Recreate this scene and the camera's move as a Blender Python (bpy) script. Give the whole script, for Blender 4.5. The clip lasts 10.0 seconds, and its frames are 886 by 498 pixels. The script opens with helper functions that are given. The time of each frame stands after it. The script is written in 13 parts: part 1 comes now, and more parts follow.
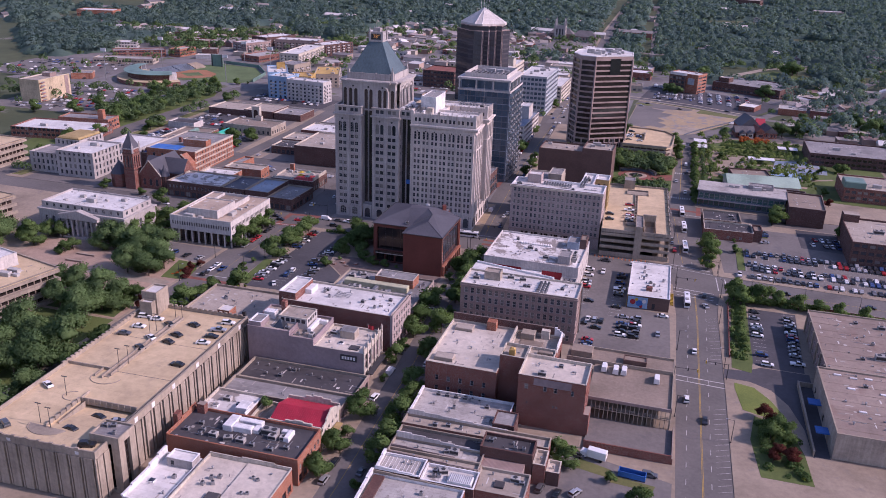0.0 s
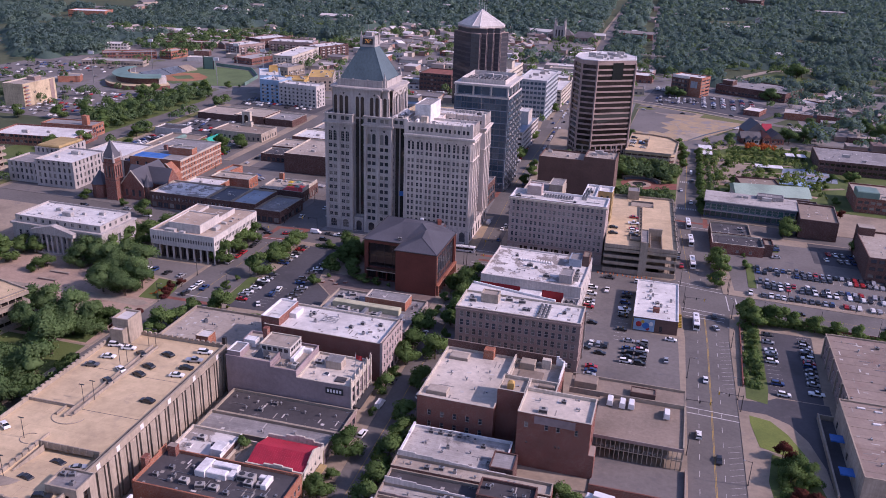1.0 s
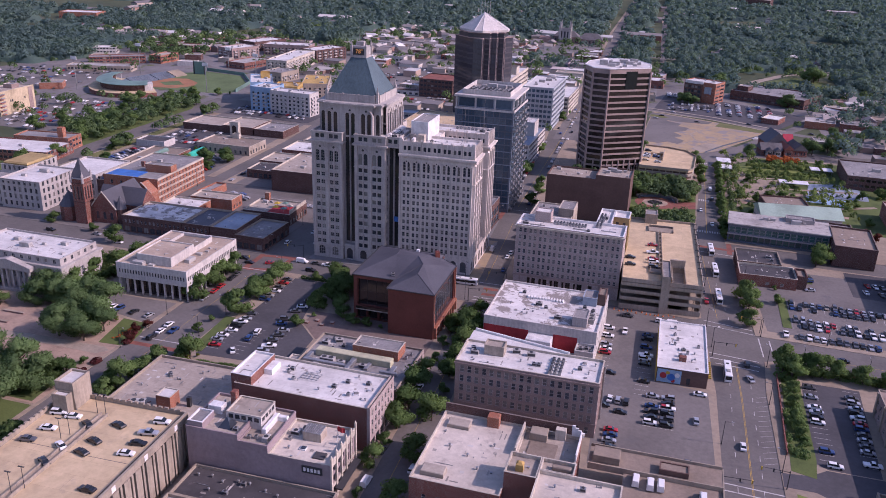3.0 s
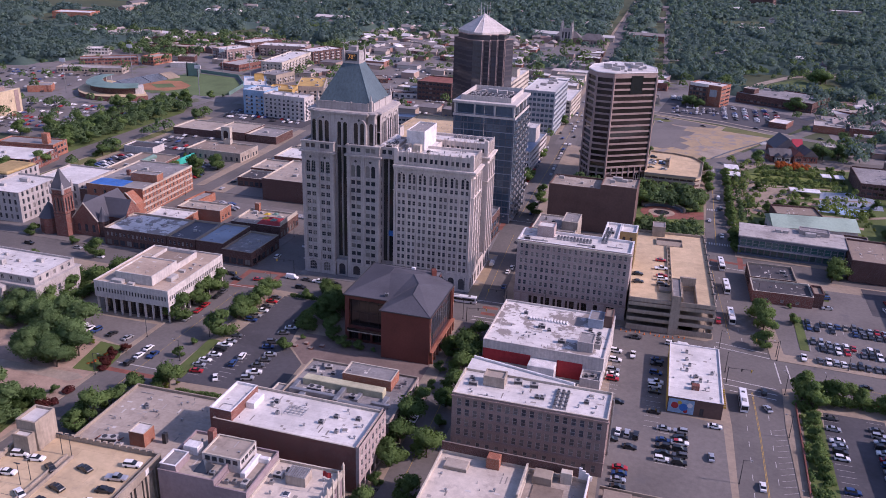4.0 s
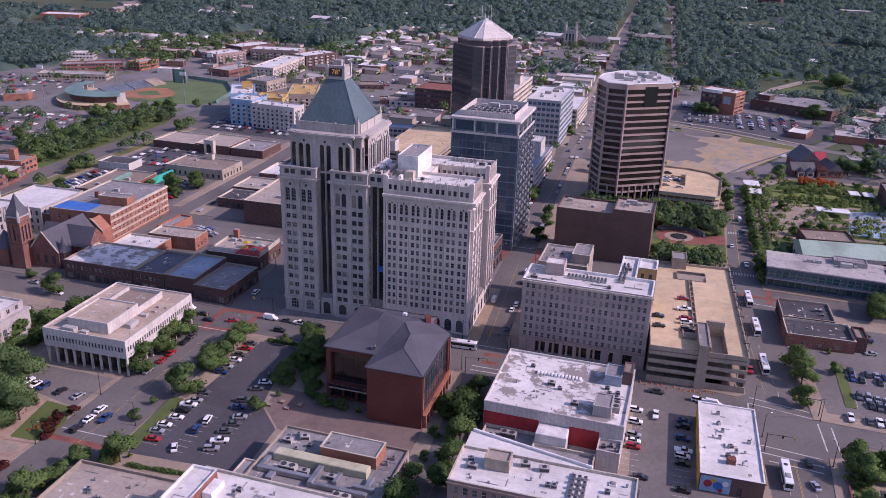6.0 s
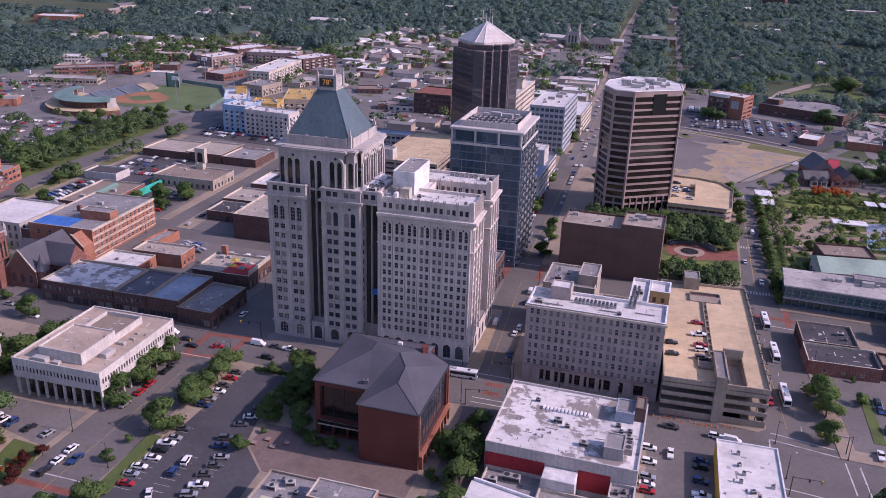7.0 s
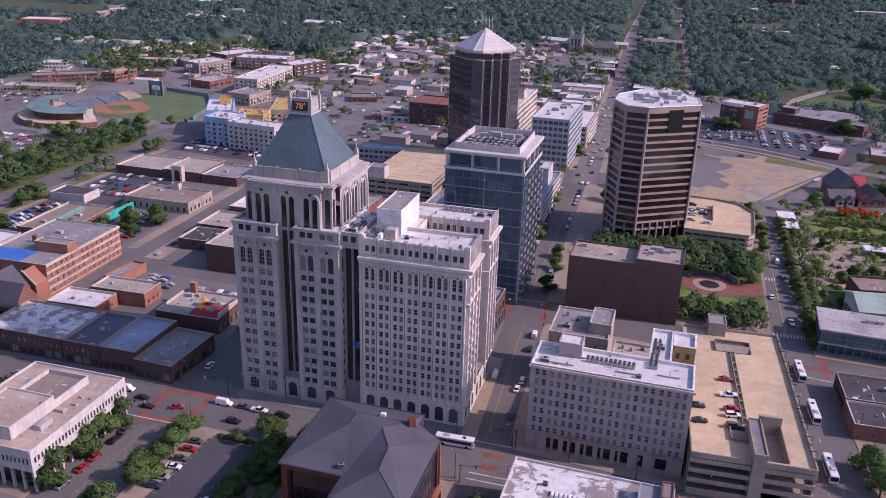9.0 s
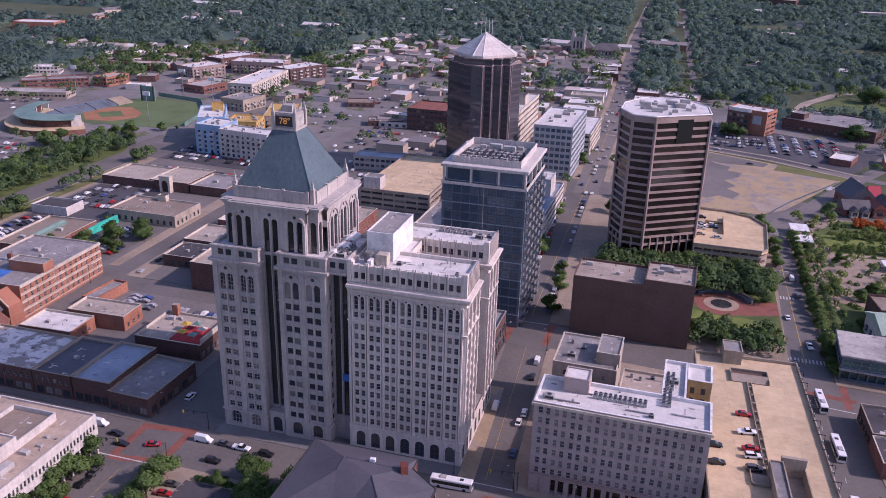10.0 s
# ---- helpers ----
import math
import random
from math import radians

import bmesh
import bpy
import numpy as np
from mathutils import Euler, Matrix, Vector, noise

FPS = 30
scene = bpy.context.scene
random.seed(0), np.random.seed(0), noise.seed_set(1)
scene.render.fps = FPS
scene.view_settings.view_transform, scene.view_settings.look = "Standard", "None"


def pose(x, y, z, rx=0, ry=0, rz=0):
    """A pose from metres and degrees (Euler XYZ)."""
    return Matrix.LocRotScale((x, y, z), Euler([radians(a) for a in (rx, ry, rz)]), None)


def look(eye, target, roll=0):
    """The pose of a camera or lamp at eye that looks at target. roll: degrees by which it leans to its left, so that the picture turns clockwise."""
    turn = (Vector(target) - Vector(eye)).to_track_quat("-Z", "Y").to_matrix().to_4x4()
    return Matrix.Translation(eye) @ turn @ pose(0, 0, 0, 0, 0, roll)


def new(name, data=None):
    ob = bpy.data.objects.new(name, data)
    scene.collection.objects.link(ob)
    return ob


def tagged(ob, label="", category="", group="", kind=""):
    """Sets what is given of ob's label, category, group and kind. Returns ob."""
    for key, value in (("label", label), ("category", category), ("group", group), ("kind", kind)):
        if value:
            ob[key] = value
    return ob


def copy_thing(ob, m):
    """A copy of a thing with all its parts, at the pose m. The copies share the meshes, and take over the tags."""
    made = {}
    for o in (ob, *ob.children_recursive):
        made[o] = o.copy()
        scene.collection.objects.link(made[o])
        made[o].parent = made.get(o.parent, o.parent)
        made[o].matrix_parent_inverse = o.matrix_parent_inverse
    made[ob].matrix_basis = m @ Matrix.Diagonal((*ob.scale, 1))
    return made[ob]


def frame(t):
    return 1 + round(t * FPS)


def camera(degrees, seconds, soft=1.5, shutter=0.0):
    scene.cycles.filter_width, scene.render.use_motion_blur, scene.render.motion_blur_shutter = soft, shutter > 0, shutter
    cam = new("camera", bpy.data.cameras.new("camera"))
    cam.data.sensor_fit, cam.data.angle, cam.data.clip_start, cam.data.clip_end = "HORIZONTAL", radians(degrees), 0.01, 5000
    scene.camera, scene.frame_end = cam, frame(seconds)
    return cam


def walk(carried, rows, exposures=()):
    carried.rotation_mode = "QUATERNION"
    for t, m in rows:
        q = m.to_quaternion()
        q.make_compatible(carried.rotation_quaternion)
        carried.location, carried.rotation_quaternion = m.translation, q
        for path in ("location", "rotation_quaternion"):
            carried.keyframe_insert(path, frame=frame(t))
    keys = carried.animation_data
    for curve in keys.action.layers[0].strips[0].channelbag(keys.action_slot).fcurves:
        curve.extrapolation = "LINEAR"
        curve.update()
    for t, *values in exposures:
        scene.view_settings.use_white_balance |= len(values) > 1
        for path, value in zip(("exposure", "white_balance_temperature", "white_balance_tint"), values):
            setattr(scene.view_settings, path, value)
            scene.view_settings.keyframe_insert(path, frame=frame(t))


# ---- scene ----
cam = camera(56.5, 10.0, soft=0.9)
PATH = [
    (0, (1.29, -0.294, 148.739), (0.793, 1.505, 148.02), 2.0),
    (0.5, (-0.864, 10.684, 148.766), (-1.358, 12.483, 148.046), 2.0),
    (1, (-3.136, 21.538, 148.787), (-3.63, 23.337, 148.067), 2.0),
    (1.5, (-5.61, 32.139, 148.795), (-6.105, 33.937, 148.073), 2.0),
    (2, (-8.21, 42.44, 148.797), (-8.708, 44.237, 148.074), 1.9),
    (2.5, (-10.772, 52.529, 148.795), (-11.272, 54.326, 148.072), 1.9),
    (4, (-17.71, 82.72, 148.853), (-18.21, 84.515, 148.127), 1.9),
    (4.5, (-20.026, 92.889, 148.877), (-20.527, 94.683, 148.15), 1.8),
    (5, (-22.417, 103.078, 148.922), (-22.917, 104.872, 148.194), 1.8),
    (5.5, (-24.893, 113.364, 148.967), (-25.394, 115.157, 148.238), 1.8),
    (7, (-32.448, 144.509, 149.269), (-32.954, 146.301, 148.539), 1.7),
    (7.5, (-34.838, 154.841, 149.317), (-35.344, 156.633, 148.585), 1.7),
    (8, (-37.076, 165.123, 149.358), (-37.582, 166.914, 148.626), 1.7),
    (8.5, (-39.226, 175.304, 149.394), (-39.733, 177.096, 148.663), 1.7),
    (9, (-41.369, 185.405, 149.399), (-41.877, 187.196, 148.668), 1.6),
    (9.5, (-43.503, 195.458, 149.387), (-44.013, 197.248, 148.656), 1.5),
    (10, (-45.59, 205.53, 149.394), (-46.101, 207.321, 148.664), 1.5),
]
walk(cam, [(t, look(eye, target, roll)) for t, eye, target, roll in PATH], exposures=[(0.0, 0.02, 5710, 42), (10.0, 0.02, 5710, 42)])
import collections


# ---- light ----
SUN_EL, SUN_AZ = 35.0, 85.0          # degrees above the horizon; clockwise from +y
world = bpy.data.worlds.new("sky")
scene.world = world
world.use_nodes = True
wn = world.node_tree.nodes
sky = wn.new("ShaderNodeTexSky")
sky.sky_type = "NISHITA"
sky.sun_disc = False
sky.sun_elevation, sky.sun_rotation = radians(SUN_EL), radians(SUN_AZ)
sky.air_density, sky.dust_density, sky.altitude = 1.2, 1.5, 250
wn["Background"].inputs["Strength"].default_value = 0.146
world.node_tree.links.new(sky.outputs[0], wn["Background"].inputs["Color"])
sun = new("sun", bpy.data.lights.new("sun", "SUN"))
sun.data.energy, sun.data.angle, sun.data.color = 4.1, radians(0.6), (1.0, 0.84, 0.67)
sdir = Vector((math.sin(radians(SUN_AZ)) * math.cos(radians(SUN_EL)), math.cos(radians(SUN_AZ)) * math.cos(radians(SUN_EL)), math.sin(radians(SUN_EL))))
sun.matrix_basis = look(sdir * 300, (0, 0, 0))

# ---- materials ----
MATS = {}


def nodes_of(name):
    m = bpy.data.materials.new(name)
    m.use_nodes = True
    MATS[name] = m
    return m, m.node_tree.nodes, m.node_tree.links, m.node_tree.nodes["Principled BSDF"]


def mixer(nd, lk, fac, a, b, mode="MIX"):
    n = nd.new("ShaderNodeMix")
    n.data_type, n.blend_type = "RGBA", mode
    for sock, v in ((n.inputs[0], fac), (n.inputs[6], a), (n.inputs[7], b)):
        if isinstance(v, (int, float)):
            sock.default_value = v
        elif isinstance(v, tuple):
            sock.default_value = (*v[:3], 1)
        else:
            lk.new(v, sock)
    return n.outputs[2]


def tex_noise(nd, lk, co, scale, detail=4.0, rough=0.6):
    n = nd.new("ShaderNodeTexNoise")
    n.inputs["Scale"].default_value, n.inputs["Detail"].default_value, n.inputs["Roughness"].default_value = scale, detail, rough
    lk.new(co, n.inputs["Vector"])
    return n.outputs["Fac"]


def steps(nd, lk, fac, stops):
    r = nd.new("ShaderNodeValToRGB")
    el = r.color_ramp.elements
    while len(el) < len(stops):
        el.new(0.5)
    for e, (p, c) in zip(el, stops):
        e.position, e.color = p, (*((c,) * 3 if isinstance(c, (int, float)) else c), 1)
    lk.new(fac, r.inputs["Fac"])
    return r.outputs["Color"]


def surface(name, col, dark=None, rough=0.85, big=0.06, fine=1.2, bump=0.3, metal=0.0, stain=None, stain_at=(0.55, 0.7), rnd=0.0, streak=False, spec=0.3, seams=None):
    """Colour that varies at two scales, with optional stains, streaks and a change from object to object."""
    m, nd, lk, p = nodes_of(name)
    co = nd.new("ShaderNodeTexCoord").outputs["Object"]
    dark = dark or tuple(c * 0.72 for c in col)
    light = tuple(min(c * 1.12, 0.9) for c in col)
    f1 = tex_noise(nd, lk, co, big, 5)
    c = steps(nd, lk, f1, [(0.32, dark), (0.52, col), (0.72, light)])
    f2 = tex_noise(nd, lk, co, fine, 6, 0.7)
    c = mixer(nd, lk, 0.55, c, steps(nd, lk, f2, [(0.3, 0.55), (0.7, 1.0)]), "MULTIPLY")
    if stain:
        f3 = tex_noise(nd, lk, co, big * 3.1, 8, 0.68)
        c = mixer(nd, lk, steps(nd, lk, f3, [(stain_at[0], 0.0), (stain_at[1], 1.0)]), c, stain)
    if seams:
        bt = nd.new("ShaderNodeTexBrick")
        lk.new(co, bt.inputs["Vector"])
        for k, v in (("Scale", 1.0), ("Brick Width", seams[1]), ("Row Height", seams[0]), ("Mortar Size", 0.035)):
            bt.inputs[k].default_value = v
        for k, v in (("Color1", (1, 1, 1)), ("Color2", (0.86, 0.86, 0.86)), ("Mortar", (0.6, 0.58, 0.56))):
            bt.inputs[k].default_value = (*v, 1)
        c = mixer(nd, lk, 0.7, c, bt.outputs["Color"], "MULTIPLY")
    if streak:
        mp = nd.new("ShaderNodeMapping")
        mp.inputs["Scale"].default_value = (1.3, 1.3, 0.09)
        lk.new(co, mp.inputs["Vector"])
        f4 = tex_noise(nd, lk, mp.outputs[0], 1.0, 4)
        c = mixer(nd, lk, 0.45, c, steps(nd, lk, f4, [(0.35, 0.6), (0.6, 1.0)]), "MULTIPLY")
    if rnd:
        oi = nd.new("ShaderNodeObjectInfo").outputs["Random"]
        c = mixer(nd, lk, rnd, c, steps(nd, lk, oi, [(0.0, 0.35), (1.0, 1.0)]), "MULTIPLY")
    lk.new(c, p.inputs["Base Color"])
    p.inputs["Roughness"].default_value, p.inputs["Metallic"].default_value = rough, metal
    p.inputs["Specular IOR Level"].default_value = spec
    if bump:
        b = nd.new("ShaderNodeBump")
        b.inputs["Strength"].default_value, b.inputs["Distance"].default_value = bump, 0.05
        lk.new(f2, b.inputs["Height"])
        lk.new(b.outputs[0], p.inputs["Normal"])
    return m


def brick_mat(name, col, dark, mortar):
    m, nd, lk, p = nodes_of(name)
    tc = nd.new("ShaderNodeTexCoord").outputs["Object"]
    sep = nd.new("ShaderNodeSeparateXYZ")
    lk.new(tc, sep.inputs[0])
    add = nd.new("ShaderNodeMath")
    lk.new(sep.outputs[0], add.inputs[0]), lk.new(sep.outputs[1], add.inputs[1])
    comb = nd.new("ShaderNodeCombineXYZ")
    lk.new(add.outputs[0], comb.inputs[0]), lk.new(sep.outputs[2], comb.inputs[1])
    b = nd.new("ShaderNodeTexBrick")
    lk.new(comb.outputs[0], b.inputs["Vector"])
    for k, v in (("Scale", 1.0), ("Brick Width", 0.24), ("Row Height", 0.08), ("Mortar Size", 0.006)):
        b.inputs[k].default_value = v
    for k, v in (("Color1", col), ("Color2", dark), ("Mortar", mortar)):
        b.inputs[k].default_value = (*v, 1)
    f1 = tex_noise(nd, lk, tc, 0.18, 6, 0.65)
    c = mixer(nd, lk, 0.6, b.outputs["Color"], steps(nd, lk, f1, [(0.3, 0.5), (0.65, 1.0)]), "MULTIPLY")
    lk.new(c, p.inputs["Base Color"])
    p.inputs["Roughness"].default_value = 0.88
    p.inputs["Specular IOR Level"].default_value = 0.25
    bp = nd.new("ShaderNodeBump")
    bp.inputs["Strength"].default_value, bp.inputs["Distance"].default_value = 0.4, 0.02
    lk.new(b.outputs["Fac"], bp.inputs["Height"])
    lk.new(bp.outputs[0], p.inputs["Normal"])
    return m


def glass_mat(name, col, blind, share=0.3, rough=0.06, island=False):
    """Window glass over a dark room; some panes have pale blinds behind them."""
    m, nd, lk, p = nodes_of(name)
    oi = nd.new("ShaderNodeNewGeometry").outputs["Random Per Island"] if island else nd.new("ShaderNodeObjectInfo").outputs["Random"]
    co = nd.new("ShaderNodeTexCoord").outputs["Object"]
    f = tex_noise(nd, lk, co, 0.6, 2)
    c = steps(nd, lk, oi, [(0.0, col), (1 - share, tuple(v * 1.6 for v in col)), (min(1.0, 1 - share + 0.02), blind), (1.0, tuple(v * 0.6 for v in blind))])
    c = mixer(nd, lk, 0.5, c, steps(nd, lk, f, [(0.3, 0.5), (0.7, 1.0)]), "MULTIPLY")
    lk.new(c, p.inputs["Base Color"])
    p.inputs["Roughness"].default_value, p.inputs["Specular IOR Level"].default_value = rough, 0.75
    return m


def leaf_mat(name, a, b, island=False):
    """Leaves that let some light through; tone varies from crown to crown and from tuft to tuft."""
    m, nd, lk, p = nodes_of(name)
    r = nd.new("ShaderNodeNewGeometry").outputs["Random Per Island"] if island else nd.new("ShaderNodeObjectInfo").outputs["Random"]
    co = nd.new("ShaderNodeTexCoord").outputs["Object"]
    c = steps(nd, lk, r, [(0.0, a), (0.6, b), (1.0, tuple(v * 1.2 for v in b))])
    if not island:
        c = mixer(nd, lk, 1.0, c, steps(nd, lk, nd.new("ShaderNodeNewGeometry").outputs["Random Per Island"], [(0.0, 0.72), (0.8, 1.0), (1.0, 1.2)]), "MULTIPLY")
    c = mixer(nd, lk, 0.4, c, steps(nd, lk, tex_noise(nd, lk, co, 0.35 if island else 0.9, 4, 0.7), [(0.3, 0.6), (0.7, 1.0)]), "MULTIPLY")
    if island:
        c = mixer(nd, lk, 1.0, c, steps(nd, lk, tex_noise(nd, lk, co, 0.035, 3, 0.6), [(0.35, (0.8, 0.84, 0.92)), (0.55, (1.0, 1.0, 1.0)), (0.7, (1.25, 1.2, 1.0))]), "MULTIPLY")
    lk.new(c, p.inputs["Base Color"])
    p.inputs["Roughness"].default_value, p.inputs["Specular IOR Level"].default_value = 0.85, 0.04
    tr = nd.new("ShaderNodeBsdfTranslucent")
    lk.new(mixer(nd, lk, 1.0, c, (1.15, 1.2, 0.8), "MULTIPLY"), tr.inputs["Color"])
    mx = nd.new("ShaderNodeMixShader")
    mx.inputs[0].default_value = 0.42
    lk.new(p.outputs[0], mx.inputs[1]), lk.new(tr.outputs[0], mx.inputs[2])
    lk.new(mx.outputs[0], nd["Material Output"].inputs["Surface"])
    if island:
        bp = nd.new("ShaderNodeBump")
        bp.inputs["Strength"].default_value, bp.inputs["Distance"].default_value = 0.5, 1.0
        lk.new(tex_noise(nd, lk, co, 0.6, 3, 0.75), bp.inputs["Height"])
        lk.new(bp.outputs["Normal"], p.inputs["Normal"])
    return m


def paint_mat(name, col, metal=0.0, rough=0.28):
    m, nd, lk, p = nodes_of(name)
    co = nd.new("ShaderNodeTexCoord").outputs["Object"]
    lk.new(mixer(nd, lk, 0.25, col, steps(nd, lk, tex_noise(nd, lk, co, 2.0, 3), [(0.3, 0.6), (0.7, 1.0)]), "MULTIPLY"), p.inputs["Base Color"])
    p.inputs["Roughness"].default_value, p.inputs["Metallic"].default_value = rough, metal
    p.inputs["Coat Weight"].default_value = 0.4
    return m


ASPHALT = surface("asphalt", (0.16, 0.146, 0.137), (0.122, 0.112, 0.106), 0.9, 0.035, 0.7, 0.3, stain=(0.1, 0.096, 0.1), stain_at=(0.6, 0.75))
ASPHALT_OLD = surface("asphalt_worn", (0.185, 0.168, 0.157), (0.145, 0.132, 0.125), 0.9, 0.03, 0.6, 0.3, stain=(0.12, 0.115, 0.118), stain_at=(0.58, 0.7))
ASPHALT_DARK = surface("asphalt_dark", (0.085, 0.082, 0.09), None, 0.9, 0.04, 0.6, 0.3, stain=(0.11, 0.105, 0.11), stain_at=(0.6, 0.75))
CONCRETE = surface("concrete", (0.36, 0.3, 0.235), None, 0.88, 0.07, 0.9, 0.3, stain=(0.22, 0.195, 0.175), stain_at=(0.58, 0.75))
SIDEWALK = surface("sidewalk_concrete", (0.33, 0.265, 0.2), None, 0.88, 0.05, 0.5, 0.3, stain=(0.2, 0.175, 0.155), stain_at=(0.56, 0.75))
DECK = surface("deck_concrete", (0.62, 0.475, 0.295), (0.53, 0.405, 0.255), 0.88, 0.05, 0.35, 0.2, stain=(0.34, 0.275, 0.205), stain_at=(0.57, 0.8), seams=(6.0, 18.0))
PRECAST = surface("precast_concrete", (0.4, 0.335, 0.265), None, 0.85, 0.1, 1.0, 0.2, streak=True)
LIMESTONE = surface("limestone", (0.48, 0.44, 0.415), (0.385, 0.35, 0.335), 0.82, 0.08, 1.0, 0.2, streak=True)
TERRA = surface("cream_terracotta", (0.74, 0.66, 0.6), (0.62, 0.555, 0.51), 0.75, 0.08, 1.2, 0.2, streak=True)
GREYSTONE = surface("grey_stone", (0.42, 0.385, 0.37), (0.33, 0.305, 0.295), 0.82, 0.1, 1.2, 0.2, streak=True)
WHITE_PANEL = surface("white_panel", (0.62, 0.575, 0.54), (0.52, 0.485, 0.46), 0.7, 0.1, 0.8, 0.1, streak=True)
WHITE_ROOF = surface("white_membrane", (0.72, 0.69, 0.655), (0.6, 0.57, 0.54), 0.6, 0.06, 0.4, 0.1, stain=(0.4, 0.36, 0.32), stain_at=(0.6, 0.76), seams=(2.4, 15.0))
WORN_ROOF = surface("worn_pale_roof", (0.46, 0.43, 0.4), (0.33, 0.305, 0.285), 0.8, 0.09, 0.5, 0.2, stain=(0.22, 0.2, 0.185), stain_at=(0.55, 0.66), seams=(1.0, 9.0))
PATCH_ROOF = surface("patched_white_roof", (0.7, 0.67, 0.64), (0.55, 0.52, 0.5), 0.75, 0.045, 0.5, 0.2, stain=(0.26, 0.23, 0.21), stain_at=(0.5, 0.55))
TAN_ROOF = surface("tan_gravel_roof", (0.42, 0.36, 0.3), (0.32, 0.27, 0.225), 0.92, 0.06, 0.8, 0.3, stain=(0.23, 0.19, 0.16), stain_at=(0.57, 0.72), seams=(3.0, 24.0))
BROWN_ROOF = surface("brown_gravel_roof", (0.27, 0.215, 0.17), (0.2, 0.16, 0.125), 0.92, 0.05, 0.8, 0.3, stain=(0.36, 0.3, 0.26), stain_at=(0.62, 0.78))
BANK_ROOF = surface("sandy_gravel_roof", (0.5, 0.4, 0.31), (0.4, 0.31, 0.24), 0.92, 0.06, 0.8, 0.3, stain=(0.24, 0.19, 0.155), stain_at=(0.6, 0.74), seams=(3.0, 24.0))
CREAM_ROOF = surface("cream_coated_roof", (0.6, 0.53, 0.45), (0.5, 0.44, 0.37), 0.8, 0.07, 0.6, 0.2, stain=(0.36, 0.31, 0.27))
OLIVE_WALL = surface("olive_painted_brick", (0.3, 0.255, 0.15), None, 0.88, 0.1, 0.8, 0.2, streak=True)
GREY_ROOF = surface("grey_roof", (0.29, 0.275, 0.27), (0.2, 0.19, 0.19), 0.9, 0.07, 0.6, 0.2, stain=(0.42, 0.4, 0.39), stain_at=(0.57, 0.72), seams=(1.0, 10.0))
BLACK_ROOF = surface("black_roof", (0.075, 0.07, 0.075), (0.05, 0.047, 0.052), 0.85, 0.08, 0.6, 0.2, stain=(0.15, 0.14, 0.145), stain_at=(0.6, 0.7))
SLATE = surface("slate_metal_roof", (0.1, 0.098, 0.115), (0.08, 0.078, 0.092), 0.6, 0.08, 1.5, 0.2)
COPPER = surface("green_copper", (0.1, 0.146, 0.168), (0.084, 0.125, 0.145), 0.6, 0.1, 1.0, 0.2, streak=True)
GREEN_ROOF = surface("green_metal_roof", (0.16, 0.26, 0.22), None, 0.5, 0.08, 1.2, 0.1)
PALE_GREEN = surface("pale_green_metal_roof", (0.36, 0.47, 0.38), None, 0.5, 0.08, 1.2, 0.1)
RED_ROOF = surface("red_metal_roof", (0.42, 0.035, 0.06), (0.33, 0.03, 0.05), 0.5, 0.15, 1.5, 0.1)
BLUE_TARP = surface("blue_tarp", (0.05, 0.17, 0.5), None, 0.55, 0.2, 1.0, 0.3)
PURPLE_WALL = surface("faded_mauve_paint", (0.33, 0.26, 0.265), (0.26, 0.205, 0.21), 0.88, 0.08, 0.7, 0.2)
TAN_WALL = surface("tan_plaster", (0.45, 0.38, 0.31), None, 0.88, 0.1, 0.8, 0.2, streak=True)
CREAM = surface("cream_paint", (0.6, 0.53, 0.44), None, 0.85, 0.1, 0.8, 0.1, streak=True)
YELLOW_WALL = surface("yellow_paint", (0.62, 0.42, 0.06), None, 0.7, 0.1, 0.8, 0.1)
OCHRE_CREAM = surface("warm_cream_paint", (0.62, 0.5, 0.33), None, 0.85, 0.1, 0.8, 0.1, streak=True)
OCHRE_WALL = surface("ochre_brick", (0.4, 0.29, 0.13), None, 0.85, 0.1, 0.8, 0.1)
RED_WALL = surface("red_paint", (0.42, 0.045, 0.05), None, 0.8, 0.1, 0.8, 0.1)
RUST_PANEL = surface("red_granite", (0.165, 0.055, 0.042), (0.13, 0.044, 0.034), 0.35, 0.12, 1.5, 0.05)
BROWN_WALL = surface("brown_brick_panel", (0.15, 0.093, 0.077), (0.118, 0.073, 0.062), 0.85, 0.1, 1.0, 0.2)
PINK_BAND = surface("rose_granite", (0.37, 0.28, 0.255), None, 0.5, 0.1, 1.2, 0.1)
DARK_GRANITE = surface("dark_granite", (0.1, 0.095, 0.105), None, 0.25, 0.1, 1.2, 0.05)
BLUE_PANEL = surface("blue_grey_panel", (0.3, 0.35, 0.42), None, 0.5, 0.1, 1.0, 0.05)
SKY_PANEL = surface("pale_blue_panel", (0.44, 0.47, 0.5), (0.38, 0.41, 0.44), 0.6, 0.1, 0.8, 0.1, streak=True)
SLATE_PANEL = surface("slate_blue_panel", (0.13, 0.16, 0.2), None, 0.45, 0.1, 1.0, 0.05)
BLUE_WRAP = surface("blue_wall_wrap", (0.3, 0.45, 0.62), None, 0.7, 0.1, 1.0, 0.1)
PLYWOOD = surface("yellow_sheathing", (0.55, 0.36, 0.12), None, 0.8, 0.1, 1.0, 0.1)
BRICK_RED = brick_mat("red_brick", (0.25, 0.09, 0.067), (0.185, 0.068, 0.053), (0.32, 0.26, 0.22))
BRICK_ORANGE = brick_mat("orange_brick", (0.4, 0.15, 0.085), (0.31, 0.115, 0.07), (0.4, 0.3, 0.24))
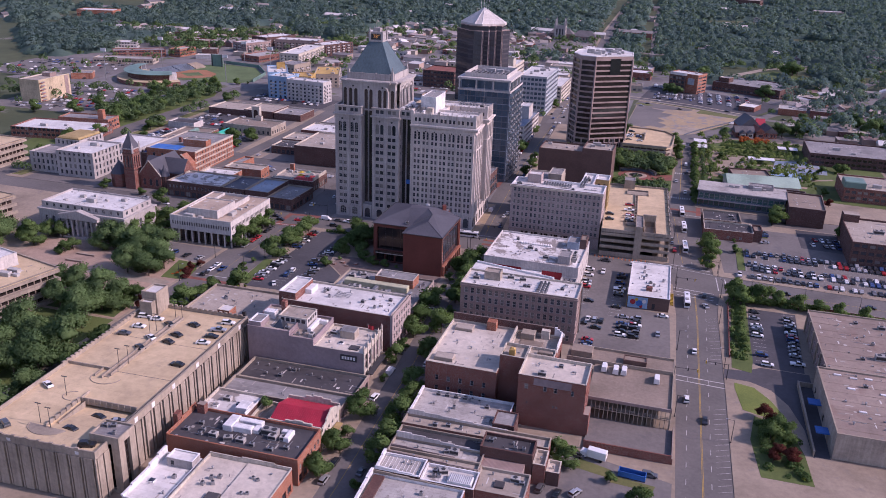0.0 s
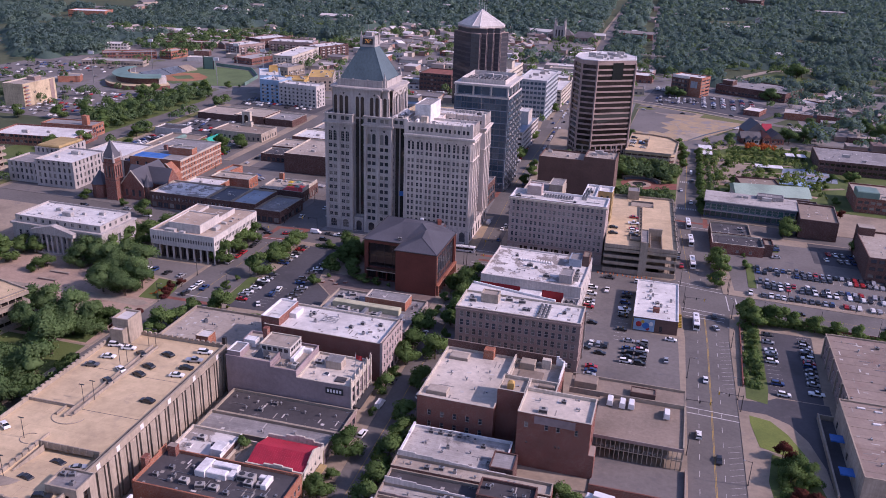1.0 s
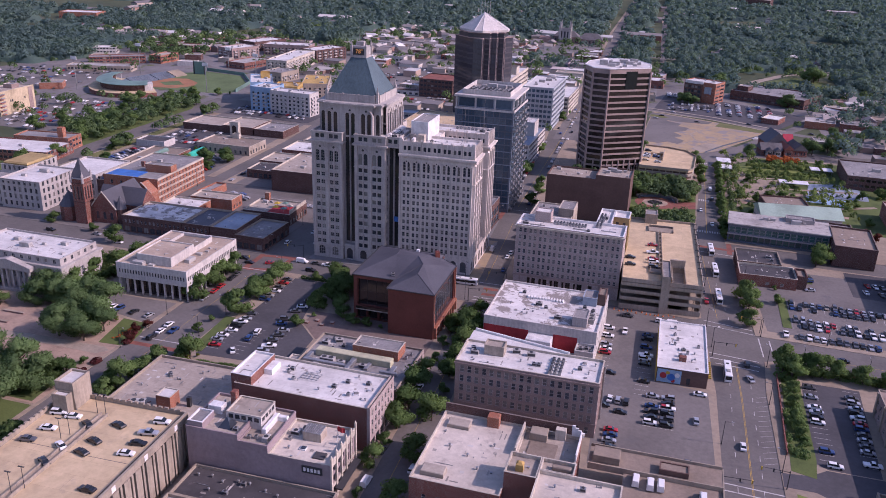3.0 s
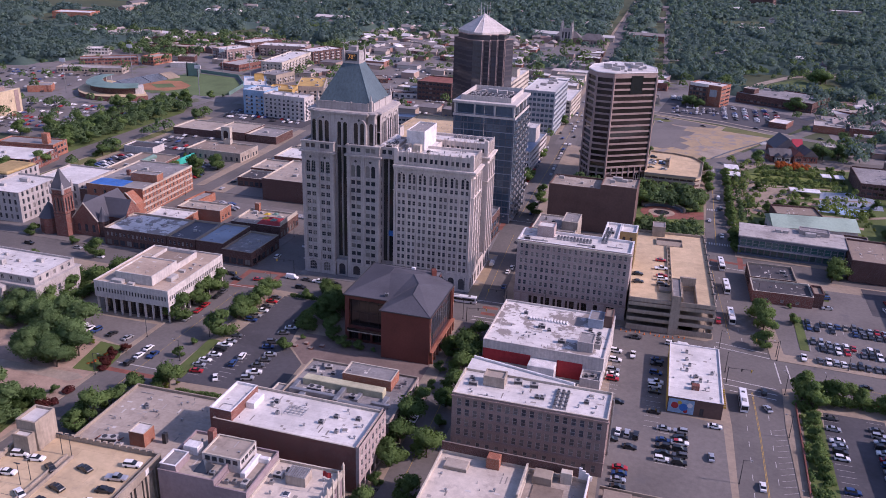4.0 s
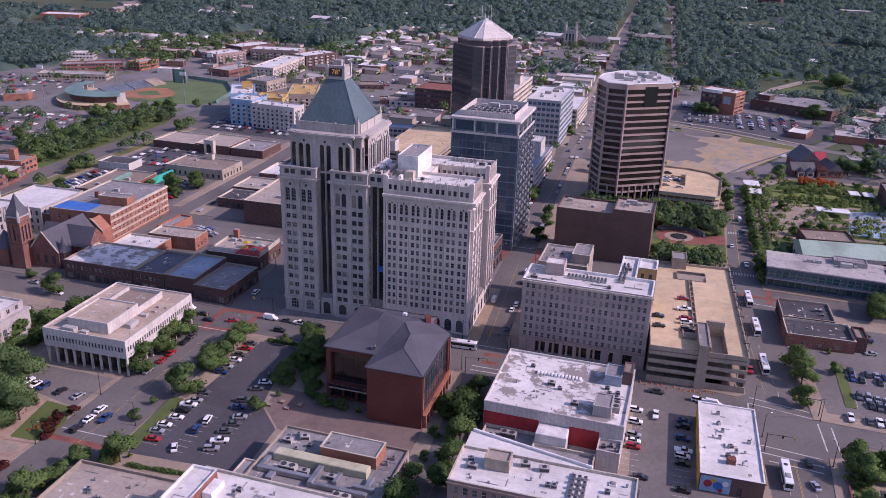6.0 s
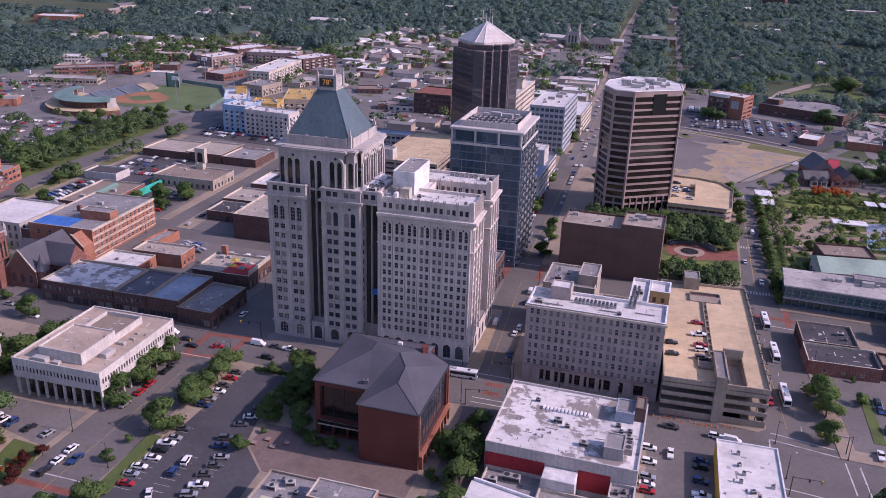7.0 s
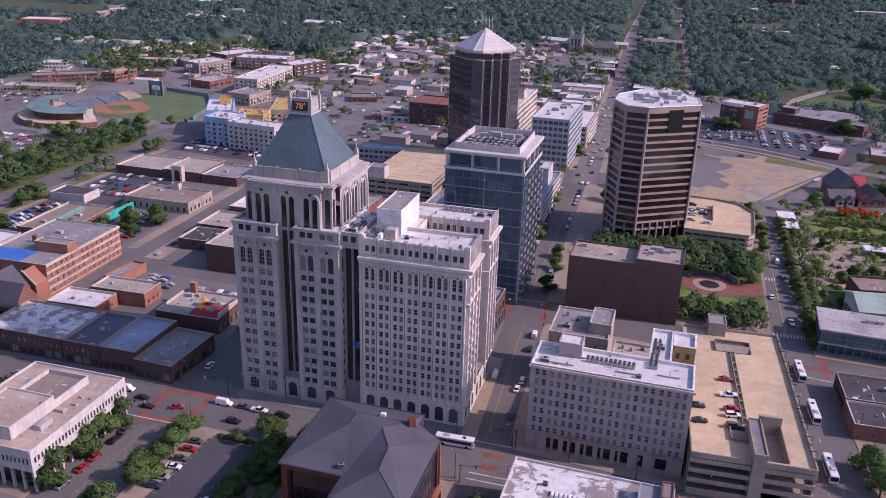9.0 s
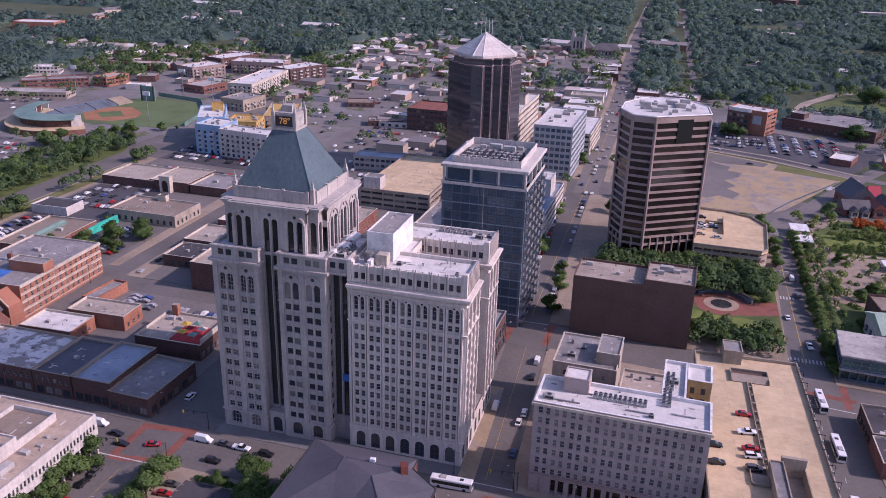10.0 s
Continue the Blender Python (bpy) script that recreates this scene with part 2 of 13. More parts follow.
BRICK_DARK = brick_mat("dark_brick", (0.13, 0.065, 0.055), (0.1, 0.05, 0.045), (0.2, 0.16, 0.14))
BRICK_MAUVE = brick_mat("mauve_brick", (0.345, 0.25, 0.225), (0.28, 0.2, 0.18), (0.36, 0.3, 0.27))
BRICK_PALE = brick_mat("pale_brick", (0.44, 0.345, 0.325), (0.37, 0.29, 0.275), (0.52, 0.46, 0.42))
GLASS = glass_mat("window_glass", (0.034, 0.04, 0.052), (0.3, 0.28, 0.26), 0.22)
GLASS_PALE = glass_mat("shaded_window_glass", (0.06, 0.064, 0.075), (0.24, 0.22, 0.21), 0.55)
GLASS_BLUE = glass_mat("blue_curtain_glass", (0.05, 0.085, 0.12), (0.14, 0.19, 0.23), 0.25, 0.04)
GLASS_BRONZE = glass_mat("bronze_glass", (0.016, 0.012, 0.012), (0.05, 0.036, 0.033), 0.2, 0.08)
GLASS_TEAL = glass_mat("teal_glass", (0.045, 0.11, 0.105), (0.12, 0.2, 0.19), 0.25, 0.05)
LONG_ROOF = surface("stained_brown_roof", (0.31, 0.245, 0.205), (0.22, 0.17, 0.145), 0.92, 0.03, 0.4, 0.2, stain=(0.22, 0.15, 0.125), stain_at=(0.52, 0.72), seams=(6.0, 20.0))
GLASS_DUSK = glass_mat("dusky_mirror_glass", (0.045, 0.045, 0.055), (0.12, 0.12, 0.14), 0.35, 0.03)
GLASS_DARK = glass_mat("dark_glass", (0.026, 0.03, 0.038), (0.05, 0.05, 0.055), 0.3, 0.05)
GLASS_FAR = {"dark_glass": GLASS_DARK, "dusky_mirror_glass": glass_mat("far_dusky_glass", (0.045, 0.045, 0.055), (0.12, 0.12, 0.14), 0.35, 0.03, True), "teal_glass": GLASS_TEAL, "window_glass": glass_mat("far_window_glass", (0.034, 0.04, 0.052), (0.3, 0.28, 0.26), 0.22, 0.06, True), "blue_curtain_glass": glass_mat("far_blue_glass", (0.05, 0.085, 0.12), (0.14, 0.19, 0.23), 0.25, 0.04, True),
             "shaded_window_glass": GLASS_PALE, "bronze_glass": glass_mat("far_bronze_glass", (0.03, 0.02, 0.018), (0.07, 0.05, 0.045), 0.3, 0.08, True)}
FRAME_W = surface("pale_window_frame", (0.5, 0.47, 0.45), None, 0.6, 0.2, 2, 0)
FRAME_S = surface("greenish_window_frame", (0.3, 0.31, 0.29), None, 0.6, 0.2, 2, 0)
FRAME_D = surface("dark_window_frame", (0.07, 0.065, 0.065), None, 0.5, 0.2, 2, 0)
STEEL = surface("galvanised_steel", (0.42, 0.42, 0.43), None, 0.45, 0.3, 2.0, 0.1, metal=0.6, rnd=0.3)
UNIT = surface("unit_paint", (0.5, 0.48, 0.46), None, 0.6, 0.4, 2.0, 0.1, rnd=0.5)
DARK_METAL = surface("dark_metal", (0.05, 0.05, 0.055), None, 0.5, 0.3, 2.0, 0.1)
WHITE_METAL = surface("white_metal", (0.78, 0.76, 0.75), None, 0.5, 0.3, 2.0, 0.05)
LINE_W = surface("white_road_paint", (0.55, 0.53, 0.51), (0.33, 0.315, 0.31), 0.8, 0.3, 2.0, 0)
LINE_Y = surface("yellow_road_paint", (0.5, 0.33, 0.08), (0.38, 0.26, 0.08), 0.8, 0.3, 2.0, 0)
BRICK_PAVE = surface("red_paver", (0.26, 0.1, 0.075), None, 0.88, 0.2, 1.5, 0.2)
PAVER_TAN = surface("tan_paver", (0.4, 0.29, 0.22), None, 0.88, 0.12, 0.8, 0.2)
PAVER_GREY = surface("grey_paver", (0.19, 0.185, 0.185), (0.15, 0.147, 0.15), 0.85, 0.12, 0.8, 0.2)
PAVER_BROWN = surface("brown_paver", (0.2, 0.15, 0.13), (0.155, 0.118, 0.105), 0.88, 0.12, 0.8, 0.2)
GRASS = surface("grass", (0.105, 0.14, 0.04), (0.07, 0.1, 0.03), 0.95, 0.08, 1.5, 0.5)
GRASS_BRIGHT = surface("meadow_grass", (0.17, 0.21, 0.05), (0.12, 0.16, 0.04), 0.95, 0.08, 1.5, 0.5)
GRASS_DRY = surface("dry_grass", (0.16, 0.16, 0.06), (0.1, 0.12, 0.04), 0.95, 0.05, 1.0, 0.5)
FIELD = surface("ballfield_turf", (0.12, 0.17, 0.07), None, 0.95, 0.03, 0.3, 0.2)
DIRT = surface("bare_earth", (0.4, 0.3, 0.18), (0.3, 0.235, 0.165), 0.95, 0.03, 0.4, 0.3, stain=(0.235, 0.21, 0.2), stain_at=(0.5, 0.6))
CLAY = surface("infield_clay", (0.36, 0.17, 0.09), None, 0.95, 0.05, 0.6, 0.2)
LAND = surface("scrubby_ground", (0.085, 0.1, 0.05), (0.05, 0.068, 0.035), 0.95, 0.004, 0.05, 0.3, stain=(0.22, 0.2, 0.18), stain_at=(0.62, 0.68))
BARK = surface("bark", (0.12, 0.09, 0.065), None, 0.9, 0.5, 3, 0.3)
LEAF = leaf_mat("leaves", (0.105, 0.175, 0.06), (0.15, 0.23, 0.08))
LEAF_OAK = leaf_mat("shade_tree_leaves", (0.115, 0.19, 0.08), (0.16, 0.245, 0.1))
LEAF_MID = leaf_mat("avenue_leaves", (0.095, 0.15, 0.07), (0.13, 0.195, 0.085), True)
LEAF_LIGHT = leaf_mat("park_leaves", (0.14, 0.2, 0.065), (0.185, 0.25, 0.08), True)
LEAF_RED_LOW = leaf_mat("red_bed_leaves", (0.1, 0.03, 0.03), (0.14, 0.044, 0.04), True)
LEAF_ORANGE = leaf_mat("orange_leaves", (0.4, 0.1, 0.04), (0.5, 0.16, 0.05), True)
LEAF_RED = leaf_mat("red_leaves", (0.1, 0.034, 0.03), (0.14, 0.05, 0.04))
LEAF_YEL = leaf_mat("yellow_green_leaves", (0.14, 0.18, 0.035), (0.19, 0.225, 0.045))
# the blue in these two greens is distance haze put into the colour
LEAF_HAZE = leaf_mat("hazy_wood_leaves", (0.112, 0.172, 0.158), (0.13, 0.195, 0.174), True)
LEAF_CANOPY_HAZE = leaf_mat("hazy_canopy_leaves", (0.1, 0.155, 0.135), (0.118, 0.178, 0.15), True)
TOWN = surface("town_paving", (0.21, 0.195, 0.19), (0.15, 0.142, 0.142), 0.92, 0.02, 0.2, 0.3, stain=(0.1, 0.115, 0.05), stain_at=(0.56, 0.62))
TYRE = surface("tyre_rubber", (0.02, 0.02, 0.02), None, 0.8, 1, 5, 0)
CAR_GLASS = paint_mat("car_glass", (0.015, 0.018, 0.02), 0, 0.08)
RED_LAMP = paint_mat("red_lamp", (0.35, 0.02, 0.015))
WHITE_LAMP = paint_mat("clear_lamp", (0.7, 0.7, 0.68))
SHINGLE = surface("grey_shingle", (0.16, 0.15, 0.155), None, 0.9, 0.15, 1.5, 0.3, rnd=0.4)
SIDING = surface("pale_siding", (0.55, 0.52, 0.48), None, 0.8, 0.15, 1.5, 0.1, rnd=0.4)

WALL_FAR, nd, lk, pr = nodes_of("far_walls")
lk.new(steps(nd, lk, nd.new("ShaderNodeNewGeometry").outputs["Random Per Island"], [(0.0, (0.55, 0.52, 0.48)), (0.3, (0.4, 0.33, 0.26)), (0.5, (0.26, 0.11, 0.08)), (0.7, (0.5, 0.42, 0.35)), (1.0, (0.16, 0.09, 0.075))]), pr.inputs["Base Color"])
pr.inputs["Roughness"].default_value = 0.85
ROOF_FAR, nd, lk, pr = nodes_of("far_shingles")
lk.new(steps(nd, lk, nd.new("ShaderNodeNewGeometry").outputs["Random Per Island"], [(0.0, (0.14, 0.13, 0.135)), (0.35, (0.22, 0.2, 0.19)), (0.6, (0.3, 0.26, 0.23)), (0.75, (0.5, 0.48, 0.46)), (0.85, (0.65, 0.63, 0.61)), (1.0, (0.24, 0.13, 0.1))]), pr.inputs["Base Color"])
pr.inputs["Roughness"].default_value = 0.9


def glow(name, col, power):
    m, nd, lk, p = nodes_of(name)
    p.inputs["Base Color"].default_value = (*col, 1)
    p.inputs["Emission Color"].default_value, p.inputs["Emission Strength"].default_value = (*col, 1), power
    return m


AMBER = glow("amber_display", (0.8, 0.36, 0.08), 0.28)

# ---- builders ----


def solid(name, verts, faces, mats, parent=None, label="", slots=None, smooth=False):
    """One mesh object from points and faces."""
    me = bpy.data.meshes.new(name)
    me.from_pydata(verts, [], faces)
    for m in mats if isinstance(mats, (list, tuple)) else [mats]:
        me.materials.append(m)
    if slots:
        me.polygons.foreach_set("material_index", slots)
    if smooth:
        me.polygons.foreach_set("use_smooth", [True] * len(faces))
    me.update()
    ob = new(name, me)
    if parent:
        ob.parent = parent
    if label:
        ob["label"] = label
    return ob


BOX_F = ((0, 3, 2, 1), (4, 5, 6, 7), (0, 1, 5, 4), (1, 2, 6, 5), (2, 3, 7, 6), (3, 0, 4, 7))


def add_box(V, F, x0, y0, z0, x1, y1, z1, taper=0.0):
    b = len(V)
    t = taper
    V += [(x0, y0, z0), (x1, y0, z0), (x1, y1, z0), (x0, y1, z0), (x0 + t, y0 + t, z1), (x1 - t, y0 + t, z1), (x1 - t, y1 - t, z1), (x0 + t, y1 - t, z1)]
    F += [tuple(b + i for i in f) for f in BOX_F]


def add_chamfered(V, F, x0, y0, z0, x1, y1, z1, c):
    """A box whose top edges are cut off."""
    b = len(V)
    for e, z in ((0, z0), (0, z1 - c), (c, z1)):
        V += [(x0 + e, y0 + e, z), (x1 - e, y0 + e, z), (x1 - e, y1 - e, z), (x0 + e, y1 - e, z)]
    F.append((b + 3, b + 2, b + 1, b))
    for k in (0, 4):
        F += [(b + k + i, b + k + (i + 1) % 4, b + k + 4 + (i + 1) % 4, b + k + 4 + i) for i in range(4)]
    F.append((b + 8, b + 9, b + 10, b + 11))


def add_tube(V, F, p, q, r0, r1, n=8, cap=True):
    p, q = Vector(p), Vector(q)
    a = (q - p).normalized()
    u = a.orthogonal().normalized()
    w = a.cross(u)
    b = len(V)
    for c, r in ((p, r0), (q, r1)):
        for i in range(n):
            t = 2 * math.pi * i / n
            V.append(tuple(c + u * math.cos(t) * r + w * math.sin(t) * r))
    for i in range(n):
        j = (i + 1) % n
        F.append((b + i, b + j, b + n + j, b + n + i))
    if cap:
        F.append(tuple(b + n + i for i in range(n)))
        F.append(tuple(b + n - 1 - i for i in range(n)))


def add_prism(V, F, pts, z0, z1):
    """An upright prism over a polygon given counter-clockwise."""
    b, n = len(V), len(pts)
    V += [(x, y, z0) for x, y in pts] + [(x, y, z1) for x, y in pts]
    F += [(b + i, b + (i + 1) % n, b + n + (i + 1) % n, b + n + i) for i in range(n)]
    F += [tuple(b + n + i for i in range(n)), tuple(b + n - 1 - i for i in range(n))]


def slab(name, pts, z0, z1, mat, label, category="ground", kind="structure", parent=None):
    V, F = [], []
    add_prism(V, F, pts, z0, z1)
    ob = solid(name, V, F, mat, parent)
    return tagged(ob, label, category, "", kind)


def rect(x0, y0, x1, y1):
    return [(x0, y0), (x1, y0), (x1, y1), (x0, y1)]


PANES = {}


def pane_mesh(w, h, glass, sash, bars):
    """A framed window whose outer face lies at y = 0; bars: (upright, level) glazing bars."""
    key = (round(w, 2), round(h, 2), glass.name, sash.name, bars)
    if key in PANES:
        return PANES[key]
    V, F, S = [], [], []
    e = min(0.09, w * 0.08)

    def lines(size, n):
        out = [0.0, e]
        for i in range(n):
            c = size * (i + 1) / (n + 1)
            out += [c - e * 0.4, c + e * 0.4]
        return out + [size - e, size]
    xs, zs = lines(w, bars[0]), lines(h, bars[1])
    nx = len(xs)
    V += [(x, 0.0, z) for z in zs for x in xs]
    for j in range(len(zs) - 1):
        for i in range(nx - 1):
            q = (j * nx + i, j * nx + i + 1, (j + 1) * nx + i + 1, (j + 1) * nx + i)
            if i % 2 and j % 2:
                b = len(V)
                V += [(V[k][0], 0.08, V[k][2]) for k in q]
                F.append((b, b + 1, b + 2, b + 3)), S.append(0)
                for k in range(4):
                    m = (k + 1) % 4
                    F.append((q[k], q[m], b + m, b + k)), S.append(1)
            else:
                F.append(q), S.append(1)
    me = bpy.data.meshes.new("window")
    me.from_pydata(V, [], F)
    me.materials.append(glass), me.materials.append(sash)
    me.polygons.foreach_set("material_index", S)
    PANES[key] = me
    return me


SIDES = {"S": ((1, 0), (0, -1), 0), "E": ((0, 1), (1, 0), 90), "N": ((-1, 0), (0, 1), 180), "W": ((0, -1), (-1, 0), -90)}


def cells(width, n, w, edge=1.0):
    """n openings of width w, spread evenly over a wall."""
    c = (width - 2 * edge) / n
    return [(edge + c * (i + 0.5) - w / 2, edge + c * (i + 0.5) + w / 2) for i in range(n)]


def twins(width, n, w, gap, edge=1.0):
    """n pairs of openings."""
    c = (width - 2 * edge) / n
    out = []
    for i in range(n):
        m = edge + c * (i + 0.5)
        out += [(m - gap / 2 - w, m - gap / 2), (m + gap / 2, m + gap / 2 + w)]
    return out


def rows(n, v0, dv, h, cols, arch=False, glass=None, sash=None, bars=(0, 1), depth=0.25):
    return [dict(v0=v0 + i * dv, v1=v0 + i * dv + h, cols=cols, arch=arch, glass=glass or GLASS, sash=sash or FRAME_W, bars=bars, depth=depth) for i in range(n)]


BLOCKS = []
CLUT = random.Random(77)
ROOF_PATCH, nd, lk, pr = nodes_of("roof_repair")
lk.new(steps(nd, lk, nd.new("ShaderNodeNewGeometry").outputs["Random Per Island"], [(0.0, (0.16, 0.145, 0.135)), (0.5, (0.33, 0.3, 0.27)), (1.0, (0.55, 0.52, 0.49))]), pr.inputs["Base Color"])
pr.inputs["Roughness"].default_value = 0.85


class Block:
    """A building: an empty at its south-west corner, with walls, roofs and windows under it."""

    def __init__(s, name, x, y, rot, label, category="building", group="", z=0.15):
        BLOCKS.append(s)
        s.root = tagged(new(name), label, category, group)
        if x < -412 or y > 700:
            z = -0.09
        s.m = pose(x, y, z, 0, 0, rot)
        s.far = y > 640 or x < -330
        s.count = 0
        s.panes = {}
        s.root.matrix_basis = s.m
        s.rot = rot

    def at(s, x, y, z, rz=0):
        return s.m @ pose(x, y, z, 0, 0, rz)

    def part(s, name, V, F, mat, label="", slots=None):
        return solid(name, V, F, mat, s.root, label, slots)

    def box(s, name, x0, y0, z0, x1, y1, z1, mat, label="", c=0.0):
        V, F = [], []
        add_chamfered(V, F, x0, y0, z0, x1, y1, z1, c) if c else add_box(V, F, x0, y0, z0, x1, y1, z1)
        return s.part(name, V, F, mat, label)

    def face(s, V, F, side, x0, y0, x1, y1, z0, z1, bands):
        """One wall with real openings; a window object fills each."""
        u, n, turn = SIDES[side]
        px, py = {"S": (x0, y0), "E": (x1, y0), "N": (x1, y1), "W": (x0, y1)}[side]
        width = (x1 - x0) if side in "SN" else (y1 - y0)

        def pt(a, v, d=0.0):
            V.append((px + u[0] * a - n[0] * d, py + u[1] * a - n[1] * d, z0 + v))
            return len(V) - 1

        def quad(a0, v0, a1, v1):
            if a1 - a0 > 1e-4 and v1 - v0 > 1e-4:
                F.append((pt(a0, v0), pt(a1, v0), pt(a1, v1), pt(a0, v1)))
        v = 0.0
        for b in sorted(bands or [], key=lambda q: q["v0"]):
            quad(0, v, width, b["v0"])
            a, w0, w1, d = 0.0, b["v0"], b["v1"], b["depth"]
            for c0, c1 in b["cols"]:
                quad(a, w0, c0, w1)
                ring = [(c0, w0), (c1, w0)]
                if b["arch"]:
                    r = (c1 - c0) / 2
                    arc = [(c0 + r + r * math.cos(math.pi * k / 8), w1 - r + r * math.sin(math.pi * k / 8)) for k in range(9)]
                    ring += arc
                    F.append(tuple(pt(*q) for q in arc[:5] + [(c1, w1)])[::-1])
                    F.append(tuple(pt(*q) for q in arc[4:] + [(c0, w1)])[::-1])
                else:
                    ring += [(c1, w1), (c0, w1)]
                k = len(ring)
                fr = [pt(*q) for q in ring]
                bk = [pt(*q, d) for q in ring]
                for i in range(k):
                    j = (i + 1) % k
                    F.append((fr[i], bk[i], bk[j], fr[j])[::-1])
                s.count += 1
                if s.far or s.count > 190:
                    e = d - 0.05
                    q = s.panes.setdefault(b["glass"].name, [])
                    q += [(px + u[0] * a_ - n[0] * e, py + u[1] * a_ - n[1] * e, z0 + v_) for a_, v_ in ((c0, w0), (c1, w0), (c1, w1), (c0, w1))]
                    a = c1
                    continue
                ob = new("window", pane_mesh(c1 - c0, w1 - w0, b["glass"], b["sash"], b["bars"]))
                ob.parent = s.root
                e = d - 0.09
                ob.matrix_basis = pose(px + u[0] * c0 - n[0] * e, py + u[1] * c0 - n[1] * e, z0 + w0, 0, 0, turn)
                a = c1
            quad(a, w0, width, w1)
            v = w1
        quad(0, v, width, z1 - z0)

    def glaze(s):
        """Panes of far buildings, joined."""
        for g, q in s.panes.items():
            ob = s.part("window_pane_set", q, [(i, i + 1, i + 2, i + 3) for i in range(0, len(q), 4)], GLASS_FAR[g])
            ob["kind"] = "stuff"
        s.panes = {}

    def walls(s, x0, y0, x1, y1, z0, z1, mat, S=None, E=None, W=None, N=None, name="wall", label=""):
        V, F = [], []
        for side, b in (("S", S), ("E", E), ("N", N), ("W", W)):
            s.face(V, F, side, x0, y0, x1, y1, z0, z1, b)
        return s.part(name, V, F, mat, label)

    def top(s, x0, y0, x1, y1, z, roof, cop, par=0.8, t=0.35, label=""):
        """A flat roof with a parapet round it."""
        s.box("roof", x0 + t, y0 + t, z - par - 0.3, x1 - t, y1 - t, z - par, roof, label)
        V, F = [], []
        o = 0.07
        outer = rect(x0 - o, y0 - o, x1 + o, y1 + o)
        inner = rect(x0 + t, y0 + t, x1 - t, y1 - t)
        for i in range(4):
            j = (i + 1) % 4
            b = len(V)
            V += [(*outer[i], z), (*outer[j], z), (*inner[j], z), (*inner[i], z), (*outer[i], z + 0.12), (*outer[j], z + 0.12), (*inner[j], z + 0.12), (*inner[i], z + 0.12),
                  (*inner[j], z - par), (*inner[i], z - par)]
            F += [(b + 4, b + 5, b + 6, b + 7), (b, b + 1, b + 5, b + 4), (b + 8, b + 9, b + 7, b + 6), (b + 1, b, b + 3, b + 2)]
        s.part("parapet", V, F, cop)
        area = (x1 - x0) * (y1 - y0)
        if not s.far and area > 70:
            V, F = [], []
            zr = z - par
            for k in range(int(area / 45)):
                a, b = CLUT.uniform(x0 + 1.5, x1 - 3), CLUT.uniform(y0 + 1.5, y1 - 3)
                w, d = CLUT.choice(((0.5, 2.2), (1.6, 0.7), (1.1, 1.1), (0.35, 3.0), (2.4, 0.4), (0.8, 0.8)))
                w, d = min(w, x1 - 0.6 - a), min(d, y1 - 0.6 - b)
                add_box(V, F, a, b, zr - 0.1, a + w, b + d, zr + CLUT.uniform(0.012, 0.03))
            ob = s.part("roof_patching", V, F, ROOF_PATCH)
            ob["kind"] = "stuff"
            V, F = [], []
            for k in range(max(2, int(area / 70))):
                a, b = CLUT.uniform(x0 + 1, x1 - 1), CLUT.uniform(y0 + 1, y1 - 1)
                q = CLUT.random()
                if q < 0.55:
                    add_tube(V, F, (a, b, zr - 0.05), (a, b, zr + CLUT.uniform(0.35, 0.9)), 0.1, 0.1, 6)
                elif q < 0.8:
                    add_box(V, F, a - 0.3, b - 0.3, zr - 0.05, a + 0.3, b + 0.3, zr + CLUT.uniform(0.3, 0.6))
                else:
                    c = min(a + CLUT.uniform(2, 6), x1 - 0.6)
                    add_tube(V, F, (a, b, zr + 0.12), (c, b, zr + 0.12), 0.07, 0.07, 5)
            ob = s.part("roof_piping", V, F, STEEL)
            ob["kind"] = "stuff"

    def block(s, x0, y0, x1, y1, z0, z1, wall, roof, cop, S=None, E=None, W=None, N=None, par=0.8, rlabel="", t=0.35):
        s.walls(x0, y0, x1, y1, z0, z1, wall, S, E, W, N)
        s.top(x0, y0, x1, y1, z1, roof, cop, par, t, rlabel)


# ---- repeated things ----
KEEP = {}


def place(key, make, m):
    """The first of a kind is built, the others are copies that share its meshes."""
    if key in KEEP:
        return copy_thing(KEEP[key], m)
    KEEP[key] = make()
    KEEP[key].matrix_basis = m
    return KEEP[key]


def roof_unit(w, d, h, fans, mat_i=0):
    def make():
        root = tagged(new("rooftop_unit"), "weathered metal air conditioning unit on a flat roof", "air conditioner", "rooftop units")
        V, F = [], []
        add_chamfered(V, F, -w / 2, -d / 2, 0, w / 2, d / 2, h, 0.06)
        casing = solid("casing", V, F, UNIT if mat_i == 0 else STEEL, root)
        if w > 1.2:
            V, F = [], []
            add_box(V, F, -w / 2 + 0.12, -d / 2 - 0.04, h * 0.25, w / 2 - 0.12, -d / 2 + 0.01, h * 0.8)
            solid("grille", V, F, DARK_METAL, casing)
        for i in range(fans):
            V, F = [], []
            x = (i + 0.5) / fans * w - w / 2
            r = min(w / fans, d) * 0.36
            add_tube(V, F, (x, 0, h - 0.02), (x, 0, h + 0.12), r, r, 12)
            solid("fan_cowl", V, F, DARK_METAL, casing)
        return root
    return ("unit", w, d, h, fans, mat_i), make


U_BIG, U_MID, U_SML, U_COND = roof_unit(5.0, 2.3, 2.0, 2), roof_unit(2.6, 1.7, 1.4, 1), roof_unit(1.5, 1.1, 1.1, 1, 1), roof_unit(1.0, 1.0, 1.1, 1, 1)


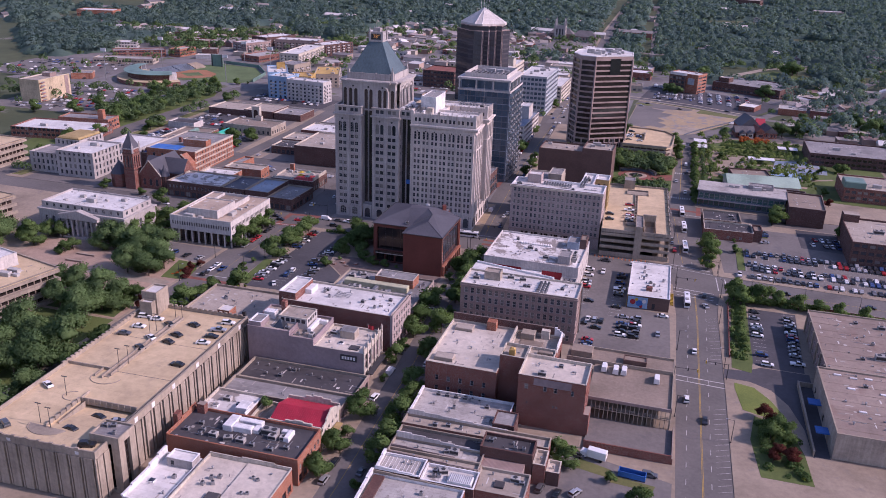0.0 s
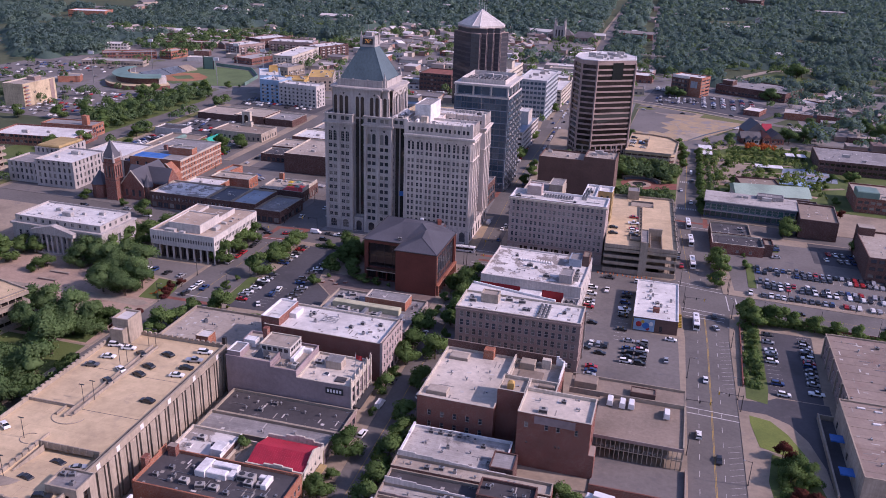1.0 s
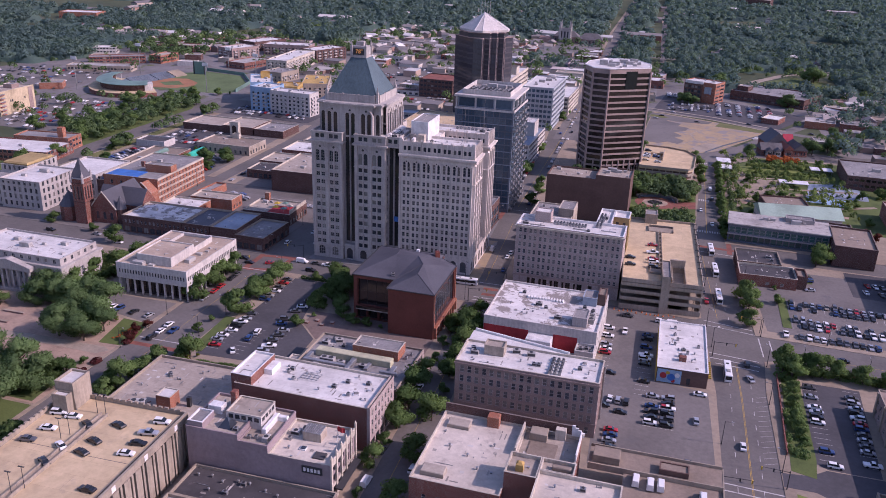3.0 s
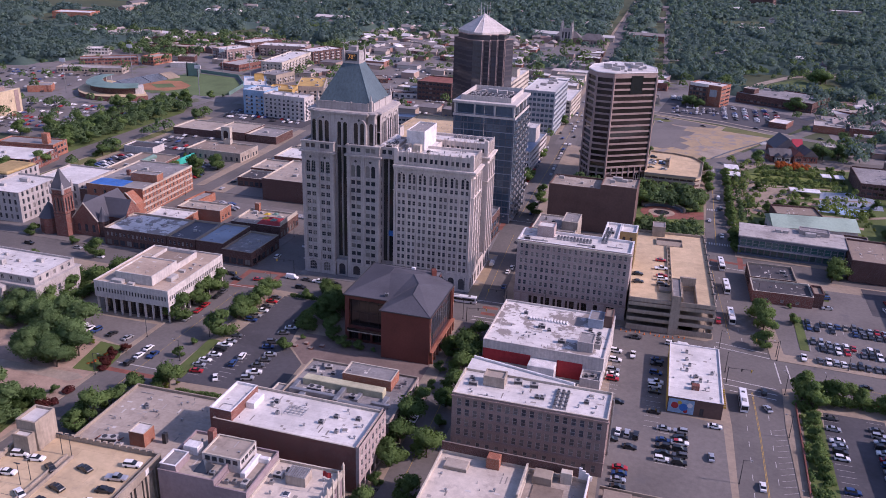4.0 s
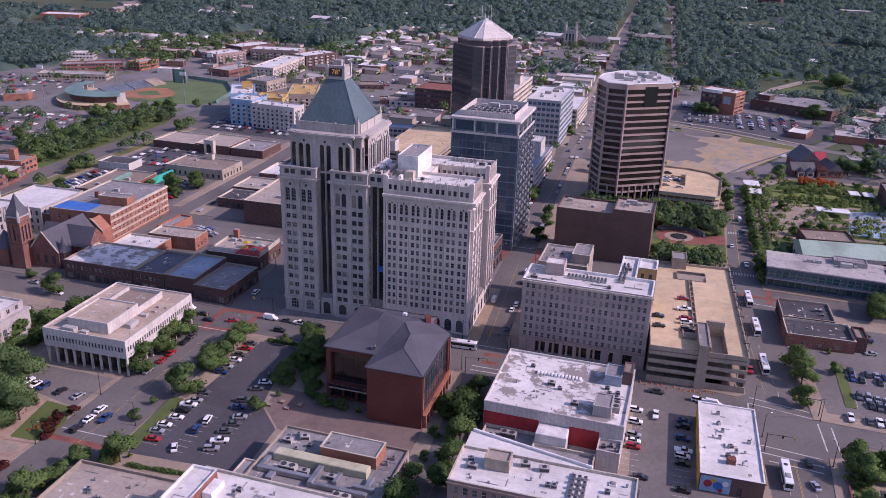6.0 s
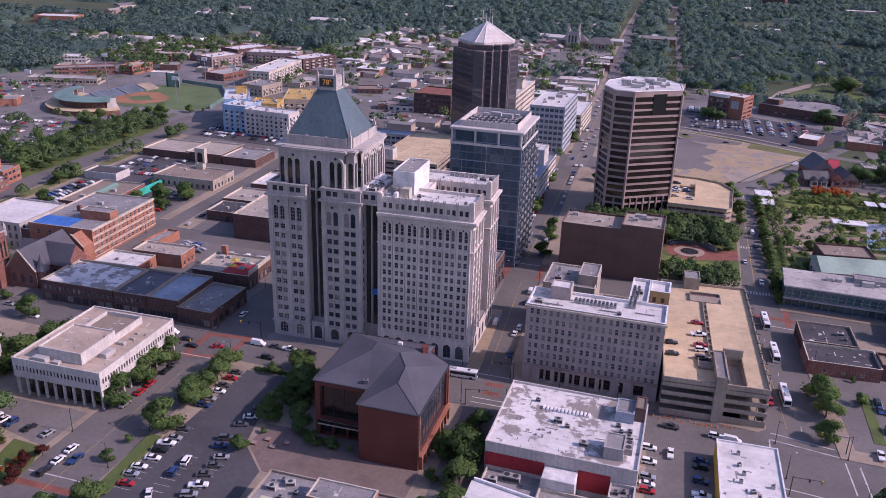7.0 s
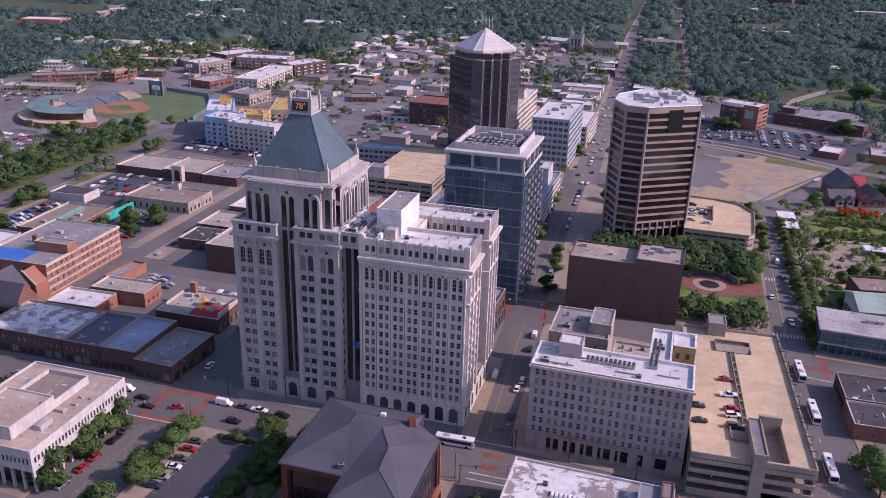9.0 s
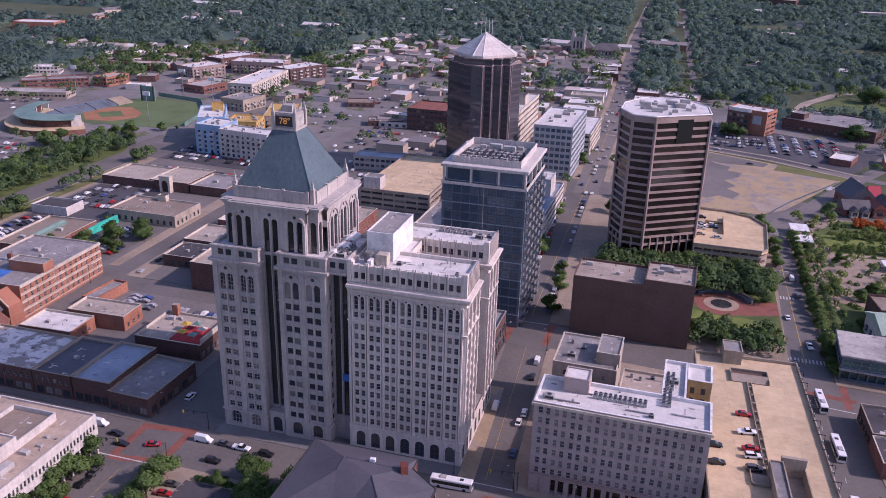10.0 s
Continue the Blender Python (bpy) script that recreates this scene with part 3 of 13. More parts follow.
def vent():
    root = tagged(new("roof_vent"), "small galvanised vent pipe on a flat roof", "vent", "roof vents")
    V, F = [], []
    add_tube(V, F, (0, 0, 0), (0, 0, 0.7), 0.22, 0.2, 8)
    solid("pipe", V, F, STEEL, root)
    V, F = [], []
    add_tube(V, F, (0, 0, 0.7), (0, 0, 0.95), 0.42, 0.3, 8)
    solid("cap", V, F, STEEL, root)
    return root


def hatch():
    root = tagged(new("skylight"), "square roof skylight with a pale kerb", "skylight", "skylights")
    V, F = [], []
    add_box(V, F, -0.9, -0.9, 0, 0.9, 0.9, 0.4)
    solid("kerb", V, F, WHITE_METAL, root)
    V, F = [], []
    add_box(V, F, -0.75, -0.75, 0.4, 0.75, 0.75, 0.7, 0.3)
    solid("dome", V, F, GLASS, root)
    return root


UNIT_V, UNIT_F = [], []


def units(B, z, spec):
    """Roof fittings of a building: (kind, x, y, turn) in its own metres."""
    for k, x, y, r in spec:
        p = B.at(x, y, z).translation
        if (p.y > 470 or p.x < -200) and k in "BMSCh":
            w, d, h = {"B": (5, 2.3, 2.0), "M": (2.6, 1.7, 1.4), "S": (1.5, 1.1, 1.1), "C": (1, 1, 1.1), "h": (1.8, 1.8, 0.6)}[k]
            if r == 90:
                w, d = d, w
            add_chamfered(UNIT_V, UNIT_F, p.x - w / 2, p.y - d / 2, p.z, p.x + w / 2, p.y + d / 2, p.z + h, 0.08)
            continue
        if (p.y > 470 or p.x < -200):
            add_tube(UNIT_V, UNIT_F, (p.x, p.y, p.z), (p.x, p.y, p.z + 0.9), 0.25, 0.3, 6)
            continue
        key, make = {"B": U_BIG, "M": U_MID, "S": U_SML, "C": U_COND, "v": ("vent", vent), "h": ("hatch", hatch)}[k]
        place(key, make, B.at(x, y, z, r))


CAR_PAINT = {}
for nm, col, met in (("white", (0.78, 0.77, 0.76), 0), ("silver", (0.5, 0.5, 0.52), 0.5), ("black", (0.018, 0.018, 0.022), 0), ("grey", (0.13, 0.13, 0.14), 0.4), ("red", (0.4, 0.02, 0.025), 0),
                     ("blue", (0.03, 0.07, 0.2), 0.3), ("tan", (0.36, 0.3, 0.22), 0.4), ("orange", (0.6, 0.16, 0.03), 0)):
    CAR_PAINT[nm] = paint_mat(nm + "_car_paint", col, met)

# length, width, side outline of the body (x, z), and of the glass house
CAR_FORMS = {
    "sedan": (4.7, 1.8, [(-2.35, 0.35), (-2.33, 0.8), (-2.2, 0.97), (-1.5, 1.02), (0.75, 0.98), (2.0, 0.82), (2.32, 0.65), (2.35, 0.35)], [(-1.75, 1.0), (-1.0, 1.42), (0.25, 1.45), (1.1, 0.96)]),
    "suv": (4.7, 1.9, [(-2.35, 0.42), (-2.35, 1.0), (-2.3, 1.12), (0.95, 1.08), (2.1, 0.98), (2.33, 0.75), (2.35, 0.42)], [(-2.28, 1.1), (-2.05, 1.68), (0.15, 1.72), (1.05, 1.07)]),
    "pickup": (5.6, 1.95, [(-2.8, 0.5), (-2.8, 1.05), (-0.75, 1.08), (1.3, 1.1), (2.55, 1.02), (2.78, 0.8), (2.8, 0.5)], [(-0.8, 1.08), (-0.62, 1.8), (0.55, 1.8), (1.35, 1.09)]),
    "van": (5.6, 2.0, [(-2.8, 0.45), (-2.8, 1.25), (1.6, 1.25), (2.5, 1.05), (2.78, 0.8), (2.8, 0.45)], [(-2.78, 1.25), (-2.72, 2.25), (1.05, 2.2), (1.75, 1.24)]),
}


def car(form, paint):
    length, width, side, house = CAR_FORMS[form]

    def make():
        kind = {"sedan": "sedan car", "suv": "sport utility car", "pickup": "pickup truck", "van": "panel van"}[form]
        root = tagged(new("car" if form != "van" else "van"), "%s %s standing on the paving" % (paint, kind), "car", "cars")

        def loft(name, outline, w0, w1, mat, lift=0.0, trim=0.0):
            V, F = [], []
            zs = [z for _, z in outline]
            lo, hi = min(zs), max(zs)
            n = len(outline)
            for sgn in (-1, 1):
                for x, z in outline:
                    k = (z - lo) / (hi - lo)
                    V.append((x, sgn * (w0 + (w1 - w0) * k) / 2, z + lift))
            for i in range(n):
                j = (i + 1) % n
                F.append((i, j, n + j, n + i))
            F.append(tuple(range(n))[::-1]), F.append(tuple(n + i for i in range(n)))
            return solid(name, V, F, mat, root)
        loft("body", side, width, width * 0.93, CAR_PAINT[paint])
        cabin = loft("glasshouse", house, width * 0.92, width * 0.74, CAR_PAINT[paint] if form == "van" else CAR_GLASS)
        top = house[1:3]
        V, F = [], []
        add_chamfered(V, F, top[0][0] + 0.02, -width * 0.37, top[0][1] - 0.05, top[1][0] + 0.02, width * 0.37, top[1][1] + 0.05, 0.05)
        solid("roof_panel", V, F, CAR_PAINT[paint], cabin)
        V, F = [], []
        r = 0.33 if form == "sedan" else 0.38
        add_tube(V, F, (0, -0.11, 0), (0, 0.11, 0), r, r, 10)
        me = None
        for sx in (-0.31, 0.31):
            for sy in (-1, 1):
                if me is None:
                    w = solid("wheel", V, F, TYRE, root)
                    me = w.data
                else:
                    w = new("wheel", me)
                    w.parent = root
                w.location = (sx * length, sy * (width / 2 - 0.1), r)
        return root
    return (form, paint), make


CHOICE = [("sedan", "white"), ("sedan", "silver"), ("sedan", "black"), ("sedan", "grey"), ("suv", "white"), ("suv", "black"), ("suv", "grey"), ("suv", "silver"), ("sedan", "red"), ("sedan", "blue"),
          ("suv", "blue"), ("sedan", "silver"), ("sedan", "grey"), ("sedan", "black"), ("pickup", "white"), ("sedan", "white"), ("suv", "black"), ("sedan", "tan"), ("sedan", "grey")]
DICE = random.Random(7)


def park(x, y, heading, kind=None, z=0.18):
    kind = kind or DICE.choice(CHOICE)
    place(*car(*kind), pose(x, y, z, 0, 0, heading))


def park_row(x0, y0, x1, y1, n, heading, fill=0.8, z=0.18, jitter=0.25):
    for i in range(n):
        t = i / max(1, n - 1)
        if DICE.random() < fill:
            park(x0 + (x1 - x0) * t + DICE.uniform(-jitter, jitter), y0 + (y1 - y0) * t + DICE.uniform(-jitter, jitter), heading + DICE.uniform(-2.5, 2.5) + (180 if DICE.random() < 0.4 else 0), None, z)


def tree_make(seed, height, spread, leaf, name, label, base=0.3, tufts=100, fine=0.92):
    """A tapered trunk with limbs, and a crown of leaf tufts on uneven boughs."""
    def make():
        R = random.Random(seed)
        root = tagged(new(name), label, "tree", "trees")
        V, F = [], []
        add_tube(V, F, (0, 0, -0.3), (0.1, 0, height * 0.55), 0.03 * height, 0.015 * height, 8)
        boughs = []
        for i in range(24):
            a, k = i * 2.4 + R.uniform(-0.4, 0.4), (i * 0.618) % 1.0
            rr = spread * R.uniform(0.42, 0.82) * math.sqrt(1 - 0.75 * k * k)
            c = Vector((math.cos(a) * rr, math.sin(a) * rr, height * (base + 0.1 + (0.95 - base - 0.18) * k)))
            boughs.append((c, spread * R.uniform(0.2, 0.36)))
            if i < 7:
                add_tube(V, F, (0.05, 0, height * R.uniform(0.2, 0.45)), tuple(c), 0.012 * height, 0.004 * height, 5, False)
        boughs.append((Vector((0, 0, height * 0.86)), spread * 0.36))
        boughs.append((Vector((0, 0, height * 0.6)), spread * 0.6))
        solid("trunk", V, F, BARK, root)
        V, F, N = [], [], []
        heart = Vector((0, 0, height * 0.5))
        for c, r in boughs:
            for _ in range(tufts):
                d = Vector((R.gauss(0, 1), R.gauss(0, 1), R.gauss(0.15, 0.85))).normalized()
                p = c + d * r * R.uniform(0.55, 1.2)
                t = d.orthogonal().normalized()
                t.rotate(Matrix.Rotation(R.uniform(0, 6.28), 3, d))
                q = (d * R.uniform(0.2, 1.0) + t * R.uniform(-1.0, 1.0)).normalized()
                s = spread * fine * R.uniform(0.04, 0.095)
                e = q.orthogonal().normalized()
                e.rotate(Matrix.Rotation(R.uniform(0, 6.28), 3, q))
                g = q.cross(e)
                b = len(V)
                m = q * s * 0.3
                V += [tuple(p - e * s - m), tuple(p - g * s * 0.7 + m), tuple(p + e * s * 1.1 - m), tuple(p + g * s * 0.7 + m)]
                F += [(b, b + 1, b + 3), (b + 1, b + 2, b + 3)]
                o = (d * 0.7 + (p - heart).normalized() * 0.9 + q * 0.35).normalized()
                N += [tuple(o)] * 4
            # inner mass of shaded leaves
            b = len(V)
            for k in range(6):
                ax = [Vector((1, 0, 0)), Vector((-1, 0, 0)), Vector((0, 1, 0)), Vector((0, -1, 0)), Vector((0, 0, 1)), Vector((0, 0, -1))][k]
                V.append(tuple(c + ax * r * 0.72))
                N.append(tuple(ax))
            F += [(b + i, b + j, b + k) for i, j, k in ((0, 2, 4), (2, 1, 4), (1, 3, 4), (3, 0, 4), (2, 0, 5), (1, 2, 5), (3, 1, 5), (0, 3, 5))]
        crown = solid("crown", V, F, leaf, root, smooth=True)
        crown.data.normals_split_custom_set_from_vertices(N)
        return root
    return (name, seed), make


TREES = [tree_make(11 + i, 10.0, 5.2 + 0.4 * (i % 3), LEAF, "tree", "leafy green street tree with an uneven crown", 0.14) for i in range(6)]
BIGS = [tree_make(81 + i, 10.0, 5.6, LEAF_OAK, "tree", "large dark green shade tree with a broad crown", 0.12, 165, 0.66) for i in range(3)]
REDS = [tree_make(41 + i, 6.0, 2.9, LEAF_RED, "red_tree", "small tree with dark red foliage") for i in range(2)]
YELS = [tree_make(51, 6.0, 2.4, LEAF_YEL, "small_tree", "small tree with yellow-green foliage")]
BUSHES = [tree_make(61 + i, 2.2, 1.5, LEAF, "bush", "rounded green shrub beside the paving", 0.0) for i in range(2)]


def tree(x, y, h=9.0, kinds=None, z=0.0):
    kinds = kinds or (BIGS if h > 9.5 else TREES)
    key, make = DICE.choice(kinds)
    full = {"tree": 10.0, "red_tree": 6.0, "small_tree": 6.0, "bush": 2.2}[key[0]]
    s = (1.36 if h < 9 else 1.28) * h / full if key[0] == "tree" else h / full
    place(key, make, pose(x, y, z, 0, 0, DICE.uniform(0, 360)) @ Matrix.Diagonal((s * DICE.uniform(0.88, 1.04), s * DICE.uniform(0.88, 1.04), s * 0.9, 1)))


def lamp_post(arm=2.0, h=8.5, light="white"):
    def make():
        root = tagged(new("street_lamp"), "tall dark metal street lamp on the pavement", "street lamp", "street lamps")
        V, F = [], []
        add_tube(V, F, (0, 0, 0), (0, 0, h), 0.13, 0.08, 8)
        add_tube(V, F, (0, 0, 0), (0, 0, 0.5), 0.25, 0.2, 8)
        solid("pole", V, F, DARK_METAL, root)
        V, F = [], []
        add_tube(V, F, (0, 0, h - 0.3), (arm, 0, h), 0.06, 0.05, 6)
        bracket = solid("arm", V, F, DARK_METAL, root)
        V, F = [], []
        add_chamfered(V, F, arm - 0.15, -0.18, h - 0.08, arm + 0.6, 0.18, h + 0.1, 0.05)
        solid("lamp_head", V, F, STEEL, bracket)
        return root
    return ("lamp", arm, h), make


def deck_lamp():
    root = tagged(new("deck_lamp"), "slim double-headed lamp post on a parking deck", "lamp", "deck lamps")
    V, F = [], []
    add_tube(V, F, (0, 0, 0), (0, 0, 6.5), 0.1, 0.07, 8)
    solid("pole", V, F, DARK_METAL, root)
    for sgn in (-1, 1):
        V, F = [], []
        add_box(V, F, min(0, sgn * 0.9), -0.15, 6.4, max(0, sgn * 0.9), 0.15, 6.55)
        solid("lamp_head", V, F, DARK_METAL, root)
    return root

# ---- ground, streets and blocks ----
V, F = [], []
for i in range(25):
    for j in range(25):
        b = len(V)
        x, y, d = -6000 + i * 480, -4800 + j * 480, 480
        V += [(x, y, -0.08), (x + d, y, -0.08), (x + d, y + d, -0.08), (x, y + d, -0.08)]
        F.append((b, b + 1, b + 2, b + 3))
tagged(solid("ground", V, F, LAND), "wide green and brown ground reaching the horizon", "ground", "", "structure")
slab("road", rect(-412, 40, 150, 720), -0.6, 0.0, ASPHALT, "grey asphalt city streets with worn patches", "road")


def pavement(pts, mat=SIDEWALK, label="tan concrete pavement block with raised kerbs"):
    return slab("pavement", pts, -0.5, 0.15, mat, label, "pavement")


BLOCK_ARTS = pavement([(-177, 45), (-78, 45), (-82, 176), (-84.5, 250), (-88.5, 372), (-90, 376), (-176, 378), (-177, 370)])
pavement([(-66, 45), (17, 45), (15.5, 206), (13, 331), (10.5, 366), (7, 370), (-74, 376.5), (-76.5, 372), (-72.5, 250), (-70, 180)])
pavement([(32, 45), (148, 45), (148, 357), (36, 364), (31, 362), (30, 337), (31.3, 270), (32, 211)])
pavement([(-173, 397), (-97, 397.5), (-95, 400), (-99, 484), (-101, 487), (-172, 487), (-174, 484)], PAVER_GREY, "grey stone pavement round the towers")
pavement([(-77, 397), (5, 391), (8, 394), (3, 474), (0, 480), (-82, 486), (-83, 483), (-79.5, 405)])
pavement([(29, 384), (148, 378), (148, 468), (26, 474), (23, 470)])
pavement([(-172, 508), (-103, 508), (-101, 511), (-107, 690), (-109, 712), (-172, 712)])
pavement([(-86, 508), (2, 500), (5, 503), (8, 640), (6, 668), (-30, 690), (-92, 690), (-90, 600)])
pavement([(20, 492), (148, 486), (148, 700), (34, 690), (17, 655)])
pavement([(-412, 45), (-201, 45), (-200.5, 374), (-203, 377), (-412, 380)])
pavement([(-376, 396), (-198, 394.5), (-196, 397), (-196, 476), (-198, 478), (-376, 480)], ASPHALT_OLD, "worn asphalt block with yards")
pavement([(-376, 494), (-292, 493), (-290, 495), (-296, 655), (-376, 665)], ASPHALT_OLD, "worn asphalt block with car parks")
pavement([(-266, 492), (-198, 491), (-196, 493), (-196, 712), (-276, 712), (-268, 640)], ASPHALT_OLD, "worn asphalt block with car parks")

pavement([(-389, 396), (-376.02, 396), (-376.02, 665), (-389, 668)])
slab("lawn", [(-440, 395), (-408, 395), (-408, 672), (-416, 690), (-440, 690)], -0.4, 0.06, GRASS, "grass verge with trees along the street", "lawn")
slab("lawn", rect(-387.5, 400, -380, 640), 0.1, 0.2, GRASS_DRY, "narrow grass verge beside the pavement", "lawn")
pavement([(-289.9, 500), (-285, 500), (-286, 600), (-290, 655), (-295.9, 655)])
pavement([(-275, 492), (-266.02, 492), (-268.02, 640), (-276, 712), (-281, 712), (-276, 640)])
pavement([(-376, 668), (-300, 660), (-296, 662), (-296, 700), (-376, 706)], ASPHALT_DARK, "dark car park beside the new flats")


def strip(name, pts, w, mat, z, label, category="road marking"):
    """A flat band along a line."""
    V, F = [], []
    for i, p in enumerate(pts):
        a = Vector(pts[max(0, i - 1)])
        c = Vector(pts[min(len(pts) - 1, i + 1)])
        d = (c - a).normalized()
        n = Vector((-d.y, d.x)) * w / 2
        V += [(p[0] + n.x, p[1] + n.y, z), (p[0] - n.x, p[1] - n.y, z)]
        if i:
            b = 2 * i
            F.append((b - 2, b - 1, b + 1, b))
    F = [f[::-1] for f in F]
    return tagged(solid(name, V, [f[::-1] for f in F], mat), label, category, "", "structure")


# far roads
for x0, y0, x1, y1 in ((-640, 672, -413, 1140), (-412.9, 721, -125, 1300), (-124.9, 721, -39, 1050), (-38.9, 945, 36, 1040), (105, 700, 240, 980), (-38.9, 833, 104, 944.9), (36.1, 945, 104, 985), (-700, 800.1, -640.1, 960), (-690, 960.1, -640.1, 1110), (-800, 1030, -690.1, 1098)):
    slab("town_ground", rect(x0, y0, x1, y1), -0.4, -0.03, TOWN, "worn paving and patchy grass of the far town")
ELM_FAR = [(-96, 700), (-98, 800), (-100, 950), (-121, 1470), (-133, 2050), (-140, 2600)]
strip("road", [(-95, 690)] + ELM_FAR[1:], 15, ASPHALT_OLD, 0.008, "long straight road running out into the woods", "road")
for dx in (-10, 10):
    strip("pavement", [(-95 + dx, 720)] + [(x + dx, y) for x, y in ELM_FAR[1:]], 4, SIDEWALK, 0.05, "pale pavement along the long straight road", "pavement")
CURVE = [(11.5, 640), (13, 665), (20, 688), (33, 706), (65, 771), (110, 850), (161, 949), (230, 1090), (330, 1280)]
strip("road", CURVE, 10, ASPHALT_OLD, 0.02, "road that bends away past the empty lot", "road")
strip("road", [(-398, 700), (-398, 735), (-392, 800), (-375, 900), (-330, 1010), (-215, 1050), (-100, 1040)], 12, ASPHALT_OLD, 0.016, "road passing the ball park", "road")
strip("road", [(-100, 858), (-20, 836), (20, 822), (75, 788), (120, 770)], 9, ASPHALT_OLD, 0.01, "road between the empty lot and the car park", "road")
strip("road", [(-214, 1050), (-160, 900), (-150, 760)], 10, ASPHALT_OLD, 0.005, "side street", "road")
strip("road", [(-30, 900), (-40, 1250), (-55, 1700), (-70, 2300)], 8, ASPHALT_OLD, 0.0, "residential road through the trees", "road")
strip("road", [(-700, 1330), (-300, 1230), (100, 1180), (420, 1150)], 9, ASPHALT_OLD, 0.01, "residential cross road", "road")
strip("road", [(48, 975), (58, 1020), (68, 1055), (104, 1120), (140, 1146), (260, 1180)], 10, CONCRETE, 0.02, "pale road curving round the grass field", "road")
strip("road", [(-668, 925), (-600, 925), (-560, 905), (-500, 862), (-412, 862)], 10, ASPHALT_OLD, 0.012, "street behind the ball park", "road")
for dx, dy in ((1.8, 5.8), (-1.8, -5.8)):
    strip("pavement", [(-98 + dx, 858 + dy), (-20 + dx, 836 + dy), (20 + dx, 822 + dy), (75 + dx, 788 + dy)], 2.6, CONCRETE, 0.06, "pale concrete pavement beside the road", "pavement")
strip("road", [(-410, 600), (-500, 590), (-640, 560)], 10, ASPHALT_OLD, 0.0, "street beside the parking lots", "road")
slab("parking_lot", [(-375, 905), (-250, 860), (-125, 860), (-125, 1000), (-330, 1000)], -0.4, 0.0, ASPHALT_OLD, "worn grey paving between low buildings", "parking lot")
slab("parking_lot", rect(-290, 720, -125, 859), -0.4, 0.03, ASPHALT_OLD, "worn grey paving between low buildings", "parking lot")

# tan strip along the east foot of the cream tower
slab("pavement", [(-94.6, 399), (-89.6, 398.5), (-92.5, 452), (-97.2, 452)], 0.0, 0.17, DIRT, "dusty tan pavement under repair beside the tower", "pavement")

# lots, lawns and paved courts on the blocks
LOT = 0.17
slab("parking_lot", [(-172, 297), (-135, 299), (-136, 322), (-146.5, 333), (-149, 345), (-150, 373), (-168, 373)], 0.1, LOT, ASPHALT_DARK, "dark asphalt car park with painted bays", "parking lot")
slab("parking_lot", [(-25.5, 276), (12.2, 281), (10.2, 331), (-8.5, 333), (-8.8, 372), (-29, 374)], 0.1, LOT, ASPHALT_OLD, "grey asphalt car park with painted bays", "parking lot")
slab("parking_lot", [(34, 390), (146, 384), (146, 462), (56, 462), (54, 446), (30, 447)], 0.1, LOT, ASPHALT_OLD, "large grey asphalt car park with painted bays", "parking lot")
slab("parking_lot", [(39, 300), (45, 296), (60, 296), (62, 350), (43, 350)], 0.1, LOT, ASPHALT_DARK, "small dark asphalt car park", "parking lot")
slab("parking_lot", [(31.2, 283), (40, 283), (47, 279), (52, 270), (55.5, 256), (57, 230), (57, 60), (61.5, 60), (61.5, 295.5), (44.5, 295.5), (39, 291), (31.2, 290)], 0.1, LOT - 0.004, ASPHALT_DARK, "dark asphalt drive curving beside the long building", "parking lot")
slab("parking_lot", [(-68, 150), (14, 150), (14.5, 212), (-24, 222), (-33, 206)], 0.1, LOT, ASPHALT_OLD, "patched grey yard behind the shops", "parking lot")
slab("rough_grass", [(-14, 211), (-4, 209), (-3, 213), (-13, 216)], 0.1, 0.19, GRASS_DRY, "rough grass beside the yard wall", "lawn")
slab("rough_grass", [(-3, 207), (9, 206), (10, 209), (-2, 210.5)], 0.1, 0.19, GRASS_DRY, "rough grass in the yard", "lawn")
slab("rough_grass", [(-33, 196), (-27, 195), (-25, 205), (-31, 207)], 0.1, 0.19, GRASS, "weeds along the rear walls", "lawn")
slab("lawn", [(36.6, 262), (48.5, 258), (50, 262), (46, 272), (41, 279), (34.5, 280.5), (34.5, 276)], 0.1, 0.2, GRASS_BRIGHT, "mown grass island beside the road", "lawn")
slab("lawn", [(34, 292), (41, 290), (42, 300), (42, 350), (36, 356)], 0.1, 0.2, GRASS, "planted grass strip beside the road", "lawn")
slab("lawn", [(40, 224), (55, 224), (54, 240), (50.5, 256), (40, 259), (38, 244)], 0.1, 0.2, GRASS, "planted bank with grass and shrubs", "lawn")
slab("lawn", [(-175.5, 299), (-170.8, 299), (-172.6, 328), (-177, 328)], 0.1, 0.45, GRASS, "smooth green strip of clipped planting", "lawn")
slab("plaza", [(-135.5, 322.4), (-131, 322), (-131, 345), (-145.5, 345), (-145.5, 333.2)], 0.1, LOT + 0.012, PAVER_BROWN, "brown paved court beside the museum", "plaza")
slab("plaza", rect(-130.9, 322, -92, 347), 0.1, LOT + 0.016, PAVER_BROWN, "brown paved forecourt of the museum", "plaza")
slab("plaza", [(-290, 250), (-202, 250), (-202, 312), (-290, 318)], 0.1, LOT, PAVER_TAN, "wide tan paved plaza", "plaza")
slab("lawn", [(-210.4, 292.7), (-201.9, 293.2), (-198.9, 296), (-200.2, 305), (-203.5, 312.2), (-214, 313)], 0.1, 0.21, GRASS, "lawn strip with orange flowers", "lawn")
slab("lawn", [(-250, 251), (-204, 251), (-206, 272), (-222, 268), (-250, 264)], 0.1, 0.2, GRASS, "lawn of the plaza with trees", "lawn")
slab("lawn", [(-300, 190), (-178.5 - 24, 190), (-202.5, 249), (-300, 249)], 0.1, 0.2, GRASS, "shaded lawn under trees", "lawn")
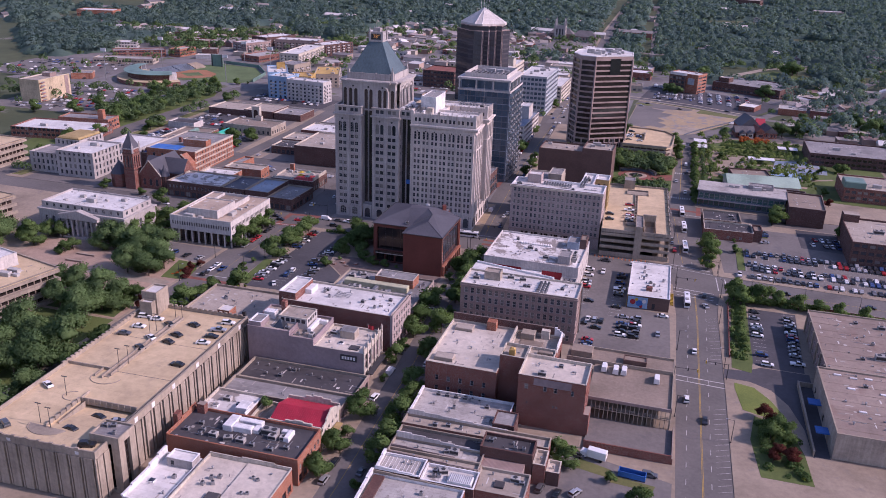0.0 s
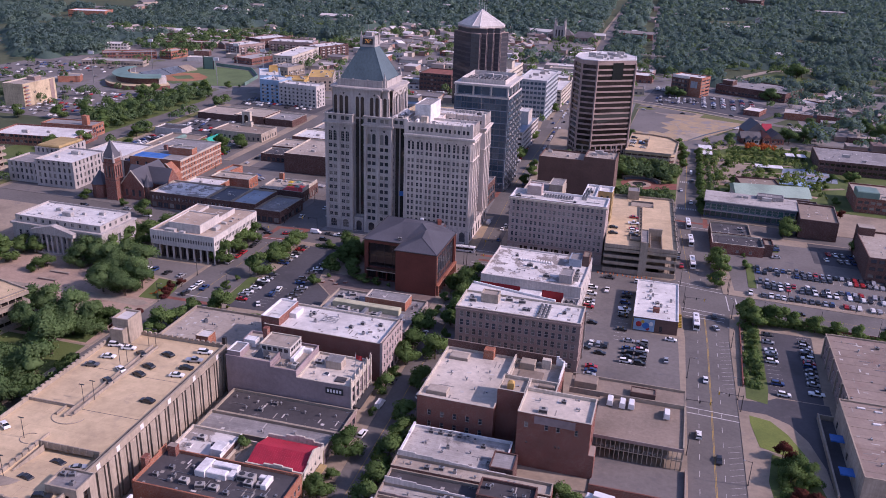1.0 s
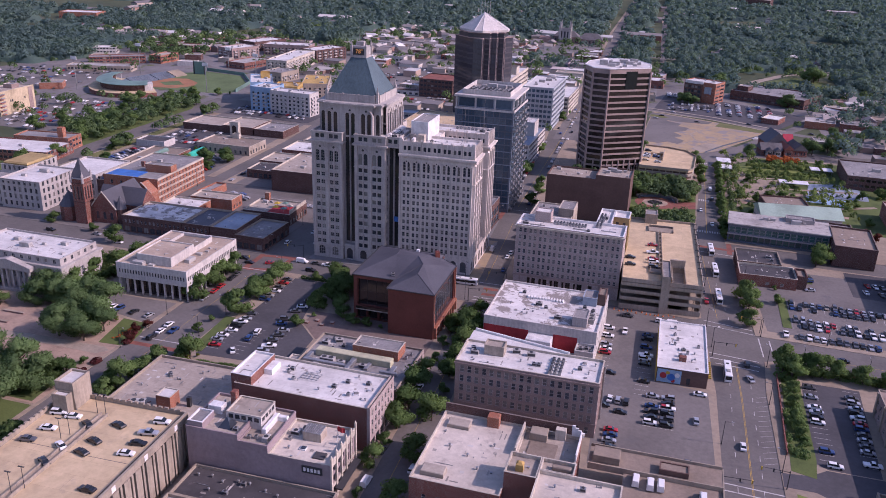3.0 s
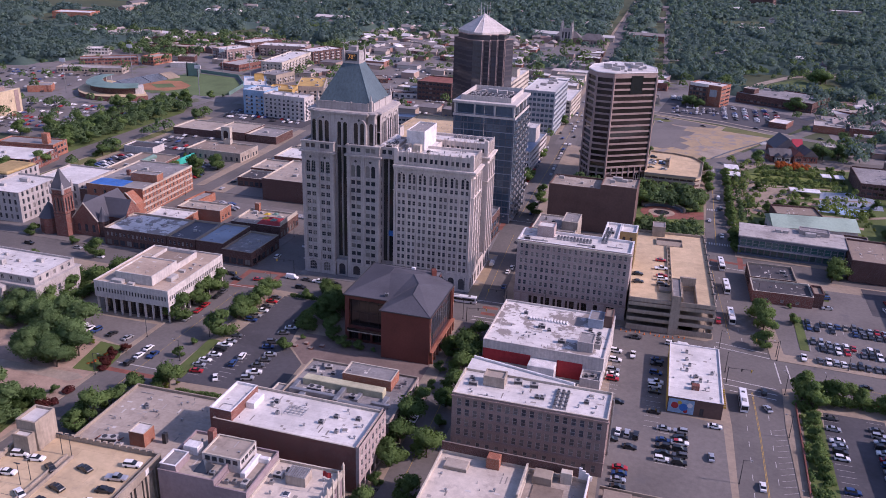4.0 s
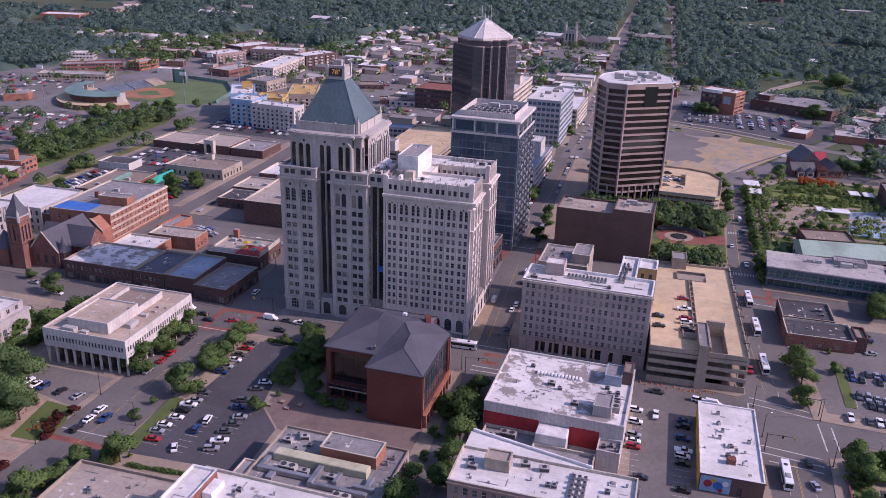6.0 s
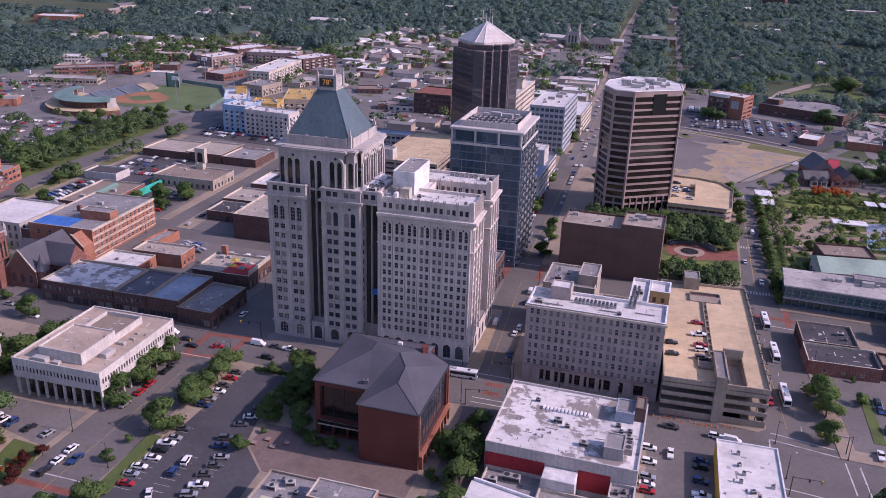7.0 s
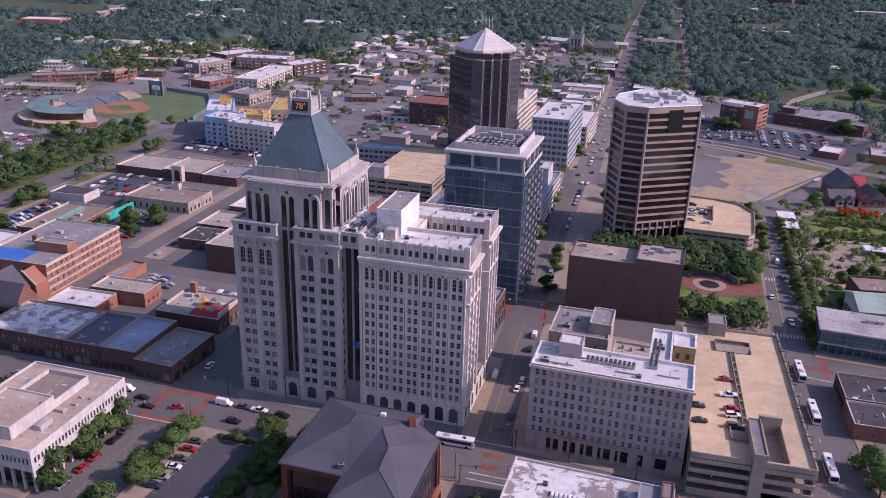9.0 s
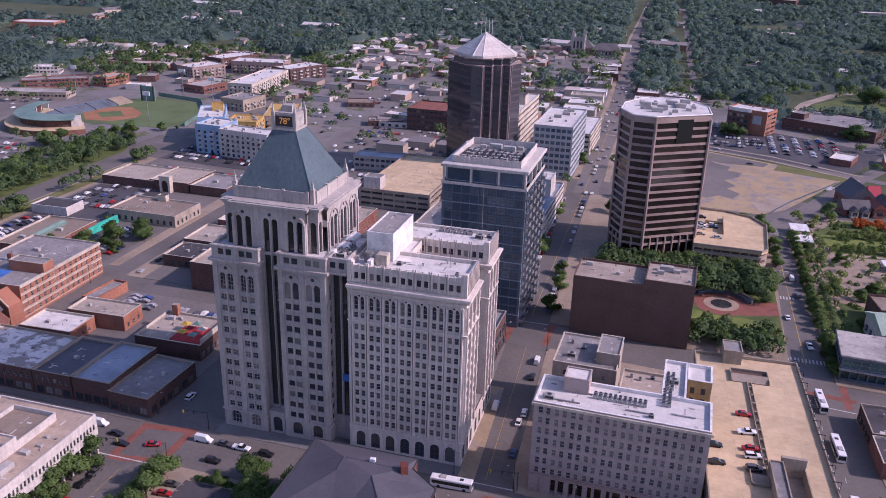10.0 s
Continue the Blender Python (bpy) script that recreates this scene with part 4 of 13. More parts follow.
slab("parking_lot", [(-232, 318.5), (-203, 312.5), (-202.5, 332), (-232, 332)], 0.1, LOT, ASPHALT_OLD, "pale forecourt with parked cars", "parking lot")
slab("lawn", rect(-8, 520, 5, 580), 0.1, 0.2, GRASS, "park lawn", "lawn")
slab("lawn", rect(-40, 528, -8, 600), 0.1, 0.2, GRASS, "park lawn", "lawn")
slab("lawn", [(22, 540), (146, 530), (146, 690), (50, 690), (24, 655)], 0.1, 0.2, GRASS, "city park ground with paths", "lawn")
slab("lawn", [(34, 634), (88, 640), (92, 676), (58, 672), (36, 656)], 0.1, 0.23, GRASS_BRIGHT, "bright green mown lawn of the park", "lawn")
slab("plaza", [(27, 592), (58, 596), (62, 632), (30, 628)], 0.1, 0.235, SIDEWALK, "pale paved terrace among the park trees", "plaza")
slab("plaza", [(72, 600), (108, 602), (110, 622), (96, 636), (76, 630)], 0.1, 0.232, BLUE_PANEL, "blue-grey play ground surface of the park", "plaza")
for pts in ([(29, 560), (31, 592)], [(62, 612), (104, 618)], [(33, 632), (90, 638)], [(27, 668), (36, 640), (34, 632)], [(32, 575), (90, 580), (110, 590)]):
    strip("path", pts, 3.2, SIDEWALK, 0.245, "pale concrete park path", "path")
slab("parking_lot", [(74, 440), (120, 436), (120, 470), (74, 470)], 0.1, LOT + 0.01, ASPHALT_DARK, "dark patch of car park", "parking lot")
slab("dirt_lot", [(-38, 690), (5, 686), (20, 700), (62, 780), (64, 788), (-34, 832)], -0.4, 0.03, DIRT, "bare earth lot with grey rubble patches", "lot")
slab("old_paving", [(-37, 715), (-24, 708), (-17, 716), (-9, 712), (-4, 724), (-12, 733), (-6, 741), (-13, 752), (-4, 762), (-1, 774), (-10, 778), (-8, 788), (-18, 794), (-22, 802), (-34, 805)], -0.1, 0.075, ASPHALT_OLD, "broken grey paving left on the empty lot", "lot")
slab("old_paving", [(-37, 806), (-12, 796), (14, 796), (18, 806), (-34, 829)], -0.1, 0.07, ASPHALT, "broken grey paving left on the empty lot", "lot")
slab("old_paving", [(6, 690), (18, 700), (28, 722), (12, 722), (2, 706)], -0.1, 0.072, CONCRETE, "pale concrete slab left on the empty lot", "lot")
slab("rough_grass", [(20, 790), (63, 776), (66, 787), (24, 806)], -0.1, 0.08, GRASS_DRY, "dry weeds at the edge of the empty lot", "lawn")
slab("rough_grass", [(-36, 810), (-24, 806), (-18, 812), (-34, 820)], -0.1, 0.082, GRASS_DRY, "dry weeds on the broken paving", "lawn")
strip("footing", [(-6, 712), (4, 730), (0, 752), (8, 768)], 1.4, CONCRETE, 0.1, "old concrete footing in the bare earth", "lot")
strip("footing", [(2, 716), (20, 742)], 1.0, CONCRETE, 0.1, "old concrete footing in the bare earth", "lot")
slab("parking_lot", [(-34, 842), (70, 796), (100, 860), (84, 880), (-24, 940)], -0.4, 0.04, ASPHALT_DARK, "dark asphalt car park full of cars", "parking lot")
slab("lawn", [(62, 1012), (122, 986), (147, 1050), (142, 1082), (112, 1108), (76, 1054)], -0.4, 0.03, GRASS, "grass field with a path round it", "lawn")
slab("parking_lot", rect(-374, 500, -318, 545), 0.1, LOT, ASPHALT_DARK, "car park beside the brick hall", "parking lot")
slab("parking_lot", rect(-374, 546, -330, 604), 0.1, LOT, ASPHALT_DARK, "car park with painted bays", "parking lot")
slab("parking_lot", rect(-372, 636, -300, 652), 0.1, LOT, ASPHALT, "car park behind the low halls", "parking lot")
slab("parking_lot", rect(-312, 500, -294, 548), 0.1, LOT, ASPHALT, "car park", "parking lot")
slab("parking_lot", rect(-560, 560, -440, 672), -0.4, 0.02, ASPHALT_OLD, "broad grey car park dotted with cars", "parking lot")
slab("parking_lot", rect(-700, 690, -560, 800), -0.4, 0.02, ASPHALT_OLD, "grey car park near the ball park", "parking lot")
slab("parking_lot", rect(-264, 495, -200, 540), 0.1, LOT, ASPHALT_OLD, "car park between low buildings", "parking lot")
slab("parking_lot", rect(-264, 600, -200, 705), 0.1, LOT, ASPHALT_OLD, "car park between low buildings", "parking lot")
slab("parking_lot", rect(-258, 424, -200, 474), 0.1, LOT, ASPHALT_OLD, "yard between low buildings", "parking lot")
# ball field
slab("ball_field", [(-520, 760), (-490, 735), (-425, 741), (-414, 752), (-424, 796), (-452, 834), (-500, 844), (-521, 810)], -0.4, 0.05, FIELD, "green ball field turf", "ball field")
slab("infield", [(-516, 766), (-494, 742), (-473, 748), (-464, 764), (-469, 780), (-490, 796), (-510, 790)], 0.0, 0.1, CLAY, "reddish clay infield", "ball field")
slab("infield_grass", [(-504, 768), (-490, 756), (-476, 766), (-491, 781)], 0.0, 0.14, FIELD, "grass square inside the infield", "ball field")

# road markings
for x in (22.6, 22.95):
    strip("lane_line", [(x + 1.0, 60), (x + 0.6, 210), (x - 1.2, 330), (x - 2.2, 356)], 0.14, LINE_Y, 0.02, "worn yellow centre line")
for x0, x1, ya, yb in ((26.8, 25.0, 60, 352), (19.2, 17.8, 60, 352), (19.0, 10.5, 396, 472)):
    V, F = [], []
    n = int((yb - ya) / 9)
    for i in range(n):
        y = ya + i * 9
        x = x0 + (x1 - x0) * i / n
        b = len(V)
        V += [(x - 0.08, y, 0.02), (x + 0.08, y, 0.02), (x + 0.08, y + 3, 0.02), (x - 0.08, y + 3, 0.02)]
        F.append((b, b + 1, b + 2, b + 3))
    tagged(solid("lane_line", V, F, LINE_W), "white dashed lane lines", "road marking", "", "structure")
strip("lane_line", [(14.5, 396), (8.5, 470)], 0.14, LINE_Y, 0.02, "yellow centre line")
strip("lane_line", [(-78, 60), (-77.5, 180), (-79, 250), (-82.5, 372)], 0.14, LINE_Y, 0.02, "yellow centre line")
strip("lane_line", [(-86.5, 400), (-91, 484)], 0.14, LINE_Y, 0.02, "yellow centre line")
strip("lane_line", [(-94, 512), (-96, 690), (-98, 800), (-100, 950)], 0.2, LINE_Y, 0.03, "yellow centre line")
strip("lane_line", [(38, 372), (148, 366)], 0.14, LINE_Y, 0.02, "yellow centre line")
strip("lane_line", [(-189, 200), (-189, 372)], 0.14, LINE_Y, 0.02, "yellow centre line")
strip("lane_line", [(11, 505), (10.5, 640)], 0.3, LINE_Y, 0.02, "yellow centre line")
for a, b in (((11, 363), (29, 361)), ((11, 359), (29, 357)), ((13, 355), (28.5, 353.5)), ((9, 388), (29, 384.5)), ((9, 392), (28, 388.5)), ((31, 366), (30, 382)), ((35, 365), (34, 381)), ((8, 372), (8.5, 388)),
             ((14, 276), (32, 275)), ((14, 279.5), (32, 278.5)), ((-87.5, 379), (-76, 379)), ((-87.5, 382), (-76, 382)), ((-200, 376.5), (-178, 376.5)), ((-96, 398), (-78, 398)), ((-101, 506), (-86, 506)),
             ((-199, 302), (-178, 302)), ((6, 476), (24, 474)), ((9, 655), (15, 655)), ((9, 658), (15, 658)), ((9, 600), (15, 600))):
    strip("crosswalk_line", [a, b], 0.45, LINE_W, 0.025, "white painted crossing line")
for k, (a, b, w) in enumerate((((-195.2, 375.2), (-195.2, 394.4), 2.7), ((-193.8, 393.2), (-178.2, 395.2), 2.7), ((-179.8, 393.8), (-180.2, 378), 2.7), ((-193.8, 376), (-178.8, 378.8), 2.7), ((-85, 386), (-79, 386), 2.5), ((-85.5, 392), (-79, 392), 2.5), ((-100, 488), (-100, 507), 2.6), ((-84.5, 488), (-84.5, 506), 2.6),
                ((3, 484), (25, 482), 2.8), ((22, 476), (22, 492), 2.5), ((-200, 297), (-178, 297), 2.4))):
    strip("brick_crossing", [a, b], w, BRICK_PAVE, 0.013 + 0.004 * (k % 2), "red brick pedestrian crossing", "road marking")
# bay lines beside the wide street
V, F = [], []
for i in range(40):
    y = 214 + i * 3.1
    if 262 < y < 292:
        continue
    b = len(V)
    x = 31.6 - (y - 211) * 0.013
    V += [(x - 4.0, y - 1.8, 0.02), (x, y, 0.02), (x, y + 0.11, 0.02), (x - 4.0, y - 1.69, 0.02)]
    F.append((b, b + 1, b + 2, b + 3))
tagged(solid("bay_lines", V, F, LINE_W), "white angled parking bay lines", "road marking", "", "structure")


def bay_lines(x0, y0, x1, y1, n, length, z=0.185):
    V, F = [], []
    d = Vector((x1 - x0, y1 - y0)).normalized()
    q = Vector((-d.y, d.x)) * length / 2
    for i in range(n + 1):
        t = i / n
        c = Vector((x0 + (x1 - x0) * t, y0 + (y1 - y0) * t))
        b = len(V)
        V += [(*(c - q - d * 0.06), z), (*(c - q + d * 0.06), z), (*(c + q + d * 0.06), z), (*(c + q - d * 0.06), z)]
        F.append((b, b + 1, b + 2, b + 3))
    tagged(solid("bay_lines", V, F, LINE_W), "white painted parking bay lines", "road marking", "", "structure")


# ---- the two joined towers ----


def cream_tower():
    """Older cream office tower, U-shaped round a light court."""
    x0, y0 = -130.0, 403.5
    B = Block("office_tower", x0, y0, 0.6, "cream terracotta office tower with ribbed front and arched upper windows", "office building")
    W, D, H = 35.0, 40.0, 55.0
    FD, RY, CX = 14.5, 26.5, 14.0          # depth of the front wing, start of the rear wing, west end of the court

    def stack(cols, w, n, edge):
        """Openings of one wall: shop arches, twelve storeys, and the arched top storeys."""
        out = rows(1, 0.8, 5, 5.2, cells(w, n, 2.8, edge), arch=True, sash=FRAME_D, bars=(1, 2))
        out += rows(11, 8.9, 3.12, 1.95, cols, glass=GLASS_PALE)
        return out + rows(1, 44.0, 5, 1.8, cols, glass=GLASS_PALE) + rows(1, 46.6, 5, 4.2, cols, arch=True, bars=(0, 2), depth=0.45, glass=GLASS)
    bay = twins(W, 7, 1.3, 0.75, 1.2)
    ea, eb = twins(FD, 3, 1.2, 0.65, 0.7), twins(D - RY, 3, 1.15, 0.6, 0.6)
    B.walls(0, 0, W, FD, 0, H, TERRA, S=stack(bay, W, 7, 1.2), E=stack(ea, FD, 3, 0.7))
    B.walls(0, RY, W, D, 0, H, TERRA, E=stack(eb, D - RY, 3, 0.6), S=rows(11, 8.9, 3.12, 1.95, cells(W, 10, 1.3, 1.0), glass=GLASS_PALE))
    B.walls(0, FD + 0.003, CX, RY - 0.003, 0, H, TERRA, E=rows(11, 8.9, 3.12, 1.95, cells(RY - FD - 0.006, 4, 1.3, 0.8), glass=GLASS_PALE))
    # low base across the mouth of the court
    B.walls(CX + 0.003, FD + 0.003, W, RY - 0.003, 0, 9, TERRA, E=rows(1, 0.8, 5, 5.2, cells(RY - FD - 0.006, 2, 2.8, 0.8), arch=True, sash=FRAME_D, bars=(1, 2)))
    B.box("court_roof", CX, FD, 9, W - 0.3, RY, 9.3, GREY_ROOF)
    # ledges: base, string course, cornice
    for z, out, h in ((7.4, 0.35, 0.8), (43.0, 0.55, 0.45), (53.4, 1.0, 0.5), (53.9, 1.35, 0.7)):
        for n, (a, b, c, d) in enumerate(((0, 0, W, FD), (0, RY, W, D))):
            V, F = [], []
            add_box(V, F, a - 0.02, b - out, z, c + out, b, z + h)
            add_box(V, F, c, b, z, c + out, d + (out if n else 0.0), z + h)
            B.part("cornice" if z > 50 else "ledge", V, F, TERRA)
    # paired ribs between the bays, and a slim one in each bay
    step = (W - 2.4) / 7
    for i in range(8):
        x = 1.2 + i * step
        for e in (-0.55, 0.15):
            B.box("pilaster", x + e, -0.6, 8.2, x + e + 0.4, 0, 51.6, TERRA)
    for i in range(7):
        x = 1.2 + (i + 0.5) * step
        B.box("mullion_rib", x - 0.18, -0.32, 8.2, x + 0.18, 0, 50.0, TERRA)
        # hood over each pair of arched windows, and its roundel
        V, F = [], []
        r = step / 2 - 0.35
        for k in range(10):
            p, q = [(x + r * math.cos(math.pi * t / 10), -0.3, 49.4 + r * 1.15 * math.sin(math.pi * t / 10)) for t in (k, k + 1)]
            add_tube(V, F, p, q, 0.2, 0.2, 5, False)
        B.part("arch_hood", V, F, TERRA)
        V, F = [], []
        add_tube(V, F, (x, -0.06, 51.1), (x, 0.02, 51.1), 0.32, 0.32, 10)
        B.part("roundel", V, F, DARK_METAL)
    for base, n, ln, edge in ((0, 3, FD, 0.7), (RY, 3, D - RY, 0.6)):
        st = (ln - 2 * edge) / n
        for i in range(n + 1):
            y = base + edge + i * st
            for e in (-0.5, 0.14):
                B.box("pilaster", W, y + e, 8.2, W + 0.55, y + e + 0.36, 51.6, TERRA)
    # attic storey with ribbed parapet
    for (a, b, c, d) in ((0.3, 0.3, W - 0.3, FD), (0.3, RY, W - 0.3, D - 0.3)):
        B.walls(a, b, c, d, H, 60.2, TERRA, S=rows(1, 1.1, 3, 2.0, twins(c - a, 7, 1.25, 0.8, 1.0), depth=0.4), E=rows(1, 1.1, 3, 2.0, twins(d - b, 3, 1.15, 0.7, 0.6), depth=0.4))
        B.top(a, b, c, d, 60.2, WHITE_ROOF, TERRA, 1.0, 0.6)
        st = (c - a - 2.0) / 7
        for i in range(8):
            for e in (-0.5, 0.2):
                x = a + 1.0 + i * st + e
                B.box("parapet_rib", x, b - 0.4, H + 0.2, x + 0.34, b, 61.2, TERRA)
        for i in range(7):
            x = a + 1.0 + (i + 0.5) * st
            B.box("parapet_rib", x - 0.15, b - 0.25, H + 0.2, x + 0.15, b, 60.9, TERRA)
        for i in range(10):
            y = b + 0.5 + i * (d - b - 1.0) / 9
            B.box("parapet_rib", c, y - 0.17, H + 0.2, c + 0.35, y + 0.17, 61.0, TERRA)
        for x in (a + 0.2, c - 0.6):
            B.box("corner_block", x - 0.5, b - 0.5, H + 0.2, x + 0.9, b + 0.9, 61.8, TERRA, "", 0.15)
    B.walls(0.3, FD + 0.01, CX, RY - 0.01, H, 60.0, TERRA, E=rows(1, 0.9, 3, 1.7, cells(RY - FD - 0.02, 4, 1.1, 0.8)))
    B.box("roof", 0.35, FD, 58.8, CX - 0.3, RY, 59.25, WHITE_ROOF)
    # dentils under the cornice
    V, F = [], []
    for i in range(64):
        x = 0.3 + i * (W - 0.6) / 63
        add_box(V, F, x - 0.14, -0.85, 52.7, x + 0.14, -0.05, 53.4)
        add_box(V, F, x - 0.14, RY - 0.85, 52.7, x + 0.14, RY - 0.05, 53.4)
    for i in range(28):
        for b, ln in ((0, FD), (RY, D - RY)):
            y = b + 0.3 + i * (ln - 0.6) / 27
            add_box(V, F, W + 0.05, y - 0.13, 52.7, W + 0.85, y + 0.13, 53.4)
    B.part("dentil_course", V, F, TERRA)["kind"] = "stuff"
    # white penthouse with its plant
    B.walls(3.0, 8.0, 11.0, 26.5, 59.3, 67.6, WHITE_METAL)
    B.top(3.0, 8.0, 11.0, 26.5, 67.6, GREY_ROOF, WHITE_METAL, 0.3, 0.25)
    B.box("plant_box", 7.2, 4.0, 59.3, 10.4, 7.0, 62.6, CREAM, "", 0.1)
    B.box("plant_box", 5.4, 1.6, 59.3, 6.6, 4.6, 61.4, WHITE_METAL, "", 0.1)
    V, F = [], []
    add_tube(V, F, (4.6, 5.6, 59.6), (4.6, 5.6, 62.6), 1.3, 1.3, 14)
    for k in range(6):
        a = k * math.pi / 3
        add_tube(V, F, (4.6 + 1.5 * math.cos(a), 5.6 + 1.5 * math.sin(a), 59.3), (4.6 + 1.5 * math.cos(a), 5.6 + 1.5 * math.sin(a), 63.2), 0.07, 0.07, 5)
    B.part("tank", V, F, STEEL)
    for x, y, h in ((27.5, 9.5, 76), (31.0, RY + 6.5, 77)):
        V, F = [], []
        add_tube(V, F, (x, y, 59.1), (x, y, h), 0.1, 0.04, 6)
        B.part("flagpole", V, F, STEEL)
    V, F = [], []
    for i in range(9):
        add_box(V, F, 3 + i * 3.4, 1.6, 59.25, 5 + i * 3.4, 2.2, 59.9)
    B.part("cable_tray", V, F, STEEL)
    units(B, 59.2, [("v", 20, 8, 0), ("v", 26, 12, 0), ("S", 13.4, 6.5, 0), ("C", 31, 4, 0)])
    for i in range(6):
        place(*U_SML, B.at(17 + i * 1.9, D - 2.6, 59.2, 90))
    units(B, 59.2, [("M", 30, D - 5, 0), ("S", 32.6, D - 3.5, 0)])


def pyramid_tower():
    """Taller stone tower with wings, recessed glazed bays and a green pyramid."""
    B = Block("pyramid_tower", -172.0, 402.0, 0.4, "pale stone office tower with green copper pyramid roof and arched windows", "office building")
    LEDGE, TOP = 57.2, 61.4

    def wing(a, c, d):
        cols = [(1.95, 3.85), (4.45, 6.35), (8.65, 10.55), (11.15, 13.05)]
        f = rows(1, 1.3, 5, 4.4, [(2.5, 5.8), (9.2, 12.5)], arch=True, sash=FRAME_W, bars=(2, 2), depth=0.5)
        f += rows(11, 7.2, 3.67, 1.95, cols, bars=(1, 1), depth=0.4)
        f += rows(1, 47.4, 5, 5.3, cols, arch=True, bars=(1, 3), depth=0.5)
        sc = twins(d, 4, 1.5, 0.6, 1.5)
        side = rows(11, 7.2, 3.67, 1.95, sc, depth=0.35) + rows(1, 47.4, 5, 5.3, sc, arch=True, bars=(0, 3), depth=0.4)
        B.walls(a, 0, c, d, 0, LEDGE, LIMESTONE, S=f, E=side, W=side)
        B.walls(a, 0, c, d, LEDGE, TOP, LIMESTONE, S=rows(1, 1.2, 3, 1.9, cols, bars=(1, 0), depth=0.4), W=rows(1, 1.2, 3, 1.9, sc, bars=(1, 0)), E=rows(1, 1.2, 3, 1.9, sc, bars=(1, 0)))
        B.top(a, 0, c, d, TOP, WHITE_ROOF, LIMESTONE, 0.9, 0.5)
        for z, o, h in ((5.9, 0.45, 0.5), (46.3, 0.25, 0.35), (LEDGE - 0.8, 0.9, 0.8), (TOP - 0.5, 0.35, 0.5)):
            V, F = [], []
            add_box(V, F, a - o, -o, z, c + o, 0, z + h)
            add_box(V, F, a - o, 0, z, a, d, z + h)
            add_box(V, F, c, 0, z, c + o, 3.0, z + h)
            B.part("ledge", V, F, LIMESTONE)
        for x in (a + 0.9, a + 7.5, a + 14.1):
            B.box("pilaster", x - 0.75, -0.4, 6.4, x + 0.75, 0, LEDGE - 0.8, LIMESTONE)
        # recessed spandrels are framed by slim uprights between the paired windows
        for x in (a + 4.15, a + 10.85):
            B.box("mullion_rib", x - 0.22, -0.22, 6.4, x + 0.22, 0, 52.2, LIMESTONE)
            V, F = [], []
            add_tube(V, F, (x, -0.08, 54.3), (x, 0.05, 54.3), 0.55, 0.55, 12)
            B.part("roundel", V, F, DARK_METAL)
            V, F = [], []
            for k in range(10):
                p, q = [(x + 2.75 * math.cos(math.pi * t / 10), -0.12, 52.4 + 3.0 * math.sin(math.pi * t / 10)) for t in (k, k + 1)]
                add_tube(V, F, p, q, 0.2, 0.2, 5, False)
            B.part("arch_hood", V, F, LIMESTONE)
        # sills
        for i in range(11):
            V, F = [], []
            for c0, c1 in cols:
                add_box(V, F, a + c0 - 0.15, -0.16, 7.0 + i * 3.67, a + c1 + 0.15, -0.003, 7.2 + i * 3.67)
            B.part("sill_course", V, F, FRAME_W)
    wing(0, 15, 44)
    wing(21, 36, 24)
    # glazed recesses between the wings
    for a, c, y, top in ((15.003, 20.997, 3.0, 59.0), (36.003, 41.9, 4.0, LEDGE)):
        cols = [(0.55, 2.45), (3.2, 5.1)]
        B.walls(a, y, c, y + 18, 0, top, GREYSTONE, S=rows(1, 8.5, 5, top - 8.5 - (0 if a < 20 else 1.2), cols, glass=GLASS_DARK, sash=FRAME_S, bars=(1, 26), depth=0.5))
        V, F = [], []
        for x in (a + 0.25, a + 2.82, a + 5.4):
            add_box(V, F, x - 0.16, y - 0.35, 8.0, x + 0.16, y, top)
        B.part("recess_mullion", V, F, LIMESTONE)
    B.walls(36.003, 1.2, 41.9, 21.9, LEDGE, TOP, LIMESTONE, S=rows(1, 1.2, 3, 1.9, [(0.7, 2.5), (3.4, 5.2)], bars=(1, 0), depth=0.4))
    B.top(36.003, 1.2, 41.9, 21.9, TOP, WHITE_ROOF, LIMESTONE, 0.9, 0.4)
    B.box("ledge", 36.9, 0.6, LEDGE - 0.6, 41.9, 1.2, LEDGE, LIMESTONE)
    # entrance arch
    B.walls(15.5, 0.6, 20.5, 2.997, 0, 7.2, LIMESTONE, S=rows(1, 0.2, 5, 5.6, [(0.9, 4.1)], arch=True, sash=FRAME_D, bars=(2, 4), depth=0.8))
    B.box("entrance_roof", 15.3, 0.4, 7.2, 20.7, 3, 7.6, LIMESTONE)
    B.box("wall_sign", 39.2, 3.3, 21.0, 41.6, 3.6, 23.4, BLUE_TARP, "small blue wall sign between the towers")
    # upper tower: stepped corners
    x0, y0, x1, y1, c = 1.2, 3.0, 33.6, 36.0, 4.6
    z0, z1 = 59.0, 73.2
    W, D = x1 - x0 - 2 * c, y1 - y0 - 2 * c
    south = [(1.0, 3.0), (3.9, 5.9), (9.75, 11.65), (12.4, 14.3), (17.3, 19.3), (20.2, 22.2)]
    east = twins(D, 3, 2.0, 0.7, 0.9)
    k = dict(arch=True, sash=FRAME_W, glass=GLASS_DARK, bars=(1, 6), depth=0.7)
    V, F = [], []
    B.face(V, F, "S", x0 + c, y0, x1 - c, y1, z0, z1, rows(1, 0.8, 5, 10.4, south, **k))
    B.face(V, F, "E", x0, y0 + c, x1, y1 - c, z0, z1, rows(1, 1.6, 5, 9.6, east, **k))
    B.face(V, F, "W", x0, y0 + c, x1, y1 - c, z0, z1, None)
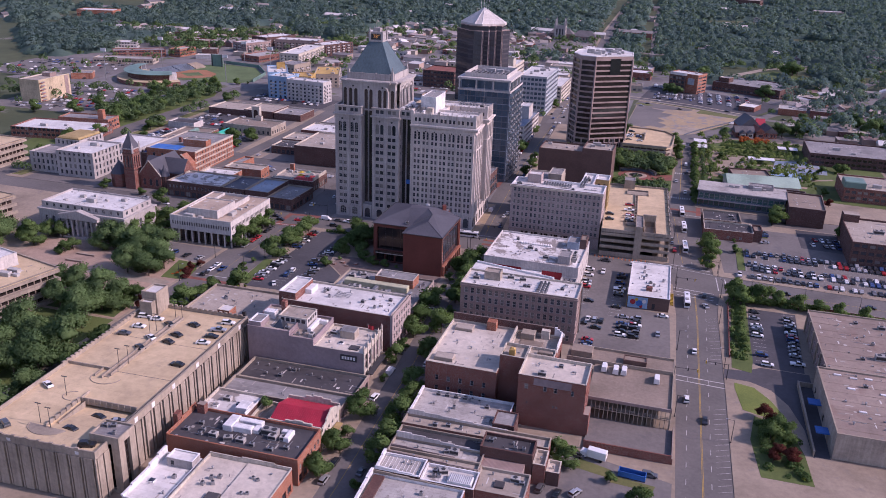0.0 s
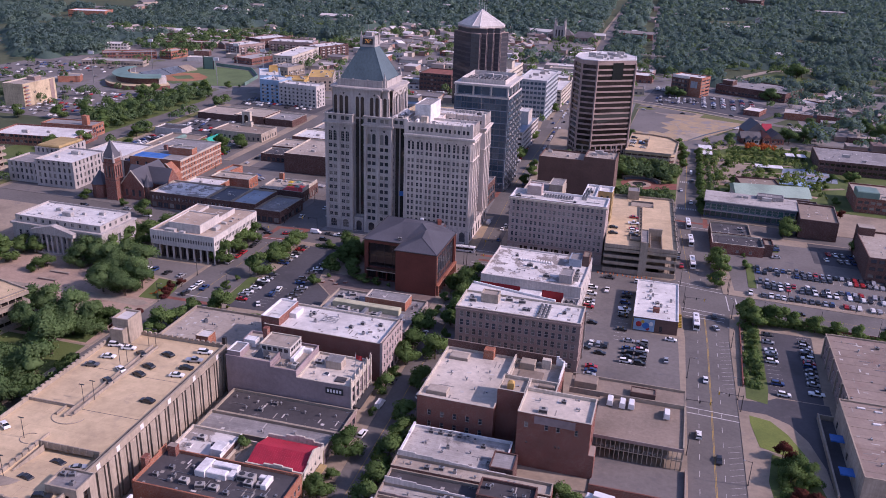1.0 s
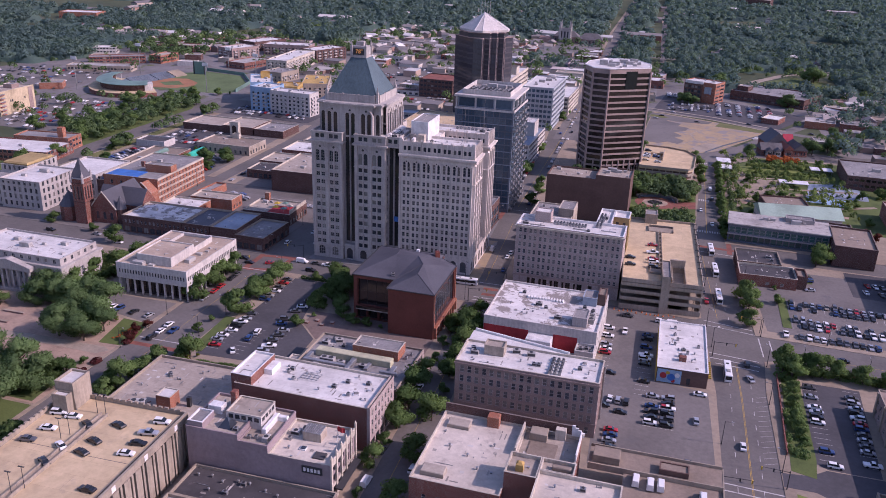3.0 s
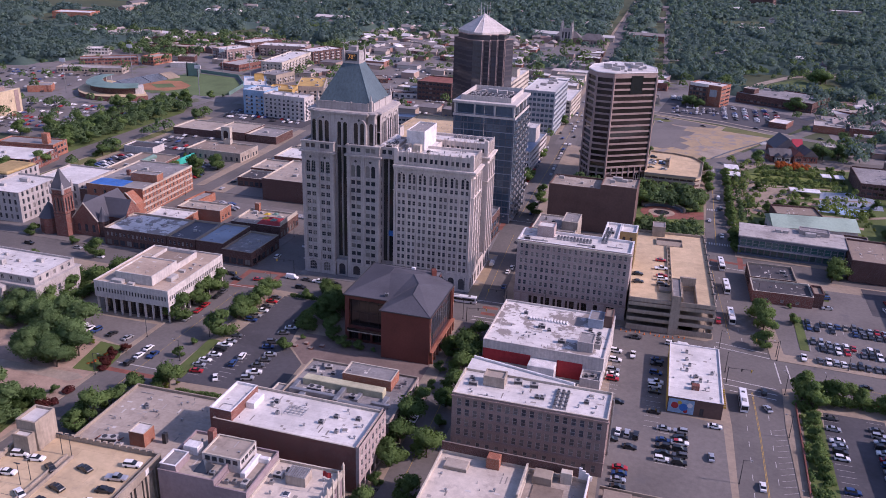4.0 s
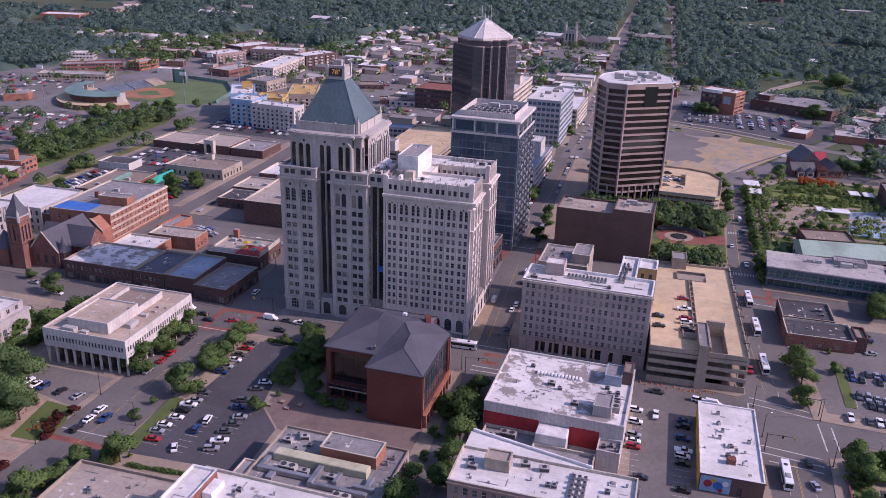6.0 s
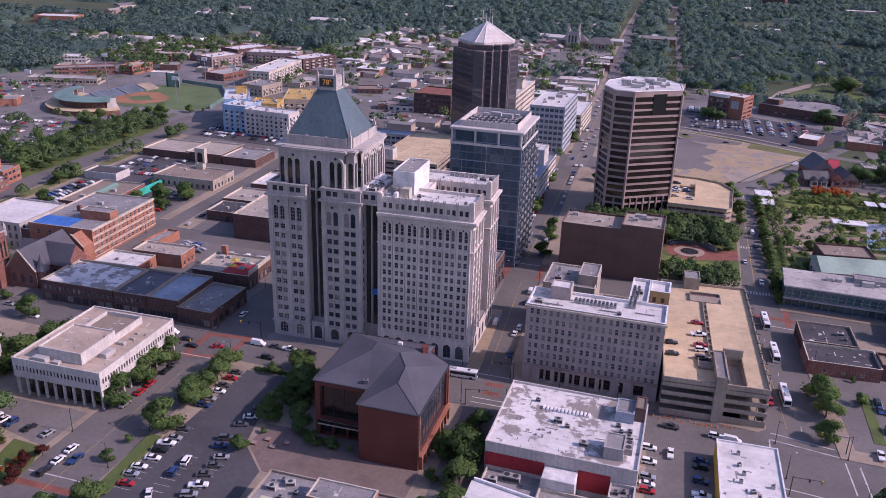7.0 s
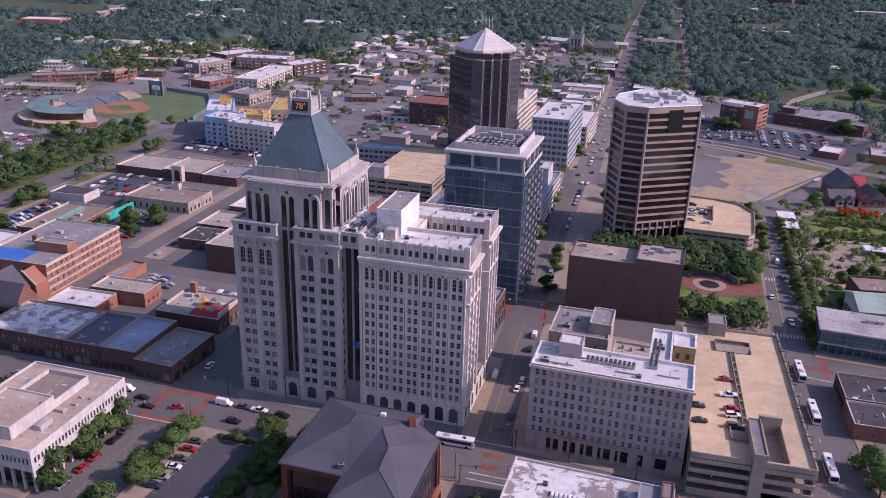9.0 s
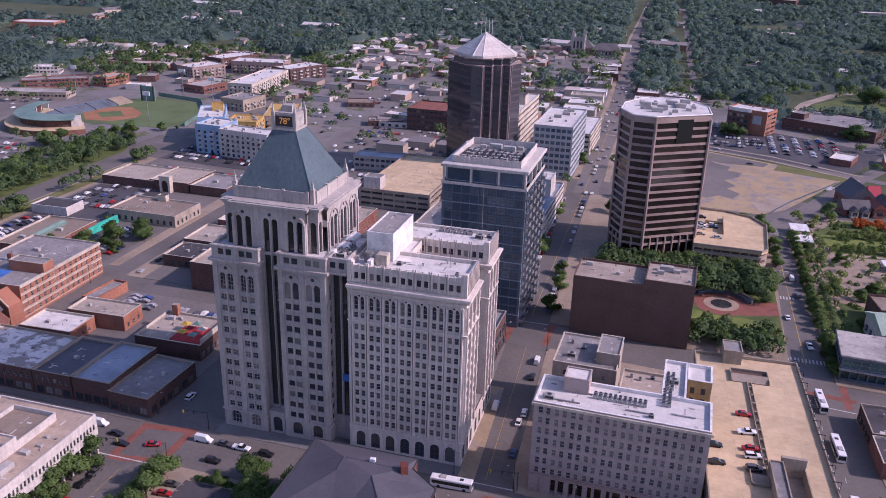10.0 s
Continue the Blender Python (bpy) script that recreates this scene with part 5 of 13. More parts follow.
    B.face(V, F, "N", x0 + c, y0, x1 - c, y1, z0, z1, None)
    B.part("upper_wall", V, F, LIMESTONE)
    for m in (x0 + c + 3.45, x0 + c + 12.0, x0 + c + 19.75):
        V, F = [], []
        add_tube(V, F, (m, y0 - 0.08, 71.4), (m, y0 + 0.05, 71.4), 0.5, 0.5, 12)
        B.part("roundel", V, F, DARK_METAL)
    for i in range(3):
        m = y0 + c + 0.9 + (i + 0.5) * (D - 1.8) / 3
        V, F = [], []
        add_tube(V, F, (x1 - 0.05, m, 71.5), (x1 + 0.08, m, 71.5), 0.45, 0.45, 12)
        B.part("roundel", V, F, DARK_METAL)
        V, F = [], []
        for t in range(10):
            p, q = [(x1 + 0.15, m + 3.0 * math.cos(math.pi * u / 10), 69.0 + 3.4 * math.sin(math.pi * u / 10)) for u in (t, t + 1)]
            add_tube(V, F, p, q, 0.24, 0.24, 5, False)
        B.part("arch_hood", V, F, LIMESTONE)
    for i in range(4):
        m = y0 + c + 0.9 + i * (D - 1.8) / 3
        B.box("pilaster", x1, m - 0.45, z0, x1 + 0.4, m + 0.45, 69.4, LIMESTONE)
    w = c - 1.5
    corner = rows(1, 0.8, 5, 10.2, [(0.6, 2.5)], arch=True, sash=FRAME_W, glass=GLASS_DARK, bars=(1, 6), depth=0.5)
    for a, b in ((x0 + 1.5, y0 + 1.5), (x1 - c - 0.003, y0 + 1.5), (x1 - c, y1 - c), (x0 + 1.5, y1 - c)):
        B.walls(a, b, a + w + 0.003, b + w, z0, z1, LIMESTONE, S=corner, E=corner, name="corner_pier")
    # curved buttresses at the ends of the south front
    for x, sg in ((x1 - c - 0.5, 1), (x0 + c + 0.5, -1)):
        V, F = [], []
        add_box(V, F, x - 0.4, y0 - 0.6, z0, x + 0.4, y0 + 1.5, 69.6)
        for t in range(7):
            p, q = [(x - sg * 2.0 * (1 - math.cos(math.pi / 2 * u / 7)), y0 - 0.25, 69.6 + 2.0 * math.sin(math.pi / 2 * u / 7)) for u in (t, t + 1)]
            add_tube(V, F, p, q, 0.38, 0.38, 6)
        B.part("scroll_buttress", V, F, LIMESTONE)

    def plan(o):
        """Outline of the stepped tower, pushed out by o."""
        i = 1.5 - o
        return [(x0 + c - o, y0 - o), (x1 - c + o, y0 - o), (x1 - c + o, y0 + i), (x1 - i, y0 + i), (x1 - i, y0 + c - o), (x1 + o, y0 + c - o), (x1 + o, y1 - c + o), (x1 - i, y1 - c + o), (x1 - i, y1 - i), (x1 - c + o, y1 - i), (x1 - c + o, y1 + o),
                (x0 + c - o, y1 + o), (x0 + c - o, y1 - i), (x0 + i, y1 - i), (x0 + i, y1 - c + o), (x0 - o, y1 - c + o), (x0 - o, y0 + c - o), (x0 + i, y0 + c - o), (x0 + i, y0 + i), (x0 + c - o, y0 + i)]
    for o, a, b, nm in ((0.45, z1, z1 + 0.5, "cornice"), (0.85, z1 + 0.5, z1 + 1.1, "cornice"), (0.1, z1 + 1.1, z1 + 1.35, "upper_roof")):
        V, F = [], []
        add_prism(V, F, plan(o), a, b)
        B.part(nm, V, F, LIMESTONE)
    # parapet screen, open at the corners, and pyramid
    s0, s1 = z1 + 1.3, z1 + 4.7
    cx, cy = 17.2, 19.4
    for a, b, e, g in ((cx - 11.9, cy - 12.9, cx + 11.0, cy - 12.4), (cx - 11.9, cy + 12.4, cx + 11.0, cy + 12.9), (cx + 12.6, cy - 11.0, cx + 13.1, cy + 11.9), (cx - 13.1, cy - 11.0, cx - 12.6, cy + 11.9)):
        V, F = [], []
        add_box(V, F, a, b, s0, e, g, s1)
        B.part("screen_wall", V, F, LIMESTONE)
        for t in range(4):
            V, F = [], []
            u, v = a + (e - a) * t / 3, b + (g - b) * t / 3
            px, py = (u, (b + g) / 2) if e - a > 2 else ((a + e) / 2, v)
            add_box(V, F, px - 0.35, py - 0.35, s0, px + 0.35, py + 0.35, s1 + 0.35)
            B.part("screen_pier", V, F, LIMESTONE)
    for x in (cx - 12.2, cx + 12.2):
        for y in (cy - 12.0, cy + 12.4):
            V, F = [], []
            add_box(V, F, x - 0.6, y - 0.6, s0, x + 0.6, y + 0.6, s1 + 1.2)
            add_box(V, F, x - 0.4, y - 0.4, s1 + 1.2, x + 0.4, y + 0.4, s1 + 4.0, 0.36)
            B.part("finial", V, F, LIMESTONE)
    V, F = [], []
    h0, h1, r0, r1 = s1 - 1.0, 93.2, 12.2, 3.5
    V += [(cx - r0, cy - r0, h0), (cx + r0, cy - r0, h0), (cx + r0, cy + r0, h0), (cx - r0, cy + r0, h0), (cx - r1, cy - r1, h1), (cx + r1, cy - r1, h1), (cx + r1, cy + r1, h1), (cx - r1, cy + r1, h1)]
    F += [(0, 1, 5, 4), (1, 2, 6, 5), (2, 3, 7, 6), (3, 0, 4, 7), (4, 5, 6, 7), (3, 2, 1, 0)]
    B.part("pyramid_roof", V, F, COPPER, "green copper pyramid roof")
    # dark strip at the pyramid's foot: a gutter with its shadow coloured in
    B.box("gutter", cx - r0 - 0.3, cy - r0 - 0.3, s0, cx + r0 + 0.3, cy + r0 + 0.3, h0 + 0.2, DARK_METAL)
    V, F = [], []
    for t in (0, 1, 2, 3):
        add_tube(V, F, (cx + (-r0, r0, r0, -r0)[t], cy + (-r0, -r0, r0, r0)[t], h0), (cx + (-r1, r1, r1, -r1)[t], cy + (-r1, -r1, r1, r1)[t], h1), 0.14, 0.1, 5, False)
    B.part("hip_roll", V, F, COPPER)
    z = h1 - 0.2
    B.box("display_base", cx - 3.8, cy - 3.8, z, cx + 3.8, cy + 3.8, z + 0.7, LIMESTONE)
    z += 0.7
    B.box("display_box", cx - 3.3, cy - 3.3, z, cx + 3.3, cy + 3.3, z + 4.0, GREYSTONE)
    for dx, dy in ((-3.4, -3.4), (3.4, -3.4), (3.4, 3.4), (-3.4, 3.4)):
        V, F = [], []
        add_box(V, F, cx + dx - 0.5, cy + dy - 0.5, z, cx + dx + 0.5, cy + dy + 0.5, z + 4.6)
        add_box(V, F, cx + dx - 0.32, cy + dy - 0.32, z + 4.6, cx + dx + 0.32, cy + dy + 0.32, z + 7.0, 0.3)
        B.part("finial", V, F, LIMESTONE)
    B.box("screen", cx - 2.6, cy - 3.5, z + 0.5, cx + 2.6, cy - 3.31, z + 3.4, DARK_METAL, "dark digital display board")
    B.box("screen", cx + 3.31, cy - 2.6, z + 0.5, cx + 3.5, cy + 2.6, z + 3.4, UNIT, "grey blank display board")
    fc = bpy.data.curves.new("reading", "FONT")
    fc.body, fc.size, fc.extrude, fc.align_x, fc.align_y = "78\u00b0", 2.6, 0.02, "CENTER", "CENTER"
    fo = bpy.data.objects.new("reading", fc)
    bpy.context.scene.collection.objects.link(fo)
    me = bpy.data.meshes.new_from_object(fo)
    bpy.data.objects.remove(fo)
    me.transform(pose(cx + 0.25, cy - 3.54, z + 1.95, 90, 0, 0))
    B.part("reading", [v.co[:] for v in me.vertices], [tuple(f.vertices) for f in me.polygons], AMBER, "amber lit temperature reading")
    B.box("top_slab", cx - 3.1, cy - 3.1, z + 4.0, cx + 3.1, cy + 3.1, z + 4.3, GREYSTONE)
    B.box("plant_box", cx - 1.6, cy - 1.2, z + 4.3, cx + 1.6, cy + 1.6, z + 6.2, GREYSTONE, "", 0.1)
    V, F = [], []
    add_tube(V, F, (cx - 1, cy, z + 6.2), (cx - 1, cy, z + 10), 0.08, 0.04, 6)
    add_tube(V, F, (cx + 1.2, cy + 1, z + 6.2), (cx + 1.2, cy + 1, z + 9), 0.06, 0.04, 6)
    B.part("antenna", V, F, STEEL)
    units(B, TOP - 0.9, [("M", 38, 14, 0), ("S", 40, 10, 0), ("S", 37.5, 18, 20), ("M", 38.8, 5, 0)])
    for i in range(9):
        place(*U_COND, B.at(37.0 + (i % 3) * 1.6, 7.5 + (i // 3) * 2.2, TOP - 0.9, DICE.uniform(0, 90)))
    # wrapped white plant on the link roof
    for x, y, w, d, h in ((35.2, 9.5, 3.6, 4.6, 1.6), (35.4, 15.5, 3.0, 6.0, 2.2), (34.6, 5.2, 2.2, 3.0, 1.2)):
        V, F = [], []
        add_chamfered(V, F, x, y, TOP - 0.9, x + w, y + d, TOP - 0.9 + h, h * 0.45)
        B.part("sheeted_plant", V, F, WHITE_METAL, "rooftop plant wrapped in white sheeting")


cream_tower()
pyramid_tower()

# ---- the blocks in the foreground ----


def left_garage():
    """Concrete parking garage with slotted walls, a sunken ramp, divider walls and stair towers."""
    B = Block("parking_garage", -174.3, 151.3, 1.5, "tan concrete parking garage with slotted walls and rooftop parking", "parking garage")
    W, D, H = 39.6, 87.0, 16.7
    Z = 15.5
    B.box("base", 0.6, 0.6, 0, W - 0.6, D - 0.6, 1.0, PRECAST)
    for k in range(4):
        B.box("floor_slab", 0.4, 0.4, 3.0 + k * 3.0, W - 0.4, D - 0.4, 3.5 + k * 3.0, PRECAST)
    # solid core added behind the slots, coloured dark for the shaded storeys
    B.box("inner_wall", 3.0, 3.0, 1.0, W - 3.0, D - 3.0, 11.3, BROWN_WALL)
    # top deck around the ramp, which starts at its south end and runs down to the north
    rx0, ry0, rx1, ry1 = 18.4, 7.6, 37.0, 22.6
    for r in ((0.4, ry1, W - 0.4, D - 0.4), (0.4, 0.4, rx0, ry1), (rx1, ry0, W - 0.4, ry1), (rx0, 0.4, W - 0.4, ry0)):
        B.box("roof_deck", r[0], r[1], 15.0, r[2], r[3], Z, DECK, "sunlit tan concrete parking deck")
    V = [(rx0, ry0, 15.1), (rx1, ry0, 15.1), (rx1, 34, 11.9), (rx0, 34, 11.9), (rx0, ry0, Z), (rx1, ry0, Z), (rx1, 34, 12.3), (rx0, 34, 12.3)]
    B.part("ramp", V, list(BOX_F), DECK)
    B.box("end_wall", rx0, 34, 11.9, rx1, 34.3, 15.0, BROWN_WALL)
    for r in ((rx1, ry0, rx1 + 0.25, 34), (rx0 - 0.25, ry0 + 3, rx0, 34)):
        B.box("ramp_wall", r[0], r[1], 11.9, r[2], r[3], 15.0, PRECAST)
    # parapet over the ramp's mouth, with posts
    B.box("ramp_parapet", rx0 - 0.3, ry1, 14.6, rx1 + 0.3, ry1 + 0.3, 16.6, PRECAST)
    for i in range(10):
        B.box("parapet_post", rx0 + 0.2 + i * 2.0, ry1 - 0.14, 14.6, rx0 + 0.75 + i * 2.0, ry1, 16.75, PRECAST)
    # comb-like wall along the ramp's west side
    B.box("ramp_rail", rx0 - 0.5, ry0 + 0.5, Z, rx0 - 0.25, ry1 + 4.6, 16.3, PRECAST)
    for i in range(6):
        B.box("rail_panel", rx0 - 0.6, ry0 + 1.6 + i * 2.4, Z, rx0 + 0.0, ry0 + 3.0 + i * 2.4, 16.7, PRECAST)
    B.box("ramp_rail", rx0 + 1.4, ry0 + 3.2, 13.6, rx0 + 1.65, ry1 - 0.2, 15.7, PRECAST)
    # outer parapets
    for r in ((0, 0, W, 0.4), (0, D - 0.4, W, D), (0, 0.4, 0.4, D - 0.4), (W - 0.4, 13.0, W, D - 0.4)):
        B.box("parapet", r[0], r[1], 14.4, r[2], r[3], H, PRECAST)
    B.box("parapet_cap", W - 0.55, 13.0, H, W + 0.15, D, H + 0.18, CONCRETE)
    B.box("inner_kerb", W - 2.0, 13.5, Z, W - 1.7, D - 1.0, Z + 0.5, CONCRETE)
    # east wall: broad panels, and pairs of slots with a slim fin between them
    n = 15
    for i in range(n + 1):
        y = 14.0 + i * (D - 15.2) / n
        B.box("wall_panel", W - 0.4, y - 1.25, 0.4, W + 0.3, min(y + 1.25, D), 14.4, PRECAST)
        if i < n:
            c = y + (D - 15.2) / n / 2
            B.box("fin", W - 0.4, c - 0.4, 0.4, W + 0.2, c + 0.4, 14.4, PRECAST)
    for y in (18.5, 27.0, 38.0, 52.0, 66.0, 80.5):
        B.box("wall_plate", W + 0.004, y - 0.75, 14.7, W + 0.09, y + 0.75, 16.3, WHITE_METAL, "white square sign plate")
    # south wall: broad panels with slim slots
    for i in range(10):
        x = 1.4 + i * 4.0
        B.box("wall_panel", x - 1.4, -0.25, 0.4, x + 1.25, 0.4, 14.4, PRECAST)
        B.box("fin", x + 1.75, -0.15, 0.4, x + 2.2, 0.4, 14.4, PRECAST)
    for x in (4.5, 12.0, 33.5):
        B.box("wall_plate", x, -0.09, 15.0, x + 1.1, -0.004, 15.9, WHITE_METAL)
    for i in range(21):
        y = 3 + i * 4
        B.box("wall_panel", -0.25, y - 1.4, 0.4, 0.4, y + 1.4, 14.4, PRECAST)
    for y in (0.4, 3.2):
        B.box("wall_panel", W - 0.4, y, 0.4, W + 0.3, y + 2.3, 14.4, PRECAST)
    B.box("parapet", W - 0.4, 0.4, 14.4, W, 5.6, H, PRECAST)
    # stair towers
    g = dict(glass=GLASS_BRONZE, sash=FRAME_D, bars=(1, 6), depth=0.9)
    B.walls(W - 5.6, 5.6, W + 3.4, 13.0, 0, 18.0, PRECAST, S=rows(1, 1, 5, 14.8, [(2.6, 6.6)], **g), E=rows(1, 1, 5, 14.8, [(2.4, 4.8)], **g), name="stair_tower")
    B.top(W - 5.6, 5.6, W + 3.4, 13.0, 18.0, GREY_ROOF, PRECAST, 0.5, 0.35)
    units(B, 17.5, [("S", W - 3.8, 10.5, 0), ("S", W - 1.6, 11.0, 20), ("C", W + 0.6, 8.0, 0)])
    B.walls(1.6, D - 7.0, 7.6, D + 0.6, 0, 24.2, PRECAST, name="stair_tower")
    B.top(1.6, D - 7.0, 7.6, D + 0.6, 24.2, WHITE_ROOF, PRECAST, 0.6, 0.4)
    B.walls(2.2, D - 9.6, 7.0, D - 7.003, Z, 21.4, PRECAST, name="lift_lobby")
    B.top(2.2, D - 9.6, 7.0, D - 7.003, 21.4, WHITE_ROOF, PRECAST, 0.4, 0.3)
    # twin divider walls with a trough between them, and the cross wall
    for x in (16.0, 17.9):
        B.box("divider", x, 35.5 + (x - 16.0), Z, x + 0.3, 80.0, 16.5, PRECAST)
    B.box("divider_floor", 16.3, 36.5, Z, 17.9, 80.0, Z + 0.25, CONCRETE)
    B.box("divider", 0.4, 40.4, Z, 16.0, 40.7, 16.5, PRECAST)
    B.box("divider", 13.2, 36.0, Z, 13.5, 40.4, 16.3, PRECAST)
    # kerbed noses at the ends of the dividers
    for cx, cy, rx, ry, a0, a1 in ((17.2, 36.4, 5.0, 4.0, 180, 360), (18.6, 8.6, 6.2, 4.4, 180, 350), (14.6, 24.0, 3.0, 2.4, 90, 290)):
        V, F = [], []
        for k in range(16):
            p, q = [(cx + rx * math.cos(radians(a0 + (a1 - a0) * u / 16)), cy + ry * math.sin(radians(a0 + (a1 - a0) * u / 16))) for u in (k, k + 1)]
            add_tube(V, F, (*p, Z + 0.05), (*q, Z + 0.05), 0.16, 0.16, 5)
        B.part("deck_kerb", V, F, CONCRETE)
    V, F = [], []
    add_prism(V, F, [(18.6 + 6.0 * math.cos(radians(a)), 8.6 + 4.2 * math.sin(radians(a))) for a in range(180, 351, 17)], Z, Z + 0.05)
    B.part("deck_nose", V, F, CONCRETE)
    # tarred joint lines and merlons along the west and north edges
    for x0, y0, x1, y1 in ((18.2, 40.5, W - 2.0, 40.7), (18.2, 62.0, W - 2.0, 62.15), (0.6, 62.5, 16.0, 62.65)):
        B.box("deck_joint", x0, y0, Z - 0.02, x1, y1, Z + 0.012, ASPHALT_DARK)
    for i in range(15):
        B.box("parapet_post", 8.4 + i * 2.0, D - 0.55, H, 9.5 + i * 2.0, D + 0.05, H + 0.55, PRECAST)
    for i in range(23):
        B.box("parapet_post", -0.05, 38 + i * 2.0, H, 0.55, 39.2 + i * 2.0, H + 0.5, PRECAST)
    for i in range(9):
        B.box("parapet_post", 1.5 + i * 4.0, -0.05, H, 2.6 + i * 4.0, 0.5, H + 0.35, PRECAST)
    for x, y in ((12.6, 23.8), (16.9, 43.4), (18.6, 46.0), (15.4, 9.2), (19.6, 8.0), (12.9, 66.7), (14.0, 69.0), (14.4, 80.5), (16.9, 80.8)):
        place("deck_lamp", deck_lamp, B.at(x, y, Z, 0))
    for x, y, h, k, z in ((-171.3, 178.2, 152, ("sedan", "white"), 0), (-167.7, 157.0, 150, ("suv", "grey"), 0), (-169.4, 221.0, 10, ("sedan", "white"), 0), (-172.0, 228.4, 12, ("suv", "white"), 0), (-166.8, 228.0, 12, ("sedan", "white"), 0), (-171.0, 214.8, 12, ("sedan", "grey"), 0),
                          (-160.6, 226.0, 150, ("sedan", "black"), 0), (-152.2, 228.4, 165, ("sedan", "black"), 0), (-153.6, 219.8, 165, ("sedan", "black"), 0), (-160.6, 215.2, 150, ("sedan", "white"), 0), (-159.9, 208.0, 150, ("sedan", "black"), 0), (-153.4, 214.4, 165, ("sedan", "black"), 0),
                          (-141.8, 201.8, 178, ("sedan", "black"), 0), (-142.0, 227.6, 10, ("pickup", "silver"), 0), (-141.6, 233.6, 10, ("suv", "white"), 0), (-141.8, 222.6, 10, ("sedan", "black"), 0), (-142.0, 217.6, 10, ("sedan", "white"), 0),
                          (-149.8, 161.5, 170, ("sedan", "black"), -0.75), (-147.6, 170.5, 170, ("sedan", "black"), -1.9), (-139.6, 155.6, 20, ("suv", "black"), 0), (-141.0, 170.0, 30, ("sedan", "silver"), -1.7)):
        park(x, y, h, k, Z + 0.16 + z)


left_garage()


def stepped(B, a, t, b, along, at, z, lifts, mat):
    """A parapet that climbs or falls in steps along one edge of a roof, with a thin pale cap on each step."""
    n = len(lifts)
    for k, up in enumerate(lifts):
        p, q = a + (b - a) * k / n, a + (b - a) * (k + 1) / n - 0.004
        if along == "x":
            B.box("parapet_step", p, at - t, z, q, at + t + 0.1, z + up, mat, "", 0.03)
        else:
            B.box("parapet_step", at - t, p, z, at + t + 0.1, q, z + up, mat, "", 0.03)


def shop(x, y, W, D, H, wall, roof, cop, label, rot=0.8, S=None, E=None, W_=None, par=0.8, fit=(), name="shop_building", glass_front=None):
    """A low flat-roofed building with a shop front on one side."""
    B = Block(name, x, y, rot, label, "building")
    if glass_front == "E":
        E = rows(1, 0.5, 3, 2.7, cells(D, max(2, int(D / 3.2)), 2.4, 0.4), sash=FRAME_D, bars=(1, 0), depth=0.5) + (rows(1, 4.6, 3, 1.9, cells(D, max(2, int(D / 2.6)), 1.1, 0.6)) if H > 7.5 else [])
    if glass_front == "W":
        W_ = rows(1, 0.5, 3, 2.7, cells(D, max(2, int(D / 3.2)), 2.4, 0.4), sash=FRAME_D, bars=(1, 0), depth=0.5) + (rows(1, 4.6, 3, 1.9, cells(D, max(2, int(D / 2.6)), 1.1, 0.6)) if H > 7.5 else [])
    B.block(0, 0, W, D, 0, H, wall, roof, cop, S=S, E=E, W=W_, par=par)
    units(B, H - par, fit)
    return B


# west side of the main street, south to north
B = shop(-125.8, 150.0, 11.4, 21.0, 6.6, WHITE_PANEL, WHITE_ROOF, WHITE_METAL, "small white-roofed shop building with stepped white parapet", fit=[("C", 8, 12, 0), ("h", 3, 9, 0), ("v", 9, 5, 0)])
stepped(B, 0.0, 0.3, 21, "y", -0.06, 6.7, [0.5, 0.9, 0.9, 1.6, 2.2], WHITE_METAL)
B.walls(3.0, 16.4, 11.0, 20.6, 5.8, 8.6, GREYSTONE, S=rows(1, 0.5, 2, 1.5, [(1.2, 2.2)], sash=FRAME_D), name="penthouse_wall")
B.top(3.0, 16.4, 11.0, 20.6, 8.6, WHITE_ROOF, WHITE_METAL, 0.3)
B = shop(-113.2, 140.0, 25.4, 33.6, 7.4, BRICK_ORANGE, CREAM_ROOF, CREAM, "brick shop with cream flat roof and roof vents", glass_front="E", fit=[("C", 6, 24, 10), ("C", 7.5, 22, 30), ("C", 8, 25, 0), ("C", 5, 21, 0), ("C", 17, 27, 0), ("C", 18.6, 26.5, 40), ("C", 17, 20, 0), ("C", 18.6, 20.4, 20), ("C", 17.4, 15, 0), ("C", 19, 14.6, 0), ("v", 4, 28, 0), ("v", 21, 30, 0)])
B.box("roof_step", 12.4, 1, 6.6, 24.8, 33, 7.1, CREAM_ROOF, "", 0.1)
B.box("skylight", 8.6, 13, 6.6, 12.2, 18, 7.6, BLACK_ROOF, "", 0.15)
stepped(B, 0, 0.1, 25.4, "x", 33.4, 7.45, [0.5, 0.5, 0.9, 0.9, 0.5], CREAM)
B = shop(-129.5, 175.8, 41.8, 16.2, 8.8, BRICK_ORANGE, BLACK_ROOF, BRICK_ORANGE, "orange brick shop with black flat roof full of machines", glass_front="E",
         fit=[("B", 28.4, 10.4, 0), ("M", 13, 4.5, 0), ("M", 18.0, 4.0, 20), ("M", 22, 4.2, 0), ("S", 26, 3.4, 0), ("M", 30, 8.5, 0), ("M", 33.5, 9.0, 10), ("S", 36, 5.0, 0), ("S", 4, 5, 0), ("S", 6.5, 9, 0), ("C", 9, 4, 0), ("C", 9, 6, 0), ("v", 12, 11, 0), ("v", 27, 12.5, 0), ("S", 32, 3, 0)])
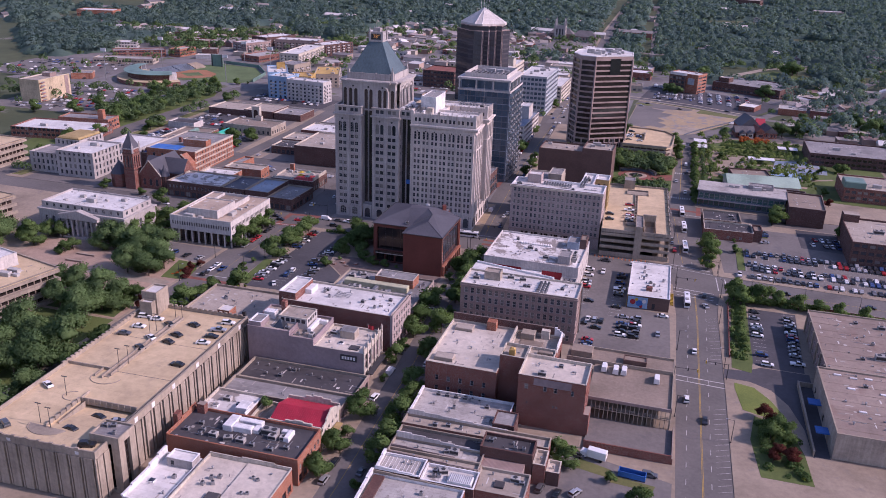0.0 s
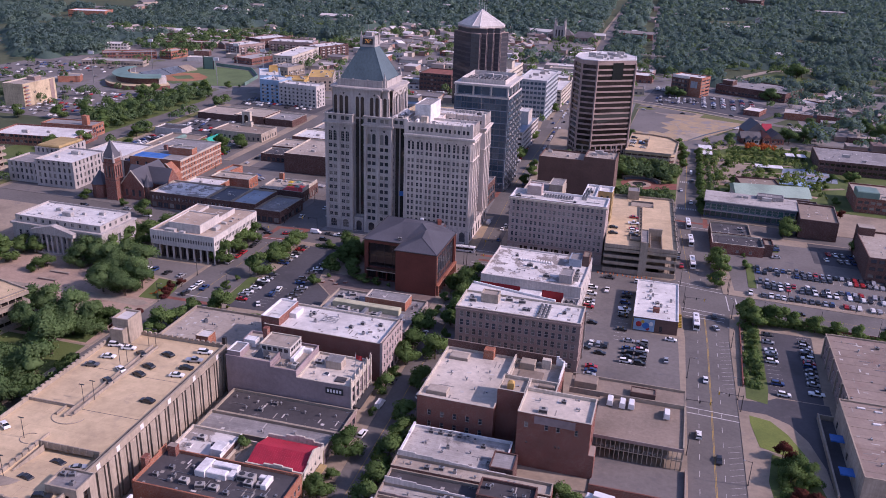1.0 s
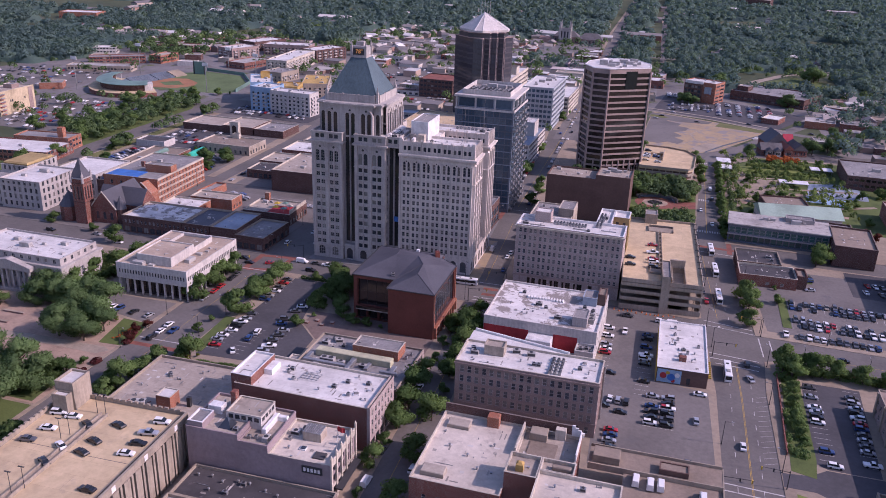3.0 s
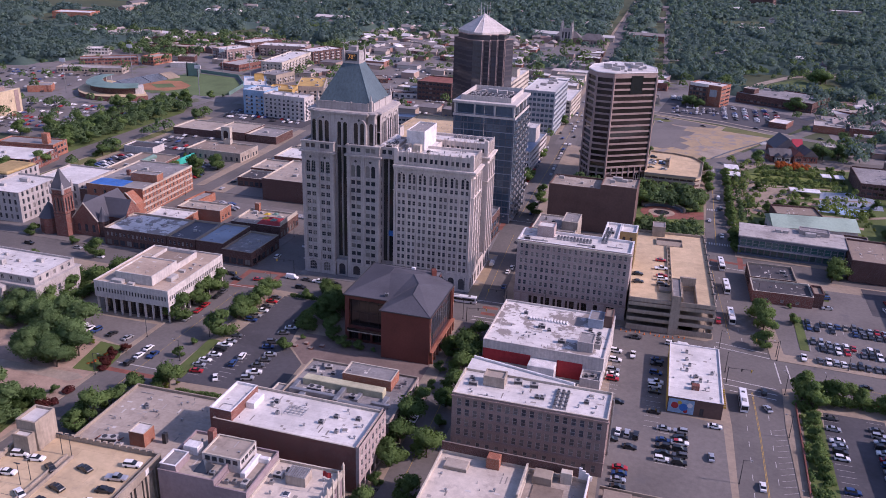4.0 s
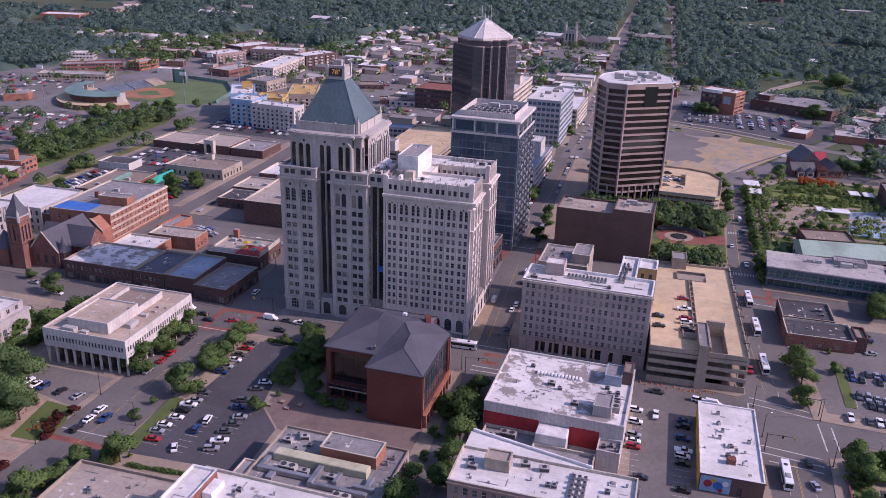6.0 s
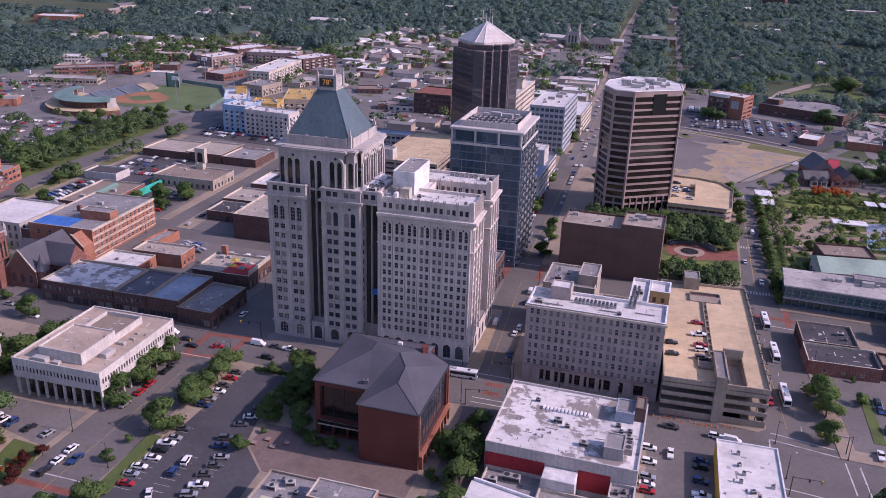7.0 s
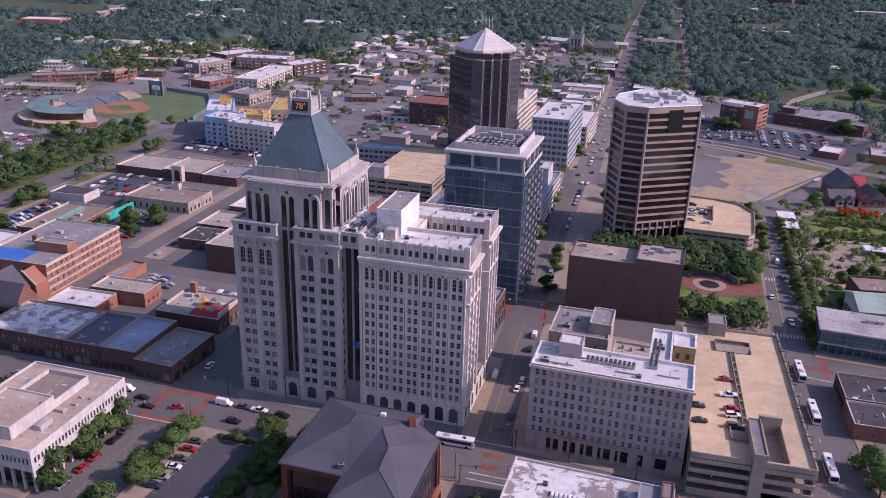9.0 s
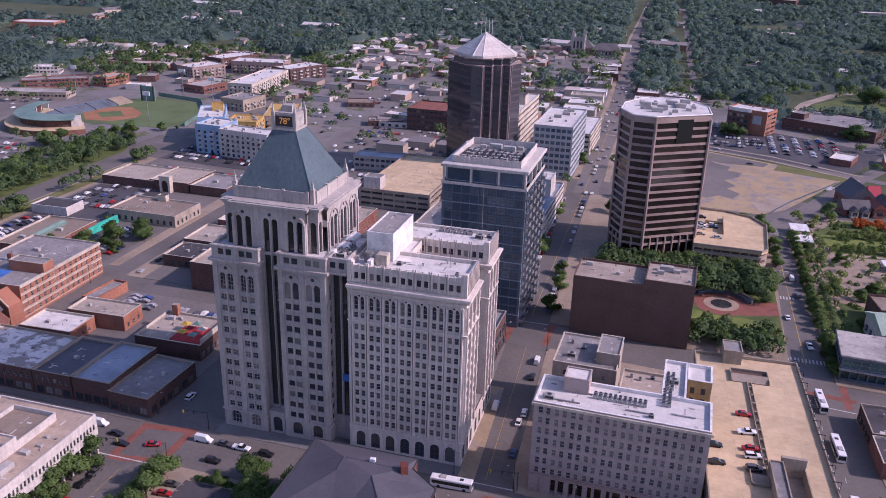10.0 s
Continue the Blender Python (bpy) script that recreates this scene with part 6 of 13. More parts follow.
for x0, y0, x1, y1, h in ((14.0, 8.0, 17.0, 14.2, 2.0), (17.02, 12.2, 24.6, 14.2, 1.7), (17.02, 8.4, 23.0, 10.8, 1.8), (23.02, 9.2, 25.0, 12.1, 1.3), (33.6, 8.0, 35.2, 12.6, 1.6), (31.4, 11.4, 33.5, 12.8, 1.2)):
    B.box("duct", x0, y0, 8.0, x1, y1, 8.0 + h, WHITE_METAL, "white roof duct", 0.2)
for a, b, c, d in ((7, 8, 13, 8.1), (19, 3, 19.1, 7.5), (25, 4, 25.1, 8), (27.5, 6, 33, 6.1), (36, 4, 36.1, 9)):
    B.box("roof_pipe", a, b, 8.0, c, d, 8.16, STEEL)
stepped(B, 0, 0.1, 16.2, "y", 0.2, 8.9, [0.4, 0.4, 0.9, 1.4], BRICK_ORANGE)
B.box("chimney", 2, 14, 8.0, 4.5, 16, 11.2, BRICK_RED)
B.box("chimney", -1.5, 6.5, 0, 0.0, 9, 11.5, BRICK_RED)
B = shop(-130.0, 193.6, 16.4, 13.0, 7.2, BRICK_DARK, PATCH_ROOF, CREAM, "small brick shop with peeling white flat roof", fit=[("M", 6, 8, 0), ("S", 11, 6, 0), ("h", 4, 4, 0)])
B.box("roof_box", 12.2, 1.6, 6.4, 16.0, 6.2, 8.8, WHITE_METAL, "", 0.1)
stepped(B, 0, 0.1, 13.0, "y", 16.2, 7.3, [1.2, 0.8, 0.4, 0.2], WHITE_METAL)
B = shop(-113.4, 193.6, 7.6, 13.0, 5.6, OLIVE_WALL, SIDEWALK, CREAM, "small walled roof court with a tree", fit=[("C", 6, 3, 0)])
B.box("timber_deck", 3.6, 2.0, 4.8, 7.2, 11.0, 5.3, PAVER_GREY)
for k in range(11):
    B.box("deck_board", 3.65 + k * 0.32, 2.1, 5.303, 3.9 + k * 0.32, 10.9, 5.36, CONCRETE)
tree(-111.6, 203.5, 3.5, z=4.95)


def theatre():
    B = Block("theatre_building", -105.6, 194.0, 0.8, "cream fronted theatre with bright red gabled metal roof", "theatre")
    W, D, H = 17.4, 13.6, 8.0
    B.walls(0, 0, W, D, 0, H, CREAM, E=rows(1, 0.5, 3, 3.0, cells(D, 3, 3.0, 0.8), sash=FRAME_D, bars=(2, 0), depth=0.6) + rows(1, 4.8, 3, 2.0, cells(D, 4, 1.2, 1.0)))
    V, F = [], []
    V += [(0, -0.3, H - 0.6), (W, -0.3, H - 0.6), (W, D + 0.3, H - 0.6), (0, D + 0.3, H - 0.6), (0, D / 2, H + 1.7), (W, D / 2, H + 1.7)]
    F += [(0, 1, 5, 4), (2, 3, 4, 5), (0, 4, 3), (1, 2, 5), (3, 2, 1, 0)]
    B.part("roof", V, F, RED_ROOF, "bright red standing seam roof")
    V, F = [], []
    for i in range(26):
        x = 0.3 + i * (W - 0.6) / 25
        add_tube(V, F, (x, -0.3, H - 0.56), (x, D / 2, H + 1.74), 0.06, 0.06, 4, False)
        add_tube(V, F, (x, D + 0.3, H - 0.56), (x, D / 2, H + 1.74), 0.06, 0.06, 4, False)
    B.part("roof_seams", V, F, RED_ROOF)
    V, F = [], []
    pts = [(-0.2, H - 1.0), (-0.2, H + 0.2), (D * 0.2, H + 0.9), (D * 0.2, H + 1.6), (D / 2, H + 3.3), (D * 0.8, H + 1.6), (D * 0.8, H + 0.9), (D + 0.2, H + 0.2), (D + 0.2, H - 1.0)]
    b = len(V)
    V += [(W - 0.05, y, z) for y, z in pts] + [(W + 0.4, y, z) for y, z in pts]
    n = len(pts)
    F += [tuple(range(n))[::-1], tuple(n + i for i in range(n))] + [(i, (i + 1) % n, n + (i + 1) % n, n + i) for i in range(n)]
    B.part("gable_front", V, F, CREAM)
    for y0, y1 in ((-0.75, -0.32), (D + 0.32, D + 0.75)):
        B.box("side_wall", 0, y0, 0, W - 0.06, y1, H - 0.2, OLIVE_WALL, "olive painted side wall")
        for k, up in enumerate((0.7, 0.7, 1.5, 1.9, 1.5, 0.7)):
            B.box("side_coping", k * (W - 0.06) / 6, y0 - 0.06, H - 0.197, (k + 1) * (W - 0.06) / 6 - 0.004, y1 + 0.06, H - 0.2 + up, CREAM, "", 0.03)
    B.box("canopy", W + 0.4, 3, 3.6, W + 2.4, D - 3, 4.0, OCHRE_WALL)


theatre()
shop(-131.0, 209.2, 42.0, 9.4, 5.2, BRICK_MAUVE, GREY_ROOF, CONCRETE, "low shop with plain grey flat roof", glass_front="E", fit=[("v", 20, 4, 0), ("v", 30, 6, 0)])
shop(-131.0, 219.0, 43.0, 13.6, 5.0, BRICK_MAUVE, BLACK_ROOF, CONCRETE, "low shop with dark flat roof and small vents", glass_front="E",
     fit=[("v", 3, 10, 0), ("v", 7, 10.5, 0), ("v", 11, 9, 0), ("v", 15, 10.5, 0), ("S", 17, 9.8, 0), ("v", 18.5, 10.5, 0), ("S", 14, 5, 0), ("v", 9, 5, 0), ("v", 24, 9, 0), ("v", 28, 8, 0), ("v", 33, 8, 0), ("v", 38, 9, 0)])


def five_and_dime():
    """Mauve-sided store with a cream street front and stepped roofs."""
    B = Block("department_store", -134.0, 233.4, 0.9, "old store with faded mauve side wall and ornate cream front", "store")
    W, D = 43.5, 18.6
    B.walls(0, 0, 16.0, D, 0, 16.6, PURPLE_WALL)
    B.walls(16.003, 0, 25.0, D, 0, 14.9, PURPLE_WALL)
    B.walls(25.003, 0, W, D, 0, 12.6, PURPLE_WALL, E=rows(3, 2.2, 3.4, 2.5, cells(D, 5, 1.8, 1.2), sash=FRAME_D, bars=(1, 1), depth=0.5))
    B.top(0, 0, 16, D, 16.6, TAN_ROOF, PURPLE_WALL, 0.7)
    B.top(16.003, 0, 25, D, 14.9, TAN_ROOF, PURPLE_WALL, 0.7)
    B.top(25.003, 0, W, D, 12.6, CREAM_ROOF, CREAM, 0.7)
    B.walls(0.4, 0.5, 5.0, 7, 15.9, 18.2, PURPLE_WALL, name="plant_wall")
    B.top(0.4, 0.5, 5.0, 7, 18.2, GREY_ROOF, WHITE_METAL, 0.4)
    B.box("white_screen", 2.0, 9.0, 15.9, 6.2, 12.0, 18.4, WHITE_METAL, "", 0.1)
    B.box("roof_hatch", 37.0, 2.6, 11.9, 40.4, 5.6, 12.3, BLACK_ROOF, "dark square roof hatch", 0.1)
    for k in range(9):
        B.box("plant_rib", 31.0 + k * 0.62, 9.9, 14.603, 31.3 + k * 0.62, 14.6, 14.8, STEEL)
    B.walls(8.5, 7.5, 19.5, 16.5, 14.2, 18.4, WHITE_PANEL, S=rows(1, 2.2, 3, 1.5, cells(11, 5, 1.5, 0.5), sash=FRAME_D), E=rows(1, 2.2, 3, 1.4, cells(9, 4, 1.6, 0.5), sash=FRAME_D), name="penthouse_wall")
    B.top(8.5, 7.5, 19.5, 16.5, 18.4, TAN_ROOF, CREAM, 0.3)
    B.box("duct", 20.2, 6.0, 14.2, 21.6, 15.0, 15.9, WHITE_METAL, "", 0.2)
    B.box("duct", 21.6, 13.4, 14.2, 24.6, 14.8, 15.7, WHITE_METAL, "", 0.2)
    B.box("chimney", 6.8, 13.5, 15.9, 8.4, 15.5, 21.0, BRICK_RED)
    B.box("plant_box", 31, 10, 11.9, 36.5, 14.5, 14.6, TAN_WALL, "", 0.1)
    V, F = [], []
    for x, y in ((10.6, 4.6),):
        V += [(x - 2, y - 2, 15.9), (x + 2, y - 2, 15.9), (x + 2, y + 2, 15.9), (x - 2, y + 2, 15.9), (x, y, 18.9)]
        F += [(0, 1, 4), (1, 2, 4), (2, 3, 4), (3, 0, 4)]
    B.part("pyramid_skylight", V, F, GLASS_DARK)
    # street front with tall piers
    for i in range(6):
        y = 0.3 + i * (D - 0.6) / 5
        V, F = [], []
        add_box(V, F, W, y - 0.5, 0, W + 0.5, y + 0.5, 14.8)
        add_box(V, F, W + 0.05, y - 0.35, 14.8, W + 0.45, y + 0.35, 15.6, 0.15)
        B.part("front_pier", V, F, CREAM)
    B.box("front_band", W + 0.003, 0.8, 11.4, W + 0.3, D - 0.8, 13.6, CREAM)
    B.box("front_band", W + 0.003, 0.8, 4.6, W + 0.3, D - 0.8, 5.4, CREAM)
    B.box("marquee", W + 0.5, 2, 3.7, W + 2.6, D - 2, 4.1, DARK_METAL)
    # sign with plain bars
    B.box("sign_board", 35.2, -0.32, 9.0, 41.2, 0.0, 11.2, DARK_METAL, "dark sign board with pale bars")
    for i in range(5):
        B.box("sign_bar", 35.75 + i * 1.05, -0.40, 9.6, 36.4 + i * 1.05, -0.325, 10.7, WHITE_METAL)
    units(B, 15.9, [("S", 14, 3, 0), ("v", 4, 15, 0)])
    units(B, 14.2, [("C", 18, 3, 0), ("C", 20, 3.5, 0), ("M", 23, 3.5, 90)])
    units(B, 11.9, [("h", 33, 6, 0), ("v", 29, 5, 0), ("M", 28, 12, 0), ("v", 40, 14, 0), ("C", 29.5, 15, 0), ("C", 27.5, 9, 0)])
    V, F = [], []
    add_tube(V, F, (42, 9, 11.5), (42, 9, 20), 0.07, 0.05, 6)
    B.part("flagpole", V, F, WHITE_METAL)
    V, F = [], []
    n = 8
    for i in range(n + 1):
        for z in (17.6, 19.2):
            V.append((42.05 + i * 0.28, 9 + 0.15 * math.sin(i * 1.1), z - 0.04 * i))
    F += [(2 * i, 2 * i + 2, 2 * i + 3, 2 * i + 1) for i in range(n)]
    B.part("flag", V, F, RED_WALL, "small red and white flag")


five_and_dime()
# low roof behind the garage, with a brick stair house
B = shop(-176.0, 249.5, 36.5, 34.0, 5.6, BRICK_RED, TAN_ROOF, CONCRETE, "low building with tan gravel roof and brick stair house", fit=[("C", 10, 24, 0), ("v", 5, 15, 0), ("v", 9, 28, 0), ("v", 14, 22, 0), ("v", 20, 28, 0), ("v", 25, 20, 0), ("v", 7, 9, 0), ("v", 28, 27, 0), ("C", 11, 23, 20), ("v", 17, 14, 0)])
B.walls(17.4, 4.6, 22.4, 9.8, 4.8, 9.4, BRICK_ORANGE, name="stair_house")
B.top(17.4, 4.6, 22.4, 9.8, 9.4, WHITE_ROOF, CREAM, 0.2, 0.25)
B.box("duct", 26, 8, 4.8, 27.2, 9.2, 8.2, DARK_METAL)
V, F = [], []
for i in range(6):
    add_tube(V, F, (6 + i * 1.4, 1.5, 5.2 + 0.2 * (i % 2)), (7 + i * 1.4, 6.5, 5.2 + 0.2 * (i % 2)), 0.18, 0.18, 6)
B.part("pipes", V, F, BRICK_PAVE)
units(B, 4.8, [("B", 11, 4, 15), ("M", 15, 2.5, 0)])

# white-roofed brick block on the corner of the alley
B = Block("brick_block", -134.6, 261.0, -0.9, "brown brick block with clean white flat roof and tan street front", "building")
B.walls(0, 0, 45, 20, 0, 15.0, BRICK_RED)
B.walls(44.6, -0.3, 45.6, 20.3, 0, 15.6, BRICK_PALE, E=rows(1, 0.6, 3, 3.0, cells(20.6, 5, 3.0, 0.6), sash=FRAME_D, bars=(1, 0), depth=0.5) + rows(3, 5.0, 3.3, 2.1, cells(20.6, 7, 1.3, 0.8)), name="front_wall")
B.top(0, 0, 45, 20, 15.0, WHITE_ROOF, CREAM, 0.7)
B.walls(-1.5, 1.0, 5.5, 16.5, 0, 17.6, BRICK_RED, name="stair_wall")
B.top(-1.5, 1.0, 5.5, 16.5, 17.6, WHITE_ROOF, WHITE_METAL, 0.6)
B.box("side_step", 5.6, 9, 14.3, 8.4, 15, 16.2, WHITE_METAL, "", 0.1)
units(B, 14.3, [("S", 13, 14.5, 0), ("C", 16, 9, 0), ("S", 30, 9.0, 0), ("h", 38, 7.5, 20), ("S", 33, 13, 0), ("v", 26, 6, 0), ("S", 39.5, 14.0, 0), ("v", 22, 16, 0), ("C", 36, 6.0, 0), ("v", 42, 11, 0), ("C", 12.5, 12.6, 0), ("v", 42, 5, 0), ("v", 35, 17, 0)])
V, F = [], []
for a in range(5):
    add_tube(V, F, (18 + a * 1.4, 10, 14.9), (18 + a * 1.4, 14, 14.9), 0.08, 0.08, 5)
for a in range(4):
    add_tube(V, F, (18, 10 + a * 1.33, 14.95), (23.6, 10 + a * 1.33, 14.95), 0.08, 0.08, 5)
B.part("pipe_frame", V, F, STEEL)


def duct_block():
    B = Block("duct_block", -132.5, 285.0, -0.5, "low block with grey roof crowded by large ducts", "building")
    B.block(4, 0, 43, 30, 0, 7.6, BRICK_PALE, GREY_ROOF, CONCRETE, E=rows(1, 0.5, 3, 2.8, cells(30, 7, 2.8, 0.6), sash=FRAME_D, bars=(1, 0), depth=0.5) + rows(1, 4.6, 3, 1.8, cells(30, 9, 1.2, 0.8)), par=0.6)
    B.walls(20, 19, 37, 27, 7.0, 10.8, BRICK_ORANGE, name="penthouse_wall")
    B.top(20, 19, 37, 27, 10.8, GREY_ROOF, CREAM, 0.3)
    B.box("pale_duct", 8, 14.0, 7.0, 36, 17.4, 9.4, surface("pale_yellow_metal", (0.52, 0.5, 0.34), None, 0.6, 0.2, 1.5, 0.1), "long pale yellow roof duct", 0.2)
    for r in ((6, 8.0, 22, 9.4, 8.6), (22, 6, 23.6, 14, 8.8), (23.6, 6.0, 39, 7.4, 8.4), (34, 8.5, 40, 9.8, 8.5), (10, 5, 12, 8, 8.2), (37, 9.8, 38.6, 14, 8.4), (28, 9, 29.4, 13.6, 8.2), (6, 9.4, 7.4, 14, 8.4)):
        B.box("duct", r[0], r[1], 7.2, r[2], r[3], r[4], STEEL, "", 0.12)
    units(B, 7.0, [("B", 14, 11, 0), ("M", 19, 11, 0), ("M", 27, 11.2, 0), ("B", 33, 3.6, 0), ("M", 8, 23, 0), ("M", 12, 26, 20), ("S", 15, 23, 0), ("S", 12, 20, 0), ("C", 39, 22, 0), ("C", 40, 25, 0), ("C", 9.5, 27, 0)])
    B.walls(0.0, 3, 3.99, 12, 0, 7.0, BRICK_ORANGE, name="lean_to_wall")
    B.top(0.0, 3, 3.99, 12, 7.0, GREY_ROOF, CREAM, 0.3)
    B.box("awning", 43.05, 18, 3.2, 45, 28, 3.5, surface("pink_awning", (0.5, 0.22, 0.2), None, 0.8, 0.3, 2, 0))


duct_block()


def museum():
    """Dark red granite museum under a faceted slate roof."""
    B = Block("museum", -130.5, 330.0, 0.0, "dark red granite museum block with faceted slate-grey roof", "museum")
    H = 19.0
    # L-shaped plan: a western part set back, and an eastern block that comes forward
    B.walls(1.9, 15.2, 19.6, 47.6, 0, H, RUST_PANEL, S=rows(1, 6.0, 5, 11.5, [(1.6, 16.6)], glass=GLASS_BRONZE, sash=FRAME_D, bars=(3, 1), depth=1.6) + rows(1, 0.4, 3, 4.2, [(1.4, 5.4), (6.2, 10.2), (11.0, 15.0)], glass=GLASS_BRONZE, sash=FRAME_D, bars=(1, 0), depth=1.4), W=rows(1, 6.0, 5, 11.5, [(22, 31)], glass=GLASS_BRONZE, sash=FRAME_D, bars=(2, 1), depth=1.2))
    east = rows(1, 5.0, 5, 12.6, [(1.2, 29.4)], glass=GLASS_DARK, sash=FRAME_D, bars=(9, 2), depth=0.7) + rows(1, 0.3, 3, 3.6, cells(30.8, 8, 2.9, 0.9), glass=GLASS_BRONZE, sash=FRAME_D, bars=(0, 0), depth=1.6)
    B.walls(19.603, 6.6, 38.0, 37.4, 0, H, RUST_PANEL, E=east)
    B.walls(19.603, 37.403, 30.4, 47.6, 0, H, RUST_PANEL)
    V = [(30.403, 37.403, 0), (38.0, 37.403, 0), (30.403, 43.4, 0), (30.403, 37.403, H), (38.0, 37.403, H), (30.403, 43.4, H)]
    B.part("corner_wall", V, [(1, 2, 5, 4), (2, 0, 3, 5), (3, 4, 5)], RUST_PANEL)
    # faceted roof
    z0, e = H + 0.1, 0.5
    V = [(19.6 - e, 6.6 - e, z0), (38.0 + e, 6.6 - e, z0), (38.0 + e, 37.4, z0), (30.4, 43.6, z0), (30.4, 47.6 + e, z0), (1.9 - e, 47.6 + e, z0), (1.9 - e, 15.2 - e, z0), (19.6 - e, 15.2 - e, z0),
         (28.7, 15.6, H + 3.8), (28.2, 24.2, H + 4.6), (23.6, 32.2, H + 4.6), (14.2, 32.4, H + 3.9), (14.0, 38.0, H + 3.9), (29.0, 38.0, H + 3.6)]
    F = [(0, 1, 8), (1, 2, 9, 8), (2, 3, 13), (2, 13, 10, 9), (3, 4, 13), (4, 5, 12, 13), (5, 6, 11, 12), (6, 7, 11), (7, 9, 10, 11), (7, 0, 8), (7, 8, 9), (10, 13, 12, 11), (7, 6, 5, 4, 3, 2, 1, 0)]
    B.part("roof", V, F, SLATE, "slate-grey faceted metal roof")
    ring = [V[i][:2] for i in range(8)]
    E_, F_ = [], []
    for i in range(8):
        a, c = ring[i], ring[(i + 1) % 8]
        add_tube(E_, F_, (*a, H + 0.15), (*c, H + 0.15), 0.24, 0.24, 6)
    B.part("eaves_trim", E_, F_, DARK_METAL)
    E_, F_ = [], []
    for i, j in ((7, 9), (8, 9), (9, 10), (1, 8), (11, 12), (12, 13)):
        a, c = V[i], V[j]
        add_tube(E_, F_, (a[0], a[1], a[2] + 0.05), (c[0], c[1], c[2] + 0.05), 0.12, 0.12, 5)
    B.part("roof_ridge", E_, F_, SLATE)
    V, F = [], []
    add_prism(V, F, [(29.6, 36.6), (31.2, 37.6), (30.2, 39.6), (28.6, 38.6)], H, H + 5.2)
    B.part("roof_fin", V, F, RUST_PANEL)
    B.box("roof_light", 20.6, 38.4, H + 3.6, 22.0, 39.4, H + 4.6, WHITE_METAL, "", 0.1)
    units(B, H + 0.9, [("S", 17.8, 17.5, 20)])
    for y in (8.0, 11.6, 15.2, 18.8, 22.4, 26.0, 29.6, 33.2, 36.6):
        B.box("arcade_pier", 38.05, y - 0.4, 0, 39.2, y + 0.4, 4.4, BRICK_ORANGE)
    B.box("arcade_beam", 38.05, 7.0, 4.4, 39.3, 37.2, 5.0, BRICK_ORANGE)
    for y in (6.7, 37.0):
        B.box("bay_jamb", 38.0, y, 5.0, 38.5, y + 0.5, H, BRICK_ORANGE)
    # terrace in the recessed corner
    B.box("balcony_slab", 3.4, 13.4, 4.8, 18.6, 15.2, 5.3, TAN_WALL)
    B.box("balcony_rail", 3.4, 13.4, 5.3, 18.6, 13.5, 6.3, GLASS_BRONZE)


museum()
# walled court west of the museum
for k in range(4):
    tagged(slab("planter", rect(-145 + k * 3.2, 333 + (k % 2) * 3, -143.4 + k * 3.2, 334.6 + (k % 2) * 3), 0.16, 0.8, BRICK_RED, "low brick planter in the court", "planter", "structure"), "", "")

# ---- east side of the main street ----
B = shop(-66.8, 150, 27, 30.6, 7.0, BRICK_RED, WORN_ROOF, WHITE_METAL, "brick shop with grey roof and thick white parapet", glass_front="W", fit=[("S", 8, 20, 0), ("v", 20, 15, 0), ("M", 23, 22, 0), ("v", 12, 23, 0), ("C", 16, 26, 0)])
stepped(B, 12, 0.35, 30.6, "y", 0.3, 7.1, [0.8, 0.8, 1.0, 1.4], WHITE_METAL)
B.box("inner_wall", 1.2, 16, 6.2, 4.2, 29.8, 6.9, BRICK_DARK)
stepped(B, 0.6, 0.12, 27, "x", 30.3, 7.1, [0.9, 0.7, 0.5, 0.3, 0.2], CONCRETE)
B = shop(-66.4, 181.0, 13.0, 8.4, 7.9, BRICK_DARK, WORN_ROOF, WHITE_METAL, "brick shop with ribbed pale roof and bright white parapet", glass_front="W", fit=[("v", 9, 6, 0)])
for k in range(11):
    B.box("roof_rib", 0.9 + k * 1.08, 0.5, 7.1, 1.0 + k * 1.08, 7.9, 7.24, WHITE_METAL)
stepped(B, 0.0, 0.3, 8.4, "y", 0.25, 8.0, [0.5, 0.8, 1.2], WHITE_METAL)
stepped(B, 0.5, 0.15, 13.0, "x", 0.2, 8.0, [1.0, 0.8, 0.8, 0.5, 0.5, 0.2], WHITE_METAL)
B = shop(-53.2, 181.2, 15.2, 8.0, 7.3, BRICK_DARK, PATCH_ROOF, WHITE_METAL, "dark brick shop with white roof crowded with machines", fit=[("S", 3.0, 5.4, 0), ("M", 5.2, 5.8, 20), ("C", 4.6, 3.6, 0), ("C", 3.2, 3.2, 0)])
B.box("white_canopy", 7.6, 1.0, 6.5, 14.2, 4.8, 7.9, WHITE_METAL, "white ribbed canopy box", 0.1)
for k in range(12):
    B.box("canopy_rib", 7.8 + k * 0.53, 1.1, 7.903, 7.95 + k * 0.53, 4.7, 8.0, STEEL)
B = shop(-66.4, 189.6, 27.6, 3.9, 7.2, BRICK_RED, TAN_ROOF, CONCRETE, "narrow brick shop with long tan roof", glass_front="W", fit=[("v", 8, 2, 0), ("v", 18, 2, 0)])
stepped(B, 0.5, 0.1, 27.6, "x", 0.2, 7.3, [1.2, 1.0, 0.8, 0.5, 0.3, 0.2], BRICK_MAUVE)
B = shop(-38.6, 182.6, 14.4, 11.0, 6.6, BRICK_RED, TAN_ROOF, TAN_ROOF, "brick rear wing with tan gravel roof", fit=[("M", 10.5, 8.0, 0), ("S", 12.6, 7.0, 0), ("v", 4, 9, 0)])
B.box("skylight", 5.2, 3.4, 5.8, 8.0, 6.2, 6.4, BLACK_ROOF, "dark framed skylight", 0.1)
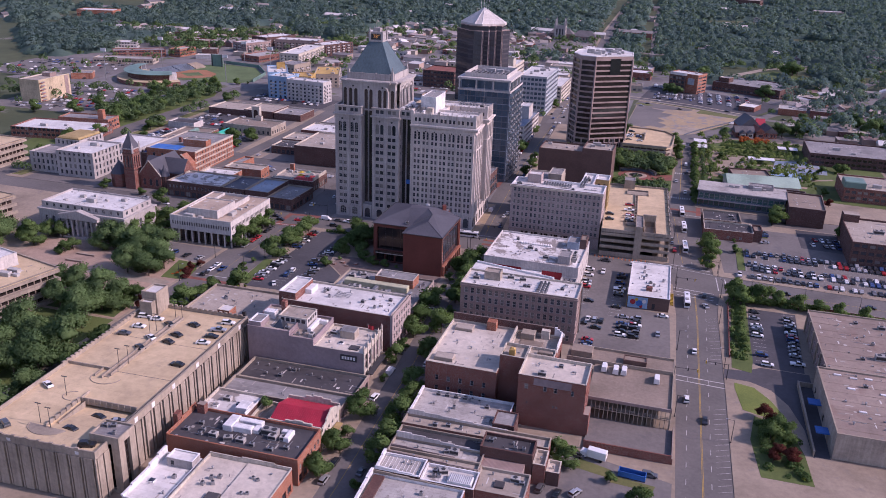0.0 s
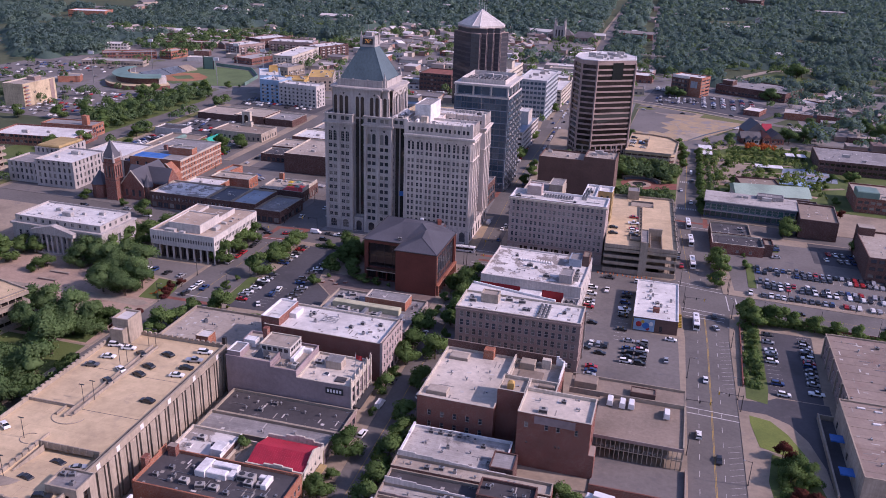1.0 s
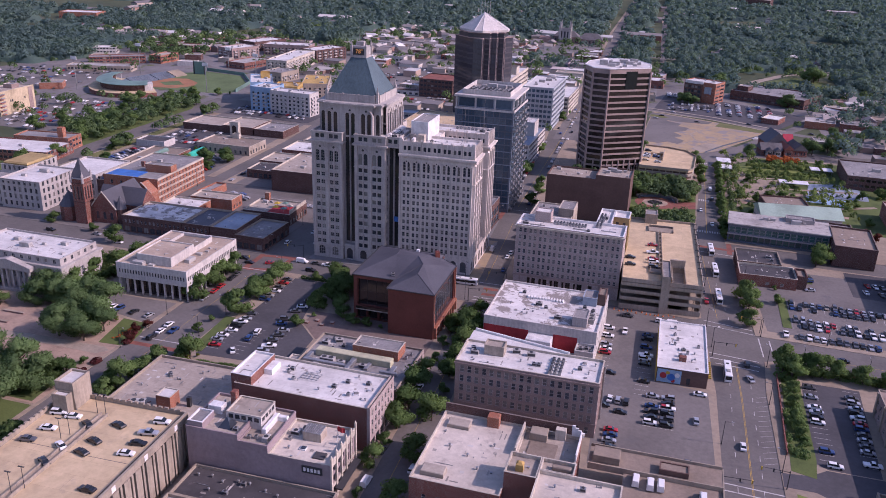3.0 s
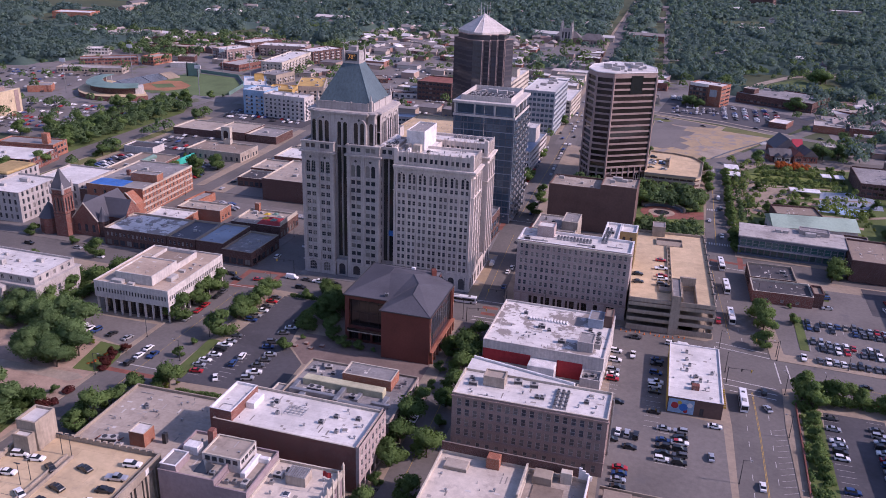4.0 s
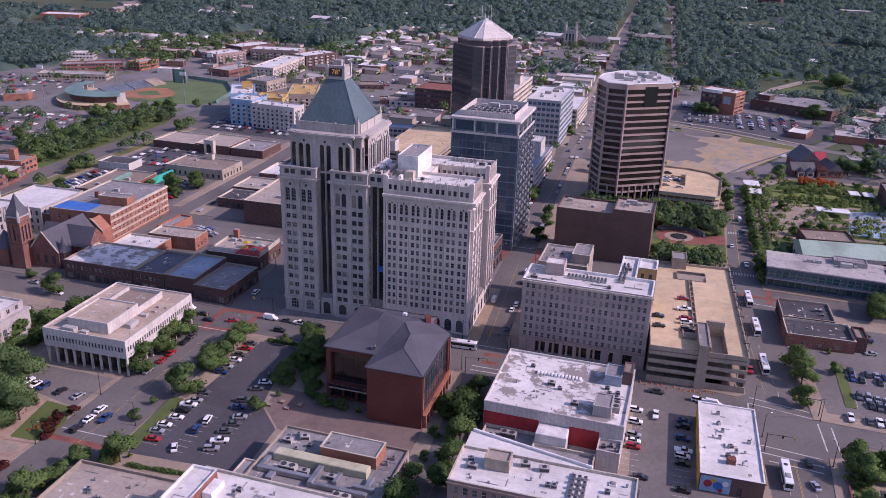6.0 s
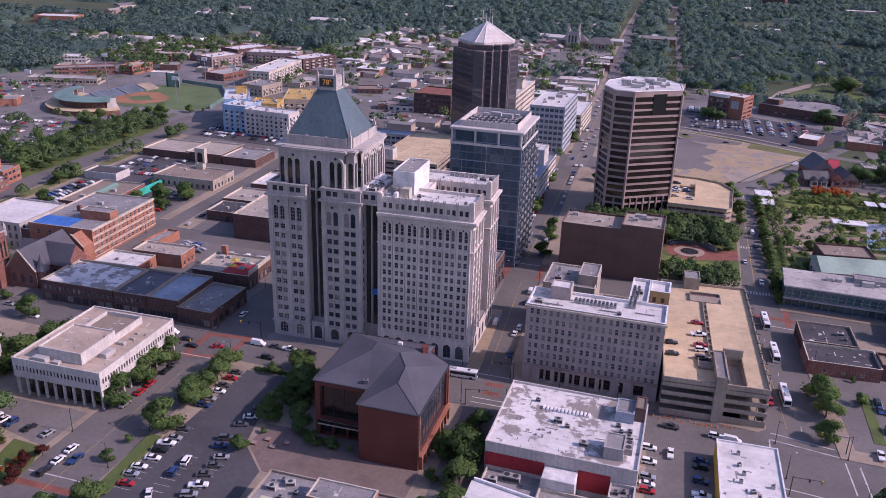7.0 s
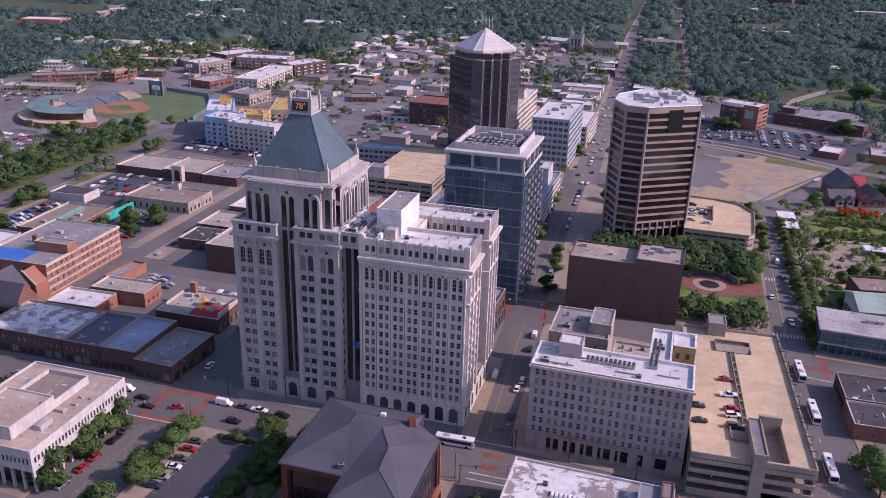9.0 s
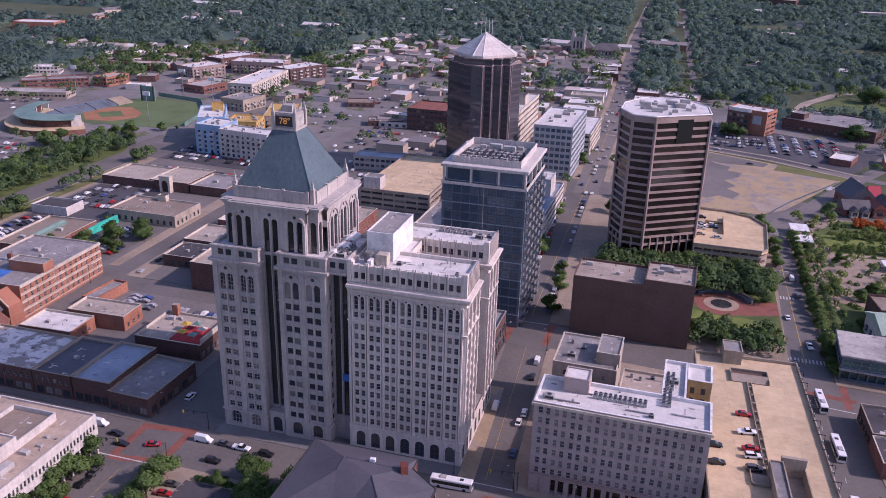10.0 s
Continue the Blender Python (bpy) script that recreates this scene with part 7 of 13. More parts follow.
B = shop(-66.6, 193.6, 27.6, 5.8, 7.0, BRICK_RED, WORN_ROOF, CONCRETE, "brick shop with pale grey flat roof", glass_front="W", fit=[("M", 19, 3.6, 0), ("S", 16.6, 3.2, 20), ("v", 8, 3, 0)])
stepped(B, 0.5, 0.12, 27.6, "x", 5.5, 7.1, [2.0, 1.7, 1.3, 0.9, 0.6, 0.3], WHITE_PANEL)
stepped(B, 0.5, 0.1, 20, "x", 0.2, 7.1, [0.9, 0.7, 0.5, 0.3], BRICK_MAUVE)
B = shop(-66.8, 199.6, 26.2, 6.6, 6.6, BRICK_DARK, BLACK_ROOF, CONCRETE, "brick shop with sunken black flat roof", glass_front="W", fit=[("v", 4, 3, 0)])
B = shop(-40.4, 198.6, 15.4, 7.8, 9.6, BRICK_DARK, BLACK_ROOF, BRICK_DARK, "dark brick rear block with black roof and small windows", S=rows(1, 4.5, 3, 1.8, cells(15.4, 4, 0.9, 2.0), sash=FRAME_W), fit=[("S", 2.4, 4.6, 0), ("v", 3.4, 5.6, 0), ("C", 10, 2.6, 0), ("C", 12.4, 3.0, 0), ("v", 9, 5, 0)])
B.box("lean_to", -0.2, -5.0, 0, 13.4, -0.05, 6.3, BRICK_MAUVE, "", 0.05)
shop(-24.8, 198.8, 3.6, 7.6, 7.0, BRICK_RED, TAN_ROOF, CREAM, "narrow brick stair wing with tan roof", fit=[("v", 1.8, 4, 0)])
shop(-21.0, 199.8, 3.8, 6.0, 4.6, BRICK_DARK, CREAM_ROOF, CREAM, "small brick outhouse with cream roof", fit=[("v", 1.8, 3, 0)])
B = shop(-67.0, 206.4, 45.4, 5.6, 7.4, BRICK_RED, TAN_ROOF, CONCRETE, "long narrow brick shop with brown gravel roof", glass_front="W", fit=[("S", 10, 2.4, 0), ("v", 5, 3, 0), ("S", 14, 3.2, 0), ("C", 18, 3, 0), ("v", 24, 2.4, 0), ("v", 35, 3, 0), ("v", 39, 2.6, 0)])
stepped(B, 0.4, 0.12, 32, "x", 5.3, 7.5, [1.7, 1.3, 1.0, 0.8, 0.5, 0.3], WHITE_PANEL)
B = shop(-67.4, 212.4, 31.0, 17.6, 6.2, BRICK_RED, WORN_ROOF, WHITE_METAL, "brick shop with blue-grey flat roof and wall ducts", glass_front="W", fit=[("S", 6, 16, 0), ("S", 9, 16, 0), ("S", 12, 16, 0), ("S", 15, 16, 0), ("C", 17.5, 15.8, 0), ("C", 20, 15, 0), ("S", 23, 13, 0), ("v", 12, 7, 0), ("v", 20, 9, 0), ("C", 26, 5, 0), ("v", 6, 10, 0), ("C", 13, 9.5, 0)])
stepped(B, 0.4, 0.3, 17.6, "y", 0.25, 6.3, [0.5, 0.5, 0.9], WHITE_METAL)
B.block(27.2, 1.0, 34.0, 9.0, 6.25, 8.0, BRICK_DARK, GREY_ROOF, BRICK_DARK, par=0.3)
B.box("rear_base", 31.02, 1.0, 0, 34.0, 9.0, 6.24, BRICK_DARK)


def tan_block():
    """Large brick block with tan roof; a taller brick part at its east end."""
    B = Block("brick_block", -68.5, 235.2, -0.6, "large red brick block with pale tan roof and taller rear part", "building")
    S = rows(2, 3.0, 4.0, 2.0, cells(24.5, 5, 1.2, 2.0), bars=(0, 1))
    B.block(0, 0, 24.5, 34.5, 0, 13.6, BRICK_RED, CREAM_ROOF, CREAM, S=S, W=rows(1, 0.5, 3, 2.9, cells(34.5, 9, 2.8, 0.6), sash=FRAME_D, bars=(1, 0), depth=0.5) + rows(2, 5.2, 4.0, 2.1, cells(34.5, 12, 1.3, 0.8)))
    B.block(24.503, 13.5, 41, 34.5, 0, 13.0, BRICK_RED, TAN_ROOF, CREAM, E=rows(2, 3, 4, 2.0, cells(21, 5, 1.2, 1)))
    B.block(24.503, 4.0, 33, 13.497, 0, 18.4, BRICK_RED, TAN_ROOF, CREAM, par=1.0)
    B.block(33.003, -6.5, 54.5, 8.0, 0, 18.4, BRICK_RED, CREAM_ROOF, CREAM, S=rows(1, 8.2, 5.0, 0.8, [(3.0, 3.5), (11.5, 12.0), (12.6, 13.1)]) + rows(1, 13.6, 3, 1.9, [(2.2, 3.3), (8.2, 9.3), (11.6, 12.7), (17.0, 17.9)]), E=rows(3, 3, 4.6, 2.0, cells(14.5, 3, 1.2, 1.5)), par=1.0)
    B.block(33.003, 8.003, 42, 13.49, 0, 18.4, BRICK_RED, TAN_ROOF, CREAM, par=1.0)
    B.box("faded_sign", 38.0, -6.56, 15.4, 50.0, -6.504, 17.9, PURPLE_WALL, "faded mauve painted sign band")
    B.box("north_wall", 0, 34.1, 13.72, 38.0, 34.6, 16.4, BRICK_DARK, "raised brown rear parapet wall")
    for k in range(4):
        B.box("parapet_step", 38.0 + k * 0.9, 34.1, 13.2, 38.9 + k * 0.9 - 0.004, 34.6, 16.6 - k * 0.7, WHITE_METAL, "", 0.03)
    B.box("east_parapet", 40.6, 22, 12.2, 41.0, 34.0, 15.2, WHITE_METAL, "white stepped parapet", 0.05)
    B.box("roof_well", 27.0, 22.0, 12.21, 35.0, 29.0, 12.5, BROWN_ROOF)
    B.box("steel_skylight", 27, 6.5, 17.4, 29, 8.5, 20.0, PLYWOOD, "", 0.6)
    B.box("roof_step", 36, 10, 17.4, 41, 11.5, 18.6, BROWN_ROOF, "", 0.2)
    B.box("roof_house", 13.5, 31.0, 12.8, 17.0, 34.0, 16.2, BRICK_ORANGE, "", 0.1)
    B.box("roof_house", 26.5, 29.5, 12.2, 31.5, 33.5, 14.6, CONCRETE, "", 0.1)
    B.box("roof_house", 33.5, 32.0, 12.2, 36.5, 34.0, 15.6, CREAM, "", 0.1)
    B.box("skylight_box", 2.0, 3.0, 12.8, 8.5, 7.0, 14.2, TAN_ROOF, "", 0.2)
    B.box("skylight_box", 2.5, 27.0, 12.8, 9.0, 31.0, 14.0, TAN_ROOF, "", 0.2)
    B.box("roof_wall", 24.0, 20, 12.8, 24.5, 34.0, 15.0, CREAM)
    units(B, 12.8, [("v", 12, 15, 0), ("v", 6, 18, 0), ("v", 18, 22, 0), ("v", 16, 10, 0)])
    units(B, 17.4, [("v", 38, 3, 0), ("S", 45, 4, 0), ("v", 50, 1, 0), ("M", 40, -3, 0)])
    # striped patched awning roof at the foot
    B.box("stair_wall", 54.5, -6.5, 0, 56.2, -1, 8.0, BRICK_RED)


tan_block()


def van_deck():
    """Two-level parking deck with vans on it."""
    B = Block("parking_deck", -24.8, 240.0, 0.0, "low brick and concrete parking deck with open bays", "parking garage")
    W, D = 37.6, 33.5
    B.box("upper_deck", 10.5, 0.3, 7.2, W, 24, 7.6, BROWN_ROOF)
    B.box("upper_deck", 0.3, 24.0, 7.6, W, D, 8.3, BROWN_ROOF)
    B.box("parapet", 10.5, 0, 6.9, W, 0.3, 8.0, BRICK_MAUVE)
    B.box("parapet", W - 0.35, 0.35, 6.6, W, D, 8.4, CONCRETE)
    B.box("parapet", 0.3, D - 0.35, 6.6, W - 0.35, D, 9.2, CONCRETE)
    B.box("step_wall", 0.3, 23.7, 7.0, W - 0.35, 24.0, 9.0, CONCRETE)
    B.box("middle_slab", 10.5, 0.3, 3.5, W, D, 3.8, CONCRETE)
    # brown rear wall stands for the shade inside the open bays
    B.box("rear_wall", 10.6, 7, 0, W - 0.4, 7.4, 7.1, BROWN_WALL)
    for z in (4.2, 4.6, 5.0):
        B.box("rail", 10.5, 0.1, z, W, 0.16, z + 0.06, STEEL)
    for i in range(20):
        x = 10.7 + i * (W - 11.1) / 19
        B.box("column", x - 0.1, 0.05, 0, x + 0.1, 0.3, 6.9, CONCRETE)
    for i in range(6):
        y = 1 + i * 6.3
        B.box("column", W - 0.5, y, 0, W - 0.02, y + 0.5, 6.6, CONCRETE)
    B.walls(20, 25.5, 28, 29.5, 8.0, 9.9, BROWN_WALL, name="shed_wall")
    B.top(20, 25.5, 28, 29.5, 9.9, BROWN_ROOF, BROWN_WALL, 0.2)
    B.box("shed", 1.5, 25.5, 8.2, 9, 30.5, 10.6, BROWN_ROOF, "", 0.1)
    # lower yard with its brick wall
    B.box("yard_deck", 12, -18, 0, W + 1.0, -0.2, 0.6, ASPHALT_OLD)
    B.box("yard_wall", 12, -18.4, 0, W + 1.0, -18.0, 3.0, BRICK_RED)
    B.box("yard_wall", W + 1.0, -18.4, 0, W + 1.4, -0.2, 2.0, BRICK_RED)
    for x, y, h in ((14.0, 20.5, 90), (18.0, 20.0, 90), (20.8, 20.3, 90), (32.0, 18.0, 90)):
        w = B.at(x, y, 0).translation
        park(w.x, w.y, h, ("van", "white"), 7.76)


van_deck()


def four_storey():
    """Mauve brick block with a white roof and ranks of sash windows."""
    B = Block("brick_block", -71.0, 289.7, 0.0, "mauve-grey brick block with white roof and many sash windows", "building")
    W, D, H = 46.0, 15.6, 19.75
    S = rows(1, 1.2, 3, 2.4, cells(W, 15, 1.3, 1.2), bars=(0, 1), glass=GLASS_PALE) + rows(4, 5.4, 3.45, 2.35, cells(W, 18, 1.4, 1.0), bars=(0, 1), glass=GLASS_PALE)
    E = rows(5, 1.5, 3.6, 2.1, cells(D, 5, 1.2, 1.0), bars=(0, 1))
    B.walls(0, 0, W, D, 0, H, BRICK_MAUVE, S=S, E=E, W=rows(5, 1.5, 3.6, 2.1, cells(D, 5, 1.3, 1.0)))
    B.top(0, 0, W, D, H, WHITE_ROOF, CREAM, 0.7)
    for z, o in ((4.6, 0.2), (18.6, 0.35)):
        V, F = [], []
        add_box(V, F, -o, -o, z, W + o, 0, z + 0.5)
        B.part("ledge", V, F, BRICK_MAUVE)
    B.walls(7.5, 8.0, 14.0, 12.6, H - 0.7, H + 2.7, TAN_WALL, name="roof_house")
    B.top(7.5, 8.0, 14.0, 12.6, H + 2.7, TAN_ROOF, TAN_WALL, 0.3)
    # wedge behind, with a slanting white rear parapet
    V, F = [], []
    add_prism(V, F, [(0.4, D + 0.01), (33.5, D + 0.01), (1.2, 22.4)], 0, H - 0.2)
    B.part("rear_wall", V, F, BRICK_MAUVE)
    V, F = [], []
    add_prism(V, F, [(0.5, D - 0.3), (33.3, D - 0.3), (33.3, D + 0.02), (1.2, 22.2), (0.5, 22.2)], H - 0.196, H + 0.14)
    B.part("rear_roof", V, F, WHITE_ROOF)
    V, F = [], []
    add_prism(V, F, [(34.2, D), (34.5, D + 0.35), (1.2, 22.9), (1.0, 22.45)], H - 0.3, H + 0.9)
    B.part("slant_parapet", V, F, WHITE_METAL, "slanting white rear parapet")
    units(B, H - 0.7, [("M", 4.6, 7.5, 0), ("S", 3.4, 10.5, 20), ("M", 17.5, 12.5, 10), ("M", 22.5, 12.0, 10), ("S", 24.5, 6, 0), ("S", 26, 6.0, 0), ("v", 20, 7, 0), ("v", 37, 5, 0), ("S", 39, 8, 0), ("v", 42, 6, 0), ("v", 43.5, 12, 0), ("h", 40, 12, 0)])
    for i in range(15):
        place(*U_COND, B.at(30.2 + (i % 3) * 1.5, 2.6 + (i // 3) * 2.2, H - 0.7, 0))
    B.box("pipe_rack", 29.6, 1.8, H - 0.7, 29.9, 13.2, H - 0.2, STEEL)
    V, F = [], []
    add_tube(V, F, (W + 0.5, 12, 0), (W + 0.5, 12, 19.5), 0.35, 0.35, 8)
    B.part("downpipe", V, F, STEEL)


four_storey()


def patched_block():
    """Low block with a badly patched white roof and a red rear wall."""
    B = Block("patched_block", -73.6, 341.0, -1.2, "low block with patchy worn white roof and red rear wall", "building")
    W, D, H = 43.0, 36.0, 12.0
    B.walls(0, 0, W, D, 0, H, WHITE_PANEL, W=rows(1, 0.6, 3, 3, cells(D, 9, 2.8, 0.8), sash=FRAME_D, bars=(1, 0), depth=0.5), E=rows(2, 2.5, 4, 1.8, cells(D, 6, 1.2, 2)))
    B.top(0, 0, W, D, H, PATCH_ROOF, WHITE_PANEL, 0.6)
    V, F = [], []
    add_box(V, F, 0.1, -0.12, 4.2, 17.5, -0.003, 8.6)
    B.part("red_band", V, F, RED_WALL)
    B.box("red_band", 27.0, -0.12, 2.2, 36.0, -0.003, 8.6, RED_WALL)
    B.box("pale_annex", 17.6, -6.0, 0, 27, -0.15, 8.0, WHITE_METAL, "", 0.2)
    B.block(36.2, -7.0, W, -0.15, 0, 7.0, WHITE_PANEL, GREY_ROOF, WHITE_PANEL)
    B.block(1.0, -12.0, 17.3, -0.15, 0, 4.0, BRICK_PALE, GREY_ROOF, CREAM)
    B.block(17.4, -15.5, 36.0, -6.15, 0, 4.6, BRICK_MAUVE, GREY_ROOF, CREAM)
    B.walls(33, 4.0, 38.5, 12.0, 11.4, 15.0, GREYSTONE, name="roof_house")
    B.top(33, 4.0, 38.5, 12.0, 15.0, GREY_ROOF, GREYSTONE, 0.2)
    B.walls(34, 24, 39.5, 32.0, 11.4, 14.8, BLUE_PANEL, name="roof_house")
    B.top(34, 24, 39.5, 32.0, 14.8, GREY_ROOF, BLUE_PANEL, 0.2)
    B.walls(39.6, 26, 42.6, 33.0, 11.4, 16.0, BROWN_WALL, name="roof_house")
    B.top(39.6, 26, 42.6, 33.0, 16.0, BROWN_ROOF, BROWN_WALL, 0.2)
    V, F = [], []
    for i in range(13):
        add_box(V, F, 12 + i * 1.15, 22.6, 11.4, 12.9 + i * 1.15, 25.0, 12.1, 0.2)
    B.part("skylight_strip", V, F, WHITE_METAL)["kind"] = "stuff"
    units(B, 11.4, [("S", 10.0, 27, 0), ("M", 18, 17.5, 0), ("S", 21, 15.5, 10), ("M", 27, 8, 0), ("M", 36, 14, 0), ("M", 39, 15.5, 0), ("S", 36.5, 18, 0), ("S", 39, 19, 0), ("B", 39.5, 10, 90), ("S", 35.5, 21, 0), ("v", 15, 8, 0), ("v", 7, 15, 0)])
    units(B, 6.2, [("S", 38, -4, 0), ("S", 40, -3, 0), ("C", 41.5, -5, 0)])
    units(B, 3.2, [("B", 9, -4, 0), ("M", 4, -6, 0)])


patched_block()


def corner_box():
    """Single-storey block with a white roof, yellow side and mural wall."""
    B = Block("corner_shop", -8.0, 333.2, 1.0, "single-storey block with white roof, yellow side and mural", "building")
    W, D, H = 17.6, 40.0, 6.0
    B.walls(0, 0, W, D, 0, H, BROWN_WALL, S=rows(1, 0.4, 3, 2.6, [(10.5, 11.8)], sash=FRAME_D, bars=(0, 0)), E=rows(1, 0.6, 3, 2.6, cells(D, 8, 3, 1), sash=FRAME_D, bars=(1, 0), depth=0.4))
    B.top(0, 0, W, D, H, WHITE_ROOF, WHITE_METAL, 0.4)
    B.box("yellow_side", -0.12, 0.1, 0, -0.003, D - 0.1, H - 0.1, YELLOW_WALL)
    B.box("mural", 0.3, -0.1, 0.3, 8.6, -0.003, 5.4, BLUE_WRAP, "pale blue painted mural")
    for x, z, r, m in ((2.4, 3.0, 1.2, RED_WALL), (5.2, 2.6, 1.4, BLUE_TARP), (7.2, 3.6, 0.9, WHITE_METAL), (3.9, 4.2, 0.7, YELLOW_WALL), (6.0, 1.2, 0.7, RED_WALL)):
        V, F = [], []
        add_tube(V, F, (x, -0.14, z), (x, -0.102, z), r, r, 14)
        B.part("mural_patch", V, F, m)
    units(B, 5.6, [("C", 6, 34, 0), ("C", 6, 28, 30), ("C", 7, 24, 0), ("C", 6, 20, 0), ("S", 9, 16, 20), ("S", 8, 11, 0), ("C", 10.5, 13.5, 0), ("C", 9.5, 10, 30), ("v", 4, 20, 0), ("v", 13, 14, 0), ("C", 14.5, 20, 0), ("v", 12, 8, 0)])
    B.box("roof_box", 7.5, 7.0, 5.6, 10.0, 9.0, 7.4, BRICK_RED, "", 0.1)
    V, F = [], []
    for i in range(9):
        add_box(V, F, W + 0.6, 8 + i * 1.5, 0, W + 2.0, 8.3 + i * 1.5, 0.5)
    B.part("stair_rails", V, F, YELLOW_WALL)


corner_box()


def long_block_right():
    """Long low block with a vast stained roof on the eastern edge."""
    B = Block("long_block", 61.8, 241.2, 0.6, "long low warehouse block with wide stained brown roof", "warehouse")
    B.block(0, 0, 74, 44, 0, 9.2, TAN_WALL, LONG_ROOF, CONCRETE, W=rows(1, 0.6, 3, 2.6, [(4, 6), (22, 24)], sash=FRAME_D), par=0.5)
    B.block(3.2, 44.003, 74, 95, 0, 9.0, BRICK_MAUVE, LONG_ROOF, CONCRETE, W=rows(2, 1.2, 3.6, 1.8, cells(50.99, 12, 1.6, 1)), par=0.5)
    for k in range(6):
        B.box("pilaster", 2.7, 46 + k * 9.2, 0, 3.197, 47 + k * 9.2, 9.0, CONCRETE)
    for z, y0, y1 in ((8.7, 1, 43), (8.5, 45, 94)):
        for k in range(int((y1 - y0) / 6)):
            B.box("roof_seam", 1.0 if z > 8.6 else 4.2, y0 + 3 + k * 6, z - 0.1, 72, y0 + 3.25 + k * 6, z + 0.05, BROWN_ROOF)
    for x, y in ((5, 40), (10, 39), (15, 40), (8, 31), (18, 30), (9, 16), (16, 12), (24, 36), (26, 20), (30, 10)):
        B.box("roof_light", x, y, 8.7, x + 2.4, y + 0.9, 9.1, WHITE_METAL, "", 0.1)
    units(B, 8.7, [("S", 14, 34, 0), ("v", 20, 26, 0), ("v", 12, 22, 0), ("M", 26, 30, 0), ("v", 6, 8, 0)])
    units(B, 8.5, [("B", 24, 58, 0), ("S", 27, 64, 0), ("S", 17, 56, 0), ("v", 13, 84, 0), ("M", 29, 86, 0), ("v", 21, 76, 0), ("S", 20, 88, 0), ("C", 23, 70, 0), ("M", 34, 74, 0), ("v", 28, 80, 0), ("S", 32, 52, 0)])
    for y in (8, 26):
        B.box("loading_canopy", -4.0, y, 3.4, -0.01, y + 4, 3.8, BLUE_TARP, "blue loading canopy", 0.05)


def loading_yard():
    """Retaining wall with a pale coping that parts the drive from the loading yard."""
    root = tagged(new("yard_wall"), "long concrete retaining wall beside the loading yard", "wall")
    V, F = [], []
    add_box(V, F, 56.2, 240.5, 0.1, 56.6, 286.0, 2.0)
    add_box(V, F, 56.6, 285.6, 0.1, 63.0, 286.0, 2.0)
    solid("wall", V, F, PRECAST, root)
    V, F = [], []
    add_chamfered(V, F, 56.1, 240.4, 2.003, 56.7, 286.1, 2.2, 0.03)
    solid("coping", V, F, CONCRETE, root)
    slab("pavement", [(50, 200), (140, 200), (140, 240.4), (57, 240.4), (51, 229)], 0.0, 0.172, SIDEWALK, "pale concrete yard south of the warehouse", "pavement")


long_block_right()
loading_yard()

# ---- north of the cross street, east side ----


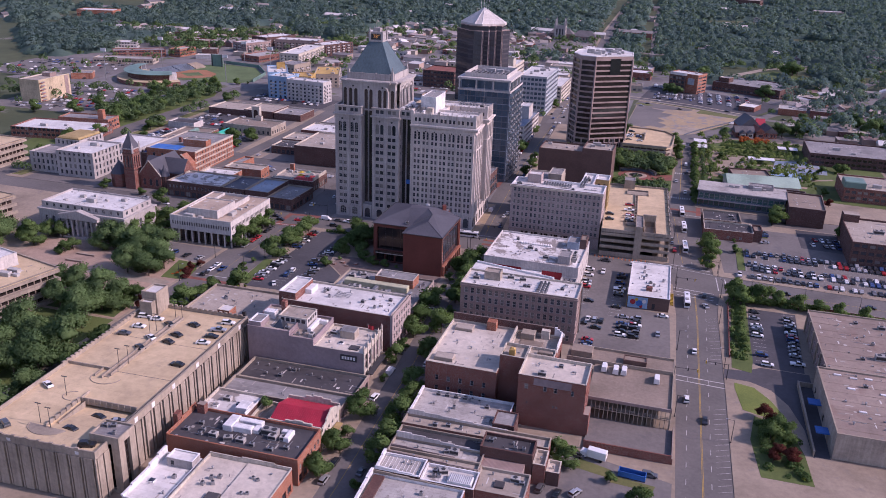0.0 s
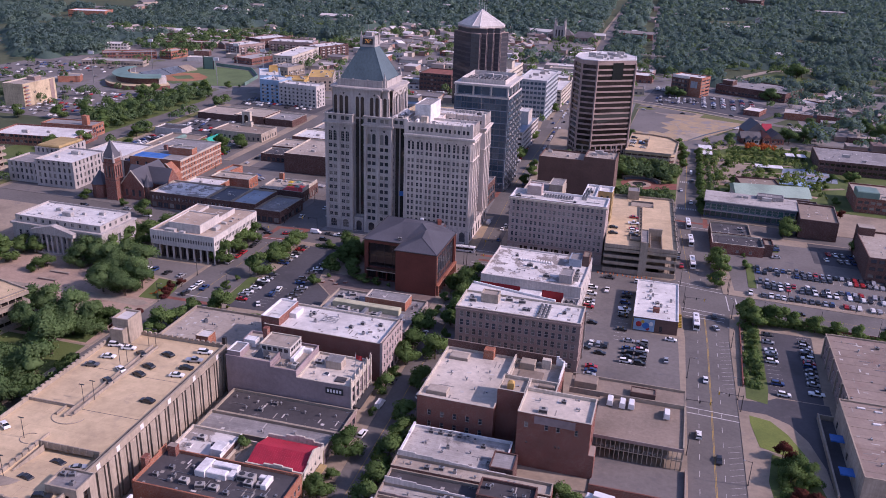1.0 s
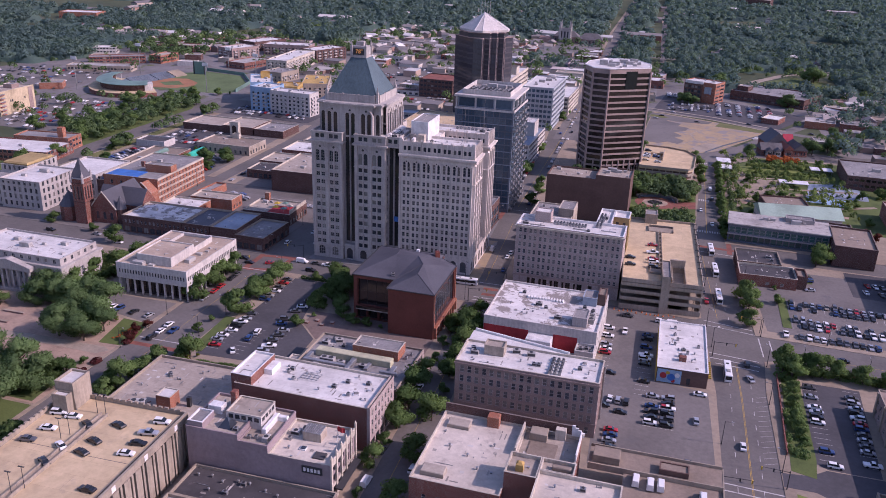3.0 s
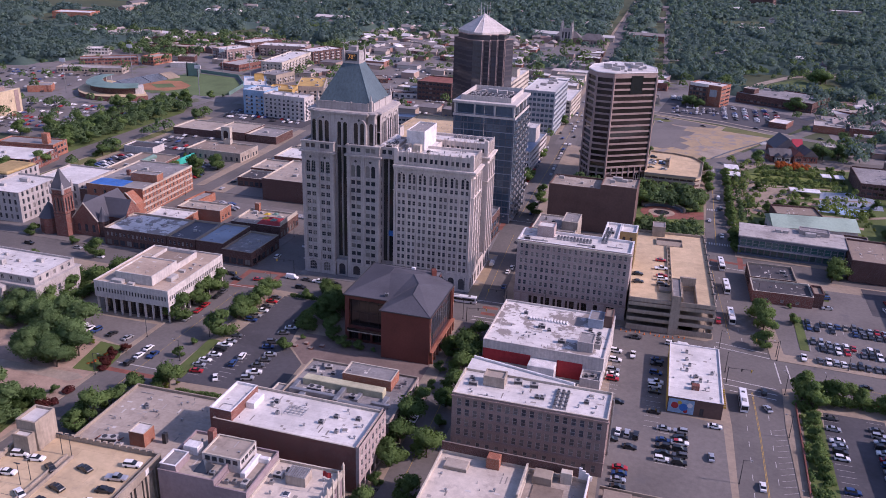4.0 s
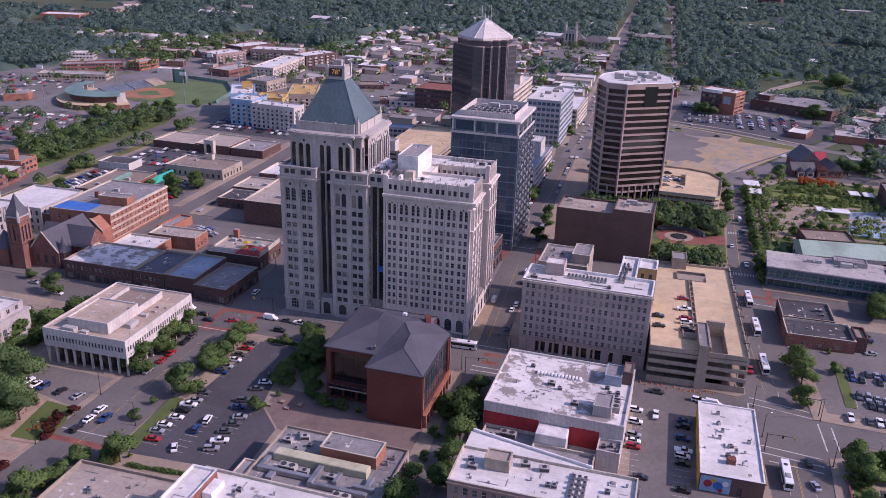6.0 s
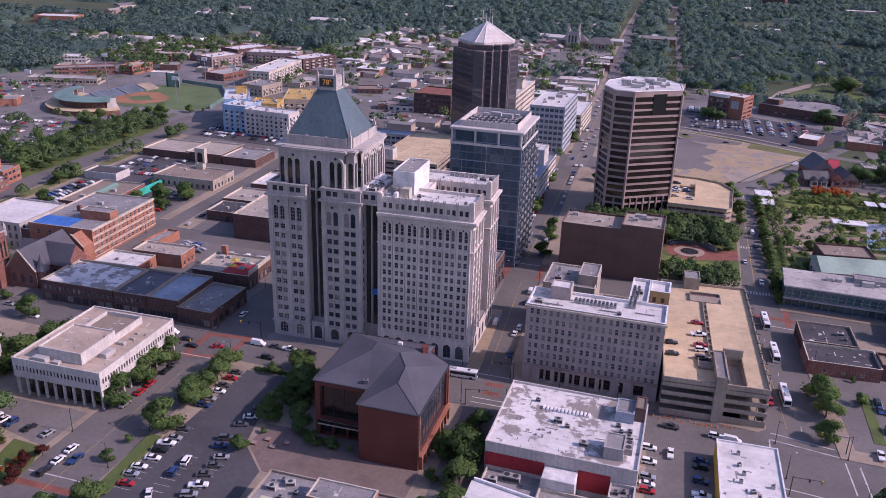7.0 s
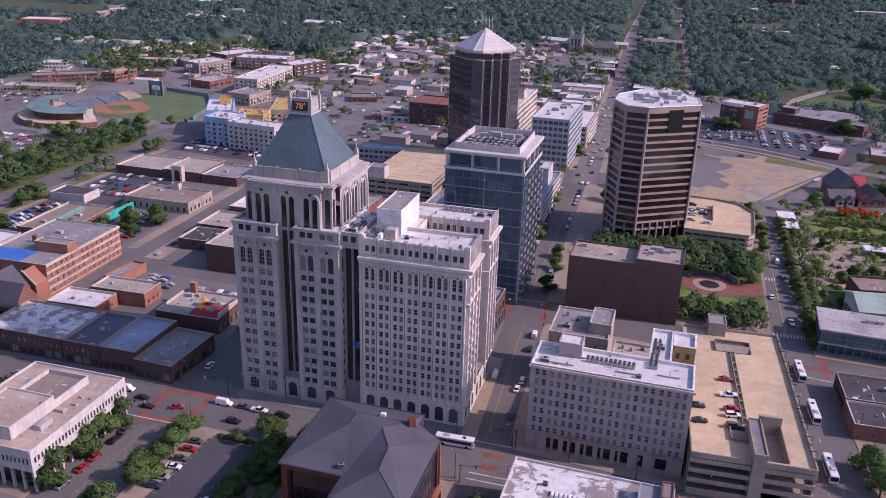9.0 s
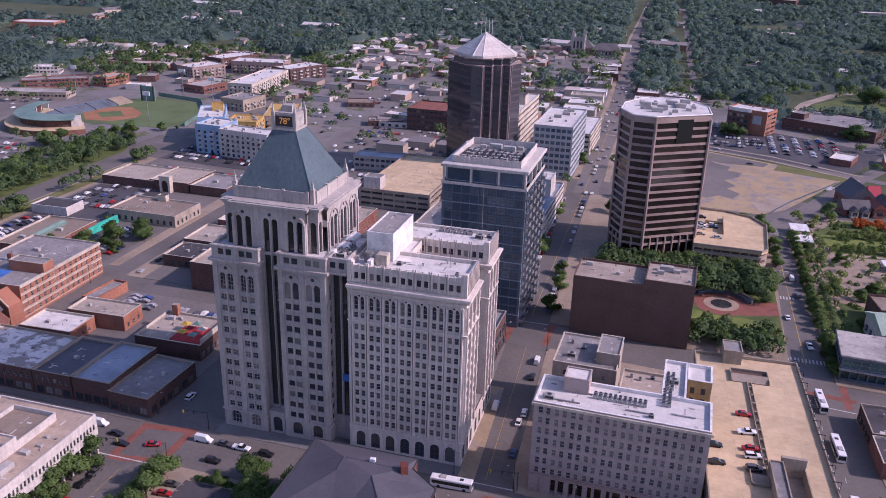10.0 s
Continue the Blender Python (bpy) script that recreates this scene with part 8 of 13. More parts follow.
def pale_offices():
    """Seven-storey pale brick office block, L-shaped, with a white roof."""
    B = Block("office_block", -74.0, 399.5, -0.8, "pale brick office block with white roof and rows of windows", "office building")
    W, H = 46.5, 29.5
    up = twins(W, 10, 1.25, 0.85, 0.8)
    S = rows(1, 0.4, 5, 4.6, [(6.2, 10.0), (11.4, 15.2), (16.6, 20.4), (21.8, 25.6), (27.0, 30.8), (33.5, 35.2), (38.0, 42.0)], glass=GLASS_BRONZE, sash=FRAME_D, bars=(2, 1), depth=1.6) + rows(7, 6.4, 3.25, 2.05, up, bars=(0, 1), glass=GLASS_PALE)
    W_ = rows(1, 0.6, 5, 4.2, cells(15, 3, 3.4, 1.0), sash=FRAME_D, bars=(2, 1), depth=0.7) + rows(7, 6.4, 3.25, 2.05, twins(15, 3, 1.3, 0.75, 0.8))
    B.walls(0, 0, W, 15, 0, H, BRICK_PALE, S=S, W=W_, E=rows(6, 7.2, 3.45, 2.0, cells(15, 3, 1.3, 1)))
    B.top(0, 0, W, 15, H, WHITE_ROOF, WHITE_METAL, 0.9, 0.5)
    for z, o, h in ((5.6, 0.3, 0.7), (28.3, 0.55, 0.8), (6.6, 0.12, 0.2)):
        V, F = [], []
        add_box(V, F, -o, -o, z, W + o, 0, z + h)
        add_box(V, F, -o, 0, z, 0, 15, z + h)
        B.part("ledge", V, F, CREAM if z > 20 else PINK_BAND)
    for i in range(8):
        x = 3.0 + i * 5.05
        B.box("base_pier", x - 0.4, -0.2, 0, x + 0.4, 0, 5.6, PINK_BAND)
    # east wing, notched on its east side
    B.walls(33, 15.003, 39.5, 36, 0, H, BRICK_PALE)
    B.top(33, 15.003, 39.5, 36, H, WHITE_ROOF, WHITE_METAL, 0.9, 0.5)
    B.walls(39.503, 26, W, 36, 0, H, OCHRE_WALL, S=rows(4, 15.0, 3.4, 2.0, [(1.2, 2.4), (4.2, 5.4)], glass=GLASS_PALE), E=rows(6, 7.2, 3.45, 2.0, cells(10, 3, 1.3, 0.8)))
    B.top(39.503, 26, W, 36, H, WHITE_ROOF, WHITE_METAL, 0.9, 0.5)
    B.box("notch_roof", 39.503, 15.0, 13.5, W - 0.2, 26, 14.0, TAN_ROOF)
    for x0, y0, x1, y1 in ((2.0, 3.6, 12.0, 3.9), (2.0, 3.9, 2.3, 6.5), (24.0, 4.5, 31.0, 4.8), (36.0, 6.5, 42.5, 6.8)):
        B.box("roof_pipe", x0, y0, 28.75, x1, y1, 29.05, STEEL)
    B.walls(6.5, 9.0, 13.5, 15.4, 28.6, 33.2, BRICK_PALE, name="roof_house")
    B.top(6.5, 9.0, 13.5, 15.4, 33.2, WHITE_ROOF, BRICK_PALE, 0.3)
    B.block(14, 15.003, 32.99, 19, 0, 23, BRICK_PALE, GREY_ROOF, CREAM)
    units(B, 28.6, [("M", 3.5, 4, 0), ("v", 10, 4, 0), ("S", 31, 3.5, 0), ("M", 36, 24, 0)])
    for i in range(22):
        place(*U_COND, B.at(15.5 + (i % 11) * 1.35, 8.2 + (i // 11) * 1.7, 28.6, 0))
    for i in range(12):
        place(*U_COND, B.at(33.8 + (i % 2) * 1.5, 10.5 + (i // 2) * 1.5, 28.6, 0))
    for i in range(12):
        place(*U_COND, B.at(34.2 + (i % 2) * 1.4, 20 + (i // 2) * 1.6, 28.6, 0))


pale_offices()
B = Block("rear_offices", -74.5, 437.0, -1.0, "plain tan rear office block with flat grey roof", "office building")
B.walls(0, 0, 20, 21, 0, 22, TAN_WALL, W=rows(5, 3, 3.6, 2, cells(21, 5, 1.3, 1)), S=rows(2, 14, 3.6, 1.8, cells(20, 4, 1.2, 2)))
B.top(0, 0, 20, 21, 22, GREY_ROOF, CREAM, 0.6)
B.walls(13, 4, 20.3, 17, 21, 25.4, TAN_WALL, name="lift_house")
B.top(13, 4, 20.3, 17, 25.4, GREY_ROOF, CREAM, 0.3)
units(B, 21.4, [("M", 5, 6, 0), ("S", 8, 12, 0), ("C", 4, 15, 0)])
B = shop(-53.8, 437.0, 20, 28, 8.0, TAN_WALL, TAN_ROOF, CREAM, "low tan annexe behind the offices", fit=[("C", 3, 24, 0), ("C", 6, 23, 0), ("S", 10, 25, 0), ("v", 12, 8, 0)], rot=-1.0)


def east_garage():
    """Four-level parking garage with pale roof deck and dark ramp slot."""
    B = Block("parking_garage", -26.2, 392.0, 3.0, "four-level concrete parking garage with pale sunlit roof deck", "parking garage")
    W, D, H = 33.5, 83.0, 14.2
    # roof deck with a slot over the ramp
    V, F = [], []
    sx0, sy0, sx1, sy1 = 21.0, 2.5, 26.2, 20
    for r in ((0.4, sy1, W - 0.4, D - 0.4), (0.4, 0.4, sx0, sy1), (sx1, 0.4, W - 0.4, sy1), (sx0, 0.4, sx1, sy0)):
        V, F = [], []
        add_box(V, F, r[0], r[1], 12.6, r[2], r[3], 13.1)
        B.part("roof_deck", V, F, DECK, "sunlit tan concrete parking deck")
    for k in range(4):
        z = 0.6 + k * 3.3
        B.box("floor_slab", 0.35, 0.35, z, W - 0.35, D - 0.35, z + 0.4, PRECAST)
        B.box("spandrel", 0, 0, z + 0.4 if k else 0.0, 16.5, 0.35, z + 1.7, PRECAST)
        B.box("spandrel", 20.0, 0, z + 0.4 if k else 0.0, W, 0.35, z + 1.7, PRECAST)
        B.box("spandrel", W - 0.35, 0.35, z + 0.4, W, D, z + 1.7, PRECAST)
        B.box("spandrel", 0, 0.35, z + 0.4, 0.35, D, z + 1.7, PRECAST)
    for r in ((0, 0, 16.5, 0.35), (20.0, 0, W, 0.35), (W - 0.35, 0.35, W, D), (0, 0.35, 0.35, D), (0.35, D - 0.35, W - 0.35, D)):
        B.box("parapet", r[0], r[1], 12.5, r[2], r[3], H, PRECAST)
    # added core; its dark brown stands for shade between the open levels
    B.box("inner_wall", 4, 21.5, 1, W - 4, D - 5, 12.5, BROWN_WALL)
    for i in range(9):
        y = 1 + i * 10
        B.box("column", W - 0.55, y, 0, W - 0.02, y + 0.6, 12.5, PRECAST)
    # stair tower in the front
    B.walls(16.503, -0.8, 19.997, 18, 0, 16.8, PRECAST, name="stair_tower")
    B.top(16.503, -0.8, 19.997, 18, 16.8, GREY_ROOF, PRECAST, 0.3, 0.25)
    B.box("slot_wall", sx0 - 0.3, sy0, 10.5, sx0, sy1, 14.6, PRECAST)
    B.box("slot_wall", sx1, sy0, 10.5, sx1 + 0.3, sy1, 14.2, PRECAST)
    B.box("slot_wall", sx0 - 1.0, sy1, 10.5, sx1 + 0.3, sy1 + 1.2, 16.8, PRECAST)
    B.box("slot_floor", sx0, sy0, 0.9, sx1, sy1, 1.0, FRAME_D)
    B.walls(9.0, D - 5.0, 15.0, D + 3.0, 0, 18.0, PRECAST, name="stair_tower")
    B.top(9.0, D - 5.0, 15.0, D + 3.0, 18.0, GREY_ROOF, PRECAST, 0.3, 0.25)
    for x in (15.6, 16.9):
        B.box("divider", x, 20, 13.1, x + 0.22, 66, 14.0, CONCRETE)
    for i in range(9):
        B.box("divider_post", 15.95, 22 + i * 5.0, 13.1, 16.75, 22.5 + i * 5.0, 14.1, CONCRETE)
    # ramp mouths: flat brown sheets imitate shaded pits, with sloping slabs and low walls
    for x0, y0, x1, y1, n in ((11.2, 66.0, 22.6, 73.5, 1), (11.8, 10.5, 16.2, 19.0, 0)):
        B.box("ramp_pit", x0, y0, 13.1, x1, y1, 13.13, BROWN_WALL)
        for r in ((x0 - 0.25, y0, x0, y1), (x1, y0, x1 + 0.25, y1), (x0, y1 if n else y0 - 0.25, x1, y1 + 0.25 if n else y0)):
            B.box("ramp_wall", r[0], r[1], 13.1, r[2], r[3], 14.1, CONCRETE)
        m = (y0 + y1) / 2
        V = [(x0, y0 + 0.2, 13.14), (x1, y0 + 0.2, 13.14), (x1, m, 13.14), (x0, m, 13.14), (x0, y0 + 0.2, 13.3), (x1, y0 + 0.2, 13.3), (x1, m, 14.3 if n else 13.9), (x0, m, 14.3 if n else 13.9)]
        B.part("ramp_slab", V, list(BOX_F), CONCRETE)
    for i in range(11):
        y = 4 + i * 7.4
        V, F = [], []
        add_tube(V, F, (W - 0.2, y, 13.1), (W - 0.2, y, 17.6), 0.09, 0.07, 6)
        add_box(V, F, W - 2.4, y - 0.08, 17.4, W - 0.2, y + 0.08, 17.6)
        B.part("lamp_post", V, F, DARK_METAL)
        B.box("banner", W + 0.05, y + 1, 12.2, W + 0.2, y + 2, 14.6, WHITE_METAL)
    for x, y, k in ((12.8, 45.5, ("sedan", "red")), (12.8, 35.5, ("pickup", "white")), (13.0, 27.2, ("sedan", "red")), (13.2, 23.5, ("suv", "white")), (13.0, 17.5, ("suv", "grey")), (3.0, 26.5, ("sedan", "black")), (3.2, 18.0, ("sedan", "black"))):
        w = B.at(x, y, 0).translation
        park(w.x, w.y, 10 + DICE.uniform(-4, 4), k, 13.26)


east_garage()


def brown_block():
    B = Block("brown_block", -77.5, 503.5, -1.5, "brown windowless brick block with rooftop machinery", "building")
    B.walls(0, 0, 27, 20, 0, 24.0, BROWN_WALL, W=rows(5, 4, 3.8, 2.2, cells(20, 4, 2.2, 1.5), depth=0.5))
    B.top(0, 0, 27, 20, 24.0, TAN_ROOF, BROWN_WALL, 0.8)
    B.walls(27.003, 0, 45.5, 20, 0, 26.4, BROWN_WALL)
    B.top(27.003, 0, 45.5, 20, 26.4, TAN_ROOF, BROWN_WALL, 0.8)
    units(B, 23.2, [("S", 16, 9, 0), ("M", 4, 15, 0), ("v", 10, 5, 0), ("S", 22, 4, 0), ("v", 20, 14, 0)])
    units(B, 25.6, [("B", 34, 14, 0), ("M", 38, 13, 0), ("M", 32, 10, 0), ("S", 41, 15, 0), ("C", 43, 5, 0)])
    for i in range(5):
        V, F = [], []
        add_tube(V, F, (42 + (i % 3), 16 + i * 0.7, 25.6), (42 + (i % 3), 16 + i * 0.7, 30.5), 0.09, 0.06, 5)
        B.part("antenna", V, F, STEEL)
    for i in range(3):
        V, F = [], []
        add_tube(V, F, (0.6 + i, 19, 23.2), (0.6 + i, 19, 27.0), 0.09, 0.06, 5)
        B.part("antenna", V, F, STEEL)


brown_block()


def glass_tower():
    """Blue glass tower with a deep white frame at the top and balconies."""
    B = Block("glass_tower", -130.5, 499.5, -0.5, "blue glass tower with white upper frame and stacked balconies", "office building")
    W, D, H = 33.0, 37.5, 58.0
    cols = cells(W, 9, 3.2, 0.8)
    S = rows(15, 2.0, 3.7, 3.1, cols, glass=GLASS_BLUE, sash=FRAME_D, bars=(1, 1), depth=0.18)
    E = rows(15, 2.0, 3.7, 2.8, cells(D, 10, 3.0, 0.8), glass=GLASS_BLUE, sash=FRAME_W, bars=(1, 0), depth=0.25)
    B.walls(0, 0, W, D, 0, H, SLATE_PANEL, S=S, E=E)
    # glazed crown in a white frame
    B.walls(1.0, 1.0, W - 1.0, D - 1.0, H, 63.6, BLUE_PANEL, S=rows(1, 0.4, 5, 4.6, cells(W - 2, 3, 9.2, 0.4), glass=GLASS_BLUE, sash=FRAME_W, bars=(3, 0), depth=0.2), E=rows(1, 0.4, 5, 4.6, cells(D - 2, 4, 8.0, 0.4), glass=GLASS_BLUE, sash=FRAME_W, bars=(3, 0), depth=0.2))
    for x in (0.2, W / 3, 2 * W / 3, W - 0.9):
        B.box("frame_post", x, -0.3, H - 0.5, x + 0.7, 0.95, 63.6, WHITE_PANEL)
    for y in (9, 18.5, 28):
        B.box("frame_post", W - 0.95, y, H - 0.5, W + 0.3, y + 0.7, 63.6, WHITE_PANEL)
    B.box("frame_band", -0.3, -0.35, H - 1.2, W + 0.35, 0.0, H, WHITE_PANEL)
    B.box("frame_band", W, 0.0, H - 1.2, W + 0.35, D, H, WHITE_PANEL)
    B.box("crown_slab", -0.6, -0.6, 63.6, W + 0.6, D + 0.6, 64.8, WHITE_PANEL, "", 0.2)
    B.box("plant_floor", 3.3, 3.3, 64.8, W - 3.3, D - 3.3, 64.85, GREY_ROOF)
    for i in range(90):
        x, y = 4.5 + (i % 10) * 2.5, 5.5 + (i // 10) * 2.1
        V, F = [], []
        add_tube(V, F, (x, y, 64.85), (x, y, 66.0), 0.55, 0.5, 6)
        B.part("cooling_fan", V, F, DARK_METAL)
    # rooftop screen round the plant
    for r in ((3, 3, W - 3, 3.3), (3, D - 3.3, W - 3, D - 3), (3, 3.3, 3.3, D - 3.3), (W - 3.3, 3.3, W - 3, D - 3.3)):
        B.box("screen_wall", r[0], r[1], 64.8, r[2], r[3], 67.4, WHITE_PANEL)
    V, F = [], []
    for i in range(14):
        add_box(V, F, 4 + i * 1.85, 2.8, 64.8, 4.25 + i * 1.85, 3.0, 67.5)
    B.part("screen_ribs", V, F, WHITE_PANEL)
    for i in range(44):
        units(B, 64.8, [("S", 5.5 + (i % 11) * 2.1 + DICE.uniform(-0.3, 0.3), 7 + (i // 11) * 4.5 + DICE.uniform(-0.6, 0.6), 0)])
    units(B, 64.8, [("B", 14, 29, 0), ("B", 20, 27, 0), ("M", 9, 28, 0), ("M", 24, 30, 0)])
    # floor edges and balconies
    for k in range(15):
        z = 1.4 + k * 3.7
        B.box("floor_edge", -0.12, -0.15, z, W + 0.12, -0.003, z + 0.35, BLUE_PANEL if k % 2 else SLATE_PANEL)
        for y in (1.5, 8.8, 16.1, 23.4, 30.7):
            V, F = [], []
            add_box(V, F, W + 0.003, y, z + 0.2, W + 1.7, y + 4.2, z + 0.45)
            add_box(V, F, W + 1.6, y, z + 0.45, W + 1.7, y + 4.2, z + 1.5)
            add_box(V, F, W + 0.003, y, z + 0.45, W + 1.6, y + 0.1, z + 1.5)
            B.part("balcony", V, F, STEEL)
    # low dark podium in front of it
    return B


glass_tower()
B = Block("podium_building", -113.5, 460.5, -1.0, "low dark podium building with grey roof", "building")
B.block(0, 0, 13.5, 24.5, 0, 13.5, BRICK_DARK, GREY_ROOF, GREYSTONE, E=rows(2, 1, 5, 3.6, cells(24.5, 4, 4.5, 1), glass=GLASS_BLUE, sash=FRAME_D, bars=(1, 1)))
B = Block("rear_annexe", -170, 450.5, -0.6, "tan-roofed annexe behind the towers", "building")
B.block(0, 0, 54, 34, 0, 11.5, TAN_WALL, TAN_ROOF, CREAM)
units(B, 10.7, [("B", 30, 20, 0), ("M", 40, 12, 0), ("M", 45, 25, 0), ("S", 20, 15, 0), ("S", 12, 24, 0), ("v", 33, 10, 0)])
B.walls(34, 20, 42, 28, 10.7, 18.5, WHITE_PANEL, name="stair_house")
B.top(34, 20, 42, 28, 18.5, GREY_ROOF, WHITE_PANEL, 0.3)


def octagon_tower():
    """Faceted office tower with bands of bronze glass and rose granite."""
    B = Block("banded_tower", -50.0, 608.0, 0, "faceted office tower banded in bronze glass and rose granite", "office building")
    ring = [(18.5, -6), (-5.5, -22), (-16, -20.5), (-22.5, -8), (-22, 8), (-12, 25), (6, 28), (17, 12)]
    H, n = 71.0, len(ring)
    cx = sum(p[0] for p in ring) / n
    cy = sum(p[1] for p in ring) / n
    ring = sorted(ring, key=lambda p: math.atan2(p[1] - cy, p[0] - cx))

    def inset(k):
        return [((x - cx) * k + cx, (y - cy) * k + cy) for x, y in ring]
    glassy, stone = inset(0.985), ring
    for f in range(16):
        z = 9.0 + f * 3.7
        V, F = [], []
        add_prism(V, F, stone, z, z + 1.15)
        B.part("spandrel_band", V, F, PINK_BAND)
        if f < 16:
            V, F = [], []
            for i in range(n):
                a, c = glassy[i], glassy[(i + 1) % n]
                b = len(V)
                V += [(*a, z + 1.15), (*c, z + 1.15), (*c, z + 3.7), (*a, z + 3.7)]
                F.append((b, b + 1, b + 2, b + 3))
            for i in range(n):
                q = V[4 * i:4 * i + 4]
                B.part("window", q, [(0, 1, 2, 3)], GLASS_BRONZE)
    V, F = [], []
    add_prism(V, F, stone, 68.2, H)
    B.part("crown_band", V, F, PINK_BAND)
    V, F = [], []
    add_prism(V, F, inset(0.97), H, H + 0.3)
    B.part("roof", V, F, WHITE_ROOF, "pale flat roof with plant")
    for i in range(n):
        V, F = [], []
        a, c = ring[i], ring[(i + 1) % n]
        add_tube(V, F, (*a, H + 0.3), (*c, H + 0.3), 0.35, 0.35, 5)
        B.part("parapet", V, F, WHITE_METAL)
    B.box("roof_screen", -14, -6, H + 0.3, -2, -5.7, H + 1.8, UNIT)
    B.box("roof_screen", 2, 2, H + 0.3, 2.3, 12, H + 1.8, UNIT)
    # corner ribs and the ground-floor piers
    for i, p in enumerate(ring):
        V, F = [], []
        add_tube(V, F, (*p, 0), (*p, 69), 0.75, 0.75, 6)
        B.part("corner_rib", V, F, PINK_BAND)
    for i in range(n):
        a, c = Vector(ring[i]), Vector(ring[(i + 1) % n])
        m = max(2, int((c - a).length / 4))
        for k in range(1, m):
            q = a + (c - a) * k / m
            V, F = [], []
            add_tube(V, F, (*q, 0), (*q, 12.5), 0.5, 0.5, 6)
            B.part("base_pier", V, F, PINK_BAND)
            V, F = [], []
            add_tube(V, F, (*q, 10.6), (*q, 14.3), 0.42, 0.42, 6)
    V, F = [], []
    add_prism(V, F, inset(0.9), 0, 9.0)
    B.part("lobby_wall", V, F, GLASS_BRONZE)
    V, F = [], []
    # tall dark slot near the top of the long face
    a, c = Vector(ring[[i for i, p in enumerate(ring) if p == (-5.5, -22)][0]]), Vector((18.5, -6))
    d = (c - a).normalized()
    nrm = Vector((d.y, -d.x))
    p0, p1 = a + d * 11.5 + nrm * 0.15, a + d * 19.5 + nrm * 0.15
    B.part("slot_window", [(p0.x, p0.y, 58.5), (p1.x, p1.y, 58.5), (p1.x, p1.y, 69.5), (p0.x, p0.y, 69.5), (p0.x - nrm.x * 0.4, p0.y - nrm.y * 0.4, 58.5), (p1.x - nrm.x * 0.4, p1.y - nrm.y * 0.4, 58.5), (p1.x - nrm.x * 0.4, p1.y - nrm.y * 0.4, 69.5), (p0.x - nrm.x * 0.4, p0.y - nrm.y * 0.4, 69.5)],
           [(0, 1, 2, 3), (1, 5, 6, 2), (4, 0, 3, 7), (3, 2, 6, 7), (0, 4, 5, 1)], CAR_GLASS)
    units(B, H + 0.3, [("B", -4, -2, 30), ("B", 4, 4, 30), ("M", -8, 6, 30), ("M", 8, -2, 30), ("B", 0, 10, 30), ("S", -12, -6, 0), ("S", 10, 10, 0), ("M", 2, -8, 30), ("M", -2, 16, 0), ("B", -12, 2, 0), ("B", -6, -10, 30), ("M", 10, 4, 0), ("S", 6, 10, 0), ("S", -8, 12, 0), ("M", -14, 8, 60), ("S", 0, -14, 0), ("B", 6, 16, 30)])


octagon_tower()


